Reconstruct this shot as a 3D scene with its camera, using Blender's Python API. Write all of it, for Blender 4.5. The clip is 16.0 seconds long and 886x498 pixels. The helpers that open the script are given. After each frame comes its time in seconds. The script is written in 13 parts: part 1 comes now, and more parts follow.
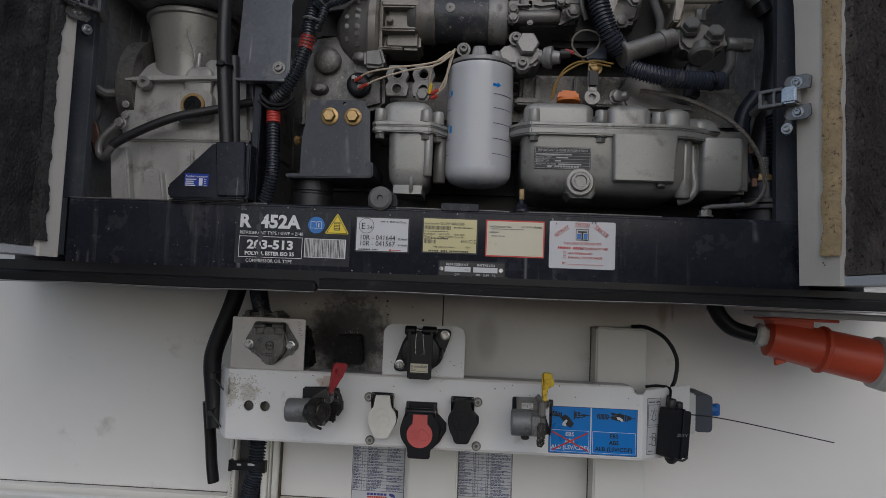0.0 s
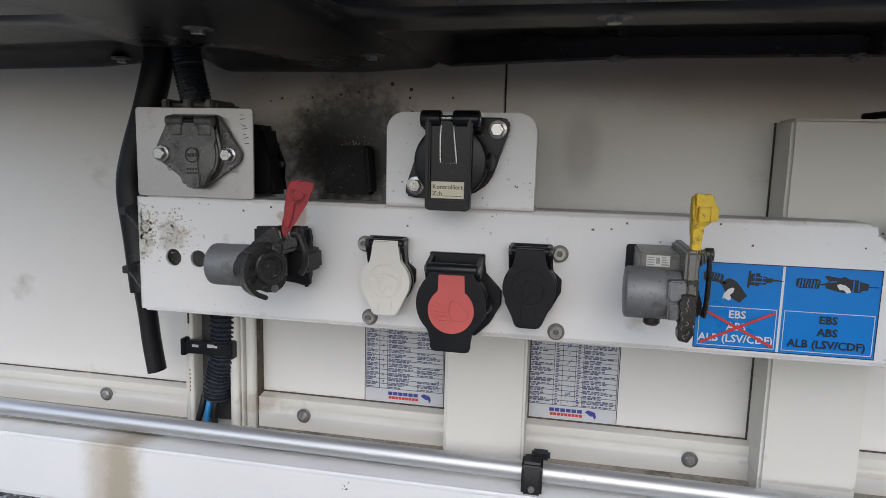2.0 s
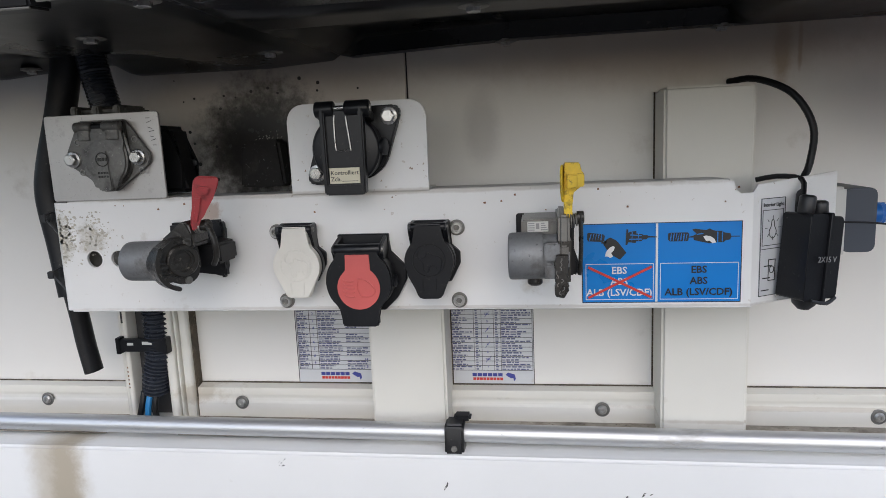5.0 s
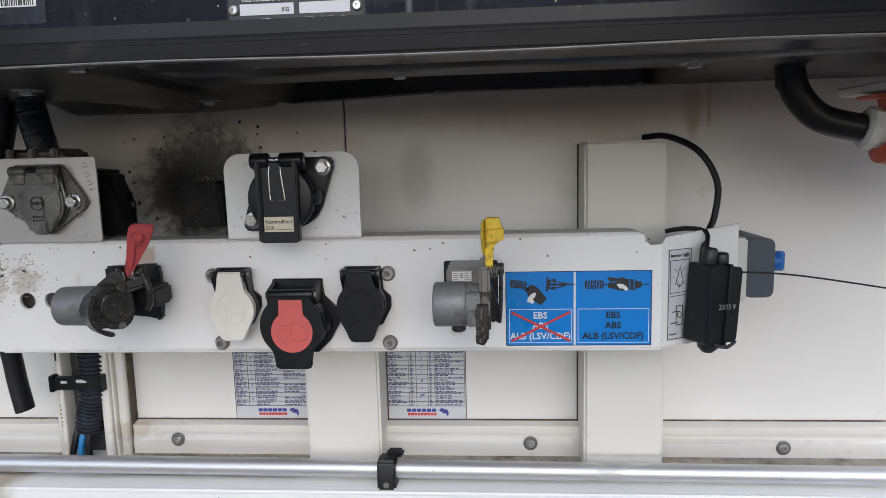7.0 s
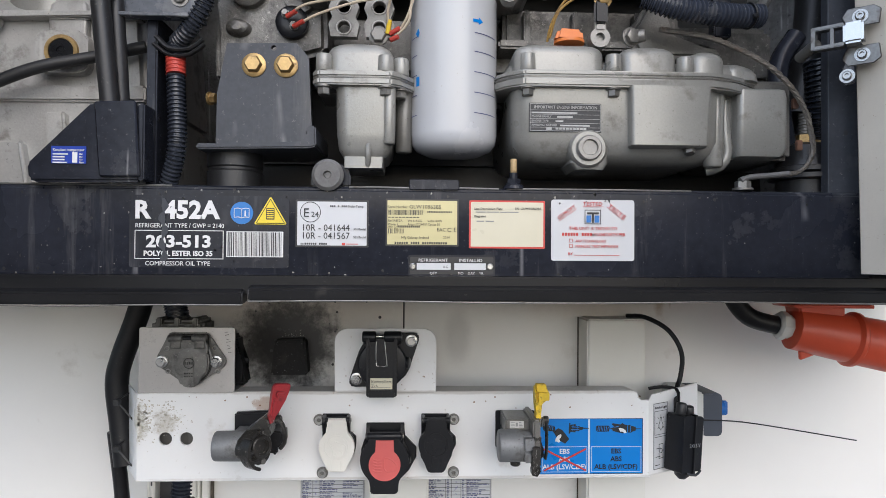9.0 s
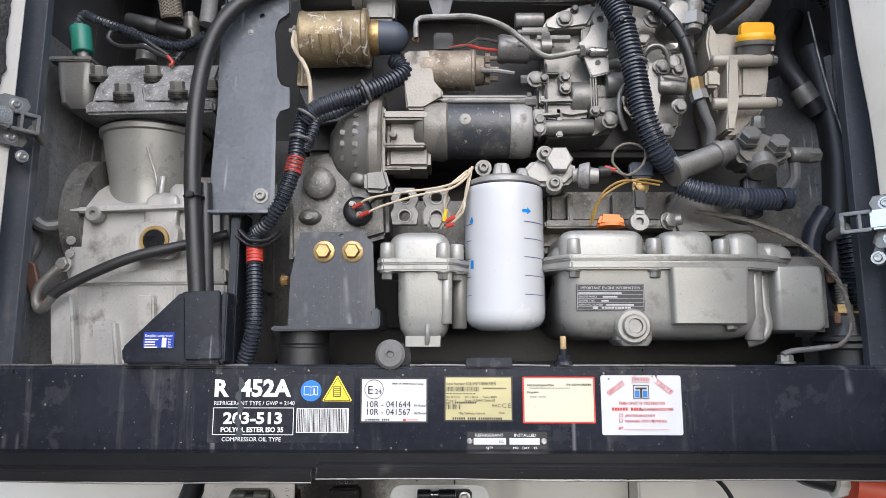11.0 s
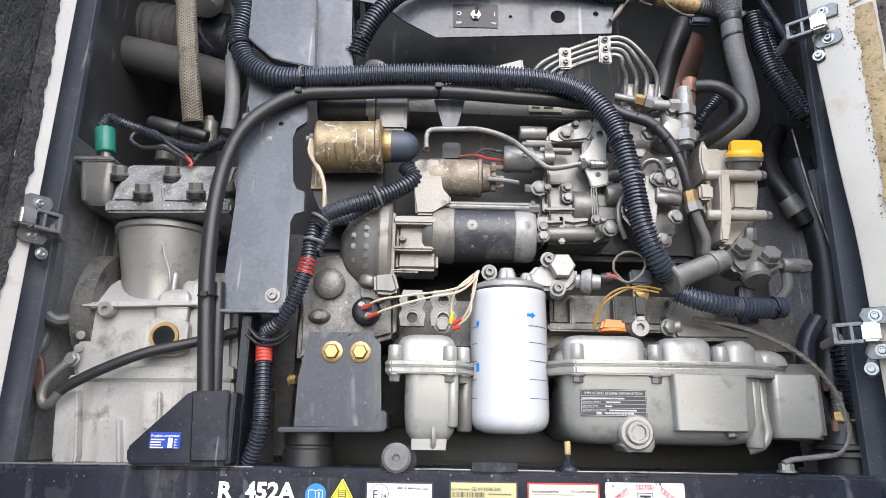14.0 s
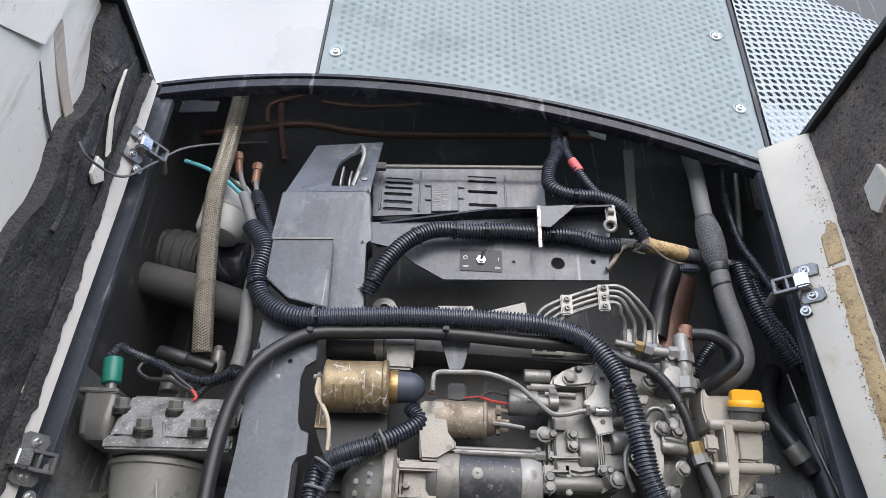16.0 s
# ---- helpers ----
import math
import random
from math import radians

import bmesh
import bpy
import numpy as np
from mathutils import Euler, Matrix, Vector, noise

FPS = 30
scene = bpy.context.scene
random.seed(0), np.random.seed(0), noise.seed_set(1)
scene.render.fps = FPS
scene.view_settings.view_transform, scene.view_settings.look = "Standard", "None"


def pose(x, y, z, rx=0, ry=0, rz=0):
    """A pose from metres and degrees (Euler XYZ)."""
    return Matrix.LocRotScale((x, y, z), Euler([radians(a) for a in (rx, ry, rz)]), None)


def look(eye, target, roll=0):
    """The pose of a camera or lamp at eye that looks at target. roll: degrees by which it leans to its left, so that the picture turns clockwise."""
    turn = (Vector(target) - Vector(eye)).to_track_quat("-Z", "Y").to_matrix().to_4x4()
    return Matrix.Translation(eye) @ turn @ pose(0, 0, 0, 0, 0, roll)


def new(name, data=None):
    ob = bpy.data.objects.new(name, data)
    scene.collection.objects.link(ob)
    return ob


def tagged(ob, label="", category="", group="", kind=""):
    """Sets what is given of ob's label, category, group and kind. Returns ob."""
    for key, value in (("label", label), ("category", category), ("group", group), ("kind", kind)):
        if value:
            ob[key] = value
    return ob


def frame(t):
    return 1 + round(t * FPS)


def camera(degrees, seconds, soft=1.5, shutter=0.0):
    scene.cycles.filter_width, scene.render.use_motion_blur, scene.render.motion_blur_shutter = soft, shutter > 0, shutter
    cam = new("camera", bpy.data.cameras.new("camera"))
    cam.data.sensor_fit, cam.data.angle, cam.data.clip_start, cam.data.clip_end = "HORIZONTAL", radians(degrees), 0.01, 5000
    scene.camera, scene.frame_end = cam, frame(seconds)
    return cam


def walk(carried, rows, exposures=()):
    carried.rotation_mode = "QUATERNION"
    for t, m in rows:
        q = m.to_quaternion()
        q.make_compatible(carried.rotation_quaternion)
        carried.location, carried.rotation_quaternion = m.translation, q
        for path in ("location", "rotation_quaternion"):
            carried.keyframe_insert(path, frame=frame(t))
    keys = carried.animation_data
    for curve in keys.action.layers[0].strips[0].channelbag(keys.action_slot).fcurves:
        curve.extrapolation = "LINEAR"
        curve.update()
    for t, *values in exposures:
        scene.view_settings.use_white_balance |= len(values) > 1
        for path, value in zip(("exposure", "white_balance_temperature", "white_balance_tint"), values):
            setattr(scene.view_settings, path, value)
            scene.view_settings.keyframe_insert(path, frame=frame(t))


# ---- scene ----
cam = camera(68.1, 16.0, soft=0.4)
METRES, EYE, TILT, LEAN, TURN = 1.9, 1.66, 3.9, -2.3, 2.9
ROWS = [
    (0.0, 0.0, 0.0, 0.0, 0.0, 0.0, 0.0),
    (0.5, 0.0012, 0.0928, -0.0276, 2.46, -2.91, 1.15),
    (1.0, 0.0279, 0.2229, -0.0565, 7.23, -6.9, 1.56),
    (1.5, 0.0412, 0.2903, -0.0783, 9.87, -10.49, 2.2),
    (2.0, 0.0276, 0.3256, -0.0835, 8.56, -11.57, 1.44),
    (2.5, 0.0486, 0.3584, -0.0894, 10.05, -12.46, 1.51),
    (3.0, 0.0632, 0.3877, -0.0936, 12.7, -13.11, 3.14),
    (5.5, 0.0746, 0.2794, -0.081, 3.79, -12.84, 5.3),
    (6.0, 0.1019, 0.2681, -0.0762, 4.5, -12.56, 6.09),
    (6.5, 0.0994, 0.2692, -0.075, 5.36, -12.73, 4.65),
    (7.0, 0.087, 0.2876, -0.0645, 0.96, -11.68, 3.86),
    (7.5, 0.0765, 0.2538, -0.0368, 3.75, -8.37, 2.45),
    (8.0, 0.0205, 0.1953, -0.0192, -0.93, -4.3, 2.53),
    (8.5, -0.0324, 0.1465, 0.0041, -5.64, -3.32, 2.43),
    (9.0, -0.0227, 0.1379, 0.0185, -5.61, -3.26, 1.54),
    (9.5, -0.0182, 0.1237, 0.0398, -4.34, 0.12, 0.98),
    (10.0, -0.0262, 0.1108, 0.0649, -2.52, 2.82, 2.1),
    (12.5, -0.0404, 0.0987, 0.0852, -2.77, 6.71, 1.81),
    (13.0, -0.0392, 0.0905, 0.0905, -2.91, 7.82, 1.61),
    (13.5, -0.041, 0.0868, 0.0927, -2.64, 8.44, 1.15),
    (14.0, -0.0527, 0.0879, 0.0971, -3.75, 11.46, 1.17),
    (14.5, -0.0565, 0.0823, 0.1084, -3.86, 17.57, 1.11),
    (15.0, -0.0617, 0.0727, 0.1229, -4.29, 23.96, 1.23),
    (15.5, -0.0649, 0.0672, 0.1332, -4.55, 26.69, 0.47),
    (16.0, -0.07, 0.0633, 0.1397, -5.3, 27.36, 0.0),
]
EXPOSURES = [(t, e, 5980, 11) for t, e in ((0.0, -0.75), (0.6, -0.62), (1.0, -0.26), (1.5, -0.06), (3.0, 0.3), (5.5, 0.18), (7.0, 0.26), (7.6, 0.4), (8.6, 0.52), (9.2, 0.56), (10.0, 0.94), (12.5, 1.26), (13.0, 1.42), (14.0, 1.47), (14.5, 1.55), (15.0, 1.56), (15.4, 1.40), (16.0, 1.08))]
walk(cam, [(t, pose(0, 0, EYE, TILT, LEAN, TURN) @ pose(METRES * x, METRES * y, METRES * z, 90 + pitch, roll, yaw)) for t, x, y, z, yaw, pitch, roll in ROWS], EXPOSURES)

# ---- sky and sun: an overcast yard ----
world = bpy.data.worlds.new("sky")
scene.world = world
world.use_nodes = True
wn = world.node_tree
sky = wn.nodes.new("ShaderNodeTexSky")
sky.sky_type = "NISHITA"
sky.sun_disc = False
sky.sun_elevation, sky.sun_rotation = radians(36), radians(169)
sky.air_density, sky.dust_density, sky.ozone_density = 1.0, 2.0, 1.0
wn.links.new(sky.outputs["Color"], wn.nodes["Background"].inputs["Color"])
wn.nodes["Background"].inputs["Strength"].default_value = 0.15
sun_data = bpy.data.lights.new("sun", "SUN")
sun_data.energy, sun_data.angle, sun_data.color = 1.45, radians(110), (1.0, 0.985, 0.96)
sun = new("sun", sun_data)
sun.matrix_world = look((0.5, -4.2, 5.0), (0, 1.2, 1.0))

# ---- mesh helpers ----
def V(*p):
    return Vector(p[0] if len(p) == 1 else p)


def base_of(ob):
    p = Vector((0, 0, 0))
    while ob:
        p += ob.location
        ob = ob.parent
    return p


def thing(name, at, label, category, group="", kind=""):
    """An Empty at the base of a thing that parents its parts."""
    ob = new(name)
    ob.location, ob.empty_display_size = at, 0.03
    return tagged(ob, label, category, group, kind)


def part(name, bm, material, parent=None, label="", sharp=35):
    """One mesh object out of a bmesh in world coordinates, under its thing or part."""
    off = base_of(parent)
    bmesh.ops.recalc_face_normals(bm, faces=bm.faces)
    bm.transform(Matrix.Translation(-off))
    me = bpy.data.meshes.new(name)
    bm.to_mesh(me)
    bm.free()
    me.materials.append(material)
    me.shade_smooth()
    me.set_sharp_from_angle(angle=radians(sharp))
    ob = new(name, me)
    ob.parent = parent
    if label:
        ob["label"] = label
    return ob


def bm_new():
    return bmesh.new()


def bevel(bm, edges, size, seg=2):
    if size > 0:
        bmesh.ops.bevel(bm, geom=list(edges), offset=size, segments=seg, affect="EDGES", clamp_overlap=True)


def box(bm, a, b, bev=0.0, seg=2, m=None):
    lo, hi = [min(p, q) for p, q in zip(a, b)], [max(p, q) for p, q in zip(a, b)]
    t = Matrix.Translation([(p + q) / 2 for p, q in zip(lo, hi)]) @ Matrix.Diagonal([*[max(q - p, 1e-4) for p, q in zip(lo, hi)], 1])
    made = bmesh.ops.create_cube(bm, size=1, matrix=t if m is None else m @ t)["verts"]
    if bev:
        bevel(bm, {e for v in made for e in v.link_edges}, bev, seg)
    return bm


def frame_of(d):
    d = V(d).normalized()
    up = Vector((0, 0, 1)) if abs(d.z) < 0.9 else Vector((1, 0, 0))
    u = d.cross(up).normalized()
    return u, d.cross(u).normalized(), d


def lathe(bm, p, d, prof, n=20, caps=True, squash=1.0):
    """Rings of (distance along d, radius)."""
    u, w, d = frame_of(d)
    p = V(p)
    rings = []
    for s, r in prof:
        rings.append([bm.verts.new(p + d * s + (u * math.cos(a) + w * math.sin(a) * squash) * max(r, 1e-5)) for a in [2 * math.pi * i / n for i in range(n)]])
    for a, b in zip(rings, rings[1:]):
        for i in range(n):
            bm.faces.new((a[i], a[(i + 1) % n], b[(i + 1) % n], b[i]))
    if caps:
        bm.faces.new(rings[0])
        bm.faces.new(rings[-1])
    return bm


def cyl(bm, p0, p1, r, n=18, r1=None, bev=0.0):
    p0, p1 = V(p0), V(p1)
    h = (p1 - p0).length
    r1 = r if r1 is None else r1
    if bev:
        prof = [(0, r - bev), (bev * 0.4, r - bev * 0.3), (bev, r), (h - bev, r1), (h - bev * 0.4, r1 - bev * 0.3), (h, r1 - bev)]
    else:
        prof = [(0, r), (h, r1)]
    return lathe(bm, p0, p1 - p0, prof, n)


def prism(bm, pts, y0, y1, bev=0.0, seg=2, axis="y"):
    """A polygon of (x, z) drawn out along y (or (y, z) along x, or (x, y) along z)."""
    def at(p, v):
        return (p[0], v, p[1]) if axis == "y" else (v, p[0], p[1]) if axis == "x" else (p[0], p[1], v)
    a = [bm.verts.new(at(p, y0)) for p in pts]
    b = [bm.verts.new(at(p, y1)) for p in pts]
    n = len(pts)
    f = [bm.faces.new(a), bm.faces.new(b[::-1])]
    for i in range(n):
        f.append(bm.faces.new((a[i], b[i], b[(i + 1) % n], a[(i + 1) % n])))
    if bev:
        bevel(bm, {e for v in a + b for e in v.link_edges}, bev, seg)
    return bm


def holed(bm, outer, holes, y0, y1):
    """A sheet of (x, z) outline with real openings through it, from y0 to y1."""
    edges = []
    for loop in [outer] + holes:
        vs = [bm.verts.new((x, y0, z)) for x, z in loop]
        edges += [bm.edges.new((a, b)) for a, b in zip(vs, vs[1:] + vs[:1])]
    made = bmesh.ops.triangle_fill(bm, edges=edges, use_beauty=True, normal=(0, -1, 0))
    faces = [g for g in made["geom"] if isinstance(g, bmesh.types.BMFace)]
    ext = bmesh.ops.extrude_face_region(bm, geom=faces)["geom"]
    bmesh.ops.translate(bm, vec=(0, y1 - y0, 0), verts=[g for g in ext if isinstance(g, bmesh.types.BMVert)])
    return bm


def rounded(x0, z0, x1, z1, r, n=5):
    """A rectangle with round corners, as a list of points."""
    out = []
    for cx, cz, a in ((x1 - r, z1 - r, 0), (x0 + r, z1 - r, 90), (x0 + r, z0 + r, 180), (x1 - r, z0 + r, 270)):
        out += [(cx + r * math.cos(radians(a + 90 * i / n)), cz + r * math.sin(radians(a + 90 * i / n))) for i in range(n + 1)]
    return out


def disc(cx, cz, r, n=24, rz=None):
    return [(cx + r * math.cos(2 * math.pi * i / n), cz + (rz or r) * math.sin(2 * math.pi * i / n)) for i in range(n)]


def spline(pts, step=0.008):
    """A smooth line through the points, with points step apart."""
    p = [V(q) for q in pts]
    if len(p) == 2:
        n = max(1, int((p[1] - p[0]).length / step))
        return [p[0].lerp(p[1], i / n) for i in range(n + 1)]
    q = [p[0] * 2 - p[1]] + p + [p[-1] * 2 - p[-2]]
    out = []
    for i in range(1, len(q) - 2):
        n = max(2, int((q[i + 1] - q[i]).length / step))
        for k in range(n):
            t = k / n
            out.append(0.5 * (2 * q[i] + (q[i + 1] - q[i - 1]) * t + (2 * q[i - 1] - 5 * q[i] + 4 * q[i + 1] - q[i + 2]) * t * t + (3 * q[i] - q[i - 1] - 3 * q[i + 1] + q[i + 2]) * t ** 3))
    return out + [p[-1]]


def sweep(bm, pts, r, n=10, step=0.008, ribs=0.0, depth=0.20, taper=None, flat=1.0):
    """A hose or wire along a smooth line; ribs: the pitch of its rings."""
    if ribs:
        line = spline(pts, ribs / 4)
    else:
        line = spline(pts, step)
    d = (line[1] - line[0]).normalized()
    u = frame_of(d)[0]
    rings = []
    for i, p in enumerate(line):
        d = (line[min(i + 1, len(line) - 1)] - line[max(i - 1, 0)]).normalized()
        u = (u - d * u.dot(d)).normalized()
        w = d.cross(u)
        k = r
        if ribs:
            k = r * (1.0, 1.0, 1.0 - depth, 1.0 - depth)[i % 4]
        if taper:
            k *= 1 + (taper - 1) * i / len(line)
        rings.append([bm.verts.new(p + (u * math.cos(a) + w * math.sin(a) * flat) * k) for a in [2 * math.pi * j / n for j in range(n)]])
    for a, b in zip(rings, rings[1:]):
        for j in range(n):
            bm.faces.new((a[j], a[(j + 1) % n], b[(j + 1) % n], b[j]))
    bm.faces.new(rings[0])
    bm.faces.new(rings[-1])
    return bm


def ring(bm, c, d, r, tube, n=24, m=8):
    u, w, d = frame_of(d)
    c = V(c)
    rows = []
    for i in range(n):
        a = 2 * math.pi * i / n
        e = u * math.cos(a) + w * math.sin(a)
        rows.append([bm.verts.new(c + e * (r + tube * math.cos(b)) + d * tube * math.sin(b)) for b in [2 * math.pi * j / m for j in range(m)]])
    for i in range(n):
        for j in range(m):
            bm.faces.new((rows[i][j], rows[(i + 1) % n][j], rows[(i + 1) % n][(j + 1) % m], rows[i][(j + 1) % m]))
    return bm


def loft(bm, sections, n=5, caps=True):
    """A casting: rounded rectangles (z, x0, x1, y0, y1, r) stacked upwards."""
    rings = []
    for z, x0, x1, y0, y1, r in sections:
        r = min(r, (x1 - x0) / 2 - 1e-4, (y1 - y0) / 2 - 1e-4)
        rings.append([bm.verts.new((x, y, z)) for x, y in rounded(x0, y0, x1, y1, r, n)])
    k = len(rings[0])
    for a, b in zip(rings, rings[1:]):
        for i in range(k):
            bm.faces.new((a[i], a[(i + 1) % k], b[(i + 1) % k], b[i]))
    if caps:
        bm.faces.new(rings[0])
        bm.faces.new(rings[-1])
    return bm


def hump(bm, x0, x1, y0, y1, z0, z1, r):
    """A smooth raised cover with round shoulders."""
    h = z1 - z0
    e = min(r, h)
    sec = [(z0, x0, x1, y0, y1, r)]
    for a in (0, 20, 40, 60, 75, 90):
        k = e * (1 - math.cos(radians(a)))
        sec.append((z1 - e + e * math.sin(radians(a)), x0 + k, x1 - k, y0 + k, y1 - k, r))
    return loft(bm, sec)


def bolt(bm, p, d, r, h, washer=True):
    """A hexagon head on a washer."""
    p, d = V(p), V(d).normalized()
    if washer:
        lathe(bm, p, d, [(0, r * 1.28), (h * 0.22, r * 1.28), (h * 0.26, r * 1.15)], 18)
    lathe(bm, p + d * h * 0.2, d, [(0, r), (h * 0.72, r), (h * 0.8, r * 0.86)], 6)
    return bm


def socket_screw(bm, p, d, r, h):
    """A button head with a recess, on a washer."""
    p, d = V(p), V(d).normalized()
    lathe(bm, p, d, [(0, r * 1.5), (h * 0.25, r * 1.5), (h * 0.25, r), (h * 0.85, r * 0.92), (h, r * 0.75), (h, r * 0.45), (h * 0.5, r * 0.4), (h * 0.5, 0)], 16)
    return bm


def text_mesh(body, size, align="LEFT", thick=0.0002, bold=0.0, width=None):
    c = bpy.data.curves.new("text", "FONT")
    c.body, c.size, c.align_x, c.extrude, c.offset = body, size, align, thick, bold
    c.resolution_u = 2
    ob = bpy.data.objects.new("text", c)
    scene.collection.objects.link(ob)
    me = bpy.data.meshes.new_from_object(ob.evaluated_get(bpy.context.evaluated_depsgraph_get()))
    bpy.data.objects.remove(ob)
    if width and me.vertices:
        xs = [v.co.x for v in me.vertices]
        k = width / max(max(xs) - min(xs), 1e-4)
        for v in me.vertices:
            v.co.x *= k
    return me


def letters(body, at, size, material, parent, align="LEFT", bold=0.0, width=None, m=None, name="lettering", label=""):
    """Words that stand on a face towards -y; m: another pose in place of at."""
    me = text_mesh(body, size, align, 0.00025, bold, width)
    pose_m = m if m is not None else Matrix.Translation(at) @ pose(0, 0, 0, 90, 0, 0)
    me.transform(Matrix.Translation(-base_of(parent)) @ pose_m)
    me.materials.append(material)
    ob = new(name, me)
    ob.parent = parent
    if label:
        ob["label"] = label
    return ob


def strip(bm, x0, z0, x1, z1, y, t=0.0004):
    return box(bm, (x0, y, z0), (x1, y + t, z1))


# ---- materials ----
def mat(name, col, rough=0.5, metal=0.0, var=0.12, scale=9.0, bump=0.08, fine=180.0, dirt=None, coat=0.0, rvar=0.12, stretch=(1, 1, 1), dist=0.002, speck=0.0, speck_scale=170.0, speck_col=None, streak=None, scratch=None):
    """A surface with broad and fine variation. dirt: (colour, share 0-1, scale, roughness);
    streak: (colour, share, scale) run-off down the face; scratch: (colour, scale) thin lines."""
    m = bpy.data.materials.new(name)
    m.use_nodes = True
    t = m.node_tree
    n, l = t.nodes, t.links
    b = n["Principled BSDF"]
    tc = n.new("ShaderNodeTexCoord")
    mp = n.new("ShaderNodeMapping")
    mp.inputs["Scale"].default_value = stretch
    l.new(tc.outputs["Object"], mp.inputs["Vector"])

    def noise_tex(sc, det=4.0, ro=0.55, along=None):
        x = n.new("ShaderNodeTexNoise")
        x.inputs["Scale"].default_value, x.inputs["Detail"].default_value, x.inputs["Roughness"].default_value = sc, det, ro
        src = mp
        if along:
            src = n.new("ShaderNodeMapping")
            src.inputs["Scale"].default_value, src.inputs["Rotation"].default_value = along
            l.new(tc.outputs["Object"], src.inputs["Vector"])
        l.new(src.outputs["Vector"], x.inputs["Vector"])
        return x.outputs["Fac"]

    def ramp(fac, a, c, ca=(0, 0, 0, 1), cc=(1, 1, 1, 1)):
        x = n.new("ShaderNodeValToRGB")
        x.color_ramp.elements[0].position, x.color_ramp.elements[1].position = a, c
        x.color_ramp.elements[0].color, x.color_ramp.elements[1].color = ca, cc
        l.new(fac, x.inputs["Fac"])
        return x.outputs["Color"]

    def mix(fac, a, c, blend="MIX"):
        x = n.new("ShaderNodeMix")
        x.data_type, x.blend_type = "RGBA", blend
        for key, val in (("Factor", fac), ("A", a), ("B", c)):
            sock = [s for s in x.inputs if s.name == key and (s.type == "RGBA" or key == "Factor" and s.type == "VALUE")][0]
            if isinstance(val, (tuple, float, int)):
                sock.default_value = (*val, 1) if isinstance(val, tuple) and len(val) == 3 else val
            else:
                l.new(val, sock)
        return [s for s in x.outputs if s.type == "RGBA"][0]

    broad, small = noise_tex(scale), noise_tex(fine * 1.6, 3.0)
    lo, hi = tuple(c * (1 - var) for c in col), tuple(min(1.0, c * (1 + var)) for c in col)
    color = mix(ramp(broad, 0.3, 0.7), lo, hi)
    color = mix(0.35 * min(1, var * 4), color, mix(ramp(small, 0.3, 0.7), lo, hi))
    rough_val = None
    if dirt:
        dc, share, dscale, drough = dirt
        mask = ramp(noise_tex(dscale, 7.0, 0.65), 0.68 - share * 0.4, 0.80 - share * 0.25)
        color = mix(mask, color, dc)
        rough_val = mask
    if speck:
        sm = ramp(noise_tex(speck_scale * 1.8, 5.0, 0.7), 0.66 - speck * 0.3, 0.74 - speck * 0.25)
        color = mix(sm, color, speck_col or tuple(c * 0.35 for c in col))
    if streak:
        sc, share, size = streak
        run = ramp(noise_tex(size, 6.0, 0.7, ((1, 1, 0.07), (0, 0.03, 0))), 0.72 - share * 0.4, 0.86 - share * 0.3)
        run = mix(ramp(noise_tex(size * 0.25, 4.0), 0.35, 0.65), (0, 0, 0), run)
        color = mix(run, color, sc)
    if scratch:
        sc, size = scratch
        for turn in ((0.3, 0.5, 0.2), (1.1, -0.7, 0.4)):
            line = ramp(noise_tex(size, 1.0, 0.5, ((1, 1, 0.06), turn)), 0.50, 0.507)
            line = mix(line, (0, 0, 0), ramp(noise_tex(size, 1.0, 0.5, ((1, 1, 0.06), turn)), 0.507, 0.514, (1, 1, 1, 1), (0, 0, 0, 1)))
            line = mix(ramp(noise_tex(size * 1.7, 3.0), 0.52, 0.62), (0, 0, 0), line)
            color = mix(line, color, sc)
    l.new(color, b.inputs["Base Color"])
    mr = n.new("ShaderNodeMapRange")
    mr.inputs["To Min"].default_value, mr.inputs["To Max"].default_value = max(0.03, rough - rvar), min(1, rough + rvar)
    l.new(broad, mr.inputs["Value"])
    if rough_val is not None:
        x = n.new("ShaderNodeMix")
        l.new(rough_val, x.inputs[0])
        l.new(mr.outputs["Result"], x.inputs[2])
        x.inputs[3].default_value = dirt[3]
        l.new(x.outputs[0], b.inputs["Roughness"])
        if metal:
            y = n.new("ShaderNodeMix")
            l.new(rough_val, y.inputs[0])
            y.inputs[2].default_value, y.inputs[3].default_value = metal, 0.0
            l.new(y.outputs[0], b.inputs["Metallic"])
    else:
        l.new(mr.outputs["Result"], b.inputs["Roughness"])
        b.inputs["Metallic"].default_value = metal
    if coat:
        b.inputs["Coat Weight"].default_value, b.inputs["Coat Roughness"].default_value = coat, 0.08
    if bump:
        bp = n.new("ShaderNodeBump")
        bp.inputs["Strength"].default_value, bp.inputs["Distance"].default_value = bump, dist
        l.new(small, bp.inputs["Height"])
        l.new(bp.outputs["Normal"], b.inputs["Normal"])
    return m


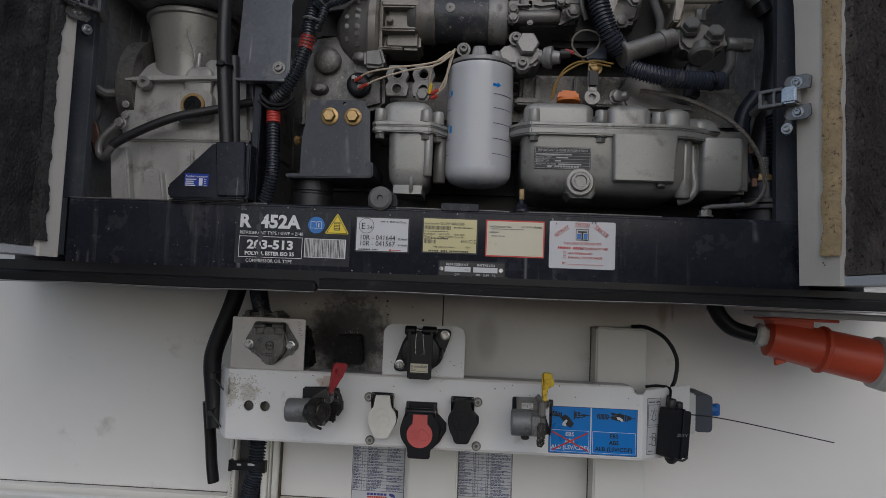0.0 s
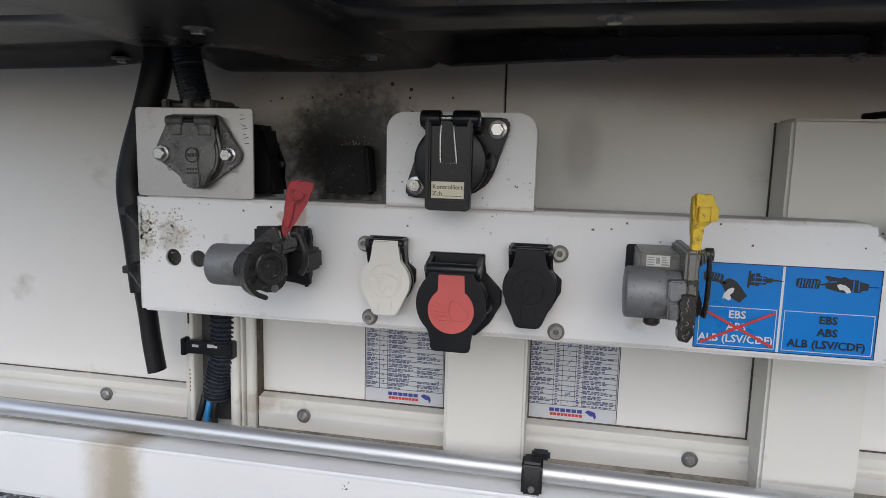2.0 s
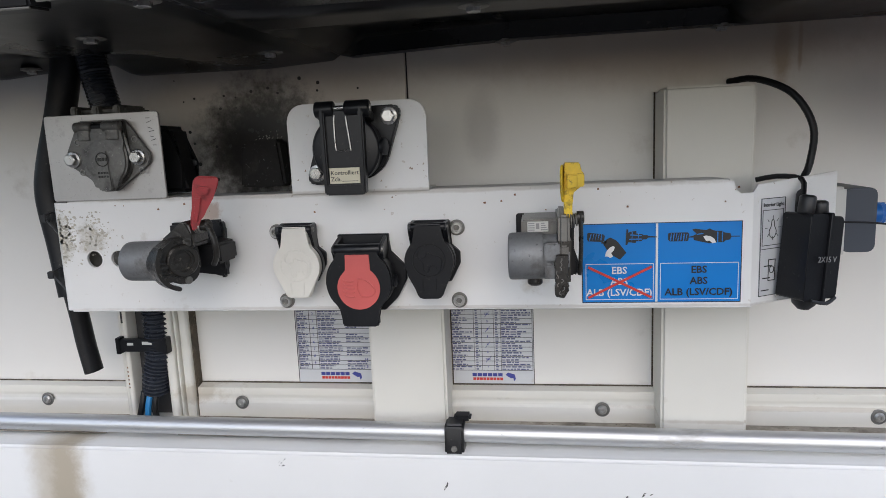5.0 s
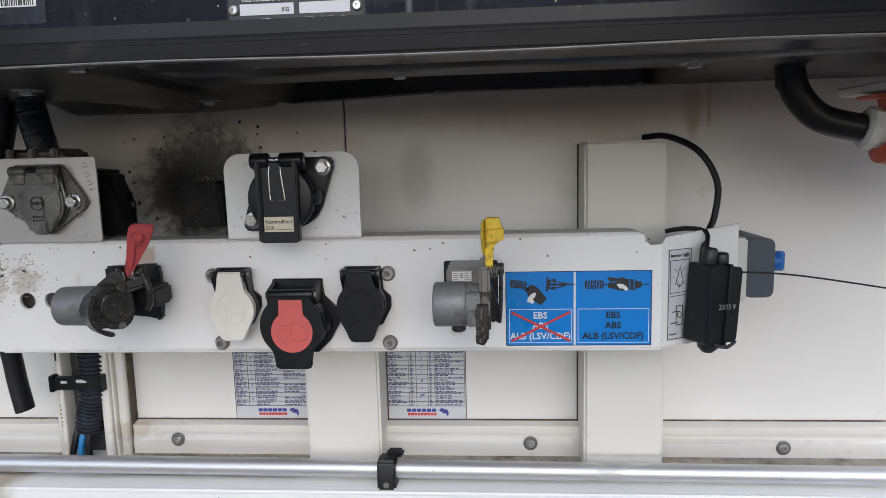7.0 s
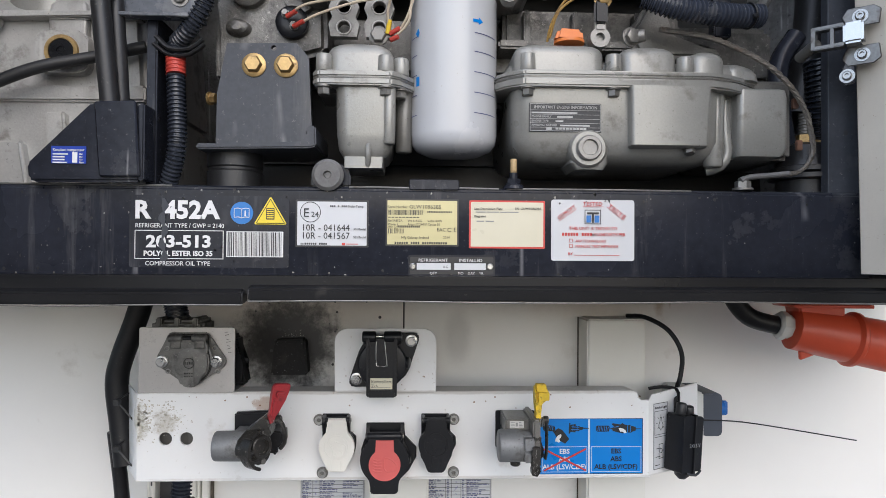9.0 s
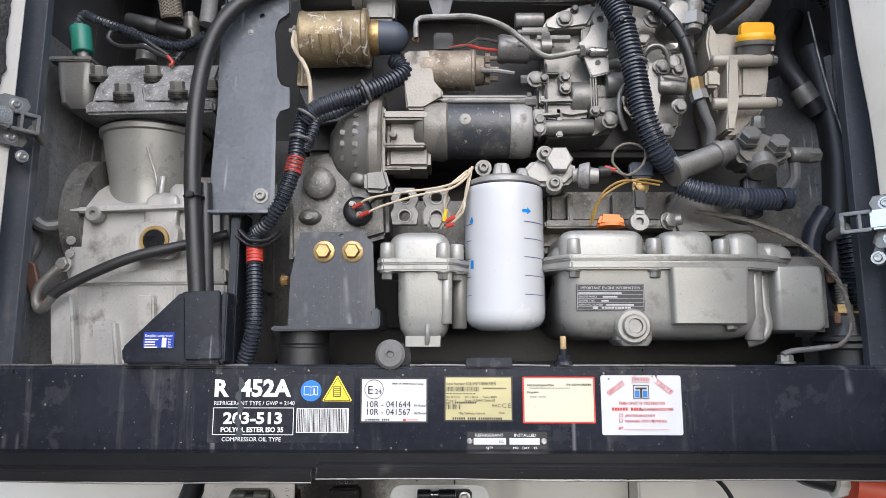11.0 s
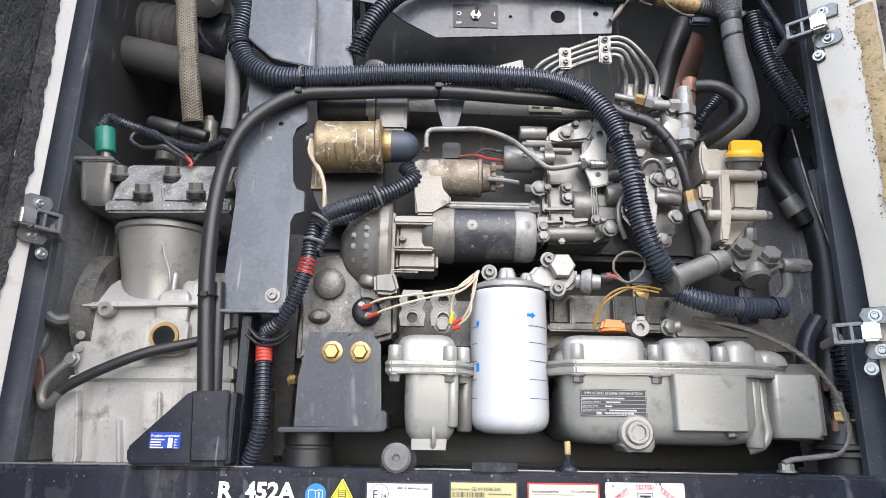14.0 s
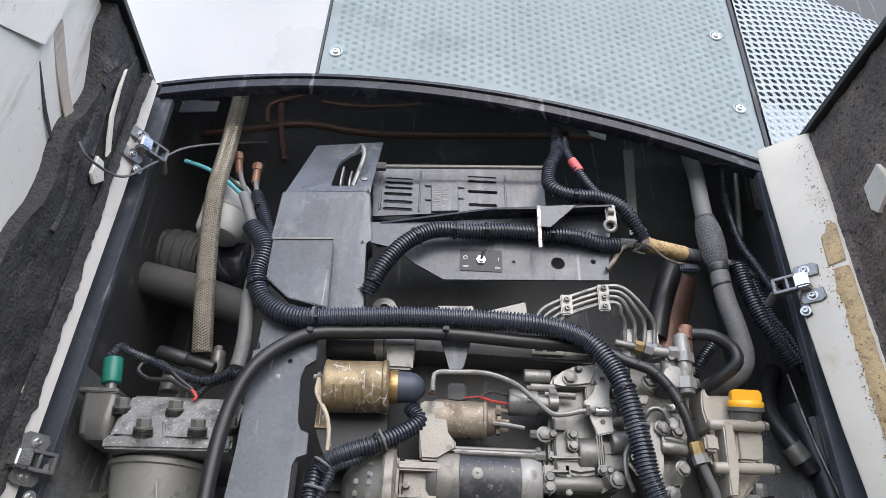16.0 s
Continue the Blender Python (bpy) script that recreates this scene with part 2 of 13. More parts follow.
def stained(m, spots):
    """Soft-edged stain and shade marks on a surface: (x, z, half width, half height, colour, strength, ragged 0-1)."""
    t = m.node_tree
    n, l = t.nodes, t.links
    b = n["Principled BSDF"]
    src = b.inputs["Base Color"].links[0].from_socket
    geo = n.new("ShaderNodeNewGeometry")
    sep = n.new("ShaderNodeSeparateXYZ")
    l.new(geo.outputs["Position"], sep.inputs[0])
    nz = n.new("ShaderNodeTexNoise")
    nz.inputs["Scale"].default_value, nz.inputs["Detail"].default_value, nz.inputs["Roughness"].default_value = 38.0, 8.0, 0.7
    l.new(geo.outputs["Position"], nz.inputs["Vector"])

    def op(kind, a, c=0.0):
        x = n.new("ShaderNodeMath")
        x.operation = kind
        for i, v in enumerate((a, c)):
            if isinstance(v, (int, float)):
                x.inputs[i].default_value = v
            else:
                l.new(v, x.inputs[i])
        return x.outputs[0]
    for x0, z0, w, h, col, strength, ragged in spots:
        dx = op("DIVIDE", op("SUBTRACT", sep.outputs["X"], x0), w)
        dz = op("DIVIDE", op("SUBTRACT", sep.outputs["Z"], z0), h)
        d = op("SQRT", op("ADD", op("MULTIPLY", dx, dx), op("MULTIPLY", dz, dz)))
        d = op("ADD", d, op("MULTIPLY", op("SUBTRACT", nz.outputs["Fac"], 0.5), ragged * 2.4))
        mr = n.new("ShaderNodeMapRange")
        mr.interpolation_type = "SMOOTHSTEP"
        mr.inputs["From Min"].default_value, mr.inputs["From Max"].default_value = 1.0, 0.35
        mr.inputs["To Max"].default_value = strength
        l.new(d, mr.inputs["Value"])
        x = n.new("ShaderNodeMix")
        x.data_type = "RGBA"
        l.new(mr.outputs["Result"], x.inputs[0])
        l.new(src, x.inputs[6])
        x.inputs[7].default_value = (*col, 1)
        src = x.outputs[2]
    l.new(src, b.inputs["Base Color"])
    return m


seam_dirt = mat("seam_dirt", (0.075, 0.058, 0.040), 0.8, var=0.5, scale=40, bump=0.2, dirt=((0.30, 0.25, 0.18), 0.35, 30, 0.8))
ledge_dirt = mat("ledge_dirt", (0.36, 0.33, 0.28), 0.7, var=0.35, scale=9, bump=0.1, dirt=((0.13, 0.11, 0.085), 0.5, 16, 0.8), speck=0.15, speck_scale=70, speck_col=(0.06, 0.05, 0.04))
white_paint = mat("white_paint", (0.76, 0.755, 0.74), 0.36, var=0.04, scale=5, bump=0.03, dirt=((0.50, 0.46, 0.40), 0.13, 9, 0.6), speck=0.05, speck_scale=60, speck_col=(0.36, 0.28, 0.2), streak=((0.55, 0.50, 0.43), 0.22, 16))
wall_paint = mat("wall_paint", (0.74, 0.72, 0.68), 0.42, var=0.04, scale=3, bump=0.02, dirt=((0.50, 0.46, 0.40), 0.12, 5, 0.6))
rail_paint = mat("rail_paint", (0.76, 0.76, 0.75), 0.36, var=0.03, scale=4, bump=0.02, dirt=((0.4, 0.36, 0.3), 0.07, 7, 0.6))
column_paint = mat("column_paint", (0.70, 0.68, 0.62), 0.45, var=0.04, scale=5, bump=0.03, dirt=((0.45, 0.4, 0.32), 0.1, 12, 0.6))
door_paint = mat("door_paint", (0.76, 0.76, 0.76), 0.3, var=0.03, scale=4, bump=0.01, dirt=((0.6, 0.57, 0.52), 0.08, 8, 0.5))
door_inner = mat("door_inner", (0.80, 0.755, 0.675), 0.5, var=0.12, scale=6, bump=0.06, dirt=((0.34, 0.25, 0.17), 0.22, 8, 0.7), stretch=(1, 1, 0.22), streak=((0.36, 0.26, 0.18), 0.42, 14), speck=0.06, speck_scale=90, speck_col=(0.2, 0.14, 0.1))
black_pan = mat("black_pan", (0.0065, 0.007, 0.0085), 0.30, var=0.3, scale=7, bump=0.04, fine=60, dirt=((0.025, 0.023, 0.02), 0.16, 5, 0.6), speck=0.05, speck_scale=60, speck_col=(0.05, 0.046, 0.042))
black_frame = mat("black_frame", (0.019, 0.021, 0.029), 0.24, var=0.4, scale=6, bump=0.10, fine=60, dirt=((0.060, 0.061, 0.067), 0.28, 14, 0.5), speck=0.13, speck_scale=130, speck_col=(0.12, 0.12, 0.125), streak=((0.12, 0.12, 0.125), 0.38, 26), scratch=((0.18, 0.18, 0.19), 5))
post_paint = mat("post_paint", (0.050, 0.054, 0.064), 0.36, var=0.3, scale=7, bump=0.06, fine=90, dirt=((0.11, 0.11, 0.112), 0.3, 12, 0.6), speck=0.12, speck_scale=110, speck_col=(0.16, 0.155, 0.15), streak=((0.15, 0.148, 0.145), 0.4, 22), scratch=((0.24, 0.24, 0.24), 6))
black_dark = mat("black_dark", (0.040, 0.039, 0.040), 0.55, var=0.3, scale=6, bump=0.1, fine=80, dirt=((0.10, 0.095, 0.09), 0.3, 7, 0.8), streak=((0.12, 0.115, 0.11), 0.3, 14), scratch=((0.16, 0.16, 0.16), 6))
rubber = mat("rubber", (0.019, 0.019, 0.020), 0.42, var=0.3, scale=15, bump=0.12, fine=150, dirt=((0.060, 0.056, 0.050), 0.18, 18, 0.7), speck=0.08, speck_scale=90, speck_col=(0.10, 0.096, 0.088))
loom_black = mat("loom_black", (0.027, 0.031, 0.041), 0.26, var=0.3, scale=20, bump=0.05, dirt=((0.10, 0.099, 0.098), 0.20, 22, 0.6), speck=0.06, speck_scale=110, speck_col=(0.16, 0.155, 0.15))
plastic_black = mat("plastic_black", (0.0075, 0.008, 0.010), 0.36, var=0.25, scale=20, bump=0.06, dirt=((0.035, 0.032, 0.029), 0.14, 30, 0.7), speck=0.07, speck_scale=110, speck_col=(0.06, 0.056, 0.05))
rubber_dark = mat("rubber_dark", (0.010, 0.010, 0.011), 0.42, var=0.25, scale=15, bump=0.08, fine=150, dirt=((0.035, 0.032, 0.029), 0.14, 18, 0.7), speck=0.06, speck_scale=90, speck_col=(0.06, 0.056, 0.05))
# lighter, bluer copy of loom_black: sky sheen on the ribs put into the colour
loom_sheen = mat("loom_sheen", (0.040, 0.046, 0.062), 0.22, var=0.3, scale=20, bump=0.05, dirt=((0.11, 0.11, 0.112), 0.20, 22, 0.55), speck=0.05, speck_scale=110, speck_col=(0.16, 0.155, 0.15))
plate_blue = mat("plate_blue", (0.086, 0.093, 0.106), 0.27, var=0.45, scale=8, bump=0.06, fine=90, dirt=((0.20, 0.20, 0.20), 0.26, 11, 0.45), speck=0.10, speck_scale=60, speck_col=(0.030, 0.032, 0.038), streak=((0.24, 0.24, 0.24), 0.42, 18), scratch=((0.32, 0.32, 0.32), 5))
cast_grey = mat("cast_grey", (0.27, 0.262, 0.246), 0.38, 0.3, var=0.18, scale=14, bump=0.22, fine=210, dirt=((0.085, 0.075, 0.06), 0.28, 28, 0.65), speck=0.08, speck_scale=110, streak=((0.11, 0.095, 0.075), 0.34, 34))
cast_smooth = mat("cast_smooth", (0.42, 0.412, 0.392), 0.36, 0.3, var=0.20, scale=9, bump=0.16, fine=220, dirt=((0.11, 0.098, 0.08), 0.32, 20, 0.6), speck=0.10, speck_scale=100, streak=((0.13, 0.115, 0.095), 0.42, 26), scratch=((0.5, 0.49, 0.47), 7))
cast_starter = mat("cast_starter", (0.215, 0.198, 0.170), 0.40, 0.3, var=0.22, scale=12, bump=0.24, fine=200, dirt=((0.06, 0.048, 0.036), 0.34, 30, 0.6), speck=0.10, speck_scale=110, streak=((0.30, 0.285, 0.255), 0.34, 30))
cast_tan = mat("cast_tan", (0.36, 0.325, 0.27), 0.44, 0.15, var=0.18, scale=10, bump=0.22, fine=200, dirt=((0.16, 0.125, 0.085), 0.26, 24, 0.7), speck=0.10, speck_scale=110, streak=((0.50, 0.47, 0.42), 0.35, 30))
barrel_grey = mat("barrel_grey", (0.20, 0.205, 0.21), 0.5, 0.3, var=0.2, scale=14, bump=0.1, dirt=((0.07, 0.064, 0.056), 0.36, 30, 0.7), speck=0.14, speck_scale=90, streak=((0.09, 0.08, 0.07), 0.3, 30))
cast_greasy = mat("cast_greasy", (0.145, 0.140, 0.130), 0.42, 0.35, var=0.35, scale=18, bump=0.28, fine=190, dirt=((0.022, 0.020, 0.017), 0.46, 38, 0.5), speck=0.18, speck_scale=110, speck_col=(0.28, 0.27, 0.25))
black_oily = mat("black_oily", (0.011, 0.011, 0.011), 0.5, var=0.4, scale=8, bump=0.15, fine=90, dirt=((0.03, 0.028, 0.025), 0.3, 10, 0.7))
cast_block = mat("cast_block", (0.115, 0.110, 0.100), 0.34, 0.35, var=0.4, scale=12, bump=0.35, fine=170, dirt=((0.020, 0.018, 0.015), 0.46, 28, 0.5), speck=0.20, speck_scale=90, speck_col=(0.26, 0.25, 0.225), streak=((0.025, 0.022, 0.018), 0.45, 30))
cast_oily = mat("cast_oily", (0.030, 0.028, 0.025), 0.30, 0.3, var=0.5, scale=26, bump=0.4, fine=150, dirt=((0.012, 0.011, 0.010), 0.42, 30, 0.45), speck=0.18, speck_scale=100, speck_col=(0.17, 0.155, 0.13))
can_brown = mat("can_brown", (0.25, 0.205, 0.155), 0.5, 0.3, var=0.3, scale=20, bump=0.3, dirt=((0.11, 0.08, 0.055), 0.4, 26, 0.75), speck=0.34, speck_scale=70, speck_col=(0.42, 0.39, 0.34))
soot_black = mat("soot_black", (0.012, 0.011, 0.011), 0.8, var=0.4, scale=20, bump=0.3, fine=90, dirt=((0.04, 0.037, 0.034), 0.25, 30, 0.9), speck=0.14, speck_scale=120, speck_col=(0.3, 0.3, 0.3))
cast_green = mat("cast_green", (0.285, 0.281, 0.260), 0.30, 0.25, var=0.18, scale=9, bump=0.10, fine=220, dirt=((0.115, 0.104, 0.086), 0.27, 18, 0.6), speck=0.08, speck_scale=130, speck_col=(0.11, 0.10, 0.085), streak=((0.15, 0.138, 0.115), 0.3, 26))
cast_dark = mat("cast_dark", (0.165, 0.160, 0.147), 0.36, 0.35, var=0.18, scale=12, bump=0.22, fine=210, dirt=((0.045, 0.040, 0.034), 0.26, 26, 0.55), speck=0.07, speck_scale=120, speck_col=(0.08, 0.074, 0.065), streak=((0.055, 0.049, 0.042), 0.34, 30))
cast_salt = mat("cast_salt", (0.20, 0.20, 0.198), 0.55, 0.2, var=0.35, scale=22, bump=0.3, fine=160, dirt=((0.07, 0.068, 0.068), 0.42, 26, 0.7), speck=0.30, speck_scale=110, speck_col=(0.46, 0.46, 0.45), streak=((0.40, 0.40, 0.385), 0.36, 30))
steel = mat("steel", (0.46, 0.455, 0.44), 0.28, 0.9, var=0.2, scale=30, bump=0.05, dirt=((0.12, 0.105, 0.09), 0.24, 50, 0.7))
zinc = mat("zinc", (0.235, 0.228, 0.212), 0.44, 0.6, var=0.28, scale=25, bump=0.10, dirt=((0.075, 0.064, 0.052), 0.36, 34, 0.7), speck=0.12)
alu_tube = mat("alu_tube", (0.60, 0.605, 0.61), 0.42, 0.7, var=0.08, scale=8, bump=0.03, dirt=((0.3, 0.28, 0.25), 0.12, 18, 0.6), stretch=(0.3, 1, 1), speck=0.05, speck_scale=60)
stainless = mat("stainless", (0.46, 0.44, 0.42), 0.38, 0.75, var=0.1, scale=12, bump=0.04, dirt=((0.24, 0.21, 0.19), 0.25, 15, 0.6), speck=0.1)
brass = mat("brass", (0.40, 0.275, 0.12), 0.40, 0.8, var=0.28, scale=40, bump=0.10, dirt=((0.13, 0.09, 0.05), 0.36, 60, 0.65))
gold_can = mat("gold_can", (0.24, 0.185, 0.10), 0.40, 0.35, var=0.45, scale=16, bump=0.25, dirt=((0.10, 0.062, 0.034), 0.46, 26, 0.75), speck=0.30, speck_scale=46, speck_col=(0.50, 0.47, 0.41), streak=((0.055, 0.042, 0.030), 0.55, 30), scratch=((0.62, 0.59, 0.52), 16))
copper = mat("copper", (0.20, 0.105, 0.07), 0.5, 0.35, var=0.3, scale=14, bump=0.08, dirt=((0.05, 0.035, 0.03), 0.4, 16, 0.8))
rust = mat("rust", (0.20, 0.10, 0.05), 0.8, 0.1, var=0.4, scale=20, bump=0.2)
filter_white = mat("filter_white", (0.54, 0.55, 0.57), 0.24, var=0.04, scale=6, bump=0.02, dirt=((0.62, 0.61, 0.59), 0.18, 9, 0.5), coat=0.3, streak=((0.52, 0.51, 0.48), 0.24, 30), speck=0.05, speck_scale=100, speck_col=(0.4, 0.38, 0.35))
yellow_plastic = mat("yellow_plastic", (0.85, 0.42, 0.02), 0.35, var=0.06, scale=20, bump=0.02)
orange_plastic = mat("orange_plastic", (0.75, 0.22, 0.05), 0.45, var=0.12, scale=20, bump=0.03)
red_lid = mat("red_lid", (0.55, 0.105, 0.095), 0.5, var=0.08, scale=15, bump=0.04)
red_valve = mat("red_valve", (0.30, 0.014, 0.02), 0.42, var=0.3, scale=22, bump=0.08, dirt=((0.09, 0.015, 0.015), 0.28, 45, 0.7), speck=0.08, speck_scale=80, speck_col=(0.03, 0.01, 0.01))
yellow_valve = mat("yellow_valve", (0.72, 0.50, 0.02), 0.5, var=0.2, scale=18, bump=0.08, dirt=((0.06, 0.048, 0.02), 0.34, 70, 0.7), speck=0.16, speck_scale=90, speck_col=(0.04, 0.033, 0.018))
cee_red = mat("cee_red", (0.56, 0.075, 0.03), 0.42, var=0.1, scale=9, bump=0.03, dirt=((0.22, 0.06, 0.04), 0.12, 12, 0.6))
white_lid = mat("white_lid", (0.66, 0.64, 0.58), 0.5, var=0.08, scale=15, bump=0.05, dirt=((0.35, 0.31, 0.25), 0.16, 28, 0.7))
blue_knob = mat("blue_knob", (0.01, 0.12, 0.42), 0.4, var=0.08)
box_slate = mat("box_slate", (0.045, 0.055, 0.075), 0.5, var=0.1, bump=0.05)
copper_dull = mat("copper_dull", (0.125, 0.065, 0.045), 0.45, 0.35, var=0.4, scale=14, bump=0.08, dirt=((0.03, 0.024, 0.02), 0.45, 14, 0.8))
box_pale = mat("box_pale", (0.56, 0.56, 0.53), 0.5, var=0.06, bump=0.03)
green_plastic = mat("green_plastic", (0.02, 0.17, 0.12), 0.4, var=0.15, bump=0.03)
teal_wire = mat("teal_wire", (0.10, 0.33, 0.36), 0.45, var=0.15)
blue_wire = mat("blue_wire", (0.03, 0.22, 0.50), 0.45, var=0.1)
hinge_steel = mat("hinge_steel", (0.22, 0.215, 0.205), 0.36, 0.7, var=0.3, scale=30, bump=0.08, dirt=((0.07, 0.05, 0.035), 0.36, 40, 0.7))
knuckle_steel = mat("knuckle_steel", (0.62, 0.62, 0.61), 0.22, 0.9, var=0.1, scale=30, bump=0.04)
strap_steel = mat("strap_steel", (0.46, 0.45, 0.43), 0.45, 0.5, var=0.2, scale=30, bump=0.06, dirt=((0.16, 0.07, 0.03), 0.38, 40, 0.8))
wire_dusty = mat("wire_dusty", (0.17, 0.145, 0.115), 0.6, var=0.3, scale=30, bump=0.1, dirt=((0.06, 0.05, 0.04), 0.3, 40, 0.8))
strap_braid = mat("strap_braid", (0.16, 0.145, 0.125), 0.5, 0.4, var=0.4, scale=120, bump=0.4, fine=260, dirt=((0.10, 0.06, 0.035), 0.3, 30, 0.8))
cream_wire = mat("cream_wire", (0.50, 0.42, 0.31), 0.5, var=0.2, scale=40)
amber_wire = mat("amber_wire", (0.33, 0.20, 0.05), 0.45, var=0.3, scale=40, dirt=((0.12, 0.08, 0.04), 0.3, 60, 0.7))
red_wire = mat("red_wire", (0.42, 0.045, 0.03), 0.45, var=0.2, scale=40, dirt=((0.16, 0.10, 0.08), 0.25, 50, 0.7))
foam = mat("foam", (0.044, 0.042, 0.041), 0.8, var=0.55, scale=14, bump=0.95, fine=110, dirt=((0.125, 0.118, 0.112), 0.34, 12, 0.9), dist=0.006, speck=0.34, speck_scale=60, speck_col=(0.007, 0.007, 0.007))
foam_grey = mat("foam_grey", (0.12, 0.098, 0.084), 0.85, var=0.45, scale=10, bump=0.9, fine=110, dirt=((0.22, 0.17, 0.135), 0.45, 6, 0.9), dist=0.006, speck=0.38, speck_scale=60, speck_col=(0.016, 0.014, 0.013))
flange_plain = mat("flange_plain", (0.60, 0.565, 0.51), 0.4, var=0.08, scale=6, bump=0.03, dirt=((0.34, 0.29, 0.22), 0.2, 10, 0.6), speck=0.06, speck_scale=80, speck_col=(0.3, 0.25, 0.2), streak=((0.40, 0.35, 0.28), 0.36, 14))
flange_paint = mat("flange_paint", (0.62, 0.575, 0.495), 0.42, var=0.10, scale=6, bump=0.05, dirt=((0.46, 0.36, 0.22), 0.26, 9, 0.6), speck=0.05, speck_scale=100, speck_col=(0.34, 0.24, 0.14), streak=((0.46, 0.36, 0.23), 0.32, 12))
foil = mat("foil", (0.20, 0.20, 0.198), 0.42, 0.15, var=0.3, scale=24, bump=0.8, fine=120, dirt=((0.07, 0.068, 0.066), 0.36, 9, 0.7), scratch=((0.55, 0.55, 0.54), 7), speck=0.2, speck_scale=60)
panel_grey = mat("panel_grey", (0.43, 0.50, 0.51), 0.30, var=0.06, scale=5, bump=0.02)
perf_grey = mat("perf_grey", (0.31, 0.345, 0.36), 0.35, var=0.06, scale=5, bump=0.02)
grey_hose = mat("grey_hose", (0.135, 0.133, 0.13), 0.58, var=0.25, scale=14, bump=0.15, dirt=((0.06, 0.055, 0.05), 0.25, 10, 0.8), speck=0.12, speck_scale=110)
braid = mat("braid", (0.44, 0.37, 0.27), 0.42, 0.5, var=0.3, scale=120, bump=0.7, fine=420, dirt=((0.20, 0.15, 0.09), 0.25, 30, 0.7))
sleeve_net = mat("sleeve_net", (0.09, 0.09, 0.092), 0.6, 0.1, var=0.4, scale=90, bump=0.9, fine=160, speck=0.5, speck_scale=220, speck_col=(0.02, 0.02, 0.02))
hose_dusty = mat("hose_dusty", (0.075, 0.073, 0.072), 0.6, var=0.25, scale=9, bump=0.1, dirt=((0.13, 0.125, 0.115), 0.3, 12, 0.8))
braid_core = mat("braid_core", (0.07, 0.055, 0.04), 0.7, var=0.3, bump=0.1)
starter_black = mat("starter_black", (0.035, 0.037, 0.042), 0.34, var=0.4, scale=12, bump=0.1, fine=120, dirt=((0.16, 0.145, 0.12), 0.3, 20, 0.7), speck=0.2, speck_scale=80, speck_col=(0.3, 0.28, 0.25))
braid_wire = mat("braid_wire", (0.36, 0.325, 0.265), 0.4, 0.6, var=0.25, scale=60, bump=0.1, dirt=((0.16, 0.13, 0.09), 0.3, 30, 0.7))
tape_tan = mat("tape_tan", (0.47, 0.335, 0.165), 0.55, var=0.3, scale=22, bump=0.5, fine=140, dirt=((0.22, 0.12, 0.045), 0.32, 40, 0.8), speck=0.34, speck_scale=80, speck_col=(0.13, 0.07, 0.028))
flake = mat("flake", (0.50, 0.47, 0.40), 0.7, var=0.3, scale=60, bump=0.3, dirt=((0.30, 0.26, 0.18), 0.3, 60, 0.8))
glue_brown = mat("glue_brown", (0.26, 0.155, 0.065), 0.7, var=0.5, scale=60, bump=0.2)
tape_brown = mat("tape_brown", (0.44, 0.37, 0.31), 0.6, var=0.25, scale=9, bump=0.1, stretch=(1, 1, 0.2), streak=((0.24, 0.17, 0.12), 0.4, 30))
asphalt = mat("asphalt", (0.075, 0.068, 0.062), 0.8, var=0.4, scale=0.7, bump=0.9, fine=60, dirt=((0.21, 0.19, 0.165), 0.42, 70, 0.9), dist=0.012, speck=0.45, speck_scale=110, speck_col=(0.025, 0.022, 0.02))
# loose grains lying in the yard's surface
g_n, g_l = asphalt.node_tree.nodes, asphalt.node_tree.links
g_tc, g_v = g_n.new("ShaderNodeTexCoord"), g_n.new("ShaderNodeTexVoronoi")
g_v.inputs["Scale"].default_value, g_v.inputs["Randomness"].default_value = 62.0, 1.0
g_l.new(g_tc.outputs["Object"], g_v.inputs["Vector"])
g_sep, g_r = g_n.new("ShaderNodeSeparateColor"), g_n.new("ShaderNodeValToRGB")
g_l.new(g_v.outputs["Color"], g_sep.inputs["Color"])
for pos_, c_ in ((0.45, (0.05, 0.042, 0.035, 1)), (0.75, (0.14, 0.12, 0.095, 1)), (0.95, (0.45, 0.43, 0.40, 1))):
    e_ = g_r.color_ramp.elements.new(pos_)
    e_.color = c_
g_r.color_ramp.elements[0].color, g_r.color_ramp.elements[-1].color = (0.022, 0.019, 0.017, 1), (0.6, 0.58, 0.55, 1)
g_l.new(g_sep.outputs["Red"], g_r.inputs["Fac"])
g_m, g_b = g_n.new("ShaderNodeMix"), g_n["Principled BSDF"]
g_m.data_type = "RGBA"
g_m.inputs[0].default_value = 0.75
g_l.new(g_b.inputs["Base Color"].links[0].from_socket, g_m.inputs[6])
g_l.new(g_r.outputs["Color"], g_m.inputs[7])
g_l.new(g_m.outputs[2], g_b.inputs["Base Color"])
g_bp = g_n.new("ShaderNodeBump")
g_bp.inputs["Strength"].default_value, g_bp.inputs["Distance"].default_value = 1.0, 0.012
g_bp.invert = True
g_l.new(g_v.outputs["Distance"], g_bp.inputs["Height"])
g_l.new(g_bp.outputs["Normal"], g_b.inputs["Normal"])
ink_worn = mat("ink_worn", (0.42, 0.42, 0.41), 0.5, var=0.3, scale=60, bump=0)
plate_ink = mat("plate_ink", (0.028, 0.029, 0.031), 0.5, var=0.3, scale=40, bump=0.02)
label_navy = mat("label_navy", (0.006, 0.038, 0.33), 0.55, var=0.1, scale=30, bump=0)
ink_white = mat("ink_white", (0.72, 0.72, 0.72), 0.4, var=0.05, bump=0)
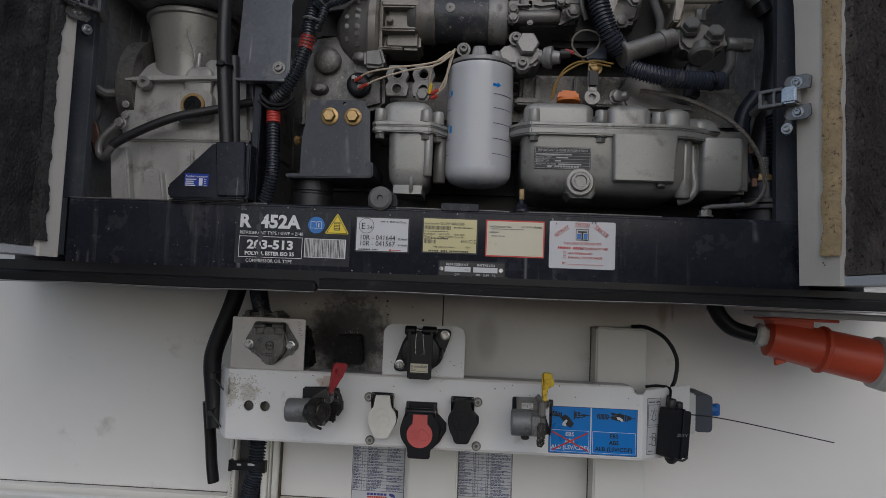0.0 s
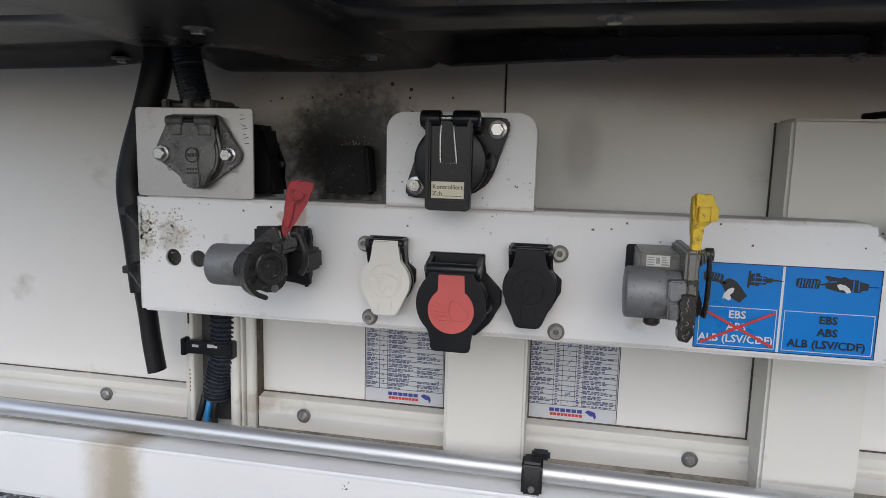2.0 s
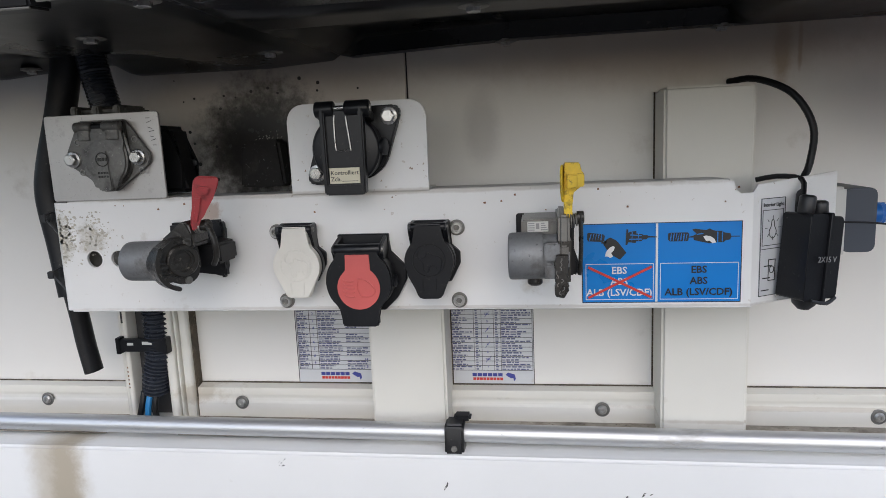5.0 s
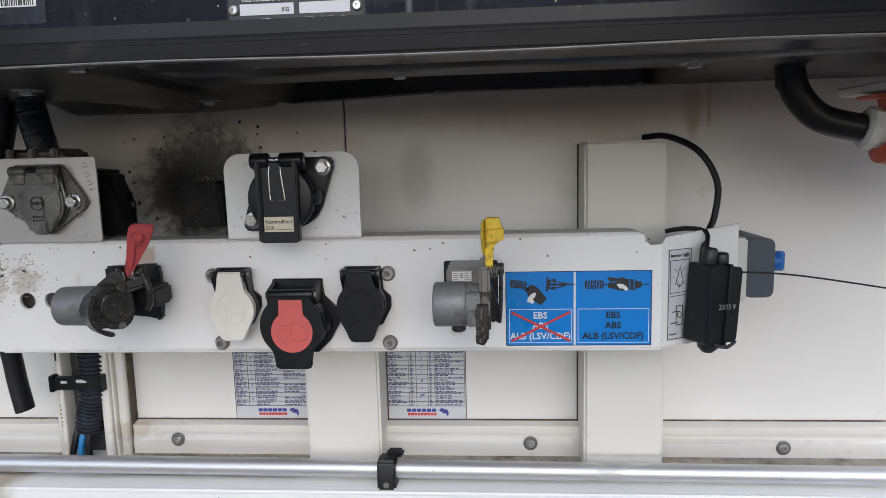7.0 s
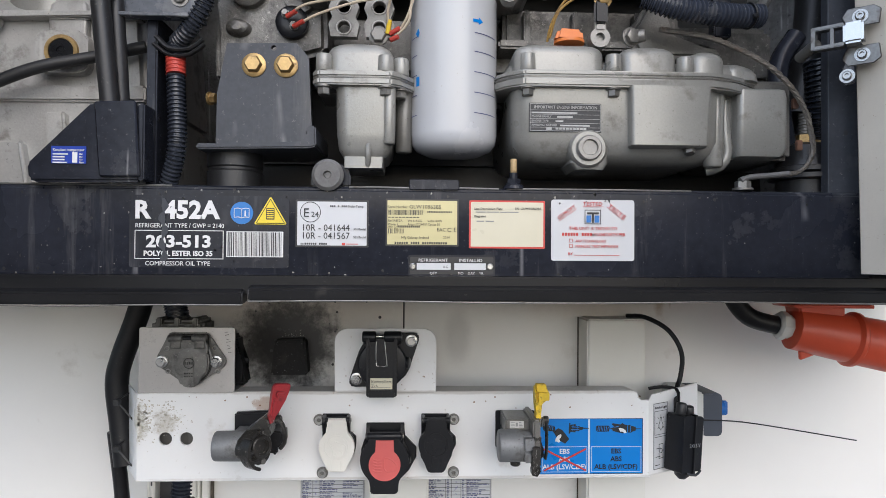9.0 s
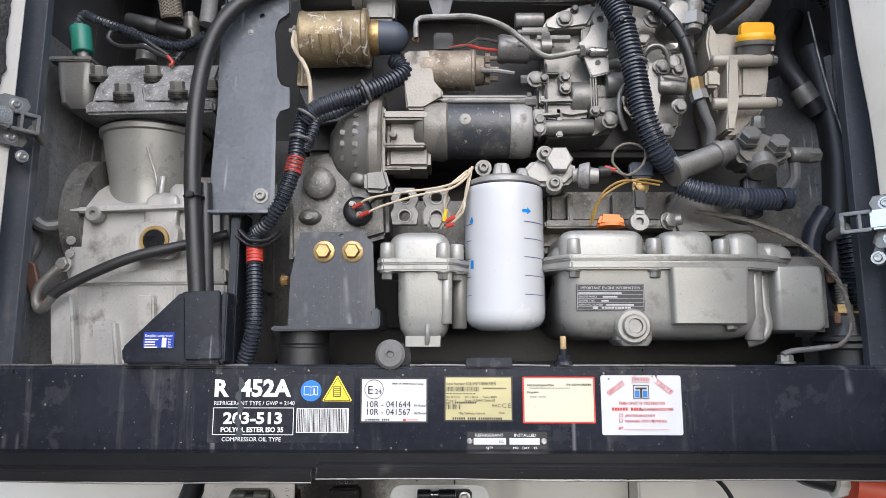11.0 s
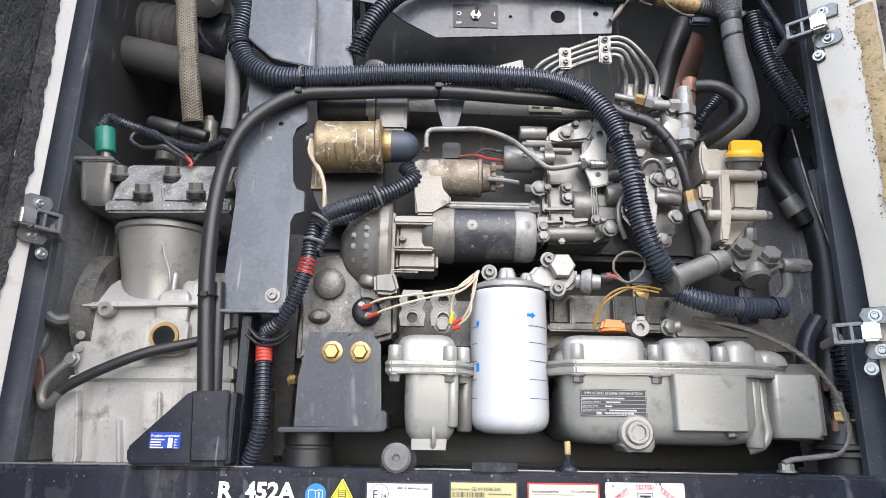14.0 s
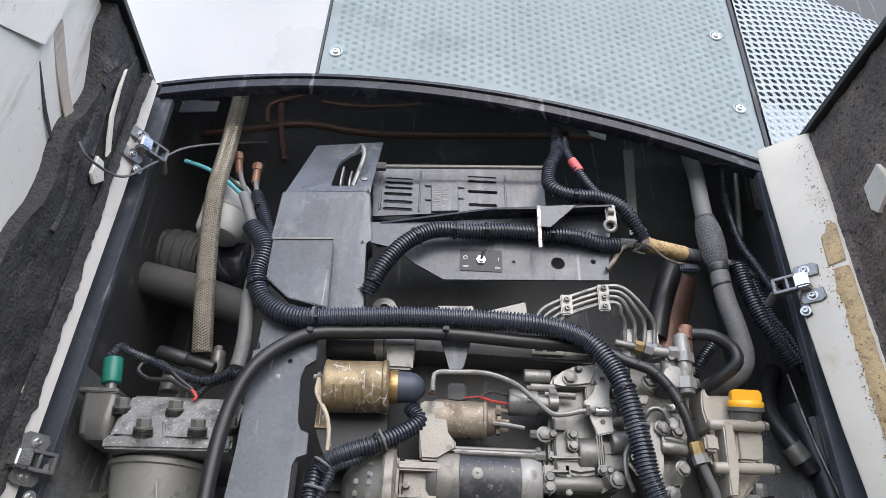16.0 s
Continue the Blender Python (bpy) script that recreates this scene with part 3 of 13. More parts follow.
ink_black = mat("ink_black", (0.015, 0.015, 0.017), 0.4, var=0.1, bump=0)
ink_blue = mat("ink_blue", (0.02, 0.17, 0.50), 0.35, var=0.05, bump=0)
ink_navy = mat("ink_navy", (0.05, 0.06, 0.28), 0.4, var=0.05, bump=0)
ink_violet = mat("ink_violet", (0.09, 0.095, 0.20), 0.45, var=0.3, scale=90, bump=0)
ink_red = mat("ink_red", (0.55, 0.04, 0.03), 0.4, var=0.05, bump=0)
ink_grey = mat("ink_grey", (0.25, 0.25, 0.25), 0.4, var=0.05, bump=0)
ink_yellow = mat("ink_yellow", (0.78, 0.60, 0.03), 0.4, var=0.05, bump=0)
sheet_blue = mat("sheet_blue", (0.005, 0.20, 0.62), 0.3, var=0.04, bump=0)
sheet_white = mat("sheet_white", (0.58, 0.59, 0.605), 0.35, var=0.04, bump=0, dirt=((0.5, 0.46, 0.4), 0.1, 25, 0.5))
sheet_cream = mat("sheet_cream", (0.62, 0.58, 0.44), 0.3, var=0.06, bump=0, dirt=((0.4, 0.35, 0.25), 0.14, 30, 0.5))
sheet_gold = mat("sheet_gold", (0.47, 0.43, 0.235), 0.3, 0.25, var=0.06, bump=0, dirt=((0.3, 0.25, 0.15), 0.14, 30, 0.5))
for m_, level in ((black_frame, 0.22), (plate_blue, 0.35), (plastic_black, 0.35), (rubber_dark, 0.3), (black_pan, 0.26), (post_paint, 0.3)):
    m_.node_tree.nodes["Principled BSDF"].inputs["Specular IOR Level"].default_value = level

# ---- ground and trailer ----
bm = bm_new()
bmesh.ops.create_grid(bm, x_segments=40, y_segments=40, size=400)
tagged(part("ground", bm, asphalt), "dark grey gravelly asphalt yard", "ground", kind="structure")

WALL_Y = 1.54
stained(column_paint, [(0.0, 1.116, 1.3, 0.008, (0.30, 0.25, 0.18), 0.6, 0.9), (0.45, 1.152, 0.30, 0.004, (0.36, 0.29, 0.2), 0.4, 0.6), (-0.43, 1.165, 0.05, 0.02, (0.36, 0.29, 0.2), 0.5, 0.9), (-0.44, 1.35, 0.03, 0.05, (0.42, 0.36, 0.28), 0.5, 0.8)])
# soft brown bands at the top mix grime with painted shade below the pan
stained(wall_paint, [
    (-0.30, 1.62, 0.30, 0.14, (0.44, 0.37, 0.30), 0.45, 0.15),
    (0.430, 1.645, 0.016, 0.060, (0.33, 0.21, 0.10), 0.7, 0.3),
    (0.452, 1.655, 0.004, 0.050, (0.30, 0.18, 0.08), 0.6, 0.4),
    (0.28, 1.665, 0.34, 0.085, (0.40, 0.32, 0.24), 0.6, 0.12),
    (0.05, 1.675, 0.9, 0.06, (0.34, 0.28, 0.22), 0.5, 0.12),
    (0.0, 1.176, 1.3, 0.004, (0.42, 0.37, 0.30), 0.5, 0.9),
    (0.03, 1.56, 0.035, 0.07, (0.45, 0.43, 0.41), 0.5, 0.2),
    (-0.312, 1.548, 0.125, 0.115, (0.07, 0.062, 0.055), 0.9, 0.45),
    (-0.290, 1.550, 0.115, 0.130, (0.008, 0.007, 0.007), 1.0, 0.35),
])
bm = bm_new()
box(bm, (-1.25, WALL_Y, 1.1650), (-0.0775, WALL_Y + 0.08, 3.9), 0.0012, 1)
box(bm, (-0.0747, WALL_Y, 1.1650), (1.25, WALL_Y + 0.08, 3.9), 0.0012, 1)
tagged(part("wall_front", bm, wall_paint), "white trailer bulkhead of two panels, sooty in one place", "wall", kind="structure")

bm = bm_new()
box(bm, (-0.085, WALL_Y + 0.006, 1.18), (-0.067, WALL_Y + 0.010, 3.88))
tagged(part("wall_joint", bm, black_dark), "dark sealant in the joints of the bulkhead", "joint", kind="structure")

# bottom profile of the bulkhead with its groove, and the torx screws in it
bm = bm_new()
SEGS = ((-1.25, -0.554), (-0.4360, -0.138), (-0.03, 0.276), (0.386, 1.25))
for x0, x1 in SEGS:
    prism(bm, [(1.521, 1.1745), (1.5385, 1.1775), (1.5385, 1.117), (1.519, 1.117), (1.519, 1.150), (1.523, 1.153), (1.523, 1.160), (1.521, 1.163)], x0, x1, 0.001, 1, axis="x")
seams = bm_new()
for x0, x1 in SEGS:
    box(seams, (x0, 1.5366, 1.1766), (x1, 1.5394, 1.1786))
for x in (-0.4375, -0.1379, -0.0262, 0.2672, 0.3808):
    box(seams, (x - 0.0010, 1.5220 if x < -0.4 else 1.5366, 1.1180), (x + 0.0008, 1.5396, 1.345 if x < 0.2 else 1.598))
tagged(part("wall_seam", seams, seam_dirt), "dirty open seams round the sill profile and columns", "joint", kind="structure")
tagged(part("trim_profile", bm, column_paint), "cream painted grooved sill profile on the bulkhead", "trim", kind="structure")
for x, z in ((-0.702, 1.152), (-0.362, 1.151), (0.194, 1.148), (0.567, 1.143)):
    scr = thing("screw", (x, 1.523, z), "round torx screw with a dark washer in the sill", "screw", "sill screws")
    bm = bm_new()
    lathe(bm, (x, 1.5205, z), (0, -1, 0), [(0, 0.0108), (0.002, 0.0108), (0.003, 0.0095), (0.003, 0.0078)], 24)
    part("washer", bm, cast_dark, scr)
    bm = bm_new()
    lathe(bm, (x, 1.5185, z), (0, -1, 0), [(0, 0.0072), (0.002, 0.0068), (0.0038, 0.0048), (0.0038, 0.0026), (0.0015, 0.0022), (0.0015, 0)], 20)
    part("head", bm, steel, scr)

# cable duct with corrugated hose
DUCT = ((-0.5465, -0.536), (-0.476, -0.461))
duct = thing("cable_duct", (-0.51, WALL_Y, 1.115), "white slotted cable duct open over black hose", "cable duct")
for x0, x1 in DUCT:
    bm = bm_new()
    prism(bm, [(x0, WALL_Y), (x0, 1.508), (x0 + 0.004, 1.505), (x1 - 0.004, 1.505), (x1, 1.508), (x1, WALL_Y)], 1.115, 1.40, 0.001, 1, axis="z")
    part("side_rail", bm, column_paint, duct)
for pts in ([(-0.553, WALL_Y), (-0.553, 1.512), (-0.5515, 1.510), (-0.5475, 1.510), (-0.5465, 1.512), (-0.5465, WALL_Y)], [(-0.4600, WALL_Y), (-0.4600, 1.512), (-0.4585, 1.510), (-0.4565, 1.510), (-0.4555, 1.512), (-0.4555, WALL_Y)], [(-0.4540, WALL_Y), (-0.4540, 1.518), (-0.4520, 1.514), (-0.4420, 1.514), (-0.4390, 1.517), (-0.4390, WALL_Y)]):
    bm = bm_new()
    prism(bm, pts, 1.115, 1.40, 0.0006, 1, axis="z")
    part("edge_strip", bm, column_paint, duct)
bm = bm_new()
box(bm, (-0.536, 1.532, 1.115), (-0.476, 1.5395, 1.40))
part("back", bm, black_dark, duct)
for x, zs in ((-0.5415, (1.178, 1.184, 1.191, 1.197, 1.204, 1.211)),):
    for z in zs:
        bm = bm_new()
        box(bm, (x - 0.0008, 1.5044, z), (x + 0.0008, 1.5052, z + 0.0026))
        part("print_mark", bm, rust, duct)
bm = bm_new()
box(bm, (-0.5425, 1.5030, 1.285), (-0.5405, 1.5060, 1.400), 0.0004, 1)
part("rail_slot", bm, black_dark, duct)
bm = bm_new()
box(bm, (-0.543, 1.492, 1.242), (-0.466, 1.503, 1.262), 0.002)
box(bm, (-0.547, 1.490, 1.239), (-0.540, 1.505, 1.265), 0.001)
box(bm, (-0.469, 1.490, 1.239), (-0.462, 1.505, 1.265), 0.001)
part("clip", bm, plastic_black, duct, "black plastic clip")
bm = bm_new()
box(bm, (-0.528, 1.4915, 1.253), (-0.518, 1.4925, 1.257))
box(bm, (-0.503, 1.4915, 1.254), (-0.487, 1.4925, 1.259))
part("label_spot", bm, box_pale, duct)
bm = bm_new()
sweep(bm, [(-0.484, 1.50, 1.42), (-0.486, 1.510, 1.30), (-0.490, 1.512, 1.235), (-0.498, 1.512, 1.200), (-0.504, 1.514, 1.168)], 0.021, 16, ribs=0.0062)
tagged(part("corrugated_hose", bm, loom_black), "black corrugated hose in the open cable duct", "hose")
for dx, m_ in ((0.0, rubber_dark), (0.011, blue_wire), (0.022, rubber_dark)):
    bm = bm_new()
    sweep(bm, [(-0.520 + dx, 1.508, 1.172), (-0.523 + dx, 1.502, 1.148), (-0.533 + dx * 1.6, 1.502, 1.118)], 0.0048, 8)
    tagged(part("wire", bm, m_), "thin cable coming out of the corrugated hose", "wire", "hose wires")

# columns
for x0, x1, z1, nm in ((-0.137, -0.027, 1.40, "short"), (0.268, 0.380, 1.600, "tall")):
    bm = bm_new()
    box(bm, (x0, 1.472, 1.115), (x1, WALL_Y, z1), 0.004, 3)
    tagged(part("column", bm, column_paint), nm + " cream painted square column on the bulkhead", "column", kind="structure")
# information sheets on the wall
def wiring_sheet(x0, x1, z0, z1, kind):
    y = WALL_Y - 0.0006
    s = thing("information_sheet", ((x0 + x1) / 2, y, z0), "white printed wiring chart glued on the bulkhead", "sign", "wiring charts")
    bm = bm_new()
    box(bm, (x0, y, z0), (x1, y + 0.0005, z1))
    part("sheet", bm, sheet_white, s)
    rng = random.Random(kind)
    bm, bg = bm_new(), bm_new()
    w = x1 - x0
    top, bot = z1 - 0.003, z0 + 0.026
    rows = 30
    cols = [(0.03, 0.17), (0.30, 0.62), (0.66, 0.97)] if kind == 1 else [(0.03, 0.30), (0.33, 0.38), (0.56, 0.60), (0.63, 0.97)]
    for i in range(rows):
        z = top - (i + 0.8) * (top - bot) / rows
        for a, b in cols:
            if kind == 1 and a > 0.6 and i > 10 and i % 6 < 2:
                continue
            e = a + (b - a) * (0.45 + 0.55 * rng.random())
            while a < e:
                word = min(e - a, rng.uniform(0.02, 0.07))
                strip(bm, x0 + w * a, z + 0.0003, x0 + w * (a + word), z + 0.0003 + rng.choice((0.0013, 0.0016, 0.0019)), y - 0.0004)
                a += word + 0.012
    tagged(part("print", bm, ink_violet, s), kind="stuff")
    for i in range(16):
        z = bot + i * (top - bot) / 15
        strip(bg, x0 + 0.003, z - 0.0002, x1 - 0.003, z + 0.0004, y - 0.0006)
    for a in ((0.02, 0.185, 0.285, 0.98) if kind == 1 else (0.02, 0.31, 0.40, 0.54, 0.62, 0.98)):
        strip(bg, x0 + w * a, bot, x0 + w * a + 0.0006, top, y - 0.0006)
    for a, b, c, d in ((x0, z0, x1, z0 + 0.0009), (x0, z1 - 0.0009, x1, z1), (x0, z0, x0 + 0.0009, z1), (x1 - 0.0009, z0, x1, z1)):
        strip(bg, a, b, c, d, y - 0.0006)
    tagged(part("table_grid", bg, ink_black, s), kind="stuff")
    if kind == 1:
        for i in range(9):
            z = top - 0.0105 - i * 0.0113
            letters(str(i + 1), (x0 + w * 0.235, y - 0.0006, z), 0.006, ink_navy, s, "CENTER", name="number")
        for i, t in enumerate(("13", "14", "15")):
            letters(t, (x1 - w * 0.09, y - 0.0006, bot + 0.026 - i * 0.0115), 0.006, ink_navy, s, "CENTER", name="number")
    else:
        for i, t in enumerate(("2", "58L", "3", "4", "5", "R", "6", "58R", "7")):
            letters(t, (x0 + w * 0.47, y - 0.0006, top - 0.011 - i * 0.0118), 0.005, ink_navy, s, "CENTER", name="number")
            if i % 2:
                bm2 = bm_new()
                box(bm2, (-0.0003, 0, -0.006), (0.0003, 0.0003, 0.006), m=Matrix.Translation((x0 + w * 0.47, y - 0.0008, top - 0.010 - i * 0.0118)) @ pose(0, 0, 0, 0, 40, 0))
                part("slash", bm2, ink_navy, s)
    lx = x0 + w * (0.30 if kind == 1 else 0.28)
    bm = bm_new()
    for i in range(6):
        strip(bm, lx + i * 0.0078, z0 + 0.0165, lx + i * 0.0078 + 0.0066, z0 + 0.0215, y - 0.0004)
    part("logo_bar", bm, ink_navy, s)
    bm = bm_new()
    for i in range(9):
        strip(bm, lx + 0.001 + i * 0.0051, z0 + 0.0105, lx + 0.001 + i * 0.0051 + 0.0043, z0 + 0.0145, y - 0.0004)
    part("logo_bar", bm, ink_red, s)
    bm = bm_new()
    prism(bm, [(lx + 0.050, z0 + 0.019), (lx + 0.054, z0 + 0.0225), (lx + 0.064, z0 + 0.0195), (lx + 0.0655, z0 + 0.013), (lx + 0.063, z0 + 0.009), (lx + 0.0615, z0 + 0.014), (lx + 0.058, z0 + 0.0135)], y - 0.0004, y)
    part("logo_shape", bm, ink_navy, s)


wiring_sheet(-0.272, -0.150, 1.1735, 1.312, 1)
wiring_sheet(-0.033, 0.097, 1.1735, 1.312, 2)

# front rail of the trailer, and the tube on it
stained(rail_paint, [(-0.600, 1.06, 0.062, 0.22, (0.46, 0.41, 0.32), 0.75, 0.22), (-0.588, 1.06, 0.034, 0.20, (0.32, 0.26, 0.17), 0.55, 0.5), (-0.59, 1.141, 0.075, 0.012, (0.16, 0.135, 0.10), 0.85, 0.35), (-0.66, 1.136, 0.01, 0.006, (0.05, 0.04, 0.03), 0.9, 0.8)])
bm = bm_new()
prism(bm, [(1.62, 1.127), (1.45, 1.125), (1.408, 1.130), (1.402, 1.127), (1.400, 1.120), (1.400, 1.035), (1.404, 1.030), (1.62, 1.030)], -1.27, 1.27, 0.003, 3, axis="x")
tagged(part("front_rail", bm, rail_paint), "white painted trailer front beam with a brown run-off stain", "beam", kind="structure")
rng = random.Random(4)
bm = bm_new()
for cx, cz in ((0.235, 1.078), (0.215, 1.072), (-0.02, 1.085), (0.66, 1.078), (-0.25, 1.113)):
    for i in range(5):
        x, z, w = cx + rng.uniform(-0.008, 0.008), cz + rng.uniform(-0.006, 0.006), rng.uniform(0.0015, 0.005)
        prism(bm, [(x, z), (x + w, z + rng.uniform(0, 0.003)), (x + w * 0.6, z + rng.uniform(0.002, 0.005))], 1.3994, 1.401)
tagged(part("paint_chip", bm, black_dark, bpy.data.objects["front_rail"]), kind="stuff")
bm = bm_new()
for x0, x1 in SEGS:
    box(bm, (x0, 1.452, 1.1262), (x1, 1.5192, 1.1276), 0.0003, 1)
tagged(part("ledge", bm, ledge_dirt), "dirty ledge behind the tube", "ledge", kind="structure")
bm = bm_new()
for i in range(260):
    x, y, w = rng.choice((-0.40, -0.36, -0.24, 0.12, 0.24)) + rng.gauss(0, 0.04), 1.517 - abs(rng.gauss(0, 0.02)), rng.choice((0.0004, 0.0006, 0.0009, 0.0016))
    k = rng.randrange(5, 8)
    ring_ = [bm.verts.new((x + w * rng.uniform(0.6, 1.6) * math.cos(6.283 * a / k), y + w * rng.uniform(0.5, 1.0) * math.sin(6.283 * a / k), 1.1277)) for a in range(k)]
    top = bm.verts.new((x, y, 1.1280 + w * 0.3))
    for a in range(k):
        bm.faces.new((ring_[a], ring_[(a + 1) % k], top))
tagged(part("ledge_grit", bm, seam_dirt), "brown grit lying on the ledge behind the tube", "dirt", kind="stuff")
tube = thing("protection_tube", (0, 1.43, 1.14), "satin aluminium round tube along the trailer front", "tube")
bm = bm_new()
cyl(bm, (-1.26, 1.430, 1.1575), (1.26, 1.430, 1.1415), 0.0125, 28)
part("tube", bm, alu_tube, tube)
clamp = thing("tube_clamp", (-0.012, 1.43, 1.13), "black plastic clamp holding the aluminium tube", "clamp")
bm = bm_new()
ring(bm, (-0.012, 1.430, 1.1495), (1, 0, 0), 0.0150, 0.0035, 20, 6)
prism(bm, [(1.442, 1.168), (1.414, 1.168), (1.410, 1.160), (1.408, 1.118), (1.442, 1.118)], -0.024, 0.002, 0.003, 2, axis="x")
part("saddle", bm, plastic_black, clamp)
bm = bm_new()
box(bm, (-0.014, 1.432, 1.164), (0.010, 1.452, 1.172), 0.003)
part("hook", bm, plastic_black, clamp)
bm = bm_new()
lathe(bm, (-0.011, 1.4085, 1.136), (0, -1, 0), [(0, 0.0045), (0.002, 0.004)], 12)
part("bolt_head", bm, zinc, clamp)

# ---- connector board ----
BY = 1.355
bt = 0.004
board = thing("connector_board", (-0.08, BY, 1.344), "white painted sheet metal connector bracket, scuffed at one end", "bracket")
stained(white_paint, [(-0.506, 1.442, 0.020, 0.036, (0.46, 0.44, 0.36), 0.7, 1.2), (-0.462, 1.440, 0.03, 0.025, (0.50, 0.47, 0.41), 0.7, 1.4), (-0.02, 1.488, 0.6, 0.005, (0.34, 0.29, 0.23), 0.45, 0.5), (-0.30, 1.47, 0.02, 0.014, (0.36, 0.20, 0.10), 0.6, 1.3), (0.0, 1.346, 0.6, 0.003, (0.36, 0.31, 0.25), 0.4, 0.5)])
bm = bm_new()
# folded sheet seen from above: left wing, front, right wing
fold = [(-0.560, 1.44), (-0.512, 1.358), (-0.508, BY), (0.343, BY), (0.348, 1.358), (0.456, 1.422)]
HOLES = ((-0.462, 1.413), (-0.428, 1.413))
holed(bm, [(-0.508, 1.345), (0.343, 1.345), (0.343, 1.474), (0.330, 1.473), (0.324, 1.478), (0.322, 1.487), (-0.508, 1.487)], [disc(x, z, 0.0110, 28) for x, z in HOLES], BY, BY + bt)
for side in (fold[:3], fold[3:]):
    low, high = (1.487, 1.487) if side[0][0] < 0 else (1.474, 1.490)
    n_ = len(side)
    rows = [[bm.verts.new((x, y + d, z)) for x, y in side] for d in (0, bt) for z in (1.345, 0)]
    for r_ in (rows[1], rows[3]):
        for i, v in enumerate(r_):
            v.co.z = low + (high - low) * i / (n_ - 1)
    for a, b in ((rows[0], rows[1]), (rows[1], rows[3]), (rows[3], rows[2]), (rows[2], rows[0])):
        for i in range(n_ - 1):
            bm.faces.new((a[i], a[i + 1], b[i + 1], b[i]))
    for i in (0, n_ - 1):
        bm.faces.new((rows[0][i], rows[1][i], rows[3][i], rows[2][i]))
part("front_sheet", bm, white_paint, board)
bm = bm_new()
prism(bm, [(-0.490, BY + 0.001), (0.318, BY + 0.001), (0.312, 1.40), (-0.48, 1.40)], 1.486, 1.4895, 0.001, 1, axis="z")
part("top_flange", bm, white_paint, board)
bm = bm_new()
prism(bm, [(-0.505, BY + 0.001), (0.345, BY + 0.001), (0.335, 1.395), (-0.49, 1.395)], 1.3425, 1.3455, 0.001, 1, axis="z")
part("bottom_flange", bm, white_paint, board)
# dark plate added behind the two holes to make them show dark
bm = bm_new()
box(bm, (-0.490, BY + 0.022, 1.375), (-0.400, BY + 0.026, 1.455), 0.001)
part("hole_backing", bm, cast_dark, board)
for x0, x1 in ((-0.125, -0.045), (0.275, 0.338)):
    bm = bm_new()
    box(bm, (x0, BY + 0.003, 1.36), (x1, 1.473, 1.47), 0.002)
    part("spacer", bm, column_paint, board)
rng = random.Random(8)
bm = bm_new()
for i in range(420):
    if i % 5 < 3:
        x, z = -0.5075 + abs(rng.gauss(0, 0.011)), rng.choice((rng.gauss(1.452, 0.014), rng.gauss(1.432, 0.016)))
    else:
        x, z = rng.gauss(-0.456, 0.011), rng.gauss(1.446, 0.013)
    if 1.36 < z < 1.480 and -0.5075 < x < -0.42:
        w = rng.choice((0.0006, 0.0009, 0.0014, 0.0022))
        k = rng.randrange(6, 9)
        prism(bm, [(x + w * rng.uniform(0.5, 1.3) * math.cos(6.283 * a / k), z + w * rng.uniform(0.4, 1.0) * math.sin(6.283 * a / k)) for a in range(k)], BY - 0.0003, BY + 0.001)
tagged(part("flaked_paint", bm, flake, board), kind="stuff")
bm = bm_new()
for i in range(26):
    x, z = rng.uniform(-0.44, 0.33), 1.472 + rng.gauss(0, 0.010)
    w = rng.uniform(0.0008, 0.0028)
    if z < 1.485:
        prism(bm, [(x, z), (x + w, z), (x + w * 0.7, z + w), (x, z + w * 0.7)], BY - 0.0003, BY + 0.001)
tagged(part("paint_chip", bm, rust, board), kind="stuff")
for x, z in ((-0.462, 1.413), (-0.428, 1.413)):
    bm = bm_new()
    ring(bm, (x, BY - 0.0002, z), (0, 1, 0), 0.0112, 0.0008, 24, 6)
    part("hole_rim", bm, white_paint, board)

# ---- sockets and couplings on the connector board ----
def screw_on(x, z, y, parent_group, r=0.0064):
    s = thing("socket_screw", (x, y, z), "steel socket head screw with a washer", "screw", parent_group)
    bm = bm_new()
    lathe(bm, (x, y, z), (0, -1, 0), [(0, r * 1.48), (0.0016, r * 1.48), (0.0022, r * 1.38), (0.0022, r * 1.1)], 28)
    part("washer", bm, cast_dark, s)
    bm = bm_new()
    lathe(bm, (x, y - 0.0015, z), (0, -1, 0), [(0, r * 1.06), (0.0055, r * 1.06), (0.0066, r * 0.94), (0.0066, r * 0.64), (0.0026, r * 0.60), (0.0024, 0)], 26)
    part("head", bm, steel, s)
    bm = bm_new()
    lathe(bm, (x, y - 0.0042, z), (0, -1, 0), [(0, r * 0.58), (0.0008, r * 0.55), (0.0008, 0)], 6)
    part("hexagon_recess", bm, cast_dark, s)


def lid_outline(cx, cz, r, neck, top, tail, low, straight):
    """A hinged lid seen from the front: neck, round middle and tail; straight: the tail's sides hang plumb."""
    a1 = math.degrees(math.asin(neck / r))
    out = [(cx + neck, top)]
    last = -math.degrees(math.acos(min(0.99, tail / r))) if straight else -34
    n = 12
    out += [(cx + r * math.cos(radians(90 - a1 + (last - 90 + a1) * i / n)), cz + r * math.sin(radians(90 - a1 + (last - 90 + a1) * i / n))) for i in range(n + 1)]
    out += [(cx + tail, low + 0.002), (cx + tail - 0.003, low)]
    return out + [(2 * cx - x, z) for x, z in reversed(out)]


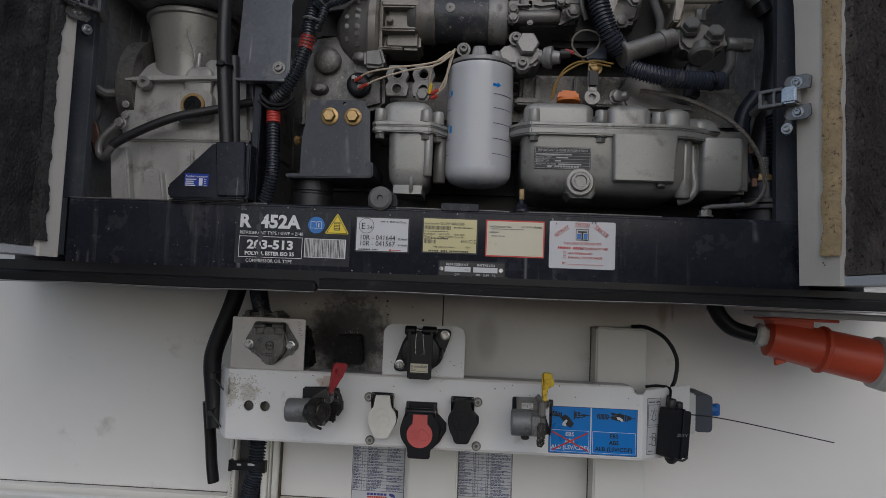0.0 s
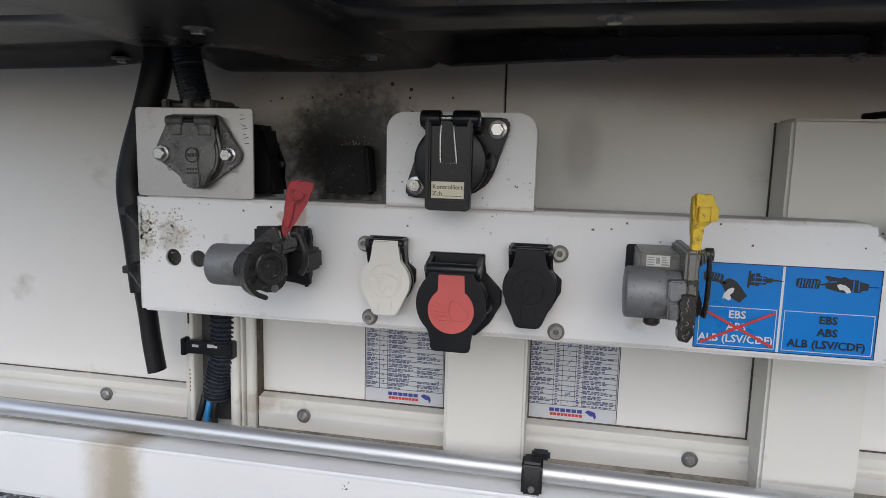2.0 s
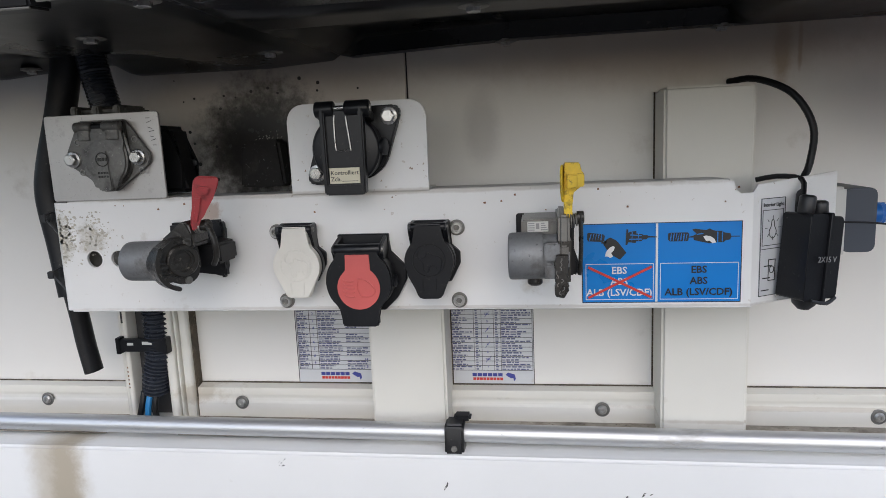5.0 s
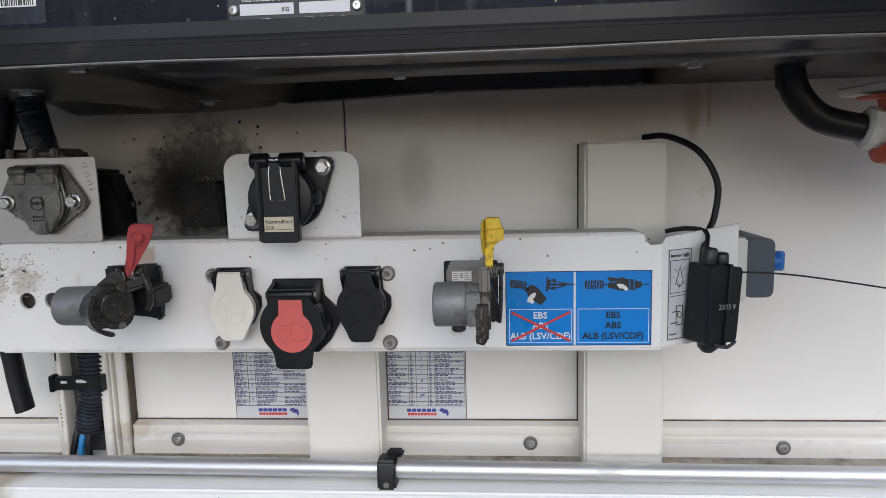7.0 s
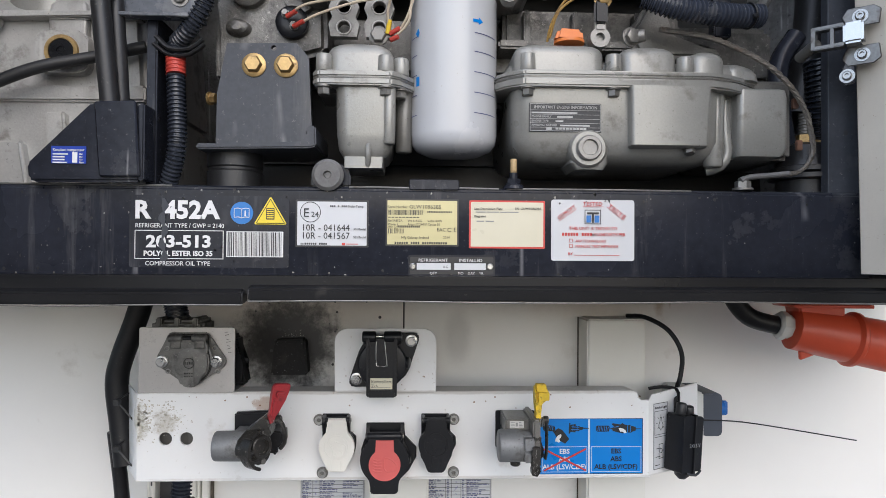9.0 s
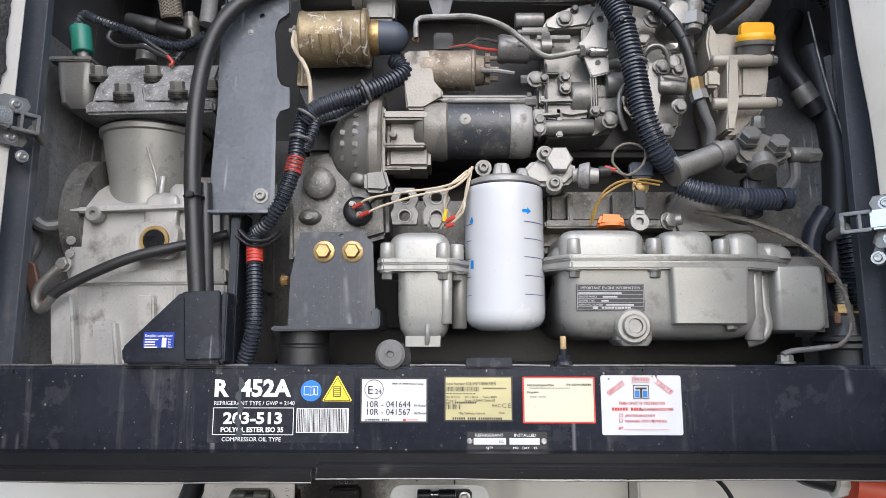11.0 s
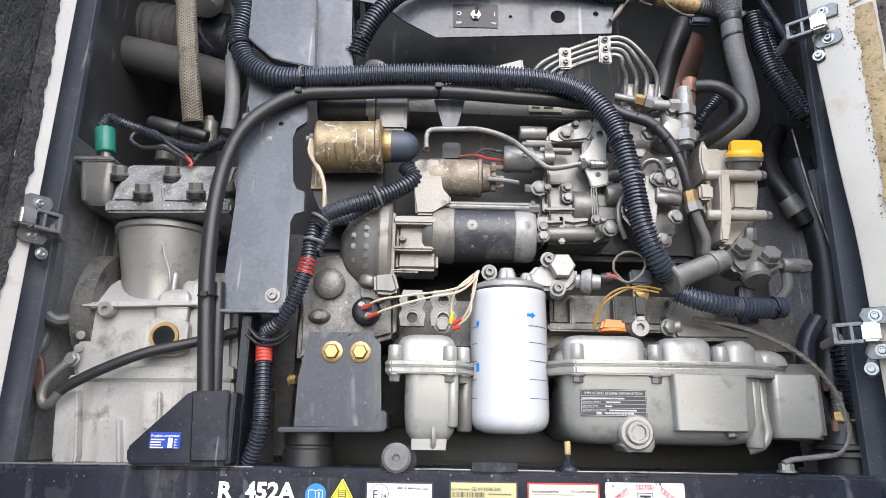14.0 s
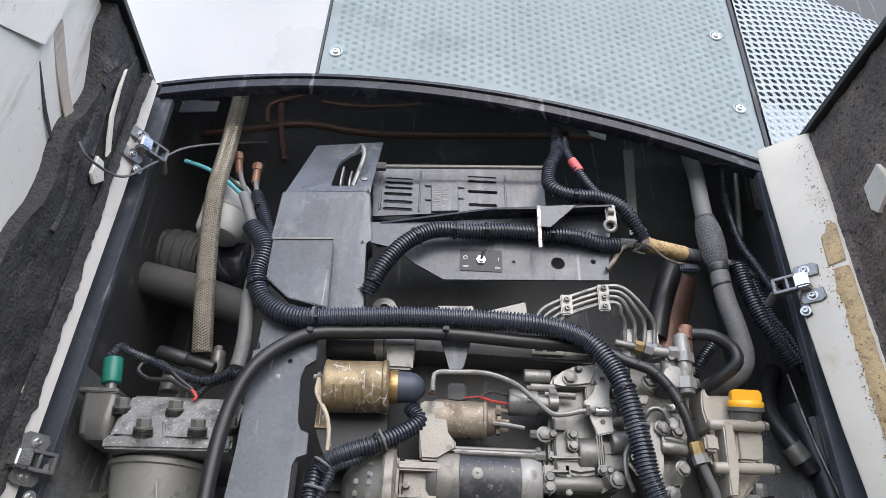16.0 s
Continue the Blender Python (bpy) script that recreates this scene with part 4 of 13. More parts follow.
def small_socket(cx, cz, front, r, neck, top, tail, low, base, lid_mat, word, label, red=False):
    """A trailer lamp socket with a sprung hinged lid that stands off the bracket. base: the foot plate's x0, z0, x1, z1."""
    y, k = BY, r / 0.028
    s = thing("trailer_socket", (cx, y, low), label, "socket", "trailer sockets")
    bx0, bz0, bx1, bz1 = base
    bm = bm_new()
    if red:
        prism(bm, [(bx0, bz1), (bx1, bz1), (bx1, cz + 0.030), (bx1 + 0.020, cz + 0.012), (bx1 + 0.020, cz - 0.004), (bx1 + 0.008, cz - 0.026), (bx1 - 0.008, cz - 0.042), (bx0 + 0.008, cz - 0.042), (bx0 - 0.008, cz - 0.018), (bx0 - 0.008, cz + 0.010), (bx0, cz + 0.030)], y - 0.007, y, 0.0012, 1)
    else:
        prism(bm, [(bx0, bz1), (bx1, bz1), (bx1 + 0.001, bz1 - 0.030), (bx1 + 0.0115, bz0 + 0.036), (bx1 + 0.0115, bz0 + 0.022), (bx1, bz0), (bx0, bz0)], y - 0.006, y, 0.001, 1)
    part("base_plate", bm, plastic_black, s)
    mid = (bx0 + bx1) / 2
    bm = bm_new()
    depth = y - front - 0.010
    lathe(bm, ((mid + cx) / 2 + 0.002, y - 0.003, cz), ((cx - mid) * 0.6, -depth, 0), [(0, r * 0.90), (depth * 0.45, r * 0.90), (depth * 0.5, r * 0.97), (depth, r * 0.97), (depth + 0.001, r * 0.92)], 40)
    part("socket_body", bm, plastic_black, s)
    if red:
        bm = bm_new()
        lathe(bm, (bx1 + 0.004, y - 0.022, cz - 0.002), (1, -0.2, 0), [(0, 0.0075), (0.006, 0.0075), (0.007, 0.006), (0.007, 0)], 20)
        box(bm, (bx1 - 0.012, y - 0.029, cz - 0.014), (bx1 + 0.007, y - 0.014, cz + 0.010), 0.002)
        part("latch_lug", bm, plastic_black, s)
    half = (bx1 - bx0) / 2
    hy, hz = front + 0.006, top - 0.0035 * k
    for sx in (-1, 1):
        # cheek that carries the hinge, out from the foot plate to the barrel
        x0, x1 = sorted((sx * (neck + 0.0015), sx * (neck + 0.0065)))
        bm = bm_new()
        prism(bm, [(y - 0.004, bz1 - 0.0005), (y - 0.004, cz + r * 0.2), (y - 0.5 * (y - hy), cz + r * 0.25), (hy + 0.002, hz - 0.010 * k), (hy - 0.004, hz - 0.003), (hy - 0.003, hz + 0.004), (hy + 0.004, hz + 0.005)], (mid + cx) / 2 + x0, (mid + cx) / 2 + x1, 0.001, 2, axis="x")
        part("cheek", bm, plastic_black, s)
        bm = bm_new()
        lathe(bm, (cx + sx * (neck + 0.0055), hy, hz), (sx, 0, 0), [(0, 0.0030 * k), (0.0016, 0.0028 * k), (0.0018, 0.0016 * k), (0.0008, 0)], 14)
        part("hinge_pin", bm, cast_dark, s)
    bm = bm_new()
    cyl(bm, (cx - neck - 0.004, hy, hz), (cx + neck + 0.004, hy, hz), 0.0048 * k, 20, bev=0.001)
    part("hinge_barrel", bm, plastic_black, s)
    bm = bm_new()
    box(bm, (cx - neck * 0.9, hy + 0.002, cz + r * 0.55), (cx + neck * 0.9, y - 0.006, cz + r * 0.75), 0.002)
    part("neck_block", bm, plastic_black, s)
    bm = bm_new()
    prism(bm, lid_outline(cx, cz, r, neck, top, tail, low, red), front, front + 0.009, 0.0022, 3)
    lid = part("lid", bm, lid_mat, s, word, 50)
    bm = bm_new()
    lathe(bm, (cx, front + 0.008, cz), (0, -1, 0), [(0, r * 1.0), (0.0015, r * 1.012), (0.003, r * 1.012), (0.0042, r * 0.99)], 44)
    part("rim", bm, lid_mat, lid)
    if red:
        fx, fz, fr, fn = cx + 0.0005, cz - 0.0070, 0.0255, 0.0145
        a1 = math.degrees(math.acos(fn / fr))
        o = [(fx + fn, top - 0.010)] + [(fx + fr * math.cos(radians(a)), fz + fr * math.sin(radians(a))) for a in [a1 - (180 + 2 * a1) * i / 30 for i in range(31)]] + [(fx - fn, top - 0.010)]
        bm = bm_new()
        prism(bm, o, front - 0.0012, front + 0.001, 0.0005, 1)
        face = part("red_face", bm, red_lid, lid, "red inset face with a lamp symbol")
        fy = front - 0.0013
        bm = bm_new()
        for i in range(5):
            z = fz - 0.0105 + i * 0.0046
            sweep(bm, [(fx - 0.0185, fy, z + 0.0022), (fx - 0.012, fy, z - 0.0002), (fx - 0.005, fy, z + 0.0006)], 0.00085, 6, step=0.003)
        sweep(bm, [(fx, fy, fz + 0.0115), (fx + 0.006, fy, fz + 0.0110), (fx + 0.014, fy, fz + 0.006), (fx + 0.0195, fy, fz - 0.002), (fx + 0.017, fy, fz - 0.0085), (fx + 0.009, fy, fz - 0.0105), (fx + 0.002, fy, fz - 0.0095), (fx - 0.0015, fy, fz), (fx, fy, fz + 0.0115)], 0.0010, 6, step=0.003)
        part("lamp_symbol", bm, red_lid, face)
    else:
        bm = bm_new()
        ring(bm, (cx, front + 0.0002, cz + 0.001), (0, 1, 0), r * 0.66, 0.0007, 40, 6)
        part("embossed_ring", bm, lid_mat, lid)
        bm = bm_new()
        q = lambda a, b: (cx + a * k, front, cz + b * k)
        sweep(bm, [q(-0.009, 0.014), q(-0.013, 0.009), q(-0.011, 0.004), q(-0.004, 0.005), q(-0.002, 0.010), q(0.002, 0.008), q(0.010, 0.006), q(0.015, 0.002), q(0.013, -0.010), q(0.010, -0.013)], 0.0007, 6, step=0.002)
        sweep(bm, [q(-0.010, 0.003), q(-0.006, -0.003), q(-0.006, -0.010), q(-0.002, -0.013), q(0.001, -0.006), q(0.007, -0.005), q(0.009, -0.010)], 0.0007, 6, step=0.002)
        sweep(bm, [q(-0.008, -0.020), q(-0.007, -0.034)], 0.0006, 6)
        sweep(bm, [q(0.008, -0.020), q(0.007, -0.034)], 0.0006, 6)
        part("embossed_mark", bm, lid_mat, lid)
    return s


small_socket(-0.180, 1.4045, 1.326, 0.0287, 0.0158, 1.4515, 0.0150, 1.3655, (-0.206, 1.381, -0.162, 1.4535), white_lid, "white embossed lid", "trailer lamp socket with a hanging white lid")
small_socket(-0.1025, 1.3865, 1.316, 0.0388, 0.0238, 1.4290, 0.0223, 1.3325, (-0.134, 1.340, -0.071, 1.4385), plastic_black, "black lid", "large black trailer socket with a red faced lid", True)
small_socket(-0.0190, 1.4085, 1.322, 0.0285, 0.0165, 1.4515, 0.0140, 1.3640, (-0.043, 1.379, 0.003, 1.4530), plastic_black, "black lid", "black trailer lamp socket with a closed lid")
for x, z in ((-0.212, 1.443), (-0.206, 1.356), (0.011, 1.443), (0.011, 1.355)):
    screw_on(x, z, BY, "socket screws")

# stainless plate with an old metal socket
plate = thing("socket_plate", (-0.425, 1.352, 1.49), "bare stainless plate standing on the bracket, hand marked", "plate")
bm = bm_new()
prism(bm, rounded(-0.505, 1.489, -0.350, 1.596, 0.004, 3), 1.3505, 1.3535, 0.0006, 1)
prism(bm, [(1.3535, 1.489), (1.3535, 1.4915), (1.41, 1.4915), (1.41, 1.489)], -0.505, -0.350, 0, axis="x")
part("sheet", bm, stainless, plate)
bm = bm_new()
for i, (w, lean) in enumerate(((0.009, 0.0), (0.010, 0.002), (0.009, -0.002), (0.011, 0.001), (0.008, -0.001), (0.010, 0.002), (0.009, 0.0))):
    zp = 1.588 - 0.0055 * i
    sweep(bm, [(-0.367 + 0.001 * i, 1.3503, zp), (-0.367 + w * 0.6 + 0.001 * i, 1.3503, zp + lean)], 0.00035, 5)
part("pen_mark", bm, ink_black, plate)
old = thing("metal_socket", (-0.42, 1.35, 1.50), "worn die-cast trailer socket with a spring lid", "socket", "trailer sockets")
cx, cz = -0.4215, 1.541
arc = lambda ox, oz, r, a0, a1, n=6: [(cx + ox + r * math.cos(radians(a0 + (a1 - a0) * i / n)), cz + oz + r * math.sin(radians(a0 + (a1 - a0) * i / n))) for i in range(n + 1)]
bm = bm_new()
prism(bm, arc(-0.0435, 0.001, 0.0105, 130, 235) + arc(0.004, -0.026, 0.015, 240, 300) + arc(0.0460, 0.000, 0.0125, -55, 45) + [(cx + 0.031, cz + 0.044), (cx + 0.027, cz + 0.047), (cx - 0.031, cz + 0.047), (cx - 0.035, cz + 0.044)], 1.3445, 1.3505, 0.0018, 2)
part("flange", bm, cast_greasy, old, "worn grey cast flange")
lx_ = cx + 0.0035
bm = bm_new()
lathe(bm, (lx_, 1.346, cz - 0.003), (0, -1, 0), [(0, 0.033), (0.003, 0.033), (0.004, 0.031)], 36)
prism(bm, [(lx_ - 0.028, cz + 0.045), (lx_ + 0.028, cz + 0.045), (lx_ + 0.030, cz + 0.010), (lx_ - 0.030, cz + 0.010)], 1.340, 1.3455, 0.0015, 1)
part("socket_body", bm, cast_oily, old)
bm = bm_new()
box(bm, (-0.500, 1.385, 1.500), (-0.412, 1.450, 1.604), 0.006, 3)
rear_ = part("rear_housing", bm, cast_greasy, old, "grey housing behind the plate")
for x in (-0.486, -0.456, -0.426):
    bm = bm_new()
    box(bm, (x - 0.005, 1.381, 1.560), (x + 0.005, 1.440, 1.6085), 0.002)
    part("housing_rib", bm, cast_greasy, rear_)
lid_pts = [(0.0265, 0.042), (0.0255, 0.028), (0.0270, 0.019), (0.0295, 0.012), (0.0310, 0.003), (0.0308, -0.006), (0.0285, -0.015), (0.0240, -0.022), (0.0170, -0.028), (0.0125, -0.033), (0.0105, -0.038), (0.0060, -0.0405)]
bm = bm_new()
prism(bm, [(lx_ + a, cz + b) for a, b in lid_pts] + [(lx_ - a, cz + b) for a, b in reversed(lid_pts)], 1.3335, 1.3415, 0.0024, 3)
lid = part("lid", bm, cast_greasy, old, "dark worn lid with a cast maker's ring", 50)
bm = bm_new()
lathe(bm, (lx_, 1.3350, cz - 0.002), (0, -1, 0), [(0, 0.0275), (0.0012, 0.0265), (0.0022, 0.022), (0.0026, 0.012), (0.0027, 0.0)], 40)
part("dome", bm, cast_greasy, lid)
bm = bm_new()
prism(bm, [(lx_ - 0.0068, cz + 0.010), (lx_ + 0.0068, cz + 0.010), (lx_ + 0.0100, cz - 0.036), (lx_ + 0.007, cz - 0.0395), (lx_ - 0.007, cz - 0.0395), (lx_ - 0.0100, cz - 0.036)], 1.3310, 1.3345, 0.0014, 2)
part("tongue", bm, cast_greasy, lid)
bm = bm_new()
ring(bm, (lx_, 1.3309, cz - 0.001), (0, 1, 0), 0.0082, 0.0007, 28, 6)
for i in range(2):
    for j in range(4):
        box(bm, (lx_ - 0.0070 + j * 0.0036, 1.3305, cz - 0.0185 - i * 0.0046), (lx_ - 0.0043 + j * 0.0036, 1.3312, cz - 0.0160 - i * 0.0046))
for j in range(4):
    box(bm, (lx_ - 0.0064 + j * 0.0034, 1.3304, cz - 0.0028), (lx_ - 0.0040 + j * 0.0034, 1.3312, cz + 0.0012))
tagged(part("cast_mark", bm, cast_oily, lid), kind="stuff")
for x0, x1 in ((-0.0345, -0.0115), (0.0030, 0.0265)):
    bm = bm_new()
    cyl(bm, (lx_ + x0, 1.3360, cz + 0.0385), (lx_ + x1, 1.3360, cz + 0.0385), 0.0064, 20, bev=0.0018)
    prism(bm, [(1.3310, cz + 0.038), (1.3415, cz + 0.044), (1.3415, cz + 0.022), (1.3325, cz + 0.022)], lx_ + x0 + 0.004, lx_ + x1 - 0.002, 0.0012, 1, axis="x")
    part("hinge_ear", bm, cast_greasy, old)
bm = bm_new()
cyl(bm, (lx_ - 0.0115, 1.3370, cz + 0.0385), (lx_ + 0.0030, 1.3370, cz + 0.0385), 0.0042, 12)
part("hinge_pin", bm, rubber_dark, old)
bm = bm_new()
sweep(bm, [(lx_ + 0.0290, 1.338, cz + 0.024), (lx_ + 0.0335, 1.335, cz + 0.012), (lx_ + 0.0345, 1.338, cz - 0.004)], 0.0016, 8)
part("spring_arm", bm, cast_grey, old)
for dx in (-0.0435, 0.0435):
    bm = bm_new()
    lathe(bm, (cx + dx, 1.3445, cz), (0, -1, 0), [(0, 0.0098), (0.0014, 0.0098), (0.0018, 0.009)], 24)
    bolt(bm, (cx + dx, 1.3430, cz), (0, -1, 0), 0.0076, 0.0085)
    part("bolt", bm, steel, old, "bright hexagon bolt")
for dx, dz in ((-0.036, 0.021), (-0.034, -0.016), (0.041, 0.022), (0.046, -0.016)):
    bm = bm_new()
    ring(bm, (cx + dx, 1.3443, cz + dz), (0, 1, 0), 0.0034, 0.0009, 16, 6)
    part("cast_boss", bm, cast_grey, old)
bm = bm_new()
prism(bm, [(-0.396, 1.493), (-0.340, 1.493), (-0.352, 1.53), (-0.357, 1.578), (-0.396, 1.582)], 1.385, 1.43, 0.006, 3)
tagged(part("rear_box", bm, rubber_dark), "black plug body behind the stainless plate", "plug")

# white plate with the round-headed socket
plate2 = thing("socket_plate", (-0.10, 1.352, 1.489), "white painted plate with round top corners on the bracket", "plate")
bm = bm_new()
o = [(-0.187, 1.4885), (-0.019, 1.4885)] + [(-0.019 - 0.020 + 0.020 * math.cos(radians(a)), 1.594 - 0.020 + 0.020 * math.sin(radians(a))) for a in range(0, 91, 15)] + [(-0.187 + 0.020 + 0.020 * math.cos(radians(a)), 1.594 - 0.020 + 0.020 * math.sin(radians(a))) for a in range(90, 181, 15)]
prism(bm, o, 1.3505, 1.3540, 0.0006, 1)
prism(bm, [(1.3540, 1.4885), (1.3540, 1.4915), (1.40, 1.4915), (1.40, 1.4885)], -0.187, -0.019, 0, axis="x")
part("sheet", bm, white_paint, plate2)
bm = bm_new()
rng = random.Random(2)
for i in range(16):
    x, z, w = rng.uniform(-0.183, -0.025), rng.uniform(1.492, 1.52), rng.uniform(0.0008, 0.003)
    prism(bm, [(x, z), (x + w, z), (x + w * 0.6, z + w)], 1.3502, 1.351)
tagged(part("rust_speck", bm, rust, plate2), kind="stuff")
big = thing("trailer_socket", (-0.10, 1.35, 1.50), "black multi-pole trailer socket with a tall latched lid", "socket", "trailer sockets")
cx, cz = (-0.1075, 1.540)
fc, fz_ = cx + 0.0025, cz + 0.004
bm = bm_new()
o = [(0.017, 0.044), (0.050, 0.0445), (0.0560, 0.042), (0.0575, 0.034), (0.041, -0.016), (0.034, -0.028), (0.020, -0.038)]
prism(bm, [(fc + a, fz_ + b) for a, b in o] + [(fc - a, fz_ - b) for a, b in o], 1.3405, 1.3505, 0.002, 2)
part("flange", bm, plastic_black, big)
bm = bm_new()
cyl(bm, (cx + 0.002, 1.342, cz), (cx, 1.324, cz), 0.0375, 44, bev=0.002)
part("socket_body", bm, plastic_black, big)
bm = bm_new()
lathe(bm, (cx, 1.3255, cz), (0, -1, 0), [(0, 0.0385), (0.001, 0.0395), (0.006, 0.0395), (0.0085, 0.0375), (0.0095, 0.034), (0.0100, 0.0)], 52)
part("lid", bm, plastic_black, big)
for sx in (-1, 1):
    bm = bm_new()
    prism(bm, [(cx + sx * 0.0222 - 0.0028, cz + 0.046), (cx + sx * 0.0222 + 0.0028, cz + 0.046), (cx + sx * 0.0215 + 0.0026, cz - 0.050), (cx + sx * 0.0215 - 0.0026, cz - 0.050)], 1.3055, 1.3175, 0.0016, 2)
    part("lever_arm", bm, plastic_black, big)
bm = bm_new()
prism(bm, [(cx - 0.0205, cz + 0.043), (cx + 0.0205, cz + 0.043), (cx + 0.0195, cz - 0.046), (cx - 0.0195, cz - 0.046)], 1.3105, 1.3165, 0.001, 1)
prism(bm, [(cx - 0.0225, cz - 0.038), (cx + 0.0225, cz - 0.038), (cx + 0.0220, cz - 0.0510), (cx - 0.0220, cz - 0.0510)], 1.3058, 1.3165, 0.0018, 2)
part("lever", bm, plastic_black, big)
for a, b in ((-0.0315, -0.0095), (0.0030, 0.0315)):
    bm = bm_new()
    cyl(bm, (cx + a, 1.3155, cz + 0.0445), (cx + b, 1.3155, cz + 0.0445), 0.0092, 24, bev=0.0018)
    prism(bm, [(1.311, cz + 0.051), (1.340, cz + 0.040), (1.340, cz + 0.030), (1.315, cz + 0.034)], cx + a + 0.002, cx + b - 0.002, 0.001, 1, axis="x")
    part("hinge_barrel", bm, plastic_black, big)
bm = bm_new()
cyl(bm, (cx - 0.0100, 1.3150, cz + 0.0455), (cx + 0.0035, 1.3150, cz + 0.0455), 0.0030, 12)
lathe(bm, (cx + 0.0312, 1.3155, cz + 0.0445), (1, 0, 0), [(0, 0.0040), (0.001, 0.0038), (0.001, 0)], 14)
part("hinge_pin", bm, steel, big)
bm = bm_new()
sweep(bm, [(cx - 0.0085, 1.3105, cz + 0.038), (cx - 0.0092, 1.3095, cz + 0.030), (cx - 0.0088, 1.3092, cz + 0.004), (cx - 0.0062, 1.3092, cz - 0.0012), (cx + 0.0070, 1.3092, cz - 0.0010), (cx + 0.0082, 1.3092, cz + 0.002), (cx + 0.0052, 1.3092, cz + 0.030), (cx + 0.0045, 1.3105, cz + 0.040)], 0.0009, 8, step=0.003)
part("spring_wire", bm, steel, big)
bm = bm_new()
lathe(bm, (cx + 0.036, 1.3290, cz + 0.001), (1, -0.25, 0), [(0, 0.0062), (0.004, 0.0062), (0.0045, 0.0095), (0.0080, 0.0095), (0.0088, 0.008), (0.0088, 0)], 24)
part("side_knob", bm, plastic_black, big)
for px, pz in ((-0.0605, 1.5755), (-0.1500, 1.5130)):
    bm = bm_new()
    bolt(bm, (px, 1.3405, pz), (0, -1, 0), 0.0078, 0.0085)
    part("bolt", bm, steel, big, "bright hexagon bolt")
bm = bm_new()
box(bm, (cx - 0.0180, 1.3092, cz - 0.0405), (cx + 0.0172, 1.3106, cz - 0.0205), 0.0002, 1)
sticker = part("sticker", bm, sheet_cream, big, "cream inspection sticker")
letters("Kontrolliert", (cx - 0.0165, 1.3088, cz - 0.0282), 0.0068, ink_black, sticker, width=0.032)
letters("Zch.", (cx - 0.0165, 1.3088, cz - 0.0352), 0.0068, ink_black, sticker)
bm = bm_new()
strip(bm, cx - 0.004, cz - 0.0357, cx + 0.015, cz - 0.0352, 1.3088)
strip(bm, cx + 0.006, cz - 0.0398, cx + 0.0155, cz - 0.0382, 1.3088)
part("rule", bm, ink_black, sticker)

# black box in the soot
bm = bm_new()
prism(bm, [(-0.325, 1.49), (-0.255, 1.49), (-0.262, 1.558), (-0.318, 1.556)], 1.505, 1.539, 0.004, 2)
tagged(part("soot_box", bm, soot_black), "sooted black rubber box on the bulkhead", "box")
rng = random.Random(21)
bm = bm_new()
for i in range(90):
    a, r = rng.uniform(0, 6.28), abs(rng.gauss(0.10, 0.055))
    x, z, w = -0.31 + r * math.cos(a) * 1.1, 1.57 + r * math.sin(a) * 0.9, rng.uniform(0.0008, 0.0032)
    if 1.50 < z < 1.655:
        prism(bm, disc(x, z, w, 7), WALL_Y - 0.0006, WALL_Y + 0.001)
flakes = bm_new()
for i in range(26):
    x, z, w = rng.gauss(-0.292, 0.012), 1.558 + abs(rng.gauss(0, 0.006)), rng.uniform(0.0006, 0.0018)
    prism(flakes, [(x, z), (x + w, z + w * 0.3), (x + w * 0.5, z + w)], WALL_Y - 0.0012, WALL_Y + 0.0004)
tagged(part("paint_flakes", flakes, flake), "pale paint flakes above the sooted box", "paint flakes", kind="stuff")
tagged(part("soot_specks", bm, black_dark), "scattered black soot specks on the white wall", "soot", kind="stuff")


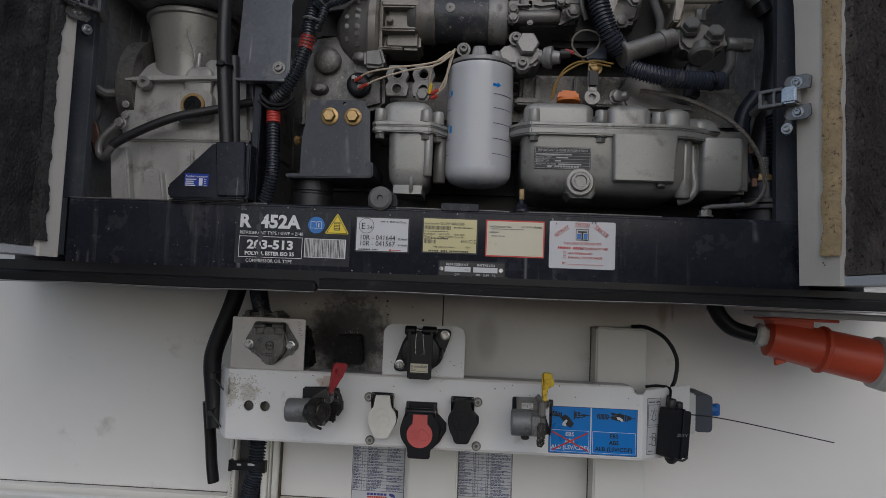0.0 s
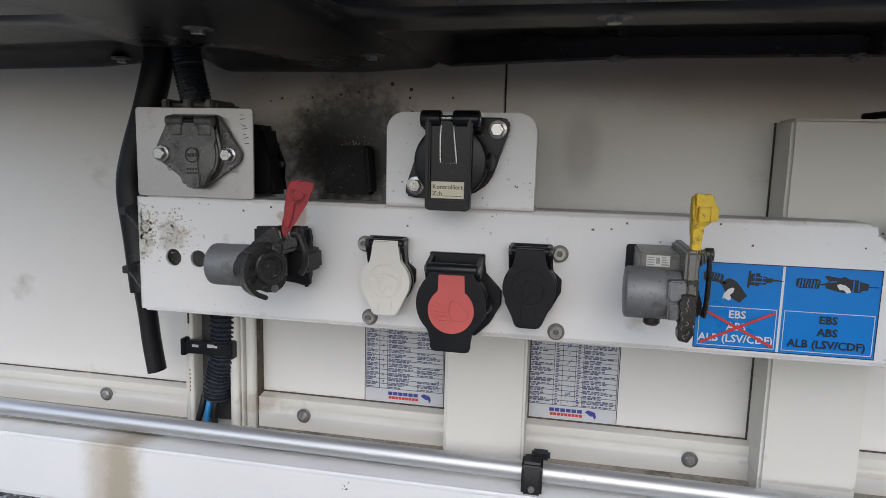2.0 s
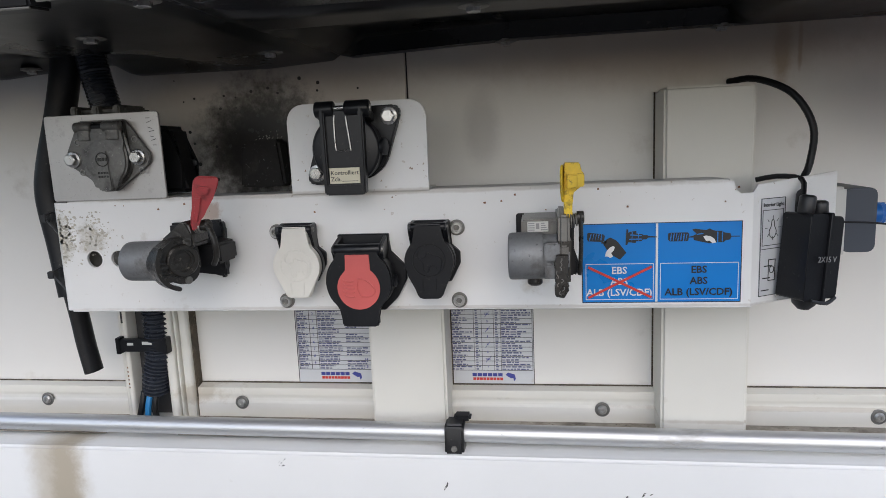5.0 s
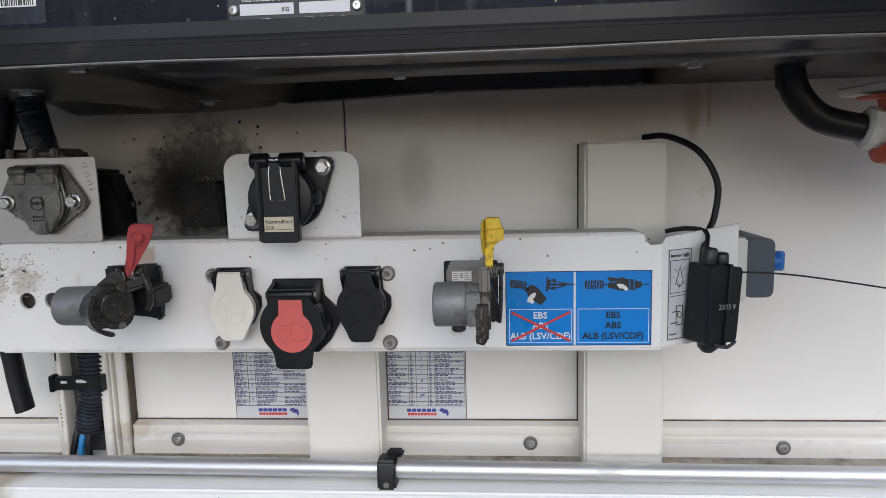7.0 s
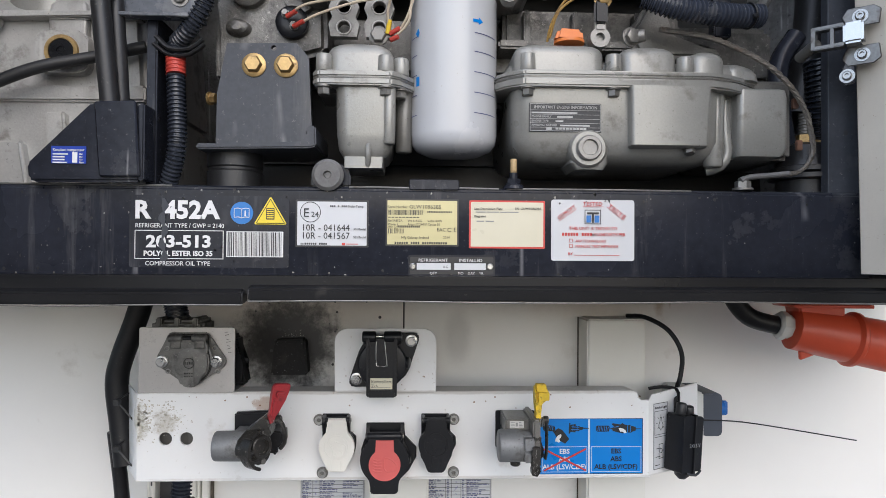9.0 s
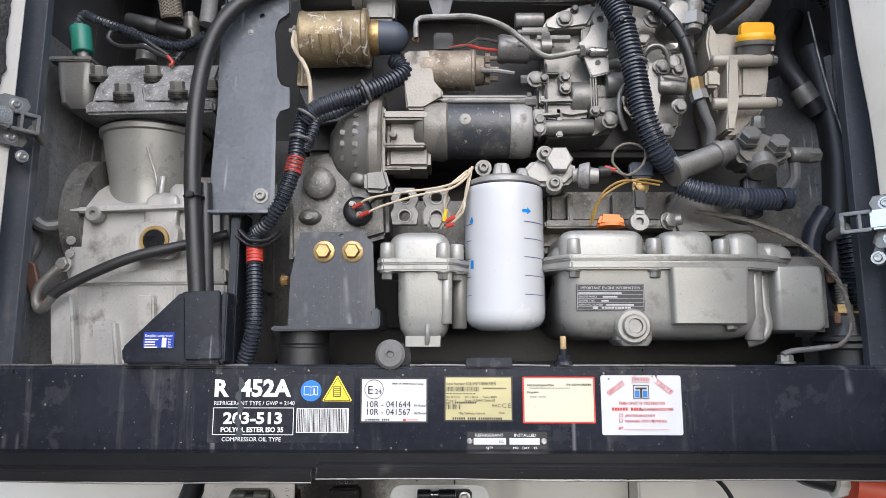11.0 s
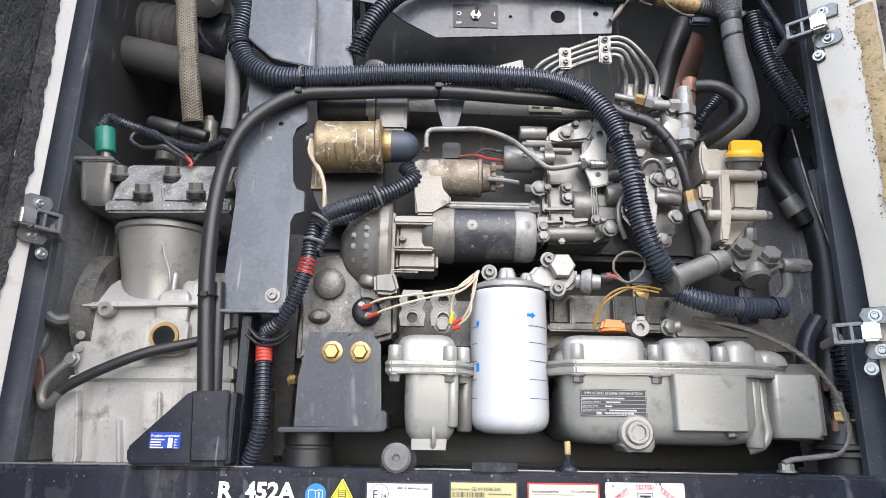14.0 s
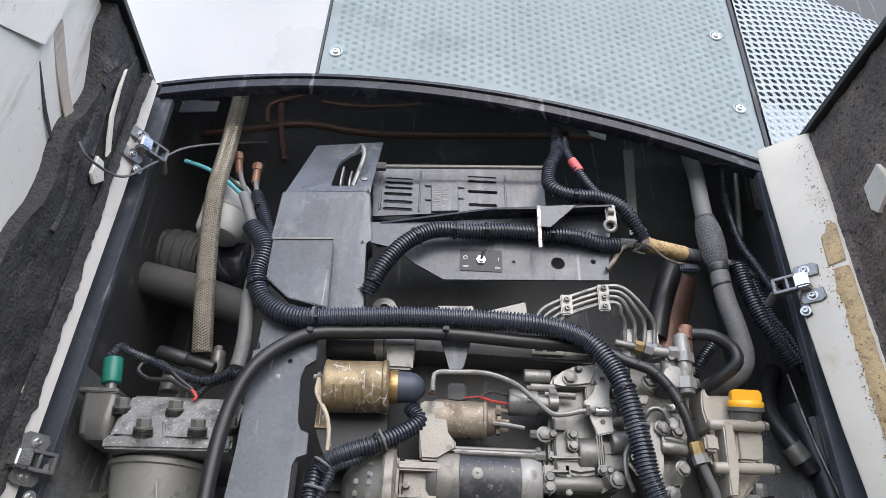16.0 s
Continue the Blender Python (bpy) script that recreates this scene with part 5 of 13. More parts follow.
def palm_coupling(x0, x1, z, r, label, flap_mat, flap_word):
    """An air coupling: a barrel along x, its head, base plate, spring lever and tall flap."""
    y = 1.272
    c = thing("air_coupling", ((x0 + x1) / 2, BY, z - r), label, "coupling", "air couplings")
    w = x1 - x0
    bm = bm_new()
    prism(bm, [(x1 - 0.046, z - 0.028), (x1 + 0.012, z - 0.028), (x1 + 0.015, z - 0.036), (x1 + 0.024, z - 0.035), (x1 + 0.024, z - 0.022), (x1 + 0.026, z + 0.028), (x1 + 0.022, z + 0.037), (x1 - 0.046, z + 0.034)], BY - 0.012, BY, 0.003)
    part("base_plate", bm, plastic_black, c)
    bm = bm_new()
    lathe(bm, (x0, y, z), (1, 0, 0), [(0, r * 0.90), (0.0015, r * 0.97), (0.004, r), (w * 0.92, r * 1.02), (w, r * 0.98)], 32)
    box(bm, (x0 + w * 0.25, y, z - r * 0.6), (x1, BY - 0.01, z + r * 0.6), 0.006)
    part("barrel", bm, barrel_grey, c, "grey cast barrel")
    m = Matrix.Translation((x1 + 0.008, y - 0.010, z + 0.001)) @ pose(0, 0, 0, 0, 0, 54)
    rr = 0.0270
    bm = bm_new()
    # three-lobed palm plate with a raised seat round the air port
    o = [(rr * (0.98 + 0.10 * math.cos(radians(3 * (a - 65)))) * math.cos(radians(a)), rr * (0.98 + 0.10 * math.cos(radians(3 * (a - 65)))) * math.sin(radians(a))) for a in range(0, 360, 9)]
    prism(bm, o, -0.008, 0.014, 0.003, 2)
    lathe(bm, (0.003, -0.008, 0.001), (0, -1, 0), [(-0.001, rr * 0.70), (0.003, rr * 0.68), (0.0045, rr * 0.62), (0.0045, rr * 0.46), (0.002, rr * 0.44), (0.002, rr * 0.36), (-0.006, rr * 0.33), (-0.006, 0)], 40)
    bm.transform(m)
    head = part("palm_head", bm, cast_oily, c, "dark oily palm head")
    bm = bm_new()
    lathe(bm, (0.003, -0.0065, 0.001), (0, -1, 0), [(-0.008, rr * 0.34), (0.0005, rr * 0.34), (0.0005, rr * 0.24), (-0.008, rr * 0.22)], 28, caps=False)
    bm.transform(m)
    part("seal", bm, rubber_dark, c, "black rubber seal")
    for a in (65, 185, 290):
        bm = bm_new()
        lathe(bm, (rr * 0.88 * math.cos(radians(a)), -0.0078, rr * 0.88 * math.sin(radians(a))), (0, -1, 0), [(0, 0.0046), (0.0016, 0.0042), (0.0016, 0.0026), (0.0004, 0.0022), (0.0004, 0)], 14)
        bm.transform(m)
        part("rivet", bm, cast_dark, head)
    bm = bm_new()
    # curved claw that stands off the far side of the palm
    arc_ = [(a, rr * 1.18) for a in range(140, 262, 8)]
    prism(bm, [(r_ * math.cos(radians(a)), r_ * math.sin(radians(a))) for a, r_ in arc_] + [((rr * 1.00) * math.cos(radians(a)), (rr * 1.00) * math.sin(radians(a))) for a, r_ in reversed(arc_)], -0.020, -0.002, 0.0015, 1)
    box(bm, (-rr * 1.1, -0.015, -rr * 0.25), (-rr * 0.55, -0.006, rr * 0.05), 0.002)
    box(bm, (-rr * 0.95, -0.017, -rr * 0.75), (-rr * 0.35, -0.007, -rr * 0.45), 0.002)
    bm.transform(m)
    part("claw", bm, cast_oily, c)
    # lever with its spring, the hinge arm and the flap
    bm = bm_new()
    sweep(bm, [(-0.2720, 1.2840, 1.4650), (-0.2650, 1.2800, 1.4640), (-0.2570, 1.2760, 1.4550), (-0.2530, 1.2750, 1.4410), (-0.2540, 1.2770, 1.4270), (-0.2610, 1.2830, 1.4170)], 0.0036, 10, flat=0.9)
    lathe(bm, (-0.2680, 1.2830, 1.4620), (1, -0.2, 0), [(0, 0.0068), (0.006, 0.0068), (0.008, 0.005), (0.008, 0)], 20)
    part("lever", bm, cast_oily, c)
    bm = bm_new()
    prism(bm, [(-0.3120, 1.4480), (-0.2880, 1.4660), (-0.2820, 1.4700), (-0.2770, 1.4670), (-0.2740, 1.4530), (-0.2710, 1.4420), (-0.2770, 1.4370), (-0.2890, 1.4410)], 1.262, 1.300, 0.003, 2)
    part("hinge_arm", bm, cast_oily, c)
    bm = bm_new()
    prism(bm, [(-0.2870, 1.4410), (-0.2620, 1.4370), (-0.2610, 1.4140), (-0.2890, 1.4090), (-0.2940, 1.4240)], 1.300, 1.345, 0.003, 2)
    part("neck", bm, rubber_dark, c)
    a, b = Vector((-0.2800, 1.2780, 1.4590)), Vector((-0.2680, 1.2780, 1.4610))
    bm = bm_new()
    sweep(bm, [a.lerp(b, i / 48) + Vector((0, 0.0062 * math.cos(i * math.pi / 6), 0.0062 * math.sin(i * math.pi / 6))) for i in range(49)], 0.0012, 6, step=0.003)
    part("spring", bm, zinc, c)
    bm = bm_new()
    cyl(bm, a - Vector((0.008, 0, 0)), b + Vector((0.005, 0, 0)), 0.0040, 12)
    part("hinge_pin", bm, cast_oily, c)
    bm = bm_new()
    prism(bm, [(-0.2670, 1.5180), (-0.2470, 1.5160), (-0.2450, 1.5140), (-0.2470, 1.5050), (-0.2530, 1.4920), (-0.2600, 1.4810), (-0.2655, 1.4740), (-0.2680, 1.4690), (-0.2715, 1.4590), (-0.2795, 1.4570), (-0.2790, 1.4710), (-0.2765, 1.4810), (-0.2745, 1.5010), (-0.2720, 1.5140)], 1.270, 1.281, 0.0025, 3)
    swung = Matrix.Translation((-0.273, 1.2755, 0)) @ Matrix.Rotation(math.radians(28), 4, "Z") @ Matrix.Translation((0.273, -1.2755, 0))
    bm.transform(swung)
    flap_ = part("flap", bm, flap_mat, c, flap_word)
    bm = bm_new()
    prism(bm, [(-0.2690, 1.5070), (-0.2560, 1.5060), (-0.2580, 1.4960), (-0.2695, 1.4980)], 1.262, 1.272, 0.002, 2)
    bm.transform(swung)
    part("grip", bm, flap_mat, flap_)
    bm = bm_new()
    prism(bm, [(-0.2725, 1.4950), (-0.2650, 1.4950), (-0.2690, 1.4780), (-0.2715, 1.4670), (-0.2760, 1.4670), (-0.2740, 1.4810)], 1.266, 1.272, 0.0015, 2)
    bm.transform(swung)
    part("raised_rib", bm, flap_mat, flap_)
    return c


lx0, lz0 = (-0.358, 1.424)
palm_coupling(lx0, lx0 + 0.056, lz0, 0.0225, "dark air coupling with a raised red flap", red_valve, "red plastic flap")
# the yellow one lies with its palm edge-on, held in a grey cast block
ux, wz = (0.075, 1.422)
YC = 1.272
yc = thing("air_coupling", (ux + 0.03, BY, wz - 0.03), "grey air coupling with a raised yellow flap", "coupling", "air couplings")
bm = bm_new()
lathe(bm, (ux, YC, wz), (1, 0, 0), [(0.0, 0.0), (0.0, 0.0215), (0.001, 0.0238), (0.003, 0.0247), (0.034, 0.0247), (0.036, 0.0240)], 36)
box(bm, (ux + 0.014, YC, wz - 0.015), (ux + 0.05, BY - 0.002, wz + 0.016), 0.005)
barrel = part("barrel", bm, barrel_grey, yc, "grey cast barrel")
bm = bm_new()
lathe(bm, (ux + 0.036, YC, wz - 0.001), (1, 0, 0), [(0, 0.0232), (0.003, 0.0236), (0.014, 0.0232), (0.015, 0.0215), (0.026, 0.0215)], 32)
box(bm, (ux + 0.037, YC - 0.0290, wz - 0.001), (ux + 0.052, YC - 0.015, wz + 0.0175), 0.0015)
box(bm, (ux + 0.0375, YC - 0.0265, wz - 0.020), (ux + 0.0490, YC - 0.010, wz - 0.004), 0.002)
part("collar", bm, barrel_grey, yc, "stepped grey collar")
bm = bm_new()
lathe(bm, (ux + 0.027, YC, wz - 0.022), (0, 0, -1), [(0, 0.008), (0.007, 0.008), (0.009, 0.006), (0.009, 0)], 18)
part("drain_plug", bm, cast_oily, yc)
bm = bm_new()
box(bm, (ux + 0.051, YC - 0.022, wz - 0.002), (ux + 0.0625, BY - 0.01, wz + 0.044), 0.003, 3)
box(bm, (ux + 0.0525, YC - 0.026, wz + 0.002), (ux + 0.061, YC - 0.020, wz + 0.014), 0.002)
part("hinge_block", bm, cast_dark, yc)
bm = bm_new()
rng = random.Random(44)
edge = [(ux + 0.0485 + rng.uniform(-0.0022, 0.0015), wz + 0.006 - 0.0017 * i) for i in range(22)]
edge += [(ux + 0.0465, wz - 0.0330), (ux + 0.0475, wz - 0.0365), (ux + 0.0560, wz - 0.0380), (ux + 0.0575, wz - 0.033)]
edge += [(ux + 0.0600 + rng.uniform(-0.0018, 0.0016), wz - 0.030 + 0.0017 * i) for i in range(22)]
prism(bm, edge, YC - 0.034, YC - 0.020, 0.0012, 1)
prism(bm, [(ux + 0.0495, wz - 0.030), (ux + 0.063, wz - 0.028), (ux + 0.0640, wz + 0.022), (ux + 0.0505, wz + 0.022)], YC - 0.024, YC + 0.025, 0.004, 2)
part("palm_head", bm, cast_oily, yc, "battered oily palm plate seen on its edge")
bm = bm_new()
for i in range(9):
    z_, x_ = wz + 0.003 - 0.0042 * i, ux + 0.0530 + rng.uniform(-0.004, 0.004)
    sweep(bm, [(x_, YC - 0.0342, z_), (x_ + rng.uniform(-0.002, 0.002), YC - 0.0344, z_ - 0.002), (x_ + rng.uniform(-0.002, 0.002), YC - 0.0342, z_ - 0.004)], 0.0005, 5, step=0.002)
tagged(part("bright_nick", bm, zinc, yc), kind="stuff")
SLIM = Matrix.Translation((ux + 0.0575, 0, 0)) @ Matrix.Diagonal((0.74, 1, 1, 1)) @ Matrix.Translation((-ux - 0.0620, 0, 0))
bm = bm_new()
sweep(bm, [(ux + 0.0845, YC - 0.004, wz + 0.044), (ux + 0.0848, YC - 0.008, wz + 0.020), (ux + 0.0838, YC - 0.010, wz - 0.004), (ux + 0.0820, YC - 0.008, wz - 0.018)], 0.0052, 10, flat=0.6)
lathe(bm, (ux + 0.0795, YC - 0.003, wz + 0.0395), (1, 0, 0), [(0, 0.0066), (0.009, 0.0066), (0.010, 0.005), (0.010, 0)], 18)
bm.transform(SLIM)
part("lever", bm, cast_oily, yc)
bm = bm_new()
prism(bm, [(ux + 0.060, wz + 0.026), (ux + 0.070, wz + 0.020), (ux + 0.084, wz - 0.012), (ux + 0.081, wz - 0.024), (ux + 0.073, wz - 0.019), (ux + 0.062, wz - 0.019)], YC + 0.002, YC + 0.030, 0.003, 2)
bm.transform(SLIM)
part("lever_arm", bm, rubber_dark, yc)
bm = bm_new()
sweep(bm, [(ux + 0.063 + 0.016 * i / 60, YC - 0.003 + 0.0068 * math.cos(i * 2 * math.pi / 13), wz + 0.0365 + 0.0068 * math.sin(i * 2 * math.pi / 13)) for i in range(61)], 0.0012, 6, step=0.004)
bm.transform(SLIM)
part("spring", bm, zinc, yc)
bm = bm_new()
cyl(bm, (ux + 0.060, YC - 0.003, wz + 0.0365), (ux + 0.082, YC - 0.003, wz + 0.0365), 0.0042, 12)
bm.transform(SLIM)
part("hinge_pin", bm, cast_oily, yc)
bm = bm_new()
prism(bm, [(ux + 0.0620, wz + 0.029), (ux + 0.0665, wz + 0.027), (ux + 0.0700, wz + 0.040), (ux + 0.0735, wz + 0.041), (ux + 0.0742, wz + 0.066), (ux + 0.0835, wz + 0.0715), (ux + 0.0905, wz + 0.0735), (ux + 0.0900, wz + 0.0850), (ux + 0.0850, wz + 0.0860), (ux + 0.0845, wz + 0.0950), (ux + 0.0630, wz + 0.0955), (ux + 0.0625, wz + 0.050)], YC - 0.006, YC + 0.008, 0.0014, 2)
bm.transform(SLIM)
flap = part("flap", bm, yellow_valve, yc, "worn yellow plastic flap")
bm = bm_new()
lathe(bm, (ux + 0.0590, YC - 0.003, wz + 0.0745), (1, -0.14, 0.03), [(0, 0.0), (0, 0.0180), (0.0010, 0.0190), (0.0025, 0.0190), (0.0032, 0.0175)], 32)
bm.transform(SLIM)
part("cover_disc", bm, yellow_valve, flap)
bm = bm_new()
box(bm, (ux + 0.0660, YC - 0.014, wz + 0.0700), (ux + 0.0790, YC - 0.004, wz + 0.0840), 0.0012)
box(bm, (ux + 0.0790, YC - 0.012, wz + 0.0712), (ux + 0.0895, YC - 0.004, wz + 0.0842), 0.0012)
bm.transform(SLIM)
part("grip", bm, yellow_valve, flap)
bm = bm_new()
box(bm, (ux + 0.0135, YC + 0.012, wz + 0.012), (ux + 0.053, BY - 0.002, wz + 0.0365), 0.002)
blk = part("rear_block", bm, cast_dark, yc)
bm = bm_new()
box(bm, (ux + 0.0200, YC + 0.0112, wz + 0.0235), (ux + 0.0420, YC + 0.0126, wz + 0.0345), 0.0003, 1)
part("data_plate", bm, box_pale, blk, "small pale data plate")
bm = bm_new()
for i in range(4):
    strip(bm, ux + 0.0210, wz + 0.0250 + i * 0.0023, ux + 0.0275, wz + 0.0260 + i * 0.0023, YC + 0.0108)
    strip(bm, ux + 0.0340, wz + 0.0250 + i * 0.0023, ux + 0.0410 - 0.001 * i, wz + 0.0262 + i * 0.0023, YC + 0.0108)
strip(bm, ux + 0.0290, wz + 0.0265, ux + 0.0325, wz + 0.0325, YC + 0.0108)
part("small_print", bm, ink_grey, blk)
px0, pz1 = (0.081, 1.458)
bm = bm_new()
prism(bm, rounded(px0, pz1 - 0.062, px0 + 0.066, pz1, 0.003, 3), BY - 0.004, BY - 0.0005, 0.001, 1)
part("rubber_pad", bm, plastic_black, yc)

# blue instruction sign
sign = thing("instruction_sign", (0.244, 1.354, 1.350), "blue sticker on coupling order, one half crossed out in red", "sign")
bx0, bx1, bz0, bz1 = 0.156, 0.332, 1.350, 1.443
bm = bm_new()
box(bm, (bx0, 1.3543, bz0), (bx1, 1.3552, bz1))
part("sheet", bm, sheet_blue, sign)
bm = bm_new()
strip(bm, bx0, bz0, bx1, bz0 + 0.0008, 1.3538)
strip(bm, bx0, bz1 - 0.0008, bx1, bz1, 1.3538)
strip(bm, bx0, bz0, bx0 + 0.0008, bz1, 1.3538)
strip(bm, bx1 - 0.0008, bz0, bx1, bz1, 1.3538)
part("border", bm, ink_black, sign)
bm = bm_new()
strip(bm, 0.2385, bz0 + 0.001, 0.2410, bz1 - 0.001, 1.3536)
for a, b in ((0.1600, 0.2365), (0.2435, 0.3290)):
    for q in ((a, 1.3535, b, 1.3542), (a, 1.3955, b, 1.3962), (a, 1.3535, a + 0.0007, 1.3962), (b - 0.0007, 1.3535, b, 1.3962)):
        strip(bm, q[0], q[1], q[2], q[3], 1.3535)
tagged(part("rule", bm, ink_white, sign), kind="stuff")
for cx, ink in ((0.198, ink_white), (0.286, ink_black)):
    letters("EBS", (cx, 1.3534, 1.3845), 0.0115, ink, sign, "CENTER", bold=0.0002)
    letters("ABS", (cx, 1.3534, 1.3715), 0.0115, ink, sign, "CENTER", bold=0.0002)
    letters("ALB (LSV/CDF)", (cx, 1.3534, 1.3585), 0.0115, ink, sign, "CENTER", bold=0.0002, width=0.074)
for a in (27, -27):
    bm = bm_new()
    box(bm, (-0.040, 0, -0.0014), (0.040, 0.0004, 0.0014), m=Matrix.Translation((0.1985, 1.3526 if a > 0 else 1.3521, 1.3745)) @ pose(0, 0, 0, 0, a, 0))
    part("red_stroke", bm, ink_red, sign)


# drawings of an open and of a joined coupling, with coiled hoses
for name_, material_, y_, shapes in (
    ("drawing", ink_black, 1.3536, [
        [(0.180, 1.420), (0.184, 1.425), (0.188, 1.427), (0.194, 1.424), (0.197, 1.421), (0.206, 1.409), (0.199, 1.401), (0.189, 1.407), (0.184, 1.413)],
        [(0.162, 1.432), (0.164, 1.433), (0.180, 1.431), (0.182, 1.429), (0.181, 1.423), (0.179, 1.422), (0.163, 1.423), (0.162, 1.425)],
        [(0.181, 1.424), (0.184, 1.422), (0.185, 1.420), (0.181, 1.422)],
        [(0.206, 1.436), (0.208, 1.436), (0.208, 1.432), (0.210, 1.433), (0.217, 1.434), (0.217, 1.431), (0.224, 1.430), (0.224, 1.429), (0.229, 1.429), (0.230, 1.428), (0.240, 1.427), (0.240, 1.426), (0.230, 1.426), (0.228, 1.424), (0.224, 1.424), (0.223, 1.422), (0.217, 1.422), (0.216, 1.420), (0.209, 1.421), (0.208, 1.421), (0.207, 1.418), (0.205, 1.418)],
        [(0.178, 1.422), (0.184, 1.422), (0.185, 1.421), (0.178, 1.420)],
        [(0.252, 1.430), (0.254, 1.431), (0.273, 1.431), (0.275, 1.429), (0.274, 1.422), (0.273, 1.421), (0.254, 1.421), (0.252, 1.423)],
        [(0.275, 1.426), (0.279, 1.427), (0.279, 1.425), (0.274, 1.425)],
        [(0.278, 1.434), (0.281, 1.435), (0.293, 1.433), (0.297, 1.435), (0.300, 1.433), (0.304, 1.432), (0.310, 1.432), (0.313, 1.430), (0.319, 1.429), (0.320, 1.426), (0.329, 1.426), (0.329, 1.425), (0.320, 1.425), (0.319, 1.422), (0.314, 1.421), (0.312, 1.419), (0.306, 1.419), (0.297, 1.418), (0.288, 1.420), (0.280, 1.422), (0.279, 1.427), (0.283, 1.429)],
    ]),
    ("drawing_light", ink_white, 1.3532, [
        [(0.182, 1.405), (0.183, 1.410), (0.187, 1.415), (0.191, 1.417), (0.193, 1.416), (0.192, 1.412), (0.189, 1.409), (0.191, 1.405), (0.188, 1.403), (0.185, 1.405)],
        [(0.290, 1.426), (0.293, 1.427), (0.298, 1.426), (0.302, 1.423), (0.304, 1.419), (0.300, 1.418), (0.297, 1.421), (0.293, 1.421)],
    ]),
    ("drawing_line", sheet_blue, 1.3530, [
        [(0.164, 1.424), (0.166, 1.431), (0.167, 1.431), (0.165, 1.424)],
        [(0.168, 1.424), (0.169, 1.431), (0.170, 1.431), (0.168, 1.424)],
        [(0.171, 1.424), (0.172, 1.431), (0.173, 1.431), (0.171, 1.424)],
        [(0.174, 1.424), (0.175, 1.431), (0.176, 1.431), (0.174, 1.424)],
        [(0.177, 1.424), (0.178, 1.431), (0.179, 1.431), (0.178, 1.424)],
        [(0.210, 1.430), (0.223, 1.429), (0.223, 1.428), (0.210, 1.429)],
        [(0.209, 1.425), (0.223, 1.425), (0.223, 1.424), (0.209, 1.424)],
        [(0.212, 1.433), (0.213, 1.433), (0.212, 1.421), (0.212, 1.421)],
        [(0.219, 1.431), (0.220, 1.431), (0.219, 1.422), (0.219, 1.422)],
        [(0.254, 1.422), (0.255, 1.430), (0.256, 1.430), (0.255, 1.422)],
        [(0.257, 1.422), (0.258, 1.430), (0.259, 1.430), (0.258, 1.422)],
        [(0.260, 1.422), (0.261, 1.430), (0.262, 1.430), (0.260, 1.422)],
        [(0.262, 1.422), (0.264, 1.430), (0.264, 1.430), (0.263, 1.422)],
        [(0.265, 1.422), (0.266, 1.430), (0.267, 1.430), (0.266, 1.422)],
        [(0.268, 1.421), (0.269, 1.430), (0.270, 1.429), (0.269, 1.421)],
        [(0.271, 1.421), (0.272, 1.429), (0.273, 1.429), (0.271, 1.421)],
        [(0.305, 1.431), (0.306, 1.431), (0.306, 1.419), (0.305, 1.419)],
        [(0.310, 1.431), (0.311, 1.431), (0.311, 1.420), (0.310, 1.420)],
        [(0.283, 1.429), (0.290, 1.430), (0.290, 1.429), (0.283, 1.428)],
    ]),
):
    bm = bm_new()
    for shape in shapes:
        prism(bm, shape, y_, 1.3540)
    tagged(part(name_, bm, material_, sign), kind="stuff")

# sticker on the right wing of the board: the wing runs from (0.348, 1.358) to (0.456, 1.422)
wing = math.degrees(math.atan2(1.422 - 1.358, 0.456 - 0.348))
WING = Matrix.Translation((0.348, 1.358, 0)) @ pose(0, 0, 0, 0, 0, wing)
STICKER = WING @ Matrix.Translation((-0.002, 0, 0)) @ Matrix.Diagonal((0.84, 1, 1, 1))
light = thing("light_sticker", (0.37, 1.372, 1.352), "white sticker with a lamp symbol and switch drawing", "sticker")
def wing_bm(bm):
    bm.transform(STICKER)
    return bm
bm = bm_new()
box(bm, (0.008, -0.0010, 1.354), (0.052, -0.0003, 1.466))
part("sheet", wing_bm(bm), sheet_white, light)
bm = bm_new()
for a, b, c_, d in ((0.008, 1.354, 0.052, 1.3548), (0.008, 1.4652, 0.052, 1.466), (0.008, 1.354, 0.0088, 1.466), (0.0512, 1.354, 0.052, 1.466), (0.011, 1.412, 0.049, 1.4127), (0.011, 1.452, 0.049, 1.4527), (0.011, 1.412, 0.0117, 1.4527), (0.0483, 1.412, 0.049, 1.4527), (0.011, 1.408, 0.049, 1.4087)):
    strip(bm, a, b, c_, d, -0.0015)
for i in range(6):
    strip(bm, 0.012 + i * 0.002, 1.360 + (i % 3) * 0.014, 0.020 + i * 0.002, 1.3612 + (i % 3) * 0.014, -0.0016)
strip(bm, 0.024, 1.371, 0.025, 1.396, -0.0015)
strip(bm, 0.036, 1.371, 0.037, 1.396, -0.0015)
strip(bm, 0.024, 1.371, 0.037, 1.372, -0.0015)
strip(bm, 0.024, 1.395, 0.037, 1.396, -0.0015)
tagged(part("drawing", wing_bm(bm), ink_black, light), kind="stuff")
bm = bm_new()
sweep(bm, [(0.0275, -0.0013, 1.439), (0.027, -0.0013, 1.434), (0.0235, -0.0013, 1.428), (0.026, -0.0013, 1.422), (0.030, -0.0013, 1.4205), (0.034, -0.0013, 1.422), (0.0365, -0.0013, 1.428), (0.033, -0.0013, 1.434), (0.0325, -0.0013, 1.439), (0.030, -0.0013, 1.442), (0.0275, -0.0013, 1.439)], 0.0005, 5, step=0.002)
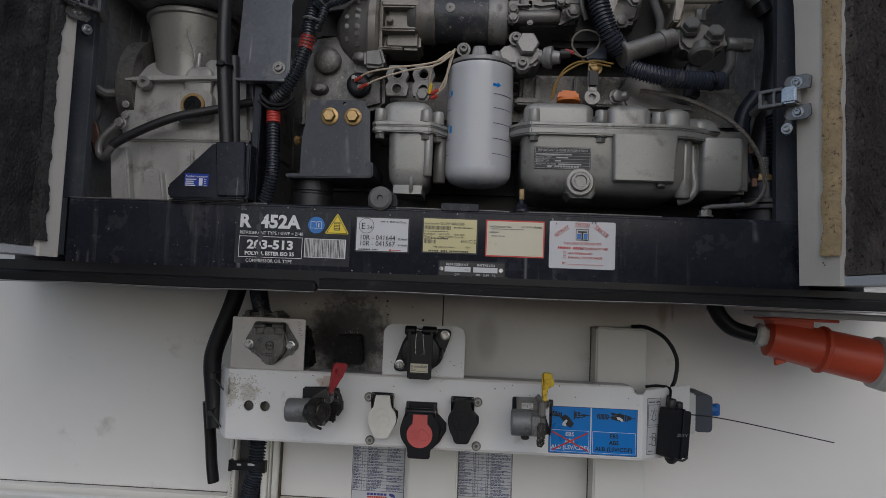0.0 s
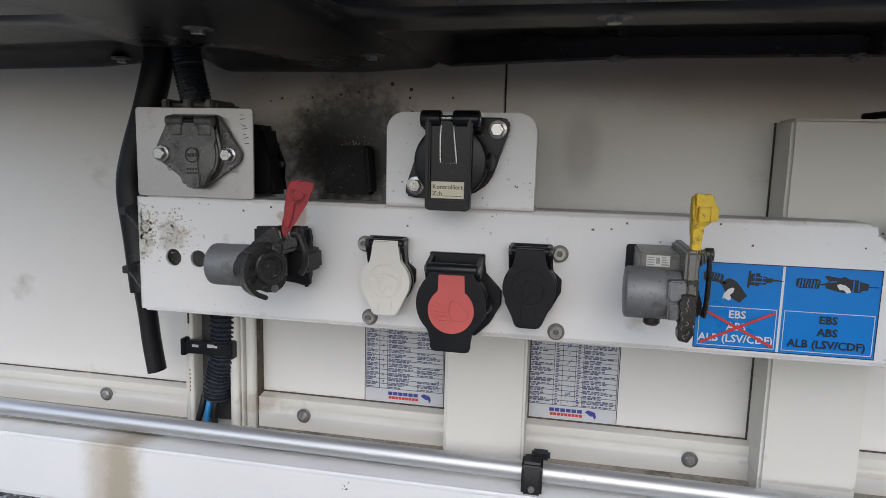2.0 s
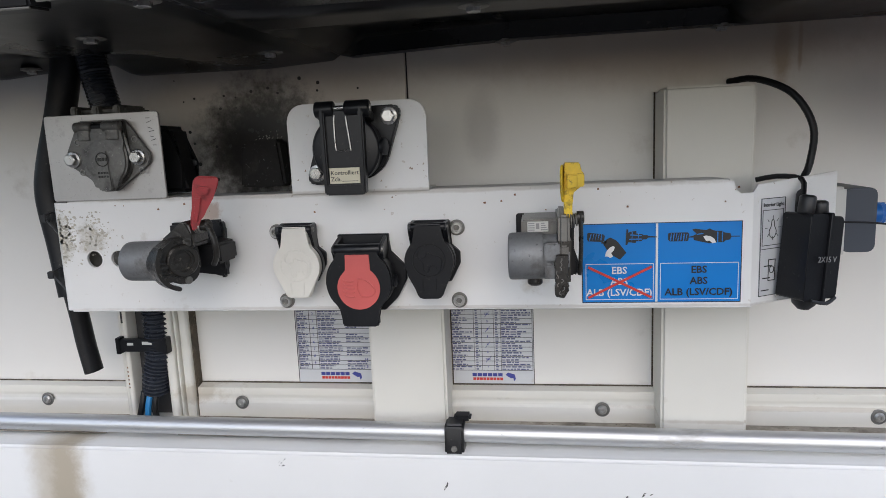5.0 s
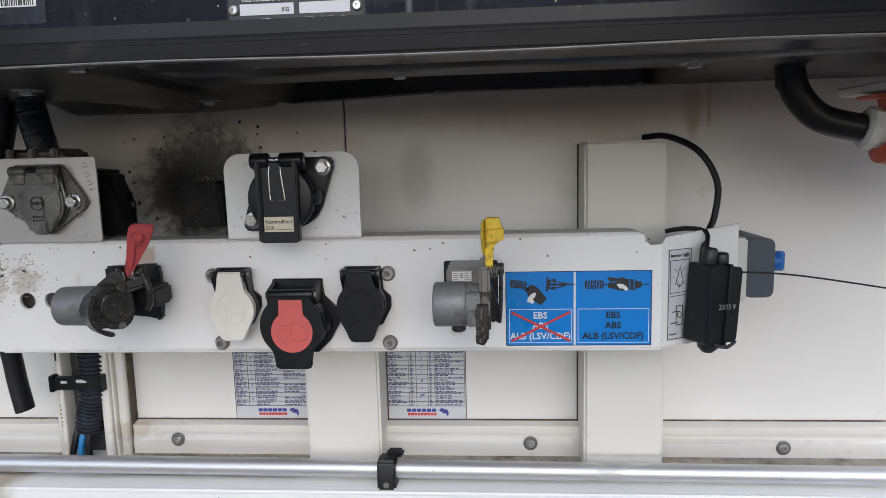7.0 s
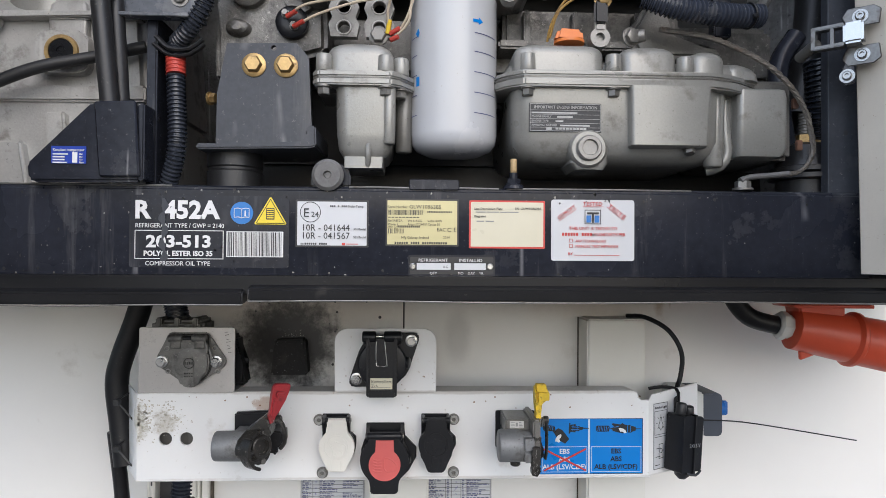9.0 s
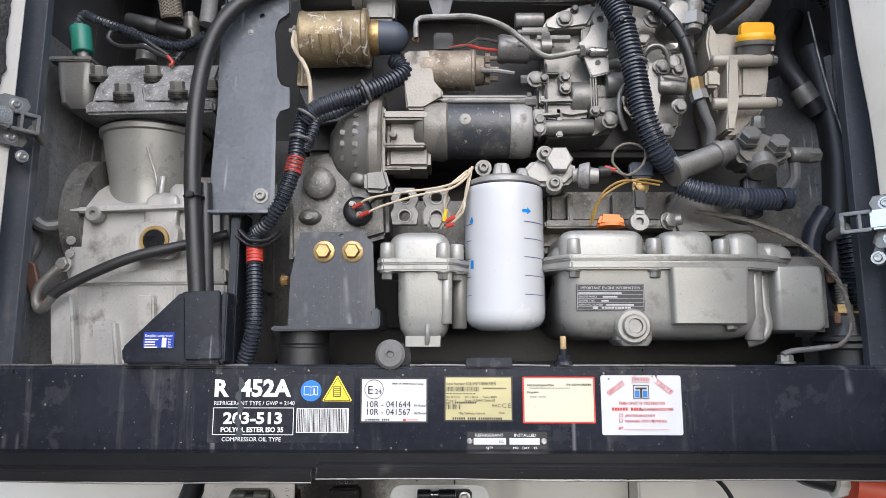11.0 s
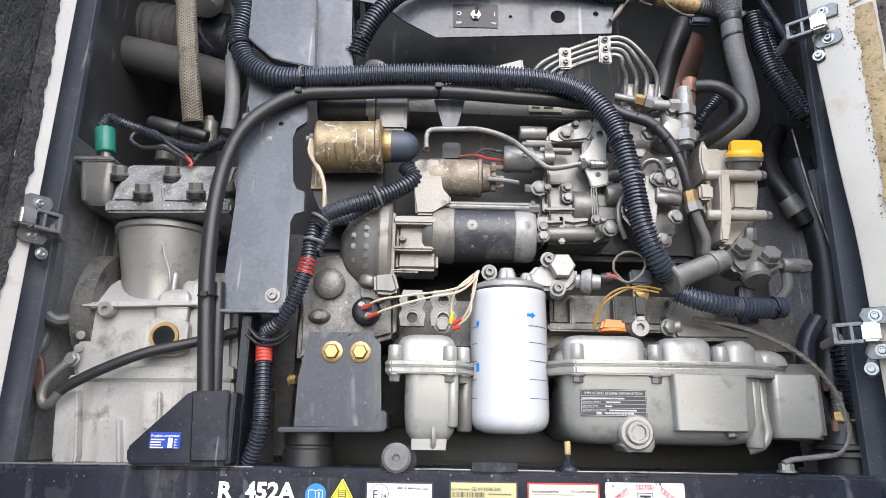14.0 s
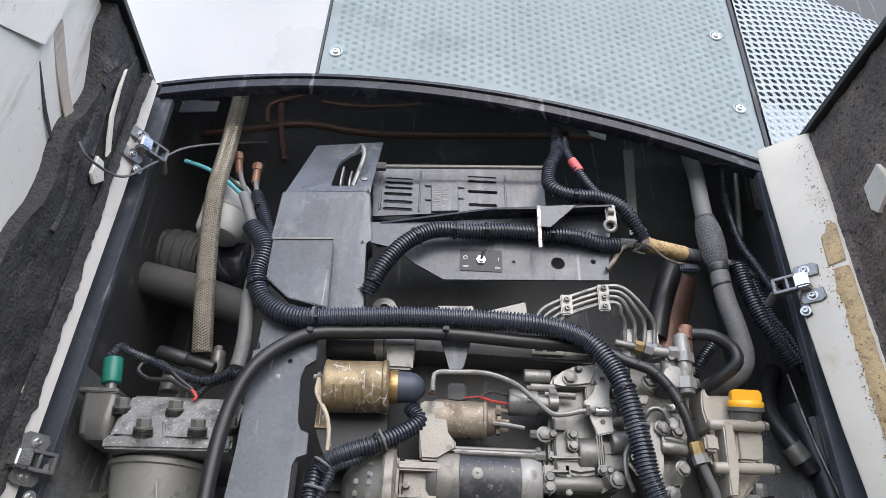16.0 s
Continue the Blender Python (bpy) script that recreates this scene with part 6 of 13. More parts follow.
for a in range(0, 360, 45):
    p = Vector((0.030 + 0.010 * math.cos(radians(a)), -0.0013, 1.432 + 0.010 * math.sin(radians(a))))
    sweep(bm, [p, p + Vector((math.cos(radians(a)), 0, math.sin(radians(a)))) * 0.004], 0.0004, 5)
ring(bm, (0.0305, -0.0013, 1.384), (0, 1, 0), 0.004, 0.0005, 16, 5)
tagged(part("lamp_symbol", wing_bm(bm), ink_black, light), kind="stuff")
letters("Interior Light", None, 0.0062, ink_black, light, m=STICKER @ Matrix.Translation((0.0115, -0.0016, 1.4565)) @ pose(0, 0, 0, 90, 0, 0), width=0.036)

# black hanging lamp plug, its cable and wire, and the light switch
lamp = thing("cable_box", (0.40, 1.36, 1.345), "black plastic cable connector box hanging on a wire", "connector")
m = Matrix.Translation((0.407, 1.364, 1.400)) @ pose(0, 0, 0, 0, 5, 29)
bm = bm_new()
prism(bm, rounded(-0.026, -0.048, 0.001, 0.048, 0.004, 4), -0.019, 0.018, 0.005, 3)
bm.transform(m)
part("case_half", bm, plastic_black, lamp)
bm = bm_new()
prism(bm, rounded(0.003, -0.046, 0.026, 0.046, 0.006, 4), -0.018, 0.017, 0.006, 3)
bm.transform(m)
part("case_half", bm, plastic_black, lamp)
bm = bm_new()
prism(bm, rounded(0.000, -0.051, 0.004, 0.050, 0.002, 3), -0.0225, 0.0195, 0.001, 1)
bm.transform(m)
part("case_rim", bm, plastic_black, lamp)
bm = bm_new()
for sx in (-1, 1):
    cyl(bm, (sx * 0.011 - 0.006, -0.003, 0.046), (sx * 0.009 - 0.006, -0.003, 0.062 + 0.006 * (sx < 0)), 0.0088, 16, bev=0.003)
    bm.transform(m)
    part("cable_neck", bm, rubber, lamp)
    bm = bm_new()
lathe(bm, (-0.006, -0.004, -0.046), (0, 0, -1), [(0, 0.014), (0.008, 0.012), (0.014, 0.006)], 18)
bm.transform(m)
part("bottom_gland", bm, rubber, lamp)
bm = bm_new()
sweep(bm, [(-0.016, -0.021, -0.047), (0.004, -0.0235, -0.050), (0.022, -0.019, -0.045)], 0.0022, 6)
bm.transform(m)
part("strap", bm, rubber, lamp)
letters("2X15 V", None, 0.009, ink_grey, lamp, "CENTER", m=m @ Matrix.Translation((-0.001, -0.0232, -0.004)) @ pose(0, 0, 0, 90, 0, 0))
bm = bm_new()
sweep(bm, [(0.352, 1.500, 1.604), (0.376, 1.470, 1.604), (0.409, 1.440, 1.583), (0.430, 1.430, 1.543), (0.428, 1.430, 1.500), (0.417, 1.420, 1.480), (0.396, 1.370, 1.459), (0.398, 1.375, 1.443)], 0.0042, 10)
tagged(part("lamp_cable", bm, rubber_dark), "black bent cable looping over the column to the box", "cable")
bm = bm_new()
sweep(bm, [(0.394, 1.360, 1.458), (0.415, 1.360, 1.440), (0.470, 1.370, 1.435), (0.553, 1.400, 1.421), (0.75, 1.42, 1.385)], 0.0012, 6, step=0.02)
tagged(part("pull_wire", bm, rubber_dark), "thin black wire running off to the side", "wire")
bm = bm_new()
sweep(bm, [(0.358, 1.400, 1.484), (0.380, 1.395, 1.488), (0.405, 1.390, 1.484), (0.400, 1.370, 1.467)], 0.003, 8)
tagged(part("short_cable", bm, rubber_dark), "short black cable lying along the bracket top", "cable")
sw = thing("light_switch", (0.50, 1.50, 1.38), "grey and slate light switch box with a blue knob", "switch")
bm = bm_new()
box(bm, (0.434, 1.43, 1.385), (0.472, 1.538, 1.470), 0.003)
part("grey_half", bm, box_pale, sw)
bm = bm_new()
prism(bm, rounded(0.470, 1.390, 0.508, 1.468, 0.008, 4), 1.434, 1.538, 0.002, 2)
part("slate_cover", bm, box_slate, sw)
bm = bm_new()
lathe(bm, (0.508, 1.480, 1.431), (1, 0, 0), [(0, 0.017), (0.006, 0.0165), (0.006, 0.014)], 24)
part("knob_collar", bm, plastic_black, sw)
bm = bm_new()
cyl(bm, (0.513, 1.480, 1.431), (0.532, 1.480, 1.431), 0.0135, 20, bev=0.002)
box(bm, (0.527, 1.476, 1.418), (0.539, 1.484, 1.445), 0.002)
part("knob", bm, blue_knob, sw, "blue turning knob")

# hoses down from the pan, strap below the board, cable ties
bm = bm_new()
sweep(bm, [(-0.523, 1.43, 1.685), (-0.527, 1.43, 1.655), (-0.543, 1.43, 1.600), (-0.566, 1.43, 1.534), (-0.574, 1.43, 1.490), (-0.566, 1.43, 1.42), (-0.555, 1.425, 1.35)], 0.0195, 18)
tagged(part("drain_hose", bm, rubber_dark), "black smooth hose running down behind the board", "hose", "hoses behind the board")
bm = bm_new()
sweep(bm, [(-0.486, 1.43, 1.685), (-0.482, 1.43, 1.655), (-0.470, 1.43, 1.600), (-0.462, 1.43, 1.55), (-0.466, 1.44, 1.46)], 0.0200, 18, ribs=0.0045, depth=0.05)
tagged(part("corrugated_hose", bm, loom_black), "black corrugated hose running down behind the plate", "hose", "hoses behind the board")
bm = bm_new()
sweep(bm, [(-0.588, 1.455, 1.40), (-0.580, 1.462, 1.315), (-0.575, 1.463, 1.265), (-0.568, 1.463, 1.222)], 0.0165, 14, flat=0.7)
tagged(part("hose_end", bm, rubber_dark), "cut black hose end hanging below the board", "hose", "hoses behind the board")
for z in (1.463, 1.385):
    t_ = thing("cable_tie", (-0.545, 1.40, z), "black cable tie looped through the bracket edge", "cable tie", "bracket ties")
    bm = bm_new()
    sweep(bm, [(-0.548, 1.43, z + 0.012), (-0.556, 1.395, z + 0.004), (-0.541, 1.388, z - 0.012), (-0.528, 1.39, z - 0.028), (-0.53, 1.42, z - 0.034)], 0.0016, 6, step=0.004)
    part("strap", bm, rubber, t_)
    bm = bm_new()
    box(bm, (-0.562, 1.388, z - 0.004), (-0.552, 1.398, z + 0.006), 0.001)
    part("head", bm, rubber, t_)

# red power plug under the unit
cee = thing("power_inlet", (0.70, 1.33, 1.53), "red industrial power inlet under the cooling unit", "power inlet")
AX = Vector((0.985, -0.06, -0.19)).normalized()
p0 = Vector((0.553, 1.328, 1.604))
bm = bm_new()
lathe(bm, p0 - AX * 0.004, AX, [(0, 0.020), (0.004, 0.024), (0.014, 0.024), (0.016, 0.020), (0.026, 0.020), (0.028, 0.0185)], 8)
part("gland", bm, box_pale, cee, "grey cable gland")
bm = bm_new()
lathe(bm, p0 + AX * 0.018, AX, [(0, 0.028), (0.004, 0.036), (0.05, 0.038), (0.095, 0.040), (0.10, 0.046), (0.106, 0.046), (0.110, 0.041), (0.20, 0.043)], 32)
prism(bm, [(p0.x + 0.02, 1.640), (p0.x + 0.10, 1.640), (p0.x + 0.10, 1.59), (p0.x + 0.03, 1.60)], 1.305, 1.350, 0.003, 2)
fin = p0 + AX * 0.045 + Vector((0, 0, -0.036))
prism(bm, [(fin.x - 0.010, fin.z - 0.014), (fin.x + 0.018, fin.z - 0.004), (fin.x + 0.018, fin.z + 0.010), (fin.x - 0.012, fin.z + 0.010)], 1.322, 1.330, 0.002, 1)
part("body", bm, cee_red, cee)
bm = bm_new()
lathe(bm, p0 + AX * 0.216, AX, [(0, 0.044), (0.004, 0.050), (0.03, 0.052), (0.034, 0.046)], 32)
part("end_cap", bm, box_pale, cee, "pale grey cap")
bm = bm_new()
prism(bm, [(p0.x + 0.002, 1.652), (p0.x + 0.30, 1.652), (p0.x + 0.30, 1.640), (p0.x + 0.006, 1.642)], 1.28, 1.40, 0.002, 1)
part("mount_plate", bm, box_pale, cee)
bm = bm_new()
prism(bm, [(p0.x + 0.004, 1.6395), (p0.x + 0.14, 1.6395), (p0.x + 0.14, 1.634), (p0.x + 0.008, 1.635)], 1.292, 1.36, 0.001, 1)
part("gasket_flange", bm, cee_red, cee)
bm = bm_new()
sweep(bm, [(0.470, 1.33, 1.675), (0.478, 1.33, 1.645), (0.502, 1.33, 1.618), (0.532, 1.328, 1.607), (0.554, 1.328, 1.603)], 0.0155, 14)
tagged(part("power_cable", bm, rubber_dark), "thick black cable into the power inlet gland", "cable")
bm = bm_new()
box(bm, (0.460, 1.318, 1.648), (0.472, 1.342, 1.662), 0.002)
tagged(part("cable_clip", bm, rubber_dark), "black rubber clip on the power cable", "clip")

# ---- cooling unit: housing ----
UX0, UX1 = -1.08, 0.90
bm = bm_new()


def between(v, knots):
    """Straight steps through (at, value) knots."""
    for (a, p), (b, q) in zip(knots, knots[1:]):
        if v <= b:
            return p + (q - p) * min(1.0, max(0.0, (v - a) / (b - a)))
    return knots[-1][1]


def bank(v, a, b, soft):
    """1 inside a..b, falling softly to 0 outside."""
    up, down = min(1.0, max(0.0, (v - a) / soft + 0.5)), min(1.0, max(0.0, (b - v) / soft + 0.5))
    return up * up * (3 - 2 * up) * down * down * (3 - 2 * down)


def under(x, y):
    """Underside of the moulded pan: back edge, long hollows and the dividing groove."""
    back = between(x, ((-1.08, 1.662), (-0.70, 1.668), (-0.54, 1.680), (-0.515, 1.678), (-0.485, 1.661), (-0.28, 1.660), (-0.16, 1.667), (0.08, 1.677), (0.90, 1.680)))
    z = 1.667 + (back - 1.667) * min(1.0, max(0.0, (y - 1.10) / 0.42)) ** 1.5
    split = between(y, ((1.06, -0.24), (1.12, -0.205), (1.30, -0.195), (1.53, -0.17)))
    z += 0.006 * bank(x, split - 0.006, split + 0.010, 0.012)
    right = bank(x, split + 0.03, 0.95, 0.05)
    short = bank(x, split + 0.03, 0.36, 0.04)
    z += right * 0.022 * bank(y, 1.10, 1.20, 0.03) + short * 0.026 * bank(y, 1.29, 1.51, 0.016)
    left = bank(x, -1.2, -0.47 + 0.4 * (y - 1.2), 0.10)
    z += left * (0.020 * bank(y, 1.15, 1.21, 0.03) + 0.018 * bank(y, 1.36, 1.50, 0.05))
    return z


XS = [UX0 + (UX1 - UX0) * i / 198 for i in range(199)]
YS = [1.060 + 0.476 * j / 48 for j in range(49)]
lower = [[bm.verts.new((x, y, under(x, y))) for y in YS] for x in XS]
rim = [[bm.verts.new((x, y, 1.70 if y > 1.2 else 1.689)) for y in (YS[0], YS[-1])] for x in XS]
for i in range(len(XS) - 1):
    for j in range(len(YS) - 1):
        bm.faces.new((lower[i][j], lower[i][j + 1], lower[i + 1][j + 1], lower[i + 1][j]))
    bm.faces.new((lower[i][0], lower[i + 1][0], rim[i + 1][0], rim[i][0]))
    bm.faces.new((lower[i + 1][-1], lower[i][-1], rim[i][1], rim[i + 1][1]))
    bm.faces.new((rim[i][0], rim[i + 1][0], rim[i + 1][1], rim[i][1]))
pan = tagged(part("floor_pan", bm, black_pan), "glossy black moulded bottom pan of the cooling unit", "bottom pan", kind="structure")
for x, y in ((0.340, 1.235), (-0.213, 1.118), (-0.351, 1.243), (-0.225, 1.413), (-0.420, 1.087), (0.05, 1.235), (0.067, 1.530), (0.35, 1.530), (-0.64, 1.51)):
    zu = under(x, y)
    b_ = thing("pan_bolt", (x, y, zu - 0.004), "small steel bolt under the black pan", "bolt", "pan bolts")
    bm = bm_new()
    bolt(bm, (x, y, zu + 0.002), (0, 0, -1), 0.0075, 0.008)
    part("head", bm, steel, b_)
    bm = bm_new()
    lathe(bm, (x, y, zu + 0.002), (0, 0, -1), [(0, 0.015), (0.0028, 0.015), (0.0034, 0.013)], 24)
    part("washer", bm, zinc, b_)

# front edging strips under the crossbeam
for x0, x1, z, nm in ((UX0, -0.262, 1.664, "left"), (-0.256, UX1, 1.669, "right")):
    e = thing("edging", (x0, 1.052, z - 0.012), "black rubber edging with a worn pale lip under the crossbeam", "edging", "front edgings")
    bm = bm_new()
    prism(bm, [(1.050, z - 0.010), (1.048, z + 0.004), (1.056, z + 0.009), (1.075, z + 0.009), (1.075, z - 0.008)], x0, x1, 0.002, 2, axis="x")
    part("strip", bm, rubber_dark, e)
    bm = bm_new()
    sweep(bm, [(x0 + (x1 - x0) * i / 8, 1.0500, z - 0.0105 + 0.0012 * math.sin(i * 1.9)) for i in range(9)], 0.0010, 6, step=0.03)
    part("lip", bm, zinc, e, "worn pale metal lip")

# crossbeam with top and end details
beam = thing("crossbeam", (-0.09, 1.085, 1.675), "black painted steel crossbeam with labels, scratched and dusty", "beam")
bm = bm_new()
prism(bm, [(1.085, 1.679), (1.085, 1.797), (1.089, 1.801), (1.20, 1.801), (1.20, 1.672), (1.089, 1.672)], -0.705, 0.538, 0.002, 2, axis="x")
part("beam", bm, black_frame, beam)
bm = bm_new()
for x0, x1, z in ((-0.705, -0.36, 1.8015), (-0.14, -0.06, 1.8015), (-0.05, 0.05, 1.8015), (0.06, 0.30, 1.8015)):
    sweep(bm, [(x0, 1.0875, z - 0.0012), ((x0 + x1) / 2, 1.087, z - 0.0008), (x1, 1.0875, z - 0.0014)], 0.0013, 6, step=0.03)
tagged(part("bright_edge", bm, zinc, beam), kind="stuff")
rng = random.Random(61)
for name_, material_, count, size in (("paint_chip", zinc, 90, 0.0011), ("tar_spot", black_oily, 110, 0.0016)):
    bm = bm_new()
    for i in range(count):
        x, z, w = rng.uniform(-0.70, 0.53), rng.choice((rng.uniform(1.682, 1.796), 1.796 - abs(rng.gauss(0, 0.006)), 1.684 + abs(rng.gauss(0, 0.006)))), size * rng.uniform(0.4, 1.5)
        k = rng.randrange(5, 8)
        prism(bm, [(x + w * rng.uniform(0.5, 1.2) * math.cos(6.283 * a / k), z + w * rng.uniform(0.5, 1.5) * math.sin(6.283 * a / k)) for a in range(k)], 1.0846, 1.0856)
    tagged(part(name_, bm, material_, beam), kind="stuff")

# bay: posts, sides, back, roof
for x0, x1, top, nm in ((-0.730, -0.686, 2.86, "post_left"), (0.484, 0.548, 2.75, "post_right")):
    bm = bm_new()
    sx, s_ = (x1, 1) if x0 < 0 else (x0, -1)
    # a folded angle seen from above
    ang = [(x0, 1.090), (x1, 1.090), (x1, 1.106), (x1 - 0.004, 1.106), (x1 - 0.004, 1.096), (x0, 1.096)] if x0 < 0 else [(x0, 1.090), (x1, 1.090), (x1, 1.096), (x0 + 0.004, 1.096), (x0 + 0.004, 1.106), (x0, 1.106)]
    prism(bm, ang, 1.80, top, 0.001, 1, axis="z")
    post = tagged(part(nm, bm, post_paint), "dusty black painted upright post of the engine bay", "post", kind="structure")
    # small raised dark discs stand in for open holes in the post
    for k in range(6):
        bm = bm_new()
        z = 1.88 + k * 0.142
        lathe(bm, ((x0 + x1) / 2 + s_ * 0.008, 1.0905, z), (0, -1, 0), [(0, 0.0034), (0.0005, 0.0034), (0.0007, 0.002)], 8)
        part("rivet", bm, black_dark, post)
bm = bm_new()
box(bm, (-0.775, 1.12, 1.702), (-0.73, 1.53, 3.02))
box(bm, (0.548, 1.12, 1.702), (0.60, 1.53, 3.02))
box(bm, (-0.775, 1.165, 3.02), (-0.73, 1.53, 3.34))
box(bm, (0.548, 1.165, 3.02), (0.60, 1.53, 3.34))
tagged(part("wall_bay_sides", bm, black_dark), "black side sheets of the engine bay", "wall", kind="structure")
bm = bm_new()
box(bm, (-0.73, 1.505, 1.702), (0.548, 1.53, 3.34))
tagged(part("wall_bay_back", bm, black_dark), "black back sheet of the engine bay", "wall", kind="structure")
bm = bm_new()
box(bm, (-0.73, 1.20, 1.70), (0.548, 1.505, 1.712))
tagged(part("floor_bay", bm, black_oily), "black floor sheet of the engine bay", "floor", kind="structure")
bm = bm_new()
box(bm, (-0.80, 1.125, 3.34), (0.62, 1.53, 3.35))
tagged(part("ceiling", bm, black_dark), "black sheet closing the engine bay above", "ceiling", kind="structure")
for x0, x1, z1 in ((UX0, -0.78, 2.78), (0.605, UX1, 2.60)):
    bm = bm_new()
    box(bm, (x0, 1.075, 1.69), (x1, 1.53, z1), 0.02, 4)
    tagged(part("side_housing", bm, door_paint), "white plastic side housing of the cooling unit", "housing", kind="structure")
# foil faced mats
for nm, a, b in (("left", (-0.728, 1.15, 1.80), (-0.722, 1.50, 2.32)), ("right", (0.540, 1.15, 1.80), (0.546, 1.50, 2.30)), ("back_left", (-0.72, 1.49, 1.80), (-0.40, 1.502, 2.25))):
    bm = bm_new()
    box(bm, a, b, 0.002)
    tagged(part("insulation_mat", bm, foil), "dull foil faced insulation mat lining the bay", "insulation")

for plan, top in (([(0.22, 1.495), (0.36, 1.440), (0.470, 1.330), (0.537, 1.200), (0.5395, 1.202), (0.474, 1.334), (0.363, 1.445), (0.223, 1.500)], 2.30), ([(-0.724, 1.180), (-0.690, 1.300), (-0.610, 1.430), (-0.50, 1.480), (-0.50, 1.485), (-0.613, 1.435), (-0.694, 1.303), (-0.7275, 1.182)], 2.25)):
    # creased sheet that rounds the corner of the bay
    bm = bm_new()
    half = len(plan) // 2
    rows = []
    for j in range(25):
        z = 1.715 + (top - 1.715) * j / 24
        rows.append([bm.verts.new((x + 0.004 * noise.noise(Vector((x * 30, z * 22, i))), y + 0.004 * noise.noise(Vector((x * 30, z * 22, i + 9))), z)) for i, (x, y) in enumerate(plan)])
    for a, b in zip(rows, rows[1:]):
        for i in range(len(plan)):
            k = (i + 1) % len(plan)
            bm.faces.new((a[i], a[k], b[k], b[i]))
    tagged(part("insulation_mat", bm, foil), "creased foil faced mat rounding the bay corner", "insulation")

# ---- upper front panels above the bay ----
def seam(x):
    """The lower edge of the upper panels: where it lies for each x."""
    k = (x + 0.33) / 0.84
    return Vector((x, 1.075 + 0.019 * k * k, 2.938 - 0.157 * k * k if x > -0.33 else 2.938 - 0.22 * k * k))


def upper_panel(x0, x1, top, material, name, label, dimple=0.0, slant0=0.0, slant1=0.0, res=0.02):
    """A sheet that rises from the seam, leaning back; dimple: pitch of its pressed dots."""
    bm = bm_new()
    nu, nv = max(2, int((x1 - x0) / res)), max(2, int(top / res))
    rows = []
    for j in range(nv + 1):
        v = top * j / nv
        row = []
        for i in range(nu + 1):
            u = i / nu
            x = x0 + slant0 * v + (x1 + slant1 * v - x0 - slant0 * v) * u
            p = seam(x) + Vector((0, 0.05 * v, v))
            if dimple:
                c, a = (x + 0.373) / (dimple * 0.866), p.z / dimple
                r_ = round(c)
                a -= 0.5 * (r_ % 2)
                d = math.hypot(a - round(a), (c - r_) * 0.866)
                if d < 0.36 and 0.016 < v and x0 + slant0 * v + 0.016 < x < x1 + slant1 * v - 0.016:
                    p.y += 0.0040 * min(1.0, 0.75 + 0.75 * math.cos(math.pi * d / 0.36))
            row.append(bm.verts.new(p))
        rows.append(row)
    for a, b in zip(rows, rows[1:]):
        for i in range(nu):
            bm.faces.new((a[i], a[i + 1], b[i + 1], b[i]))
    made = bmesh.ops.solidify(bm, geom=bm.faces[:], thickness=0.003)
    return tagged(part(name, bm, material, None, "", 60), label, "panel", kind="structure")


upper_panel(-1.08, -0.405, 0.9, door_paint, "panel_upper_left", "white moulded panel above the engine bay")
upper_panel(-0.400, 0.516, 0.72, panel_grey, "panel_upper_grille", "grey sheet with rows of pressed dimples above the bay", dimple=0.0211, slant1=0.05, res=0.0026)
# perforated corner panel with real holes; its first rows are only pressed
bm = bm_new()
pitch, hole = 0.0211, 0.0067
hw, hh = pitch * 0.433, pitch / 2
ray8 = [(math.cos(k * math.pi / 6), math.sin(k * math.pi / 6)) for k in range(12)]
def on_sheet(x, v):
    return seam(x + 0.05 * v) + Vector((0, 0.05 * v, v))


for i in range(30):
    for j in range(34):
        x, v0 = 0.542 + i * pitch * 0.866, 0.006 + (j + 0.5 * (i % 2)) * pitch
        mid = on_sheet(x, v0)
        outer = [(hw * max(-1, min(1, 1.6 * a)), hh * max(-1, min(1, 1.6 * b))) for a, b in ray8]
        vo = [bm.verts.new(on_sheet(x + a, v0 + b)) for a, b in outer]
        vi = [bm.verts.new(on_sheet(x + a * hole, v0 + b * hole)) for a, b in ray8]
        pressed = mid.z < 2.945
        for k in range(12):
            bm.faces.new((vo[k], vo[(k + 1) % 12], vi[(k + 1) % 12], vi[k]))
        vd = [bm.verts.new(v.co.lerp(mid, 0.6 if pressed else 0.03) + Vector((0, 0.003, 0))) for v in vi]
        for k in range(12):
            bm.faces.new((vi[k], vi[(k + 1) % 12], vd[(k + 1) % 12], vd[k]))
        if pressed:
            bm.faces.new(vd)
bmesh.ops.remove_doubles(bm, verts=bm.verts, dist=0.0004)
tagged(part("panel_upper_perforated", bm, perf_grey), "grey perforated corner grille sheet above the bay", "panel", kind="structure")
bm = bm_new()
prism(bm, [(0.528, 2.74), (1.25, 2.58), (1.25, 3.6), (0.565, 3.6)], 1.20, 1.22)
tagged(part("grille_backing", bm, black_dark), "dark sheet behind the perforated grille", "backing", kind="structure")
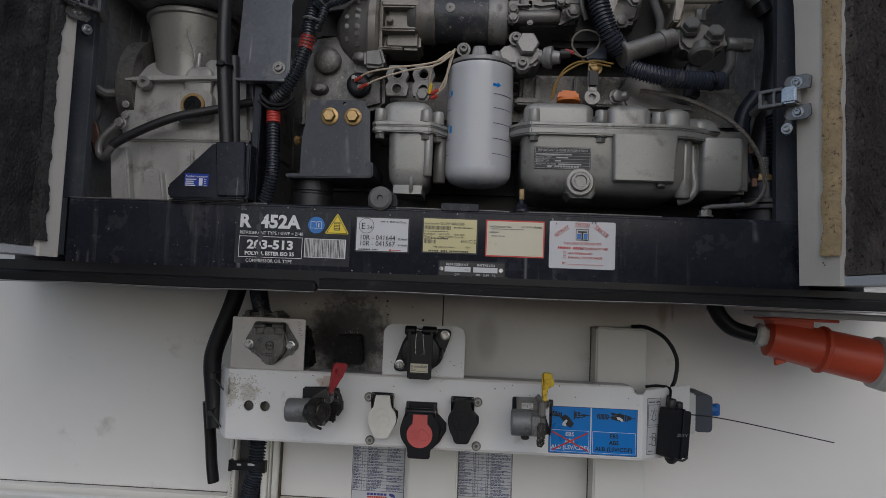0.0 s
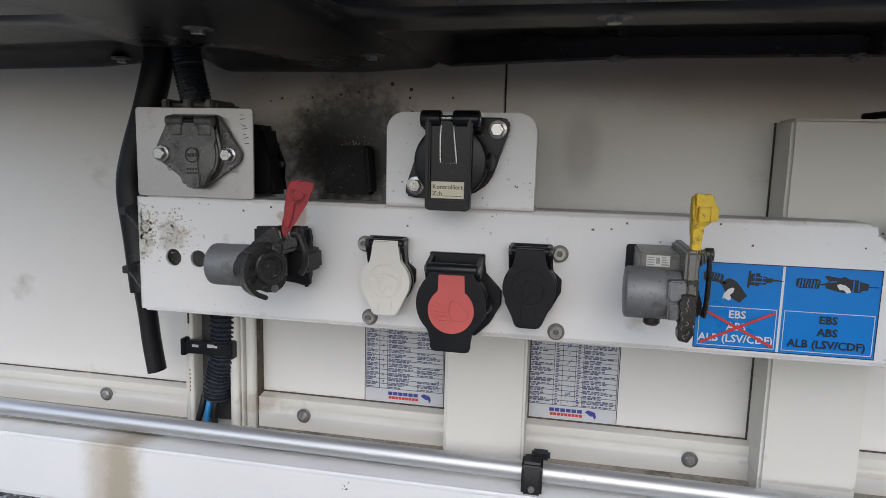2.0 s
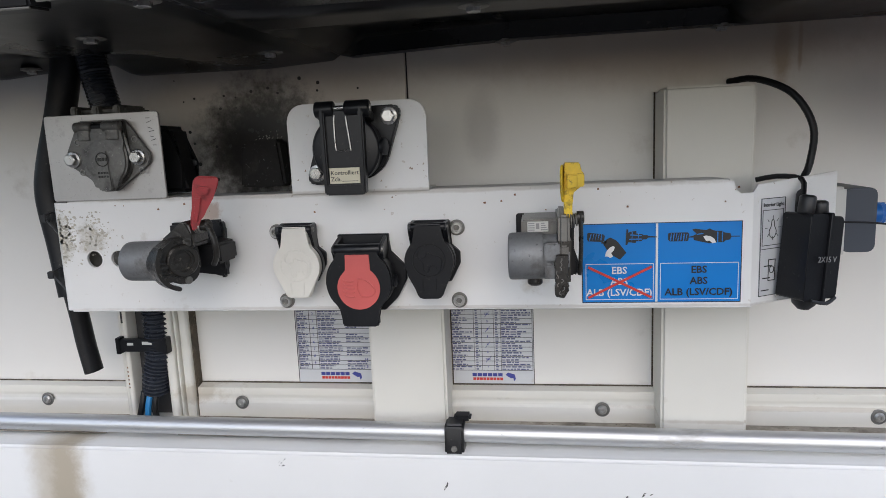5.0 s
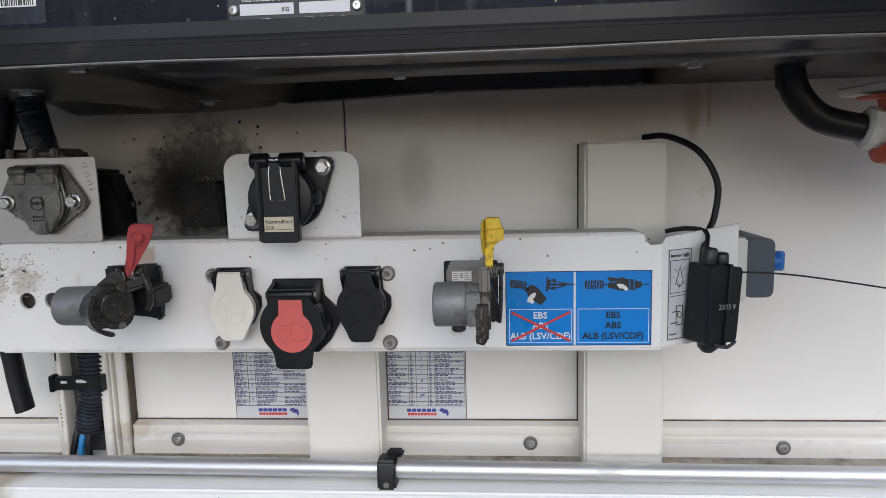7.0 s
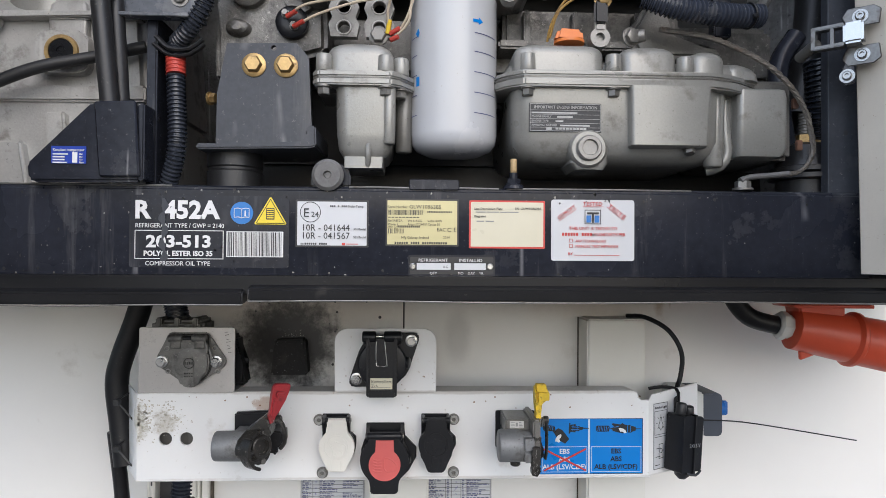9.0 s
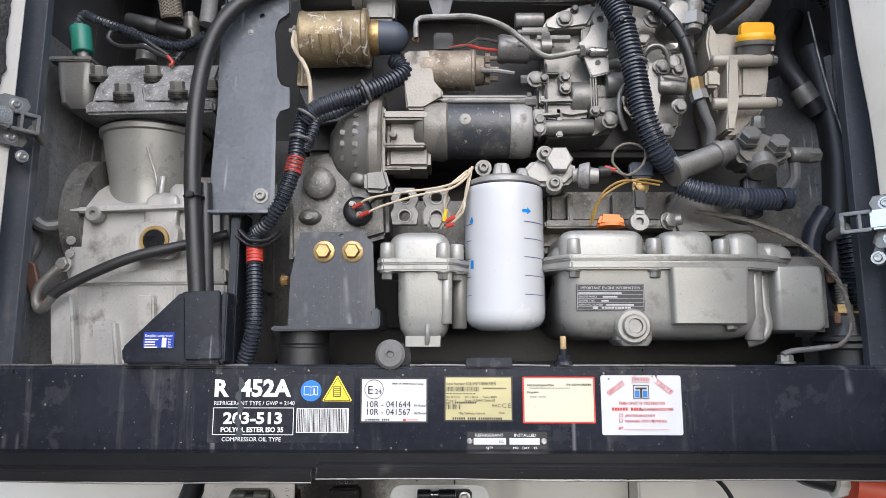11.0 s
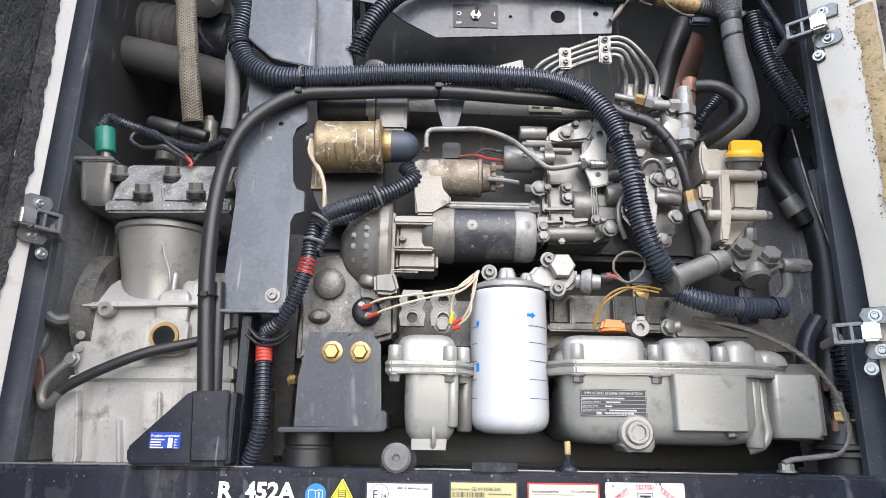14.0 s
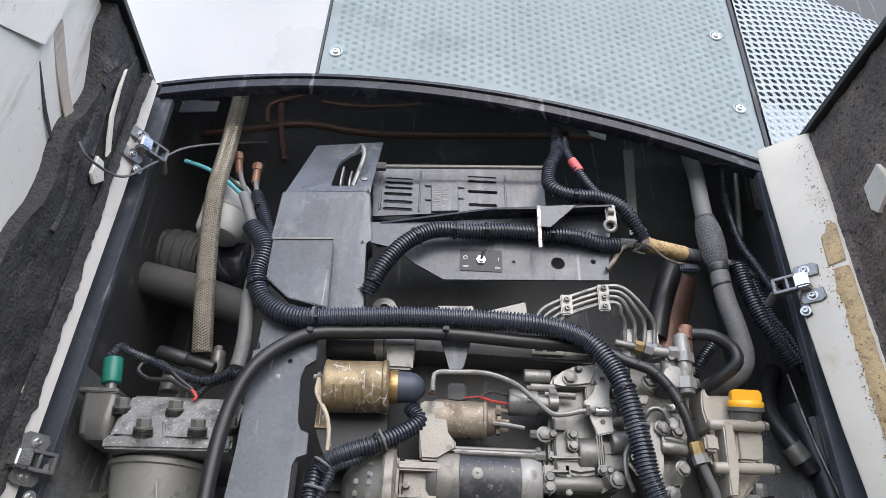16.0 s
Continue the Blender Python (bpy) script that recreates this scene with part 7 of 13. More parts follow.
# black rail below the seam
rail = thing("upper_rail", (-0.1, 1.09, 2.87), "black curved rail along the top of the bay", "rail")
for name_, prof in (("upper_lip", [(0.001, -0.001), (-0.004, -0.003), (-0.004, -0.010), (0.001, -0.012), (0.010, -0.012), (0.010, -0.001)]), ("lower_flange", [(0.001, -0.013), (0.002, -0.020), (-0.001, -0.022), (-0.001, -0.034), (0.004, -0.037), (0.022, -0.037), (0.022, -0.013)])):
    bm = bm_new()
    ribs_ = []
    for i in range(41):
        c = seam(-0.71 + 1.235 * i / 40)
        ribs_.append([bm.verts.new(c + Vector((0, a, b))) for a, b in prof])
    for a, b in zip(ribs_, ribs_[1:]):
        for k in range(len(prof)):
            bm.faces.new((a[k], b[k], b[(k + 1) % len(prof)], a[(k + 1) % len(prof)]))
    bm.faces.new(ribs_[0][::-1])
    bm.faces.new(ribs_[-1])
    part(name_, bm, black_frame, rail)
bm = bm_new()
sweep(bm, [seam(-0.404) + Vector((0, -0.001 + 0.05 * v, v)) for v in [0.75 * i / 8 for i in range(9)]], 0.003, 6, step=0.05)
part("joint", bm, black_dark, rail)
bm = bm_new()
sweep(bm, [seam(0.521 + 0.05 * v) + Vector((0, -0.001 + 0.05 * v, v)) for v in [0.75 * i / 8 for i in range(9)]], 0.005, 6, step=0.05)
part("joint", bm, black_dark, rail)
for x, v in ((-0.373, 0.070), (0.489, 0.139), (0.486, 0.376)):
    s_ = thing("panel_screw", seam(x) + Vector((0, 0.05 * v, v)), "steel screw in a round cup in the grey sheet", "screw", "panel screws")
    p = seam(x) + Vector((0, 0.05 * v - 0.002, v))
    bm = bm_new()
    ring(bm, p, (0, 1, 0), 0.0128, 0.0020, 28, 8)
    part("cup", bm, panel_grey, s_)
    # black disc stands in for the shade inside the cup
    bm = bm_new()
    lathe(bm, p + Vector((0, 0.0006, 0)), (0, -1, 0), [(0, 0.0122), (0.0006, 0.0120), (0.0006, 0)], 28)
    part("recess", bm, black_dark, s_)
    bm = bm_new()
    socket_screw(bm, p + Vector((0, -0.0004, -0.0015)), (0, -1, -0.1), 0.0064, 0.005)
    part("head", bm, steel, s_)

# ---- open service doors ----
def along(table, z):
    """The value for a height out of (height, value) pairs."""
    for (za, a), (zb, b) in zip(table, table[1:]):
        if z <= zb:
            return a + (b - a) * max(0.0, z - za) / (zb - za)
    return table[-1][1]


def service_door(side, inner, fold_x, fold_y, width, lean, z0, z1):
    """A door that stands open towards the yard: side -1 hinged at the left, 1 at the right."""
    d = thing("service_door", (fold_x, fold_y, z0), "white service door standing open, torn black foam inside" if side < 0 else "white service door standing open, grey foam and yellow glue inside", "door", "service doors")
    X = lambda v, y: fold_x + side * (v - lean * (1.058 - y))      # v: away from the bay's middle

    def slab(name, v0, v1, y0, y1, za, zb, material, label=""):
        bm = bm_new()
        prism(bm, [(X(v0, y0), y0), (X(v1, y0), y0), (X(v1, y1), y1), (X(v0, y1), y1)], za, zb, 0.001, 1, axis="z")
        return part(name, bm, material, d, label)
    ye = 1.055 - width
    slab("outer_skin", 0.042, 0.048, ye, 1.058, z0, z1, door_paint)
    slab("inner_skin", 0.036, 0.041, ye + 0.005, fold_y + 0.02, z0 + 0.01, z1 - 0.01, door_inner, "pale stained bare inner skin")
    # slanting hinge flange that widens where the bay narrows
    bm = bm_new()
    rows = []
    for i in range(25):
        z = z0 + (z1 - z0) * i / 24
        xi = along(inner, z)
        sec = [(xi, 1.062), (xi - side * 0.002, 1.058), (xi, 1.054), (fold_x - side * 0.002, fold_y + 0.002), (fold_x + side * 0.003, fold_y), (X(0.042, fold_y), fold_y), (X(0.042, 1.062), 1.062)]
        rows.append([bm.verts.new((x, y, z)) for x, y in sec])
    for a, b in zip(rows, rows[1:]):
        for i in range(7):
            bm.faces.new((a[i], a[(i + 1) % 7], b[(i + 1) % 7], b[i]))
    bm.faces.new(rows[0])
    bm.faces.new(rows[-1])
    flange = part("hinge_flange", bm, flange_paint if side > 0 else flange_plain, d, "white slanting hinge edge with brown specks" if side > 0 else "white slanting hinge edge")
    slab("edge_flange", 0.0, 0.042, ye - 0.002, ye + 0.014, z0, z1, door_paint)
    slab("bottom_flange", 0.004, 0.042, ye + 0.014, fold_y, z0, z0 + 0.014, door_paint)
    slab("top_seal", 0.0, 0.044, ye, 1.058, z1, z1 + 0.012, rubber, "black rubber seal")
    # foam with a ragged edge and a rough face
    rng = random.Random(3 + side)
    ends = FOAM_LEFT if side < 0 else FOAM_RIGHT
    bm = bm_new()
    ny, nz = 48, 150
    rows = []
    for j in range(nz + 1):
        z = z0 + 0.016 + (z1 - z0 - 0.018) * j / nz
        edge = along(ends, z) + 0.008 * math.sin(z * 31) + 0.005 * noise.noise(Vector((z * 22, side, 2))) + rng.uniform(-0.0006, 0.0006)
        near = fold_y + 0.003 - 0.006 * noise.noise(Vector((z * 12, side, 0))) - 0.003 * noise.noise(Vector((z * 60, side, 5)))
        row = []
        for i in range(ny + 1):
            y = edge + (near - edge) * i / ny
            q = Vector((y, z, side * 3.0))
            rip = max(0.0, noise.noise(q * 9 + Vector((4, 0, 0))) - 0.28) * 0.03
            v = 0.012 + 0.007 * noise.noise(q * 7) + 0.0035 * noise.noise(q * 34) + 0.0016 * noise.noise(q * 110) + rip
            row.append(bm.verts.new((X(min(0.034, v) if 0 < i < ny else 0.037 if i == 0 else 0.004, y), y, z)))
        rows.append(row)
    for a, b in zip(rows, rows[1:]):
        for i in range(ny):
            bm.faces.new((a[i], a[i + 1], b[i + 1], b[i]))
    part("foam_lining", bm, foam if side < 0 else foam_grey, d, "ragged black foam lining" if side < 0 else "dusty grey brown foam lining")
    return d, X, slab


INNER_LEFT = ((1.69, -0.702), (2.30, -0.700), (2.60, -0.700), (2.87, -0.707))
INNER_RIGHT = ((1.69, 0.508), (2.13, 0.499), (2.23, 0.490), (2.42, 0.479), (2.80, 0.475))
FOAM_LEFT = ((1.69, 0.62), (2.20, 0.80), (2.35, 0.872), (2.45, 0.881), (2.531, 0.884), (2.60, 0.888), (2.65, 0.897), (2.70, 0.900), (2.75, 0.893), (2.80, 0.872), (2.87, 0.852))
FOAM_RIGHT = ((1.69, 0.42), (2.80, 0.42))

left_door, XL, slab_l = service_door(-1, INNER_LEFT, -0.713, 1.026, 0.585, 0.07, 1.695, 2.862)
# stains and an open groove that run aslant over the bare skin
for name, quad, material, label in (("groove", [(0.772, 2.650), (0.776, 2.650), (0.845, 2.592), (0.914, 2.548), (0.911, 2.543), (0.841, 2.587)], black_dark, "dark open groove"), ("stain_strip", [(0.774, 2.709), (0.793, 2.732), (0.872, 2.657), (0.924, 2.628), (0.912, 2.600), (0.827, 2.660)], tape_brown, "brown stained strip"), ("stain_strip", [(0.62, 2.50), (0.632, 2.505), (0.80, 2.36), (0.79, 2.35)], tape_brown, "brown stained strip"), ("slot", [(0.775, 2.712), (0.781, 2.712), (0.783, 2.744), (0.779, 2.746)], black_dark, "dark slot in the skin")):
    bm = bm_new()
    prism(bm, quad, XL(0.0352, 0.80), XL(0.0375, 0.80), 0, axis="x")
    part(name, bm, material, left_door, label)


bm = bm_new()
prism(bm, [(0.50, 2.40), (0.60, 2.515), (0.690, 2.598), (0.773, 2.652), (0.777, 2.700), (0.776, 2.750), (0.760, 2.848), (0.50, 2.848)], XL(0.0325, 0.7), XL(0.0355, 0.7), 0.001, 2, axis="x")
part("upper_pad", bm, door_inner, left_door, "smooth white raised pad")
bm = bm_new()
prism(bm, [(0.950, 2.790), (0.953, 2.796), (0.956, 2.755), (0.966, 2.695), (0.994, 2.640), (0.990, 2.625), (0.976, 2.650), (0.958, 2.690), (0.951, 2.750)], XL(0.0015, 0.96), XL(0.006, 0.96), 0.0006, 1, axis="x")
part("bare_strip", bm, door_inner, left_door, "pale strip where the foam has split")


def foam_rag(pts, width, name="foam_rag", material=None):
    """A torn hanging rag of foam: (y, z) points with a width that wanders."""
    rng = random.Random(len(pts))
    bm = bm_new()
    line = spline([(XL(0.016, y), y, z) for y, z in pts], 0.006)
    rows = []
    for i, p in enumerate(line):
        w = width * (0.55 + 0.45 * math.sin(math.pi * min(1, i / len(line) + 0.15))) * rng.uniform(0.85, 1.15)
        rows.append([bm.verts.new(p + Vector((dx + 0.002 * noise.noise(p * 90), dy * w, 0))) for dx, dy in ((0, -1), (0.008, -0.6), (0.010, 0), (0.007, 0.7), (0, 1), (-0.006, 0))])
    for a, b in zip(rows, rows[1:]):
        for i in range(6):
            bm.faces.new((a[i], a[(i + 1) % 6], b[(i + 1) % 6], b[i]))
    bm.faces.new(rows[0])
    bm.faces.new(rows[-1])
    part(name, bm, material or foam, left_door, "torn hanging rag of foam")


foam_rag([(0.925, 2.565), (0.940, 2.61), (0.935, 2.66), (0.930, 2.71), (0.942, 2.76), (0.957, 2.81)], 0.018)
foam_rag([(0.960, 2.60), (0.957, 2.64), (0.948, 2.70)], 0.010)
foam_rag([(0.872, 2.845), (0.892, 2.80), (0.905, 2.755), (0.916, 2.715)], 0.020)
foam_rag([(0.925, 2.850), (0.932, 2.81), (0.925, 2.775), (0.905, 2.735)], 0.014)
foam_rag([(0.975, 2.850), (0.982, 2.79), (0.990, 2.73), (1.005, 2.67)], 0.013)
foam_rag([(0.900, 2.600), (0.925, 2.560), (0.945, 2.50), (0.94, 2.44)], 0.012)
# foam that laps over the hinge edge
bm = bm_new()
rows = []
for i in range(220):
    z = 1.72 + 1.135 * i / 219
    k = 0.0105 + 0.004 * math.sin(z * 9) + 0.006 * noise.noise(Vector((z * 26, 3, 0))) + 0.003 * noise.noise(Vector((z * 95, 5, 0)))
    k = max(0.001, k * (1.0 if z < 2.55 else 0.75))
    e, u, nrm = Vector((-0.7115, 1.0265, z)), Vector((0.399, 0.917, 0)), Vector((0.917, -0.399, 0))
    h = 0.004 + 0.0018 * noise.noise(Vector((z * 70, 9, 0)))
    rows.append([bm.verts.new(e + u * a + nrm * b) for a, b in ((-0.010, -0.003), (-0.008, h), (k * 0.5, h + 0.001), (k - 0.001, h * 0.8), (k, 0.0002), (k * 0.5, -0.001))])
for a, b in zip(rows, rows[1:]):
    for i in range(6):
        bm.faces.new((a[i], a[(i + 1) % 6], b[(i + 1) % 6], b[i]))
bm.faces.new(rows[0])
bm.faces.new(rows[-1])
part("foam_lip", bm, foam, left_door, "ragged foam lapping over the edge")
bm = bm_new()
prism(bm, [(0.972, 2.612), (0.972, 2.575), (0.990, 2.566), (1.012, 2.590), (0.992, 2.616)], XL(0.004, 0.98), XL(0.010, 0.98), 0.001, 1, axis="x")
part("peeled_tab", bm, door_inner, left_door, "pale peeled tab")
# raised dark and brown plates put the shaded recess into their colour
slot = [(0.000, 2.190), (0.006, 2.176), (0.016, 2.174), (0.026, 2.192), (0.029, 2.244), (0.022, 2.262), (0.006, 2.268), (-0.001, 2.252)]
edge_u = Vector((0.0122, 0.0280, 0)).normalized()
edge_n = Vector((edge_u.y, -edge_u.x, 0))
for grow, rise, name_, material_, word in ((1.0, 0.0012, "slot_shade", black_dark, "dark slot in the edge"), (0.72, 0.0018, "slot_floor_shade", tape_brown, "brown stained floor of the slot")):
    bm = bm_new()
    at = lambda k, z, h: Vector((-0.7145, 1.0275, 0)) + edge_u * (0.014 + (k - 0.014) * grow - (1 - grow) * 0.012) + edge_n * h + Vector((0, 0, 2.22 + (z - 2.22) * (grow + 0.12 * (1 - grow))))
    lo_, hi_ = [bm.verts.new(at(k, z, -0.002)) for k, z in slot], [bm.verts.new(at(k, z, rise)) for k, z in slot]
    bm.faces.new(lo_)
    bm.faces.new(hi_)
    for a in range(8):
        bm.faces.new((lo_[a], lo_[(a + 1) % 8], hi_[(a + 1) % 8], hi_[a]))
    part(name_, bm, material_, left_door, word)

right_door, XR, slab_r = service_door(1, INNER_RIGHT, 0.540, 1.000, 0.675, 0.0175, 1.695, 2.775)
# glue bead along the fold, and the taped patch
for za, zb in ((1.74, 2.02), (2.02, 2.27), (2.27, 2.49)):
    bm = bm_new()
    line = [za + (zb - za) * i / 40 for i in range(41)]
    rows = []
    for z in line:
        w0 = 0.027 - 0.006 * noise.noise(Vector((z * 30, 1, 0))) - 0.004 * noise.noise(Vector((z * 110, 2, 0)))
        w1 = 0.003 + 0.003 * noise.noise(Vector((z * 25, 7, 0)))
        e = Vector((0.540, 1.000, z))
        u = Vector((-0.742, 0.670, 0))
        nrm = Vector((-0.670, -0.742, 0))
        rows.append([bm.verts.new(e + u * k + nrm * h) for k, h in ((w0, 0.0006), (w0 - 0.004, 0.0022), ((w0 + w1) / 2, 0.0034), (w1, 0.0030), (w1 - 0.003, 0.0010), ((w0 + w1) / 2, -0.001))])
    for a, b in zip(rows, rows[1:]):
        for i in range(6):
            bm.faces.new((a[i], a[(i + 1) % 6], b[(i + 1) % 6], b[i]))
    part("glue_bead", bm, tape_tan, right_door, "dried yellow glue bead")
bm = bm_new()
prism(bm, [(-0.006, -0.036), (0.022, -0.032), (0.024, 0.040), (0.010, 0.044), (0.006, 0.026), (-0.004, 0.020)], -0.0035, -0.0006, 0.001, 1)
bm.transform(Matrix.Translation((0.5225, 1.0163, 2.533)) @ pose(0, 0, 0, 0, 0, -42))
part("tape_patch", bm, tape_tan, right_door, "yellowed tape patch")
rng = random.Random(77)
bm = bm_new()
for i in range(900):
    z = rng.uniform(1.72, 2.76)
    k = abs(rng.gauss(0, 0.018)) + (0.020 if z < 2.5 else 0.004)
    if k > (0.07 if z > 2.42 else 0.036) or (z < 2.15 and k > 0.026):
        continue
    w = rng.choice((0.0006, 0.0008, 0.0011, 0.0016))
    p = Vector((0.540 - 0.742 * k - 0.670 * 0.0004, 1.000 + 0.670 * k - 0.742 * 0.0004, z))
    a, b = Vector((-0.742, 0.670, 0)) * w, Vector((0, 0, w * rng.uniform(0.7, 1.5)))
    vs = [bm.verts.new(p + q) for q in (a, b, -a, -b)]
    top = bm.verts.new(p + Vector((-0.670, -0.742, 0)) * w * 0.6)
    for q in range(4):
        bm.faces.new((vs[q], vs[(q + 1) % 4], top))
    bm.faces.new(vs[::-1])
tagged(part("glue_speck", bm, glue_brown, right_door), kind="stuff")
bm = bm_new()
prism(bm, [(0.914, 2.585), (0.872, 2.600), (0.860, 2.555), (0.904, 2.527), (0.916, 2.543)], XR(0.003, 0.89), XR(0.014, 0.89), 0.001, 1, axis="x")
part("bare_patch", bm, flange_paint, right_door, "cream bare patch where the foam is torn away")


def hinge(at, side, turn, slide=0.0, lift=0.0):
    """A hinge that lies on the slanting door edge and reaches into the bay."""
    h = thing("door_hinge", at, "bright steel door hinge with torx screws", "hinge", "door hinges")
    m = Matrix.Translation(at) @ pose(0, 0, 0, 0, 0, turn)
    s = side
    moved = m @ Matrix.Translation((-s * slide, 0, lift))

    def put(name, bm, material, shift=False):
        bm.transform(moved if shift else m)
        part(name, bm, material, h)
    bm = bm_new()
    box(bm, (-s * 0.006, -0.026, -0.013), (s * 0.016, -0.002, 0.013), 0.003)
    put("knuckle", bm, knuckle_steel)
    bm = bm_new()
    for dz in (-0.012, 0.012):
        box(bm, (-s * 0.005, -0.023, dz - 0.0025), (-s * 0.040, -0.008, dz + 0.0025), 0.001)
    box(bm, (-s * 0.016, -0.022, -0.012), (-s * 0.020, -0.010, 0.012), 0.001)
    box(bm, (-s * 0.036, -0.023, -0.0145), (-s * 0.041, -0.007, 0.0145), 0.001)
    put("yoke", bm, hinge_steel)
    bm = bm_new()
    cyl(bm, (-s * 0.036, -0.014, -0.004), (-s * 0.060, 0.010, -0.012), 0.007, 12)
    put("pin_arm", bm, cast_dark)
    for dz in (-1, 1):
        bm = bm_new()
        prism(bm, [(s * 0.030, dz * 0.012), (s * 0.032, dz * 0.030), (s * 0.024, dz * 0.036), (-s * 0.004, dz * 0.036), (-s * 0.010, dz * 0.026), (-s * 0.004, dz * 0.012)], -0.003, 0.0, 0.001, 1)
        put("leaf", bm, hinge_steel, True)
    bm = bm_new()
    prism(bm, [(-s * 0.006, -0.030), (s * 0.004, -0.030), (s * 0.004, -0.056), (-s * 0.006, -0.060), (-s * 0.014, -0.050)], -0.002, 0.002, 0.001, 1)
    put("tail_leaf", bm, black_frame, True)
    for dx, dz in ((0.010, 0.024), (0.012, -0.024), (-0.004, -0.048)):
        bm = bm_new()
        socket_screw(bm, (s * dx, -0.003, dz), (0, -1, 0), 0.0058, 0.006)
        put("screw", bm, steel, True)


for at, s_, turn, slide, lift in (((-0.7015, 1.040, 2.131), -1, 55, 0.025, 0.004), ((-0.692, 1.053, 2.698), -1, 55, 0, 0), ((0.486, 1.047, 1.990), 1, -42, 0, 0), ((0.482, 1.0495, 2.475), 1, -42, 0, 0)):
    hinge(at, s_, turn, slide, lift)

# ---- labels on the crossbeam ----
LY = 1.0846


def label_plate(x0, z0, x1, z1, material, label, name="label", border=None, r=0.003):
    s = thing(name, ((x0 + x1) / 2, LY, z0), label, "label", "crossbeam labels")
    bm = bm_new()
    if border:
        prism(bm, rounded(x0, z0, x1, z1, r, 3), LY, LY + 0.0006)
        part("border", bm, border, s)
        e = 0.0022
        bm = bm_new()
        prism(bm, rounded(x0 + e, z0 + e, x1 - e, z1 - e, r * 0.6, 3), LY - 0.0004, LY)
    else:
        prism(bm, rounded(x0, z0, x1, z1, r, 3), LY, LY + 0.0006)
    part("sheet", bm, material, s)
    return s


def bars(parent, material, items, y=LY - 0.0010, name="print_bar"):
    bm = bm_new()
    for a, b, c_, d in items:
        strip(bm, a, b, c_, d, y)
    return tagged(part(name, bm, material, parent), kind="stuff" if len(items) > 1 else "")


TY = LY - 0.0012
# refrigerant label
s = label_plate(-0.410, 1.698, -0.214, 1.788, black_frame, "black refrigerant label with white print and warning signs")
letters("R", (-0.4035, TY, 1.7595), 0.0305, ink_white, s, bold=0.0012)
letters("452A", (-0.3680, TY, 1.7595), 0.0305, ink_white, s, bold=0.0012, width=0.070)
letters("REFRIGERANT TYPE / GWP = 2140", (-0.4025, TY, 1.7475), 0.0078, ink_white, s, width=0.108)
bars(s, ink_white, [(-0.4030, 1.7085, -0.2945, 1.7094), (-0.4030, 1.7434, -0.2945, 1.7443), (-0.4030, 1.7085, -0.4021, 1.7443), (-0.2954, 1.7085, -0.2945, 1.7443)])
letters("203-513", (-0.3890, TY, 1.7235), 0.0205, ink_white, s, bold=0.0007, width=0.079)
letters("POLYOL ESTER ISO 35", (-0.3920, TY, 1.7125), 0.0088, ink_white, s, bold=0.0003, width=0.084)
letters("COMPRESSOR OIL TYPE", (-0.3900, TY, 1.7005), 0.0078, ink_white, s, width=0.079)
bars(s, ink_white, [(-0.2910, 1.7115, -0.2210, 1.7435)], LY - 0.0006, "barcode_ground")
rng = random.Random(5)
x, items = -0.2895, []
while x < -0.223:
    w = rng.choice((0.0005, 0.0008, 0.0013))
    items.append((x, 1.7125, x + w, 1.7425))
    x += w + rng.choice((0.0006, 0.0009, 0.0012))
bars(s, ink_black, items, name="barcode")
bm = bm_new()
prism(bm, disc(-0.2725, 1.7665, 0.0140, 32), LY - 0.0008, LY)
part("blue_sign", bm, ink_blue, s, "round blue manual sign")
bm = bm_new()
for sx in (-1, 1):
    page = [Vector((-0.2725 + sx * a, LY - 0.0011, 1.7665 + b)) for a, b in ((0.0, -0.0062), (0.0045, -0.0050), (0.0092, -0.0056), (0.0092, 0.0054), (0.0045, 0.0060), (0.0, 0.0048))]
    for a, b in zip(page, page[1:] + page[:1]):
        sweep(bm, [a, b], 0.0005, 5, step=0.05)
part("book_symbol", bm, ink_white, s)
letters("i", (-0.2680, LY - 0.0016, 1.7632), 0.0095, ink_white, s, "CENTER", bold=0.0004)
bm = bm_new()
prism(bm, [(-0.2555, 1.7525), (-0.2185, 1.7525), (-0.2172, 1.7540), (-0.2360, 1.7862), (-0.2380, 1.7862), (-0.2568, 1.7540)], LY - 0.0008, LY)
part("warning_triangle", bm, ink_yellow, s, "yellow warning triangle")
bm = bm_new()
ln = [Vector((-0.2545, LY - 0.001, 1.7540)), Vector((-0.2195, LY - 0.001, 1.7540)), Vector((-0.2370, LY - 0.001, 1.7840))]
for a, b in zip(ln, ln[1:] + ln[:1]):
    sweep(bm, [a, b], 0.0005, 5, step=0.05)
prism(bm, rounded(-0.2425, 1.7585, -0.2320, 1.7730, 0.001, 2), LY - 0.0010, LY - 0.0006)
part("triangle_print", bm, ink_black, s)
bars(s, ink_yellow, [(-0.2415, 1.7600 + i * 0.0026, -0.2330, 1.7615 + i * 0.0026) for i in range(5)], LY - 0.0014)

# run-off streak that has eaten the print
bm = bm_new()
rng = random.Random(17)
l_, r_ = [], []
for i in range(24):
    z = 1.706 + i * 0.0034
    c_ = -0.368 + 0.002 * math.sin(i * 0.7)
    w = 0.0030 + 0.0014 * math.sin(i * 1.3) + rng.uniform(-0.0006, 0.0006)
    l_.append((c_ - w, z))
    r_.append((c_ + w, z))
prism(bm, l_ + r_[::-1], TY - 0.0006, TY - 0.0003)
part("worn_streak", bm, post_paint, s, "grey streak worn through the print")
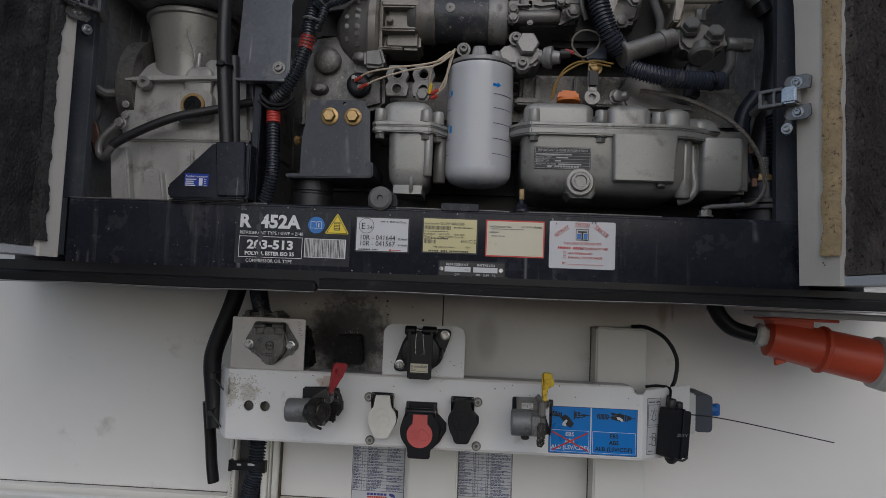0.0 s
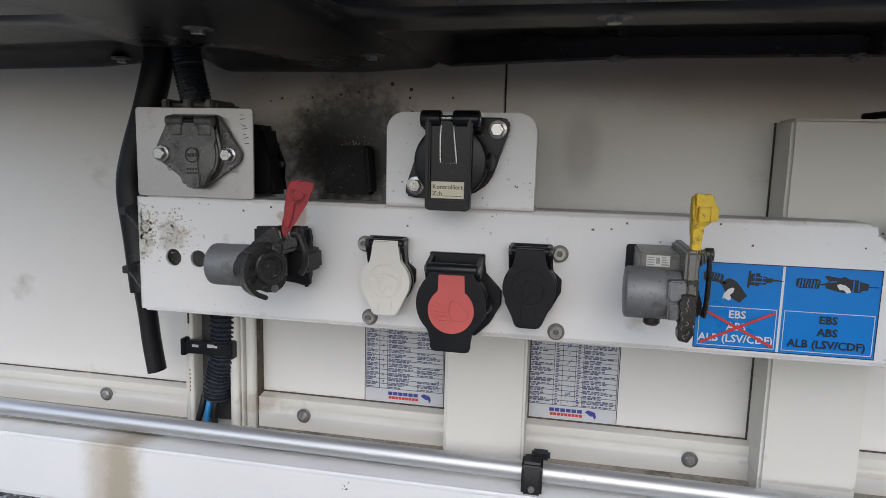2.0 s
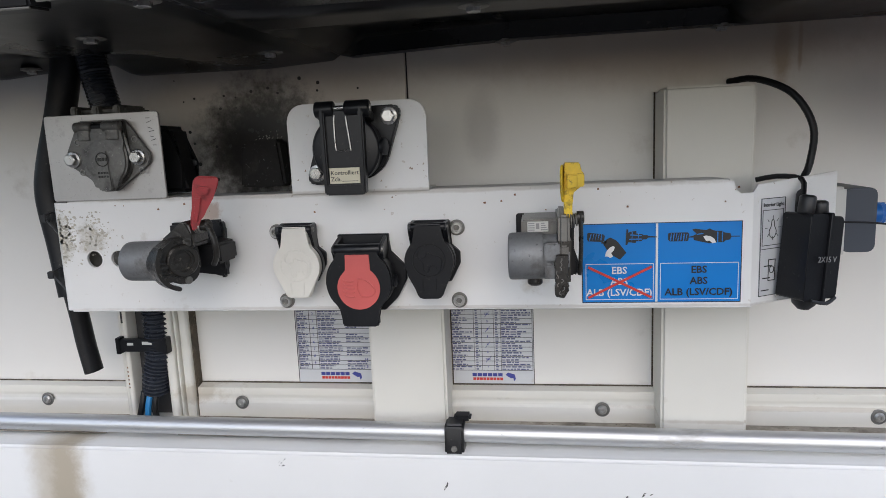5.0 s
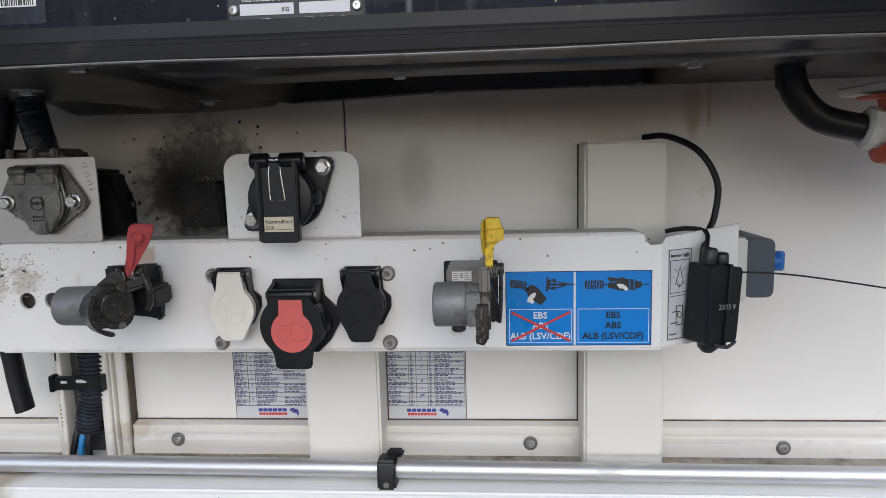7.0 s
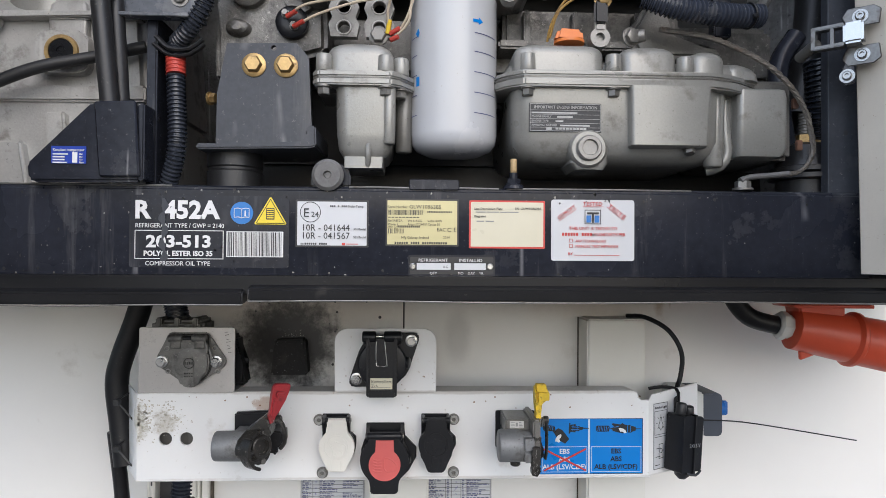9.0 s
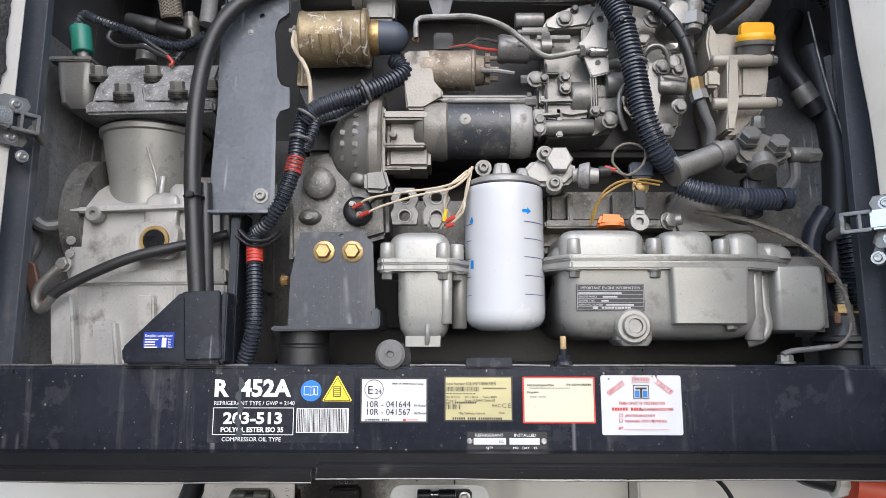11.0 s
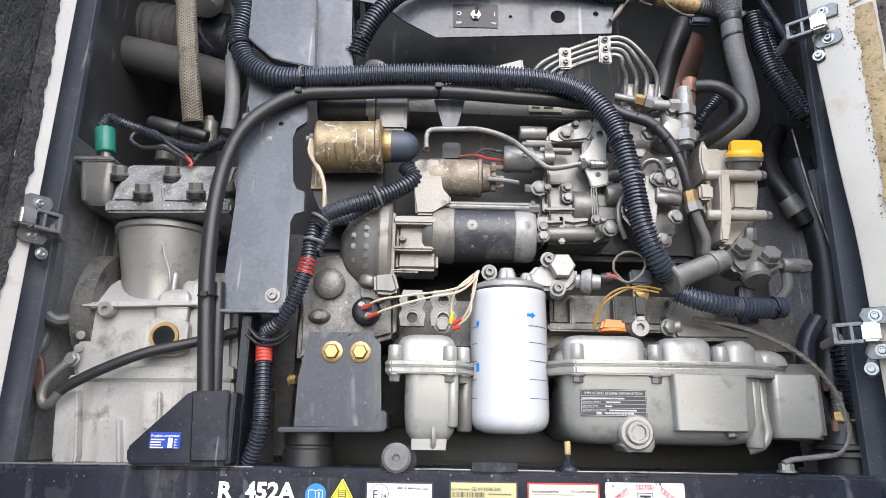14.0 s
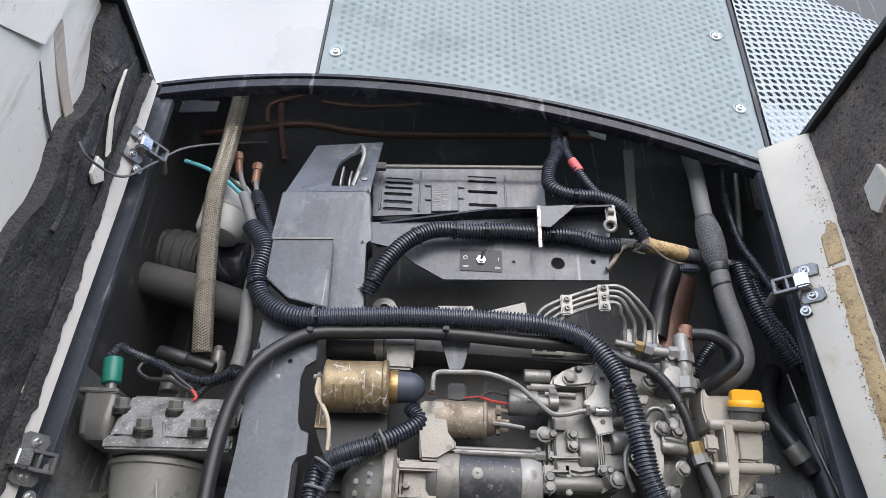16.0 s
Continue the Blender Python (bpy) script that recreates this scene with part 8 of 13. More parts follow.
# approval label
s = label_plate(-0.206, 1.7245, -0.115, 1.784, sheet_white, "white approval label with a round mark", border=ink_black, r=0.001)
bm = bm_new()
ring(bm, (-0.1875, LY - 0.0008, 1.7685), (0, 1, 0), 0.0125, 0.00035, 32, 4)
part("round_mark", bm, ink_black, s)
letters("E", (-0.1965, TY, 1.7625), 0.0155, ink_black, s)
letters("24", (-0.1865, TY, 1.7625), 0.0095, ink_black, s)
letters("10R - 041644", (-0.1985, TY, 1.7450), 0.0118, ink_black, s, width=0.058)
letters("10R - 041567", (-0.1985, TY, 1.7350), 0.0118, ink_black, s, width=0.058)
letters("30 Model", (-0.1340, TY, 1.7460), 0.0042, ink_black, s)
letters("50 Model", (-0.1340, TY, 1.7360), 0.0042, ink_black, s)
letters("Multi-Temp", (-0.1410, TY, 1.7745), 0.0042, ink_black, s)
bars(s, ink_black, [(-0.1945 + i * 0.0026, 1.7276, -0.1927 + i * 0.0026, 1.7300) for i in range(11) if i != 6] + [(-0.1630 + i * 0.0024, 1.7750, -0.1613 + i * 0.0024, 1.7772) for i in range(9) if i not in (3, 5)])
bars(s, ink_grey, [(-0.1995, 1.7274, -0.1955, 1.7298)])
bars(s, ink_red, [(-0.1480, 1.7272, -0.1440, 1.7300), (-0.1425, 1.7282, -0.1280, 1.7291)])

# serial plate
s = label_plate(-0.0935, 1.7265, -0.001, 1.7865, sheet_gold, "dull gold serial plate with black print", border=ink_black, r=0.001)
letters("Serial Number", (-0.0905, TY, 1.7745), 0.0046, ink_black, s, width=0.0245)
letters("GLW1086385", (-0.0640, TY, 1.7742), 0.0066, ink_black, s, width=0.040)
x, items = -0.0900, []
while x < -0.046:
    w = rng.choice((0.0005, 0.0009))
    items.append((x, 1.7660, x + w, 1.7722))
    x += w + rng.choice((0.0005, 0.0008))
x = -0.0900
while x < -0.070:
    w = rng.choice((0.0005, 0.0009))
    items.append((x, 1.7425, x + w, 1.7488))
    x += w + rng.choice((0.0006, 0.0012))
bars(s, ink_black, items, name="barcode")
bars(s, ink_black, [(-0.041 + i * 0.0021, 1.7690, -0.0396 + i * 0.0021, 1.7710) for i in range(15)] + [(-0.0905 + i * 0.0045, 1.7624, -0.0872 + i * 0.0045, 1.7634) for i in range(9)])
letters("Ref R452A", (-0.0905, TY, 1.7572), 0.0042, ink_black, s)
letters("Wt 6 KGS", (-0.0660, TY, 1.7572), 0.0042, ink_black, s)
letters("Volts 400V", (-0.0410, TY, 1.7572), 0.0042, ink_black, s)
letters("Phase 3", (-0.0905, TY, 1.7528), 0.0042, ink_black, s)
letters("Amps 19.2AMP Cycles 50", (-0.0660, TY, 1.7528), 0.0042, ink_black, s, width=0.041)
letters("Unit ID", (-0.0905, TY, 1.7500), 0.0036, ink_black, s)
bars(s, ink_black, [(-0.0785 + i * 0.0024, 1.7500, -0.0769 + i * 0.0024, 1.7526) for i in range(12)])
letters("C E", (-0.0160, TY, 1.7448), 0.0080, ink_black, s, width=0.0115)
letters("EAC", (-0.0290, TY, 1.7455), 0.0062, ink_black, s)
letters("Mfg Galway, Ireland", (-0.0740, TY, 1.7360), 0.0044, ink_black, s)
letters("2016", (-0.0210, TY, 1.7365), 0.0044, ink_black, s)
bars(s, ink_black, [(-0.0820 + i * 0.0029, 1.7292, -0.0800 + i * 0.0029, 1.7320) for i in range(23) if i not in (6, 11)])

# description plate with a red border
s = label_plate(0.012, 1.7245, 0.109, 1.7855, sheet_cream, "cream description plate with a red border", border=ink_red, r=0.0015)
letters("Unit Description Plate", (0.0180, TY, 1.7732), 0.0046, ink_black, s, width=0.036)
letters("SN", (0.0705, TY, 1.7738), 0.0042, ink_black, s)
letters("GLW1086385", (0.0775, TY, 1.7738), 0.0042, ink_black, s, width=0.026)
letters("Diagrams", (0.0180, TY, 1.7640), 0.0040, ink_black, s)
bars(s, ink_grey, [(0.0205, 1.7700, 0.0330, 1.7712), (0.0340, 1.7700, 0.0500, 1.7712), (0.0510, 1.7700, 0.0750, 1.7712), (0.0215, 1.7582, 0.0310, 1.7596), (0.0330, 1.7582, 0.0435, 1.7596)])

# test label
s = label_plate(0.117, 1.7095, 0.2245, 1.7875, sheet_white, "white test label with red print", r=0.003)
for word, a, x, z in (("GEPR\u00dcFT", 35, 0.1265, 1.7615), ("TESTED", 0, 0.1575, 1.7800), ("TEST\u00c9", -38, 0.1895, 1.7795)):
    letters(word, None, 0.0068, ink_red, s, m=Matrix.Translation((x, TY, z)) @ pose(0, 0, 0, 0, -a, 0) @ pose(0, 0, 0, 90, 0, 0), width=0.027 if a else 0.025)
    bm = bm_new()
    box(bm, (0, 0, -0.0016), (0.027, 0.0003, -0.0011), m=Matrix.Translation((x, TY, z)) @ pose(0, 0, 0, 0, -a, 0))
    part("underline", bm, ink_red, s)
bm = bm_new()
for a, b, c_, d in ((0.160, 1.7565, 0.181, 1.7573), (0.160, 1.7740, 0.181, 1.7748), (0.160, 1.7565, 0.1607, 1.7748), (0.1803, 1.7565, 0.181, 1.7748), (0.1630, 1.7690, 0.178, 1.7715), (0.1692, 1.7580, 0.1718, 1.7700)):
    strip(bm, a, b, c_, d, TY)
part("logo_frame", bm, ink_black, s)
bars(s, ink_blue, [(0.1622, 1.7585, 0.1682, 1.7675), (0.1728, 1.7585, 0.1788, 1.7675)], name="logo_shape")
letters("THIS UNIT IS TESTED TO", (0.1708, TY, 1.7490), 0.0058, ink_red, s, "CENTER", width=0.062)
bars(s, ink_red, [(0.1310 + i * 0.0036, 1.7413, 0.1335 + i * 0.0036, 1.7453) for i in range(11) if i != 6])
letters("STANDARDS PER", (0.1715, TY, 1.7412), 0.0058, ink_red, s, width=0.041)
letters("ARV TECHNOLOGY", (0.1480, TY, 1.7330), 0.0052, ink_red, s, width=0.040)
letters("MANUAL TEST METHODS", (0.1480, TY, 1.7260), 0.0052, ink_red, s, width=0.055)
letters("BY", (0.1385, TY, 1.7165), 0.0055, ink_red, s)
bm = bm_new()
strip(bm, 0.1465, 1.7163, 0.2050, 1.7168, TY)
for z in (1.7330, 1.7262):
    for a, b, c_, d in ((0.140, z, 0.1445, z + 0.0004), (0.140, z + 0.004, 0.1445, z + 0.0044), (0.140, z, 0.1404, z + 0.0044), (0.1441, z, 0.1445, z + 0.0044)):
        strip(bm, a, b, c_, d, TY)
part("tick_box", bm, ink_red, s)

# small refrigerant plate
s = label_plate(-0.0645, 1.689, 0.0455, 1.7155, ink_black, "small black plate with two pale fields and two rivets", border=black_frame, r=0.002)
bars(s, sheet_white, [(-0.0540, 1.6970, -0.0110, 1.7055), (-0.0065, 1.6970, 0.0335, 1.7055)], LY - 0.0008, "field")
letters("REFRIGERANT", (-0.0520, TY, 1.7072), 0.0056, ink_white, s, width=0.037)
letters("INSTALLED", (-0.0005, TY, 1.7072), 0.0056, ink_white, s, width=0.029)
letters("KG", (-0.0205, TY, 1.6992), 0.0045, ink_black, s)
letters("QTY", (-0.0375, TY, 1.6912), 0.0045, ink_white, s)
for t_, x in (("MO", -0.0020), ("DAY", 0.0105), ("YR", 0.0250)):
    letters(t_, (x, TY, 1.6912), 0.0045, ink_white, s)
for x in (-0.0590, 0.0390):
    bm = bm_new()
    lathe(bm, (x, LY - 0.0004, 1.7012), (0, -1, 0), [(0, 0.0042), (0.0012, 0.004), (0.002, 0.003), (0.002, 0.0012), (0.001, 0.0010)], 18)
    part("rivet", bm, steel, s)

# ---- compressor ----
comp = thing("compressor", (-0.53, 1.25, 1.80), "grey cast reciprocating compressor with a bolted salty cylinder head", "compressor")
CY = 1.150
bm = bm_new()
prism(bm, [(-0.668, 1.910), (-0.665, 1.917), (-0.650, 1.919), (-0.417, 1.920), (-0.409, 1.785), (-0.655, 1.784), (-0.662, 1.804)], CY, 1.42, 0.012, 4)
prism(bm, [(-0.668, 1.896), (-0.664, 1.901), (-0.637, 1.901), (-0.624, 1.804), (-0.630, 1.791), (-0.651, 1.791), (-0.659, 1.804)], CY - 0.018, CY + 0.03, 0.006, 3)
prism(bm, [(-0.606, 1.862), (-0.573, 1.863), (-0.561, 1.787), (-0.596, 1.787)], CY - 0.015, CY + 0.03, 0.004, 3)
prism(bm, [(-0.544, 1.902), (-0.519, 1.902), (-0.514, 1.846), (-0.539, 1.845)], CY - 0.014, CY + 0.03, 0.003, 3)
part("sump", bm, cast_smooth, comp)
bm = bm_new()
prism(bm, [(-0.659, 1.914), (-0.670, 1.950), (-0.668, 1.978), (-0.654, 2.007), (-0.652, 2.034), (-0.644, 2.063), (-0.639, 2.092), (-0.629, 2.110), (-0.601, 2.114), (-0.577, 2.107), (-0.523, 2.102), (-0.430, 2.103), (-0.416, 1.916)], CY + 0.006, 1.42, 0.016, 5)
# the shoulder above the flange leans back to the cylinder
zf = 2.033
bmesh.ops.bisect_plane(bm, geom=bm.verts[:] + bm.edges[:] + bm.faces[:], plane_co=(0, 0, zf), plane_no=(0, 0, 1))
for v in bm.verts:
    if v.co.z > zf and v.co.y < CY + 0.04:
        v.co.y += (v.co.z - zf) * 0.95
part("crankcase", bm, cast_smooth, comp)
bm = bm_new()
loft(bm, [(2.026, -0.546, -0.492, CY - 0.006, CY + 0.04, 0.006), (2.046, -0.544, -0.494, CY - 0.005, CY + 0.04, 0.007), (2.054, -0.538, -0.498, CY - 0.001, CY + 0.04, 0.008), (2.058, -0.530, -0.506, CY + 0.006, CY + 0.04, 0.008)], 5)
loft(bm, [(1.990, -0.545, -0.495, CY - 0.004, CY + 0.03, 0.005), (2.034, -0.547, -0.494, CY - 0.004, CY + 0.03, 0.005)], 4)
cyl(bm, (-0.527, CY + 0.006, 2.050), (-0.5265, CY + 0.010, 2.084), 0.0055, 14, bev=0.002)
loft(bm, [(2.036, -0.512, -0.478, CY, CY + 0.04, 0.006), (2.064, -0.513, -0.480, CY + 0.002, CY + 0.04, 0.007), (2.072, -0.509, -0.486, CY + 0.008, CY + 0.04, 0.008)], 5)
part("web", bm, cast_smooth, comp)
bm = bm_new()
sweep(bm, [(-0.550, 1.152, 2.128), (-0.541, 1.146, 2.106), (-0.531, 1.140, 2.087), (-0.526, 1.138, 2.070), (-0.526, 1.142, 2.057)], 0.0020, 8)
part("cast_rib", bm, cast_green, comp)
bm = bm_new()
prism(bm, [(-0.658, 2.031), (-0.604, 2.034), (-0.425, 2.039), (-0.424, 2.030), (-0.603, 2.026), (-0.654, 2.022)], CY - 0.012, CY + 0.03, 0.003, 2)
part("case_flange", bm, cast_smooth, comp)
bm = bm_new()
prism(bm, [(-0.602, 1.933), (-0.565, 1.932), (-0.540, 1.939), (-0.507, 1.936), (-0.469, 1.939), (-0.418, 1.940), (-0.416, 1.918), (-0.659, 1.915), (-0.662, 1.922), (-0.626, 1.924)], CY - 0.006, CY + 0.03, 0.003, 2)
part("sump_flange", bm, cast_smooth, comp)
bx, bz = (-0.523, 1.981)
bm = bm_new()
prism(bm, rounded(bx - 0.036, bz - 0.028, bx + 0.034, bz + 0.028, 0.014, 5), CY - 0.012, CY + 0.02, 0.004, 2)
part("oil_boss", bm, cast_smooth, comp)
bm = bm_new()
lathe(bm, (bx, CY - 0.012, bz), (0, -1, 0), [(0, 0.0225), (0.003, 0.0215), (0.003, 0.0165), (-0.004, 0.0155)], 32, caps=False)
part("sight_ring", bm, brass, comp, "dull brass sight glass ring")
bm = bm_new()
lathe(bm, (bx, CY - 0.0135, bz), (0, -1, 0), [(0, 0.0158), (0.001, 0.0156), (0.001, 0.006), (-0.001, 0.005), (-0.001, 0.0)], 28)
part("sight_glass", bm, black_pan, comp)
bm = bm_new()
lathe(bm, (-0.617, 1.140, 2.021), (0, -1, 0), [(-0.01, 0.012), (0.004, 0.012), (0.006, 0.010), (0.006, 0.005), (0.0, 0.004)], 20)
part("lug", bm, cast_grey, comp)
for px in ((-0.654, 1.150, 1.983), (-0.654, 1.150, 1.963)):
    bm = bm_new()
    lathe(bm, px, (0, -1, 0), [(0, 0.007), (0.002, 0.0066), (0.0024, 0.005)], 16)
    box(bm, (px[0] - 0.0055, px[1] - 0.0034, px[2] - 0.0007), (px[0] + 0.0055, px[1] - 0.002, px[2] + 0.0007))
    part("plug_screw", bm, cast_grey, comp)
bm = bm_new()
bolt(bm, (-0.658, 1.145, 1.946), (0, -1, 0), 0.009, 0.010)
part("bolt", bm, zinc, comp)
# cylinder neck
cxm, zt_ = -0.572, 2.159
zl = 2.071
hc = zt_ - zl
bm = bm_new()
lathe(bm, (cxm, 1.228, zl - 0.020), (0, 0, 1), [(-0.010, 0.062), (0.020, 0.0640), (0.032, 0.0650), (0.5 * hc + 0.02, 0.0715), (hc + 0.020, 0.0800)], 56)
part("cylinder", bm, cast_green, comp)
bm = bm_new()
lathe(bm, (cxm, 1.228, zt_ - 0.001), (0, 0, 1), [(0, 0.079), (0.002, 0.085), (0.009, 0.086), (0.011, 0.084)], 56)
part("cylinder_ring", bm, cast_grey, comp)
bm = bm_new()
lathe(bm, (cxm, 1.228, zt_ + 0.010), (0, 0, 1), [(0, 0.081), (0.016, 0.081)], 56)
part("gasket", bm, rubber, comp, "dark head gasket")
# head
bm = bm_new()
prism(bm, [(-0.638, 2.179), (-0.636, 2.192), (-0.441, 2.193), (-0.440, 2.176), (-0.636, 2.172)], 1.125, 1.40, 0.005, 3)
part("head_gasket_flange", bm, cast_salt, comp)
bm = bm_new()
prism(bm, [(1.128, 2.188), (1.140, 2.225), (1.165, 2.271), (1.38, 2.271 + 0.004), (1.38, 2.188)], -0.634, -0.444, 0.008, 3, axis="x")
for px in ((-0.610, 1.140, 2.206), (-0.583, 1.132, 2.200), (-0.540, 1.140, 2.206), (-0.499, 1.132, 2.202), (-0.455, 1.140, 2.206)):
    p = Vector(px)
    cyl(bm, p + Vector((0, 0.006, -0.020)), p + Vector((0, 0.006, 0.012)), 0.0135, 18, bev=0.003)
for px in ((-0.556, 1.128, 2.188), (-0.471, 1.128, 2.188)):
    p = Vector(px)
    prism(bm, [(p.x - 0.012, p.z - 0.006), (p.x + 0.012, p.z - 0.006), (p.x + 0.004, p.z + 0.030), (p.x - 0.004, p.z + 0.030)], 1.128, 1.16, 0.003, 2)
part("cylinder_head", bm, cast_salt, comp, "salt-crusted cylinder head")
bm = bm_new()
loft(bm, [(2.190, -0.680, -0.640, 1.150, 1.24, 0.012), (2.198, -0.690, -0.640, 1.143, 1.24, 0.014), (2.225, -0.695, -0.640, 1.140, 1.24, 0.014), (2.262, -0.698, -0.640, 1.138, 1.24, 0.012)], 6)
box(bm, (-0.706, 1.134, 2.262), (-0.640, 1.24, 2.270), 0.002)
part("suction_flange", bm, cast_dark, comp)
for p in ((-0.633, 1.150, 2.248), (-0.580, 1.125, 2.209), (-0.548, 1.150, 2.248), (-0.497, 1.125, 2.212), (-0.453, 1.140, 2.221)):
    bm = bm_new()
    p = Vector(p)
    bolt(bm, p + Vector((0, 0, -0.006)), (0, -0.35, 1), 0.0112, 0.017)
    hb_ = part("head_bolt", bm, cast_dark, comp)
    bm = bm_new()
    lathe(bm, p + Vector((0, 0.003, -0.014)), (0, -0.35, 1), [(0, 0.0150), (0.0036, 0.0152), (0.0040, 0.0140), (0.0052, 0.0140), (0.0056, 0.0148), (0.0092, 0.0146), (0.0098, 0.012)], 24)
    part("washer", bm, cast_oily, hb_, "oily dark washers")
# belt wheel behind at the left
bm = bm_new()
wx, wz = (-0.646, 2.028)
lathe(bm, (wx + 0.005, 1.24, wz), (-1, 0, 0), [(0, 0.10), (0.03, 0.10), (0.034, 0.094), (0.034, 0.07), (0.05, 0.068), (0.055, 0.02)], 40)
part("clutch_drum", bm, cast_block, comp)
# pipe hook at the left of the compressor
bm = bm_new()
sweep(bm, [(-0.415, 1.140, 1.990), (-0.477, 1.130, 1.972), (-0.541, 1.118, 1.954), (-0.597, 1.112, 1.929), (-0.642, 1.110, 1.904), (-0.650, 1.110, 1.896)], 0.0080, 12)
tagged(part("oil_hose", bm, rubber), "black rubber hose across the compressor to a bent steel pipe", "hose")
bm = bm_new()
sweep(bm, [(-0.648, 1.110, 1.898), (-0.659, 1.112, 1.885), (-0.671, 1.120, 1.876), (-0.683, 1.125, 1.887), (-0.680, 1.125, 1.911), (-0.658, 1.130, 1.939)], 0.0064, 12)
tagged(part("bent_pipe", bm, cast_dark), "grey steel pipe bent back at the end of the oil hose", "pipe")
bm = bm_new()
sweep(bm, [(-0.719, 1.160, 2.016), (-0.706, 1.170, 2.007), (-0.684, 1.190, 2.017)], 0.010, 10)
sweep(bm, [(-0.730, 1.170, 1.947), (-0.723, 1.180, 1.984), (-0.755, 1.200, 2.033)], 0.006, 8)
tagged(part("side_pipe", bm, cast_dark), "dark bent pipe at the side of the bay", "pipe")
bm = bm_new()
cyl(bm, (-0.768, 1.220, 2.079), (-0.737, 1.280, 2.049), 0.016, 14)
tagged(part("side_tube", bm, rubber), "black tube at the side of the bay", "pipe")
bm = bm_new()
prism(bm, [(-0.743, 1.966), (-0.713, 1.949), (-0.693, 1.879), (-0.712, 1.892)], 1.16, 1.17, 0.002, 1)
tagged(part("side_strap", bm, copper), "brown strap at the side of the bay", "strap")

# fittings on top of the compressor: green cap, service valve, small looms
cap_ = thing("green_cap", (-0.662, 1.150, 2.272), "dark green plastic cap on a small valve", "cap")
bm = bm_new()
cyl(bm, (-0.662, 1.150, 2.281), (-0.670, 1.150, 2.325), 0.0155, 20, bev=0.002)
part("cap", bm, green_plastic, cap_)
bm = bm_new()
cyl(bm, (-0.659, 1.150, 2.264), (-0.662, 1.150, 2.283), 0.009, 12)
part("stem", bm, cast_dark, cap_)
bm = bm_new()
sweep(bm, [(-0.677, 1.150, 2.330), (-0.665, 1.150, 2.346), (-0.646, 1.150, 2.338), (-0.614, 1.160, 2.329), (-0.561, 1.160, 2.308), (-0.514, 1.160, 2.298), (-0.474, 1.160, 2.316)], 0.008, 10, ribs=0.005)
tagged(part("corrugated_loom", bm, loom_black), "thin black corrugated loom over the compressor head", "loom", "compressor looms")
bm = bm_new()
sweep(bm, [(-0.526, 1.170, 2.276), (-0.509, 1.170, 2.296), (-0.473, 1.170, 2.313), (-0.459, 1.180, 2.328)], 0.008, 10, ribs=0.005)
tagged(part("corrugated_loom", bm, loom_black), "thin black corrugated loom over the compressor head", "loom", "compressor looms")
valve = thing("service_valve", (-0.576, 1.190, 2.330), "dark service valve with a rubber boot", "valve")
bm = bm_new()
cyl(bm, (-0.613, 1.180, 2.353), (-0.558, 1.180, 2.340), 0.013, 16, bev=0.004)
cyl(bm, (-0.563, 1.180, 2.342), (-0.510, 1.180, 2.328), 0.010, 14, bev=0.002)
part("boot", bm, rubber, valve)
bm = bm_new()
cyl(bm, (-0.513, 1.200, 2.320), (-0.516, 1.200, 2.366), 0.013, 14, bev=0.002)
cyl(bm, (-0.515, 1.200, 2.356), (-0.519, 1.200, 2.375), 0.008, 6)
part("valve_body", bm, cast_dark, valve)
bm = bm_new()
cyl(bm, (-0.586, 1.200, 2.289), (-0.587, 1.200, 2.315), 0.016, 16)
part("valve_foot", bm, cast_dark, valve)
bm = bm_new()
sweep(bm, [(-0.625, 1.160, 2.323), (-0.627, 1.155, 2.308), (-0.608, 1.155, 2.295), (-0.571, 1.155, 2.295), (-0.548, 1.155, 2.284), (-0.521, 1.155, 2.272)], 0.004, 8)
sweep(bm, [(-0.625, 1.160, 2.323), (-0.595, 1.160, 2.327), (-0.558, 1.155, 2.298), (-0.529, 1.155, 2.279)], 0.004, 8)
tagged(part("sensor_wire", bm, rubber), "black looped sensor wire with a tie", "wire")
bm = bm_new()
sweep(bm, [(-0.534, 1.155, 2.282), (-0.519, 1.150, 2.266), (-0.524, 1.150, 2.261)], 0.003, 6)
tagged(part("red_wire", bm, red_wire), "short red wire end", "wire")

# ---- frame at the compressor: column, gusset, plate and hoses ----
frame_ = thing("bracket_frame", (-0.42, 1.10, 1.80), "blue-grey steel upright with a gusset foot and guard plate", "frame")
bm = bm_new()
box(bm, (-0.398, 1.100, 1.795), (-0.385, 1.16, 2.019), 0.002)
part("upright", bm, black_frame, frame_)
bm = bm_new()
prism(bm, [(-0.523, 1.805), (-0.518, 1.801), (-0.391, 1.802), (-0.395, 1.898), (-0.450, 1.898), (-0.525, 1.823)], 1.066, 1.078, 0.003, 2)
prism(bm, [(-0.444, 1.898), (-0.395, 1.900), (-0.389, 1.808), (-0.437, 1.807)], 1.060, 1.068, 0.002, 1)
box(bm, (-0.394, 1.066, 1.898), (-0.386, 1.15, 1.804), 0.002)
part("gusset", bm, black_frame, frame_)
bm = bm_new()
box(bm, (-0.525, 1.075, 1.801), (-0.433, 1.14, 1.801), 0.003)
part("rubber_pad", bm, rubber, frame_)
bm = bm_new()
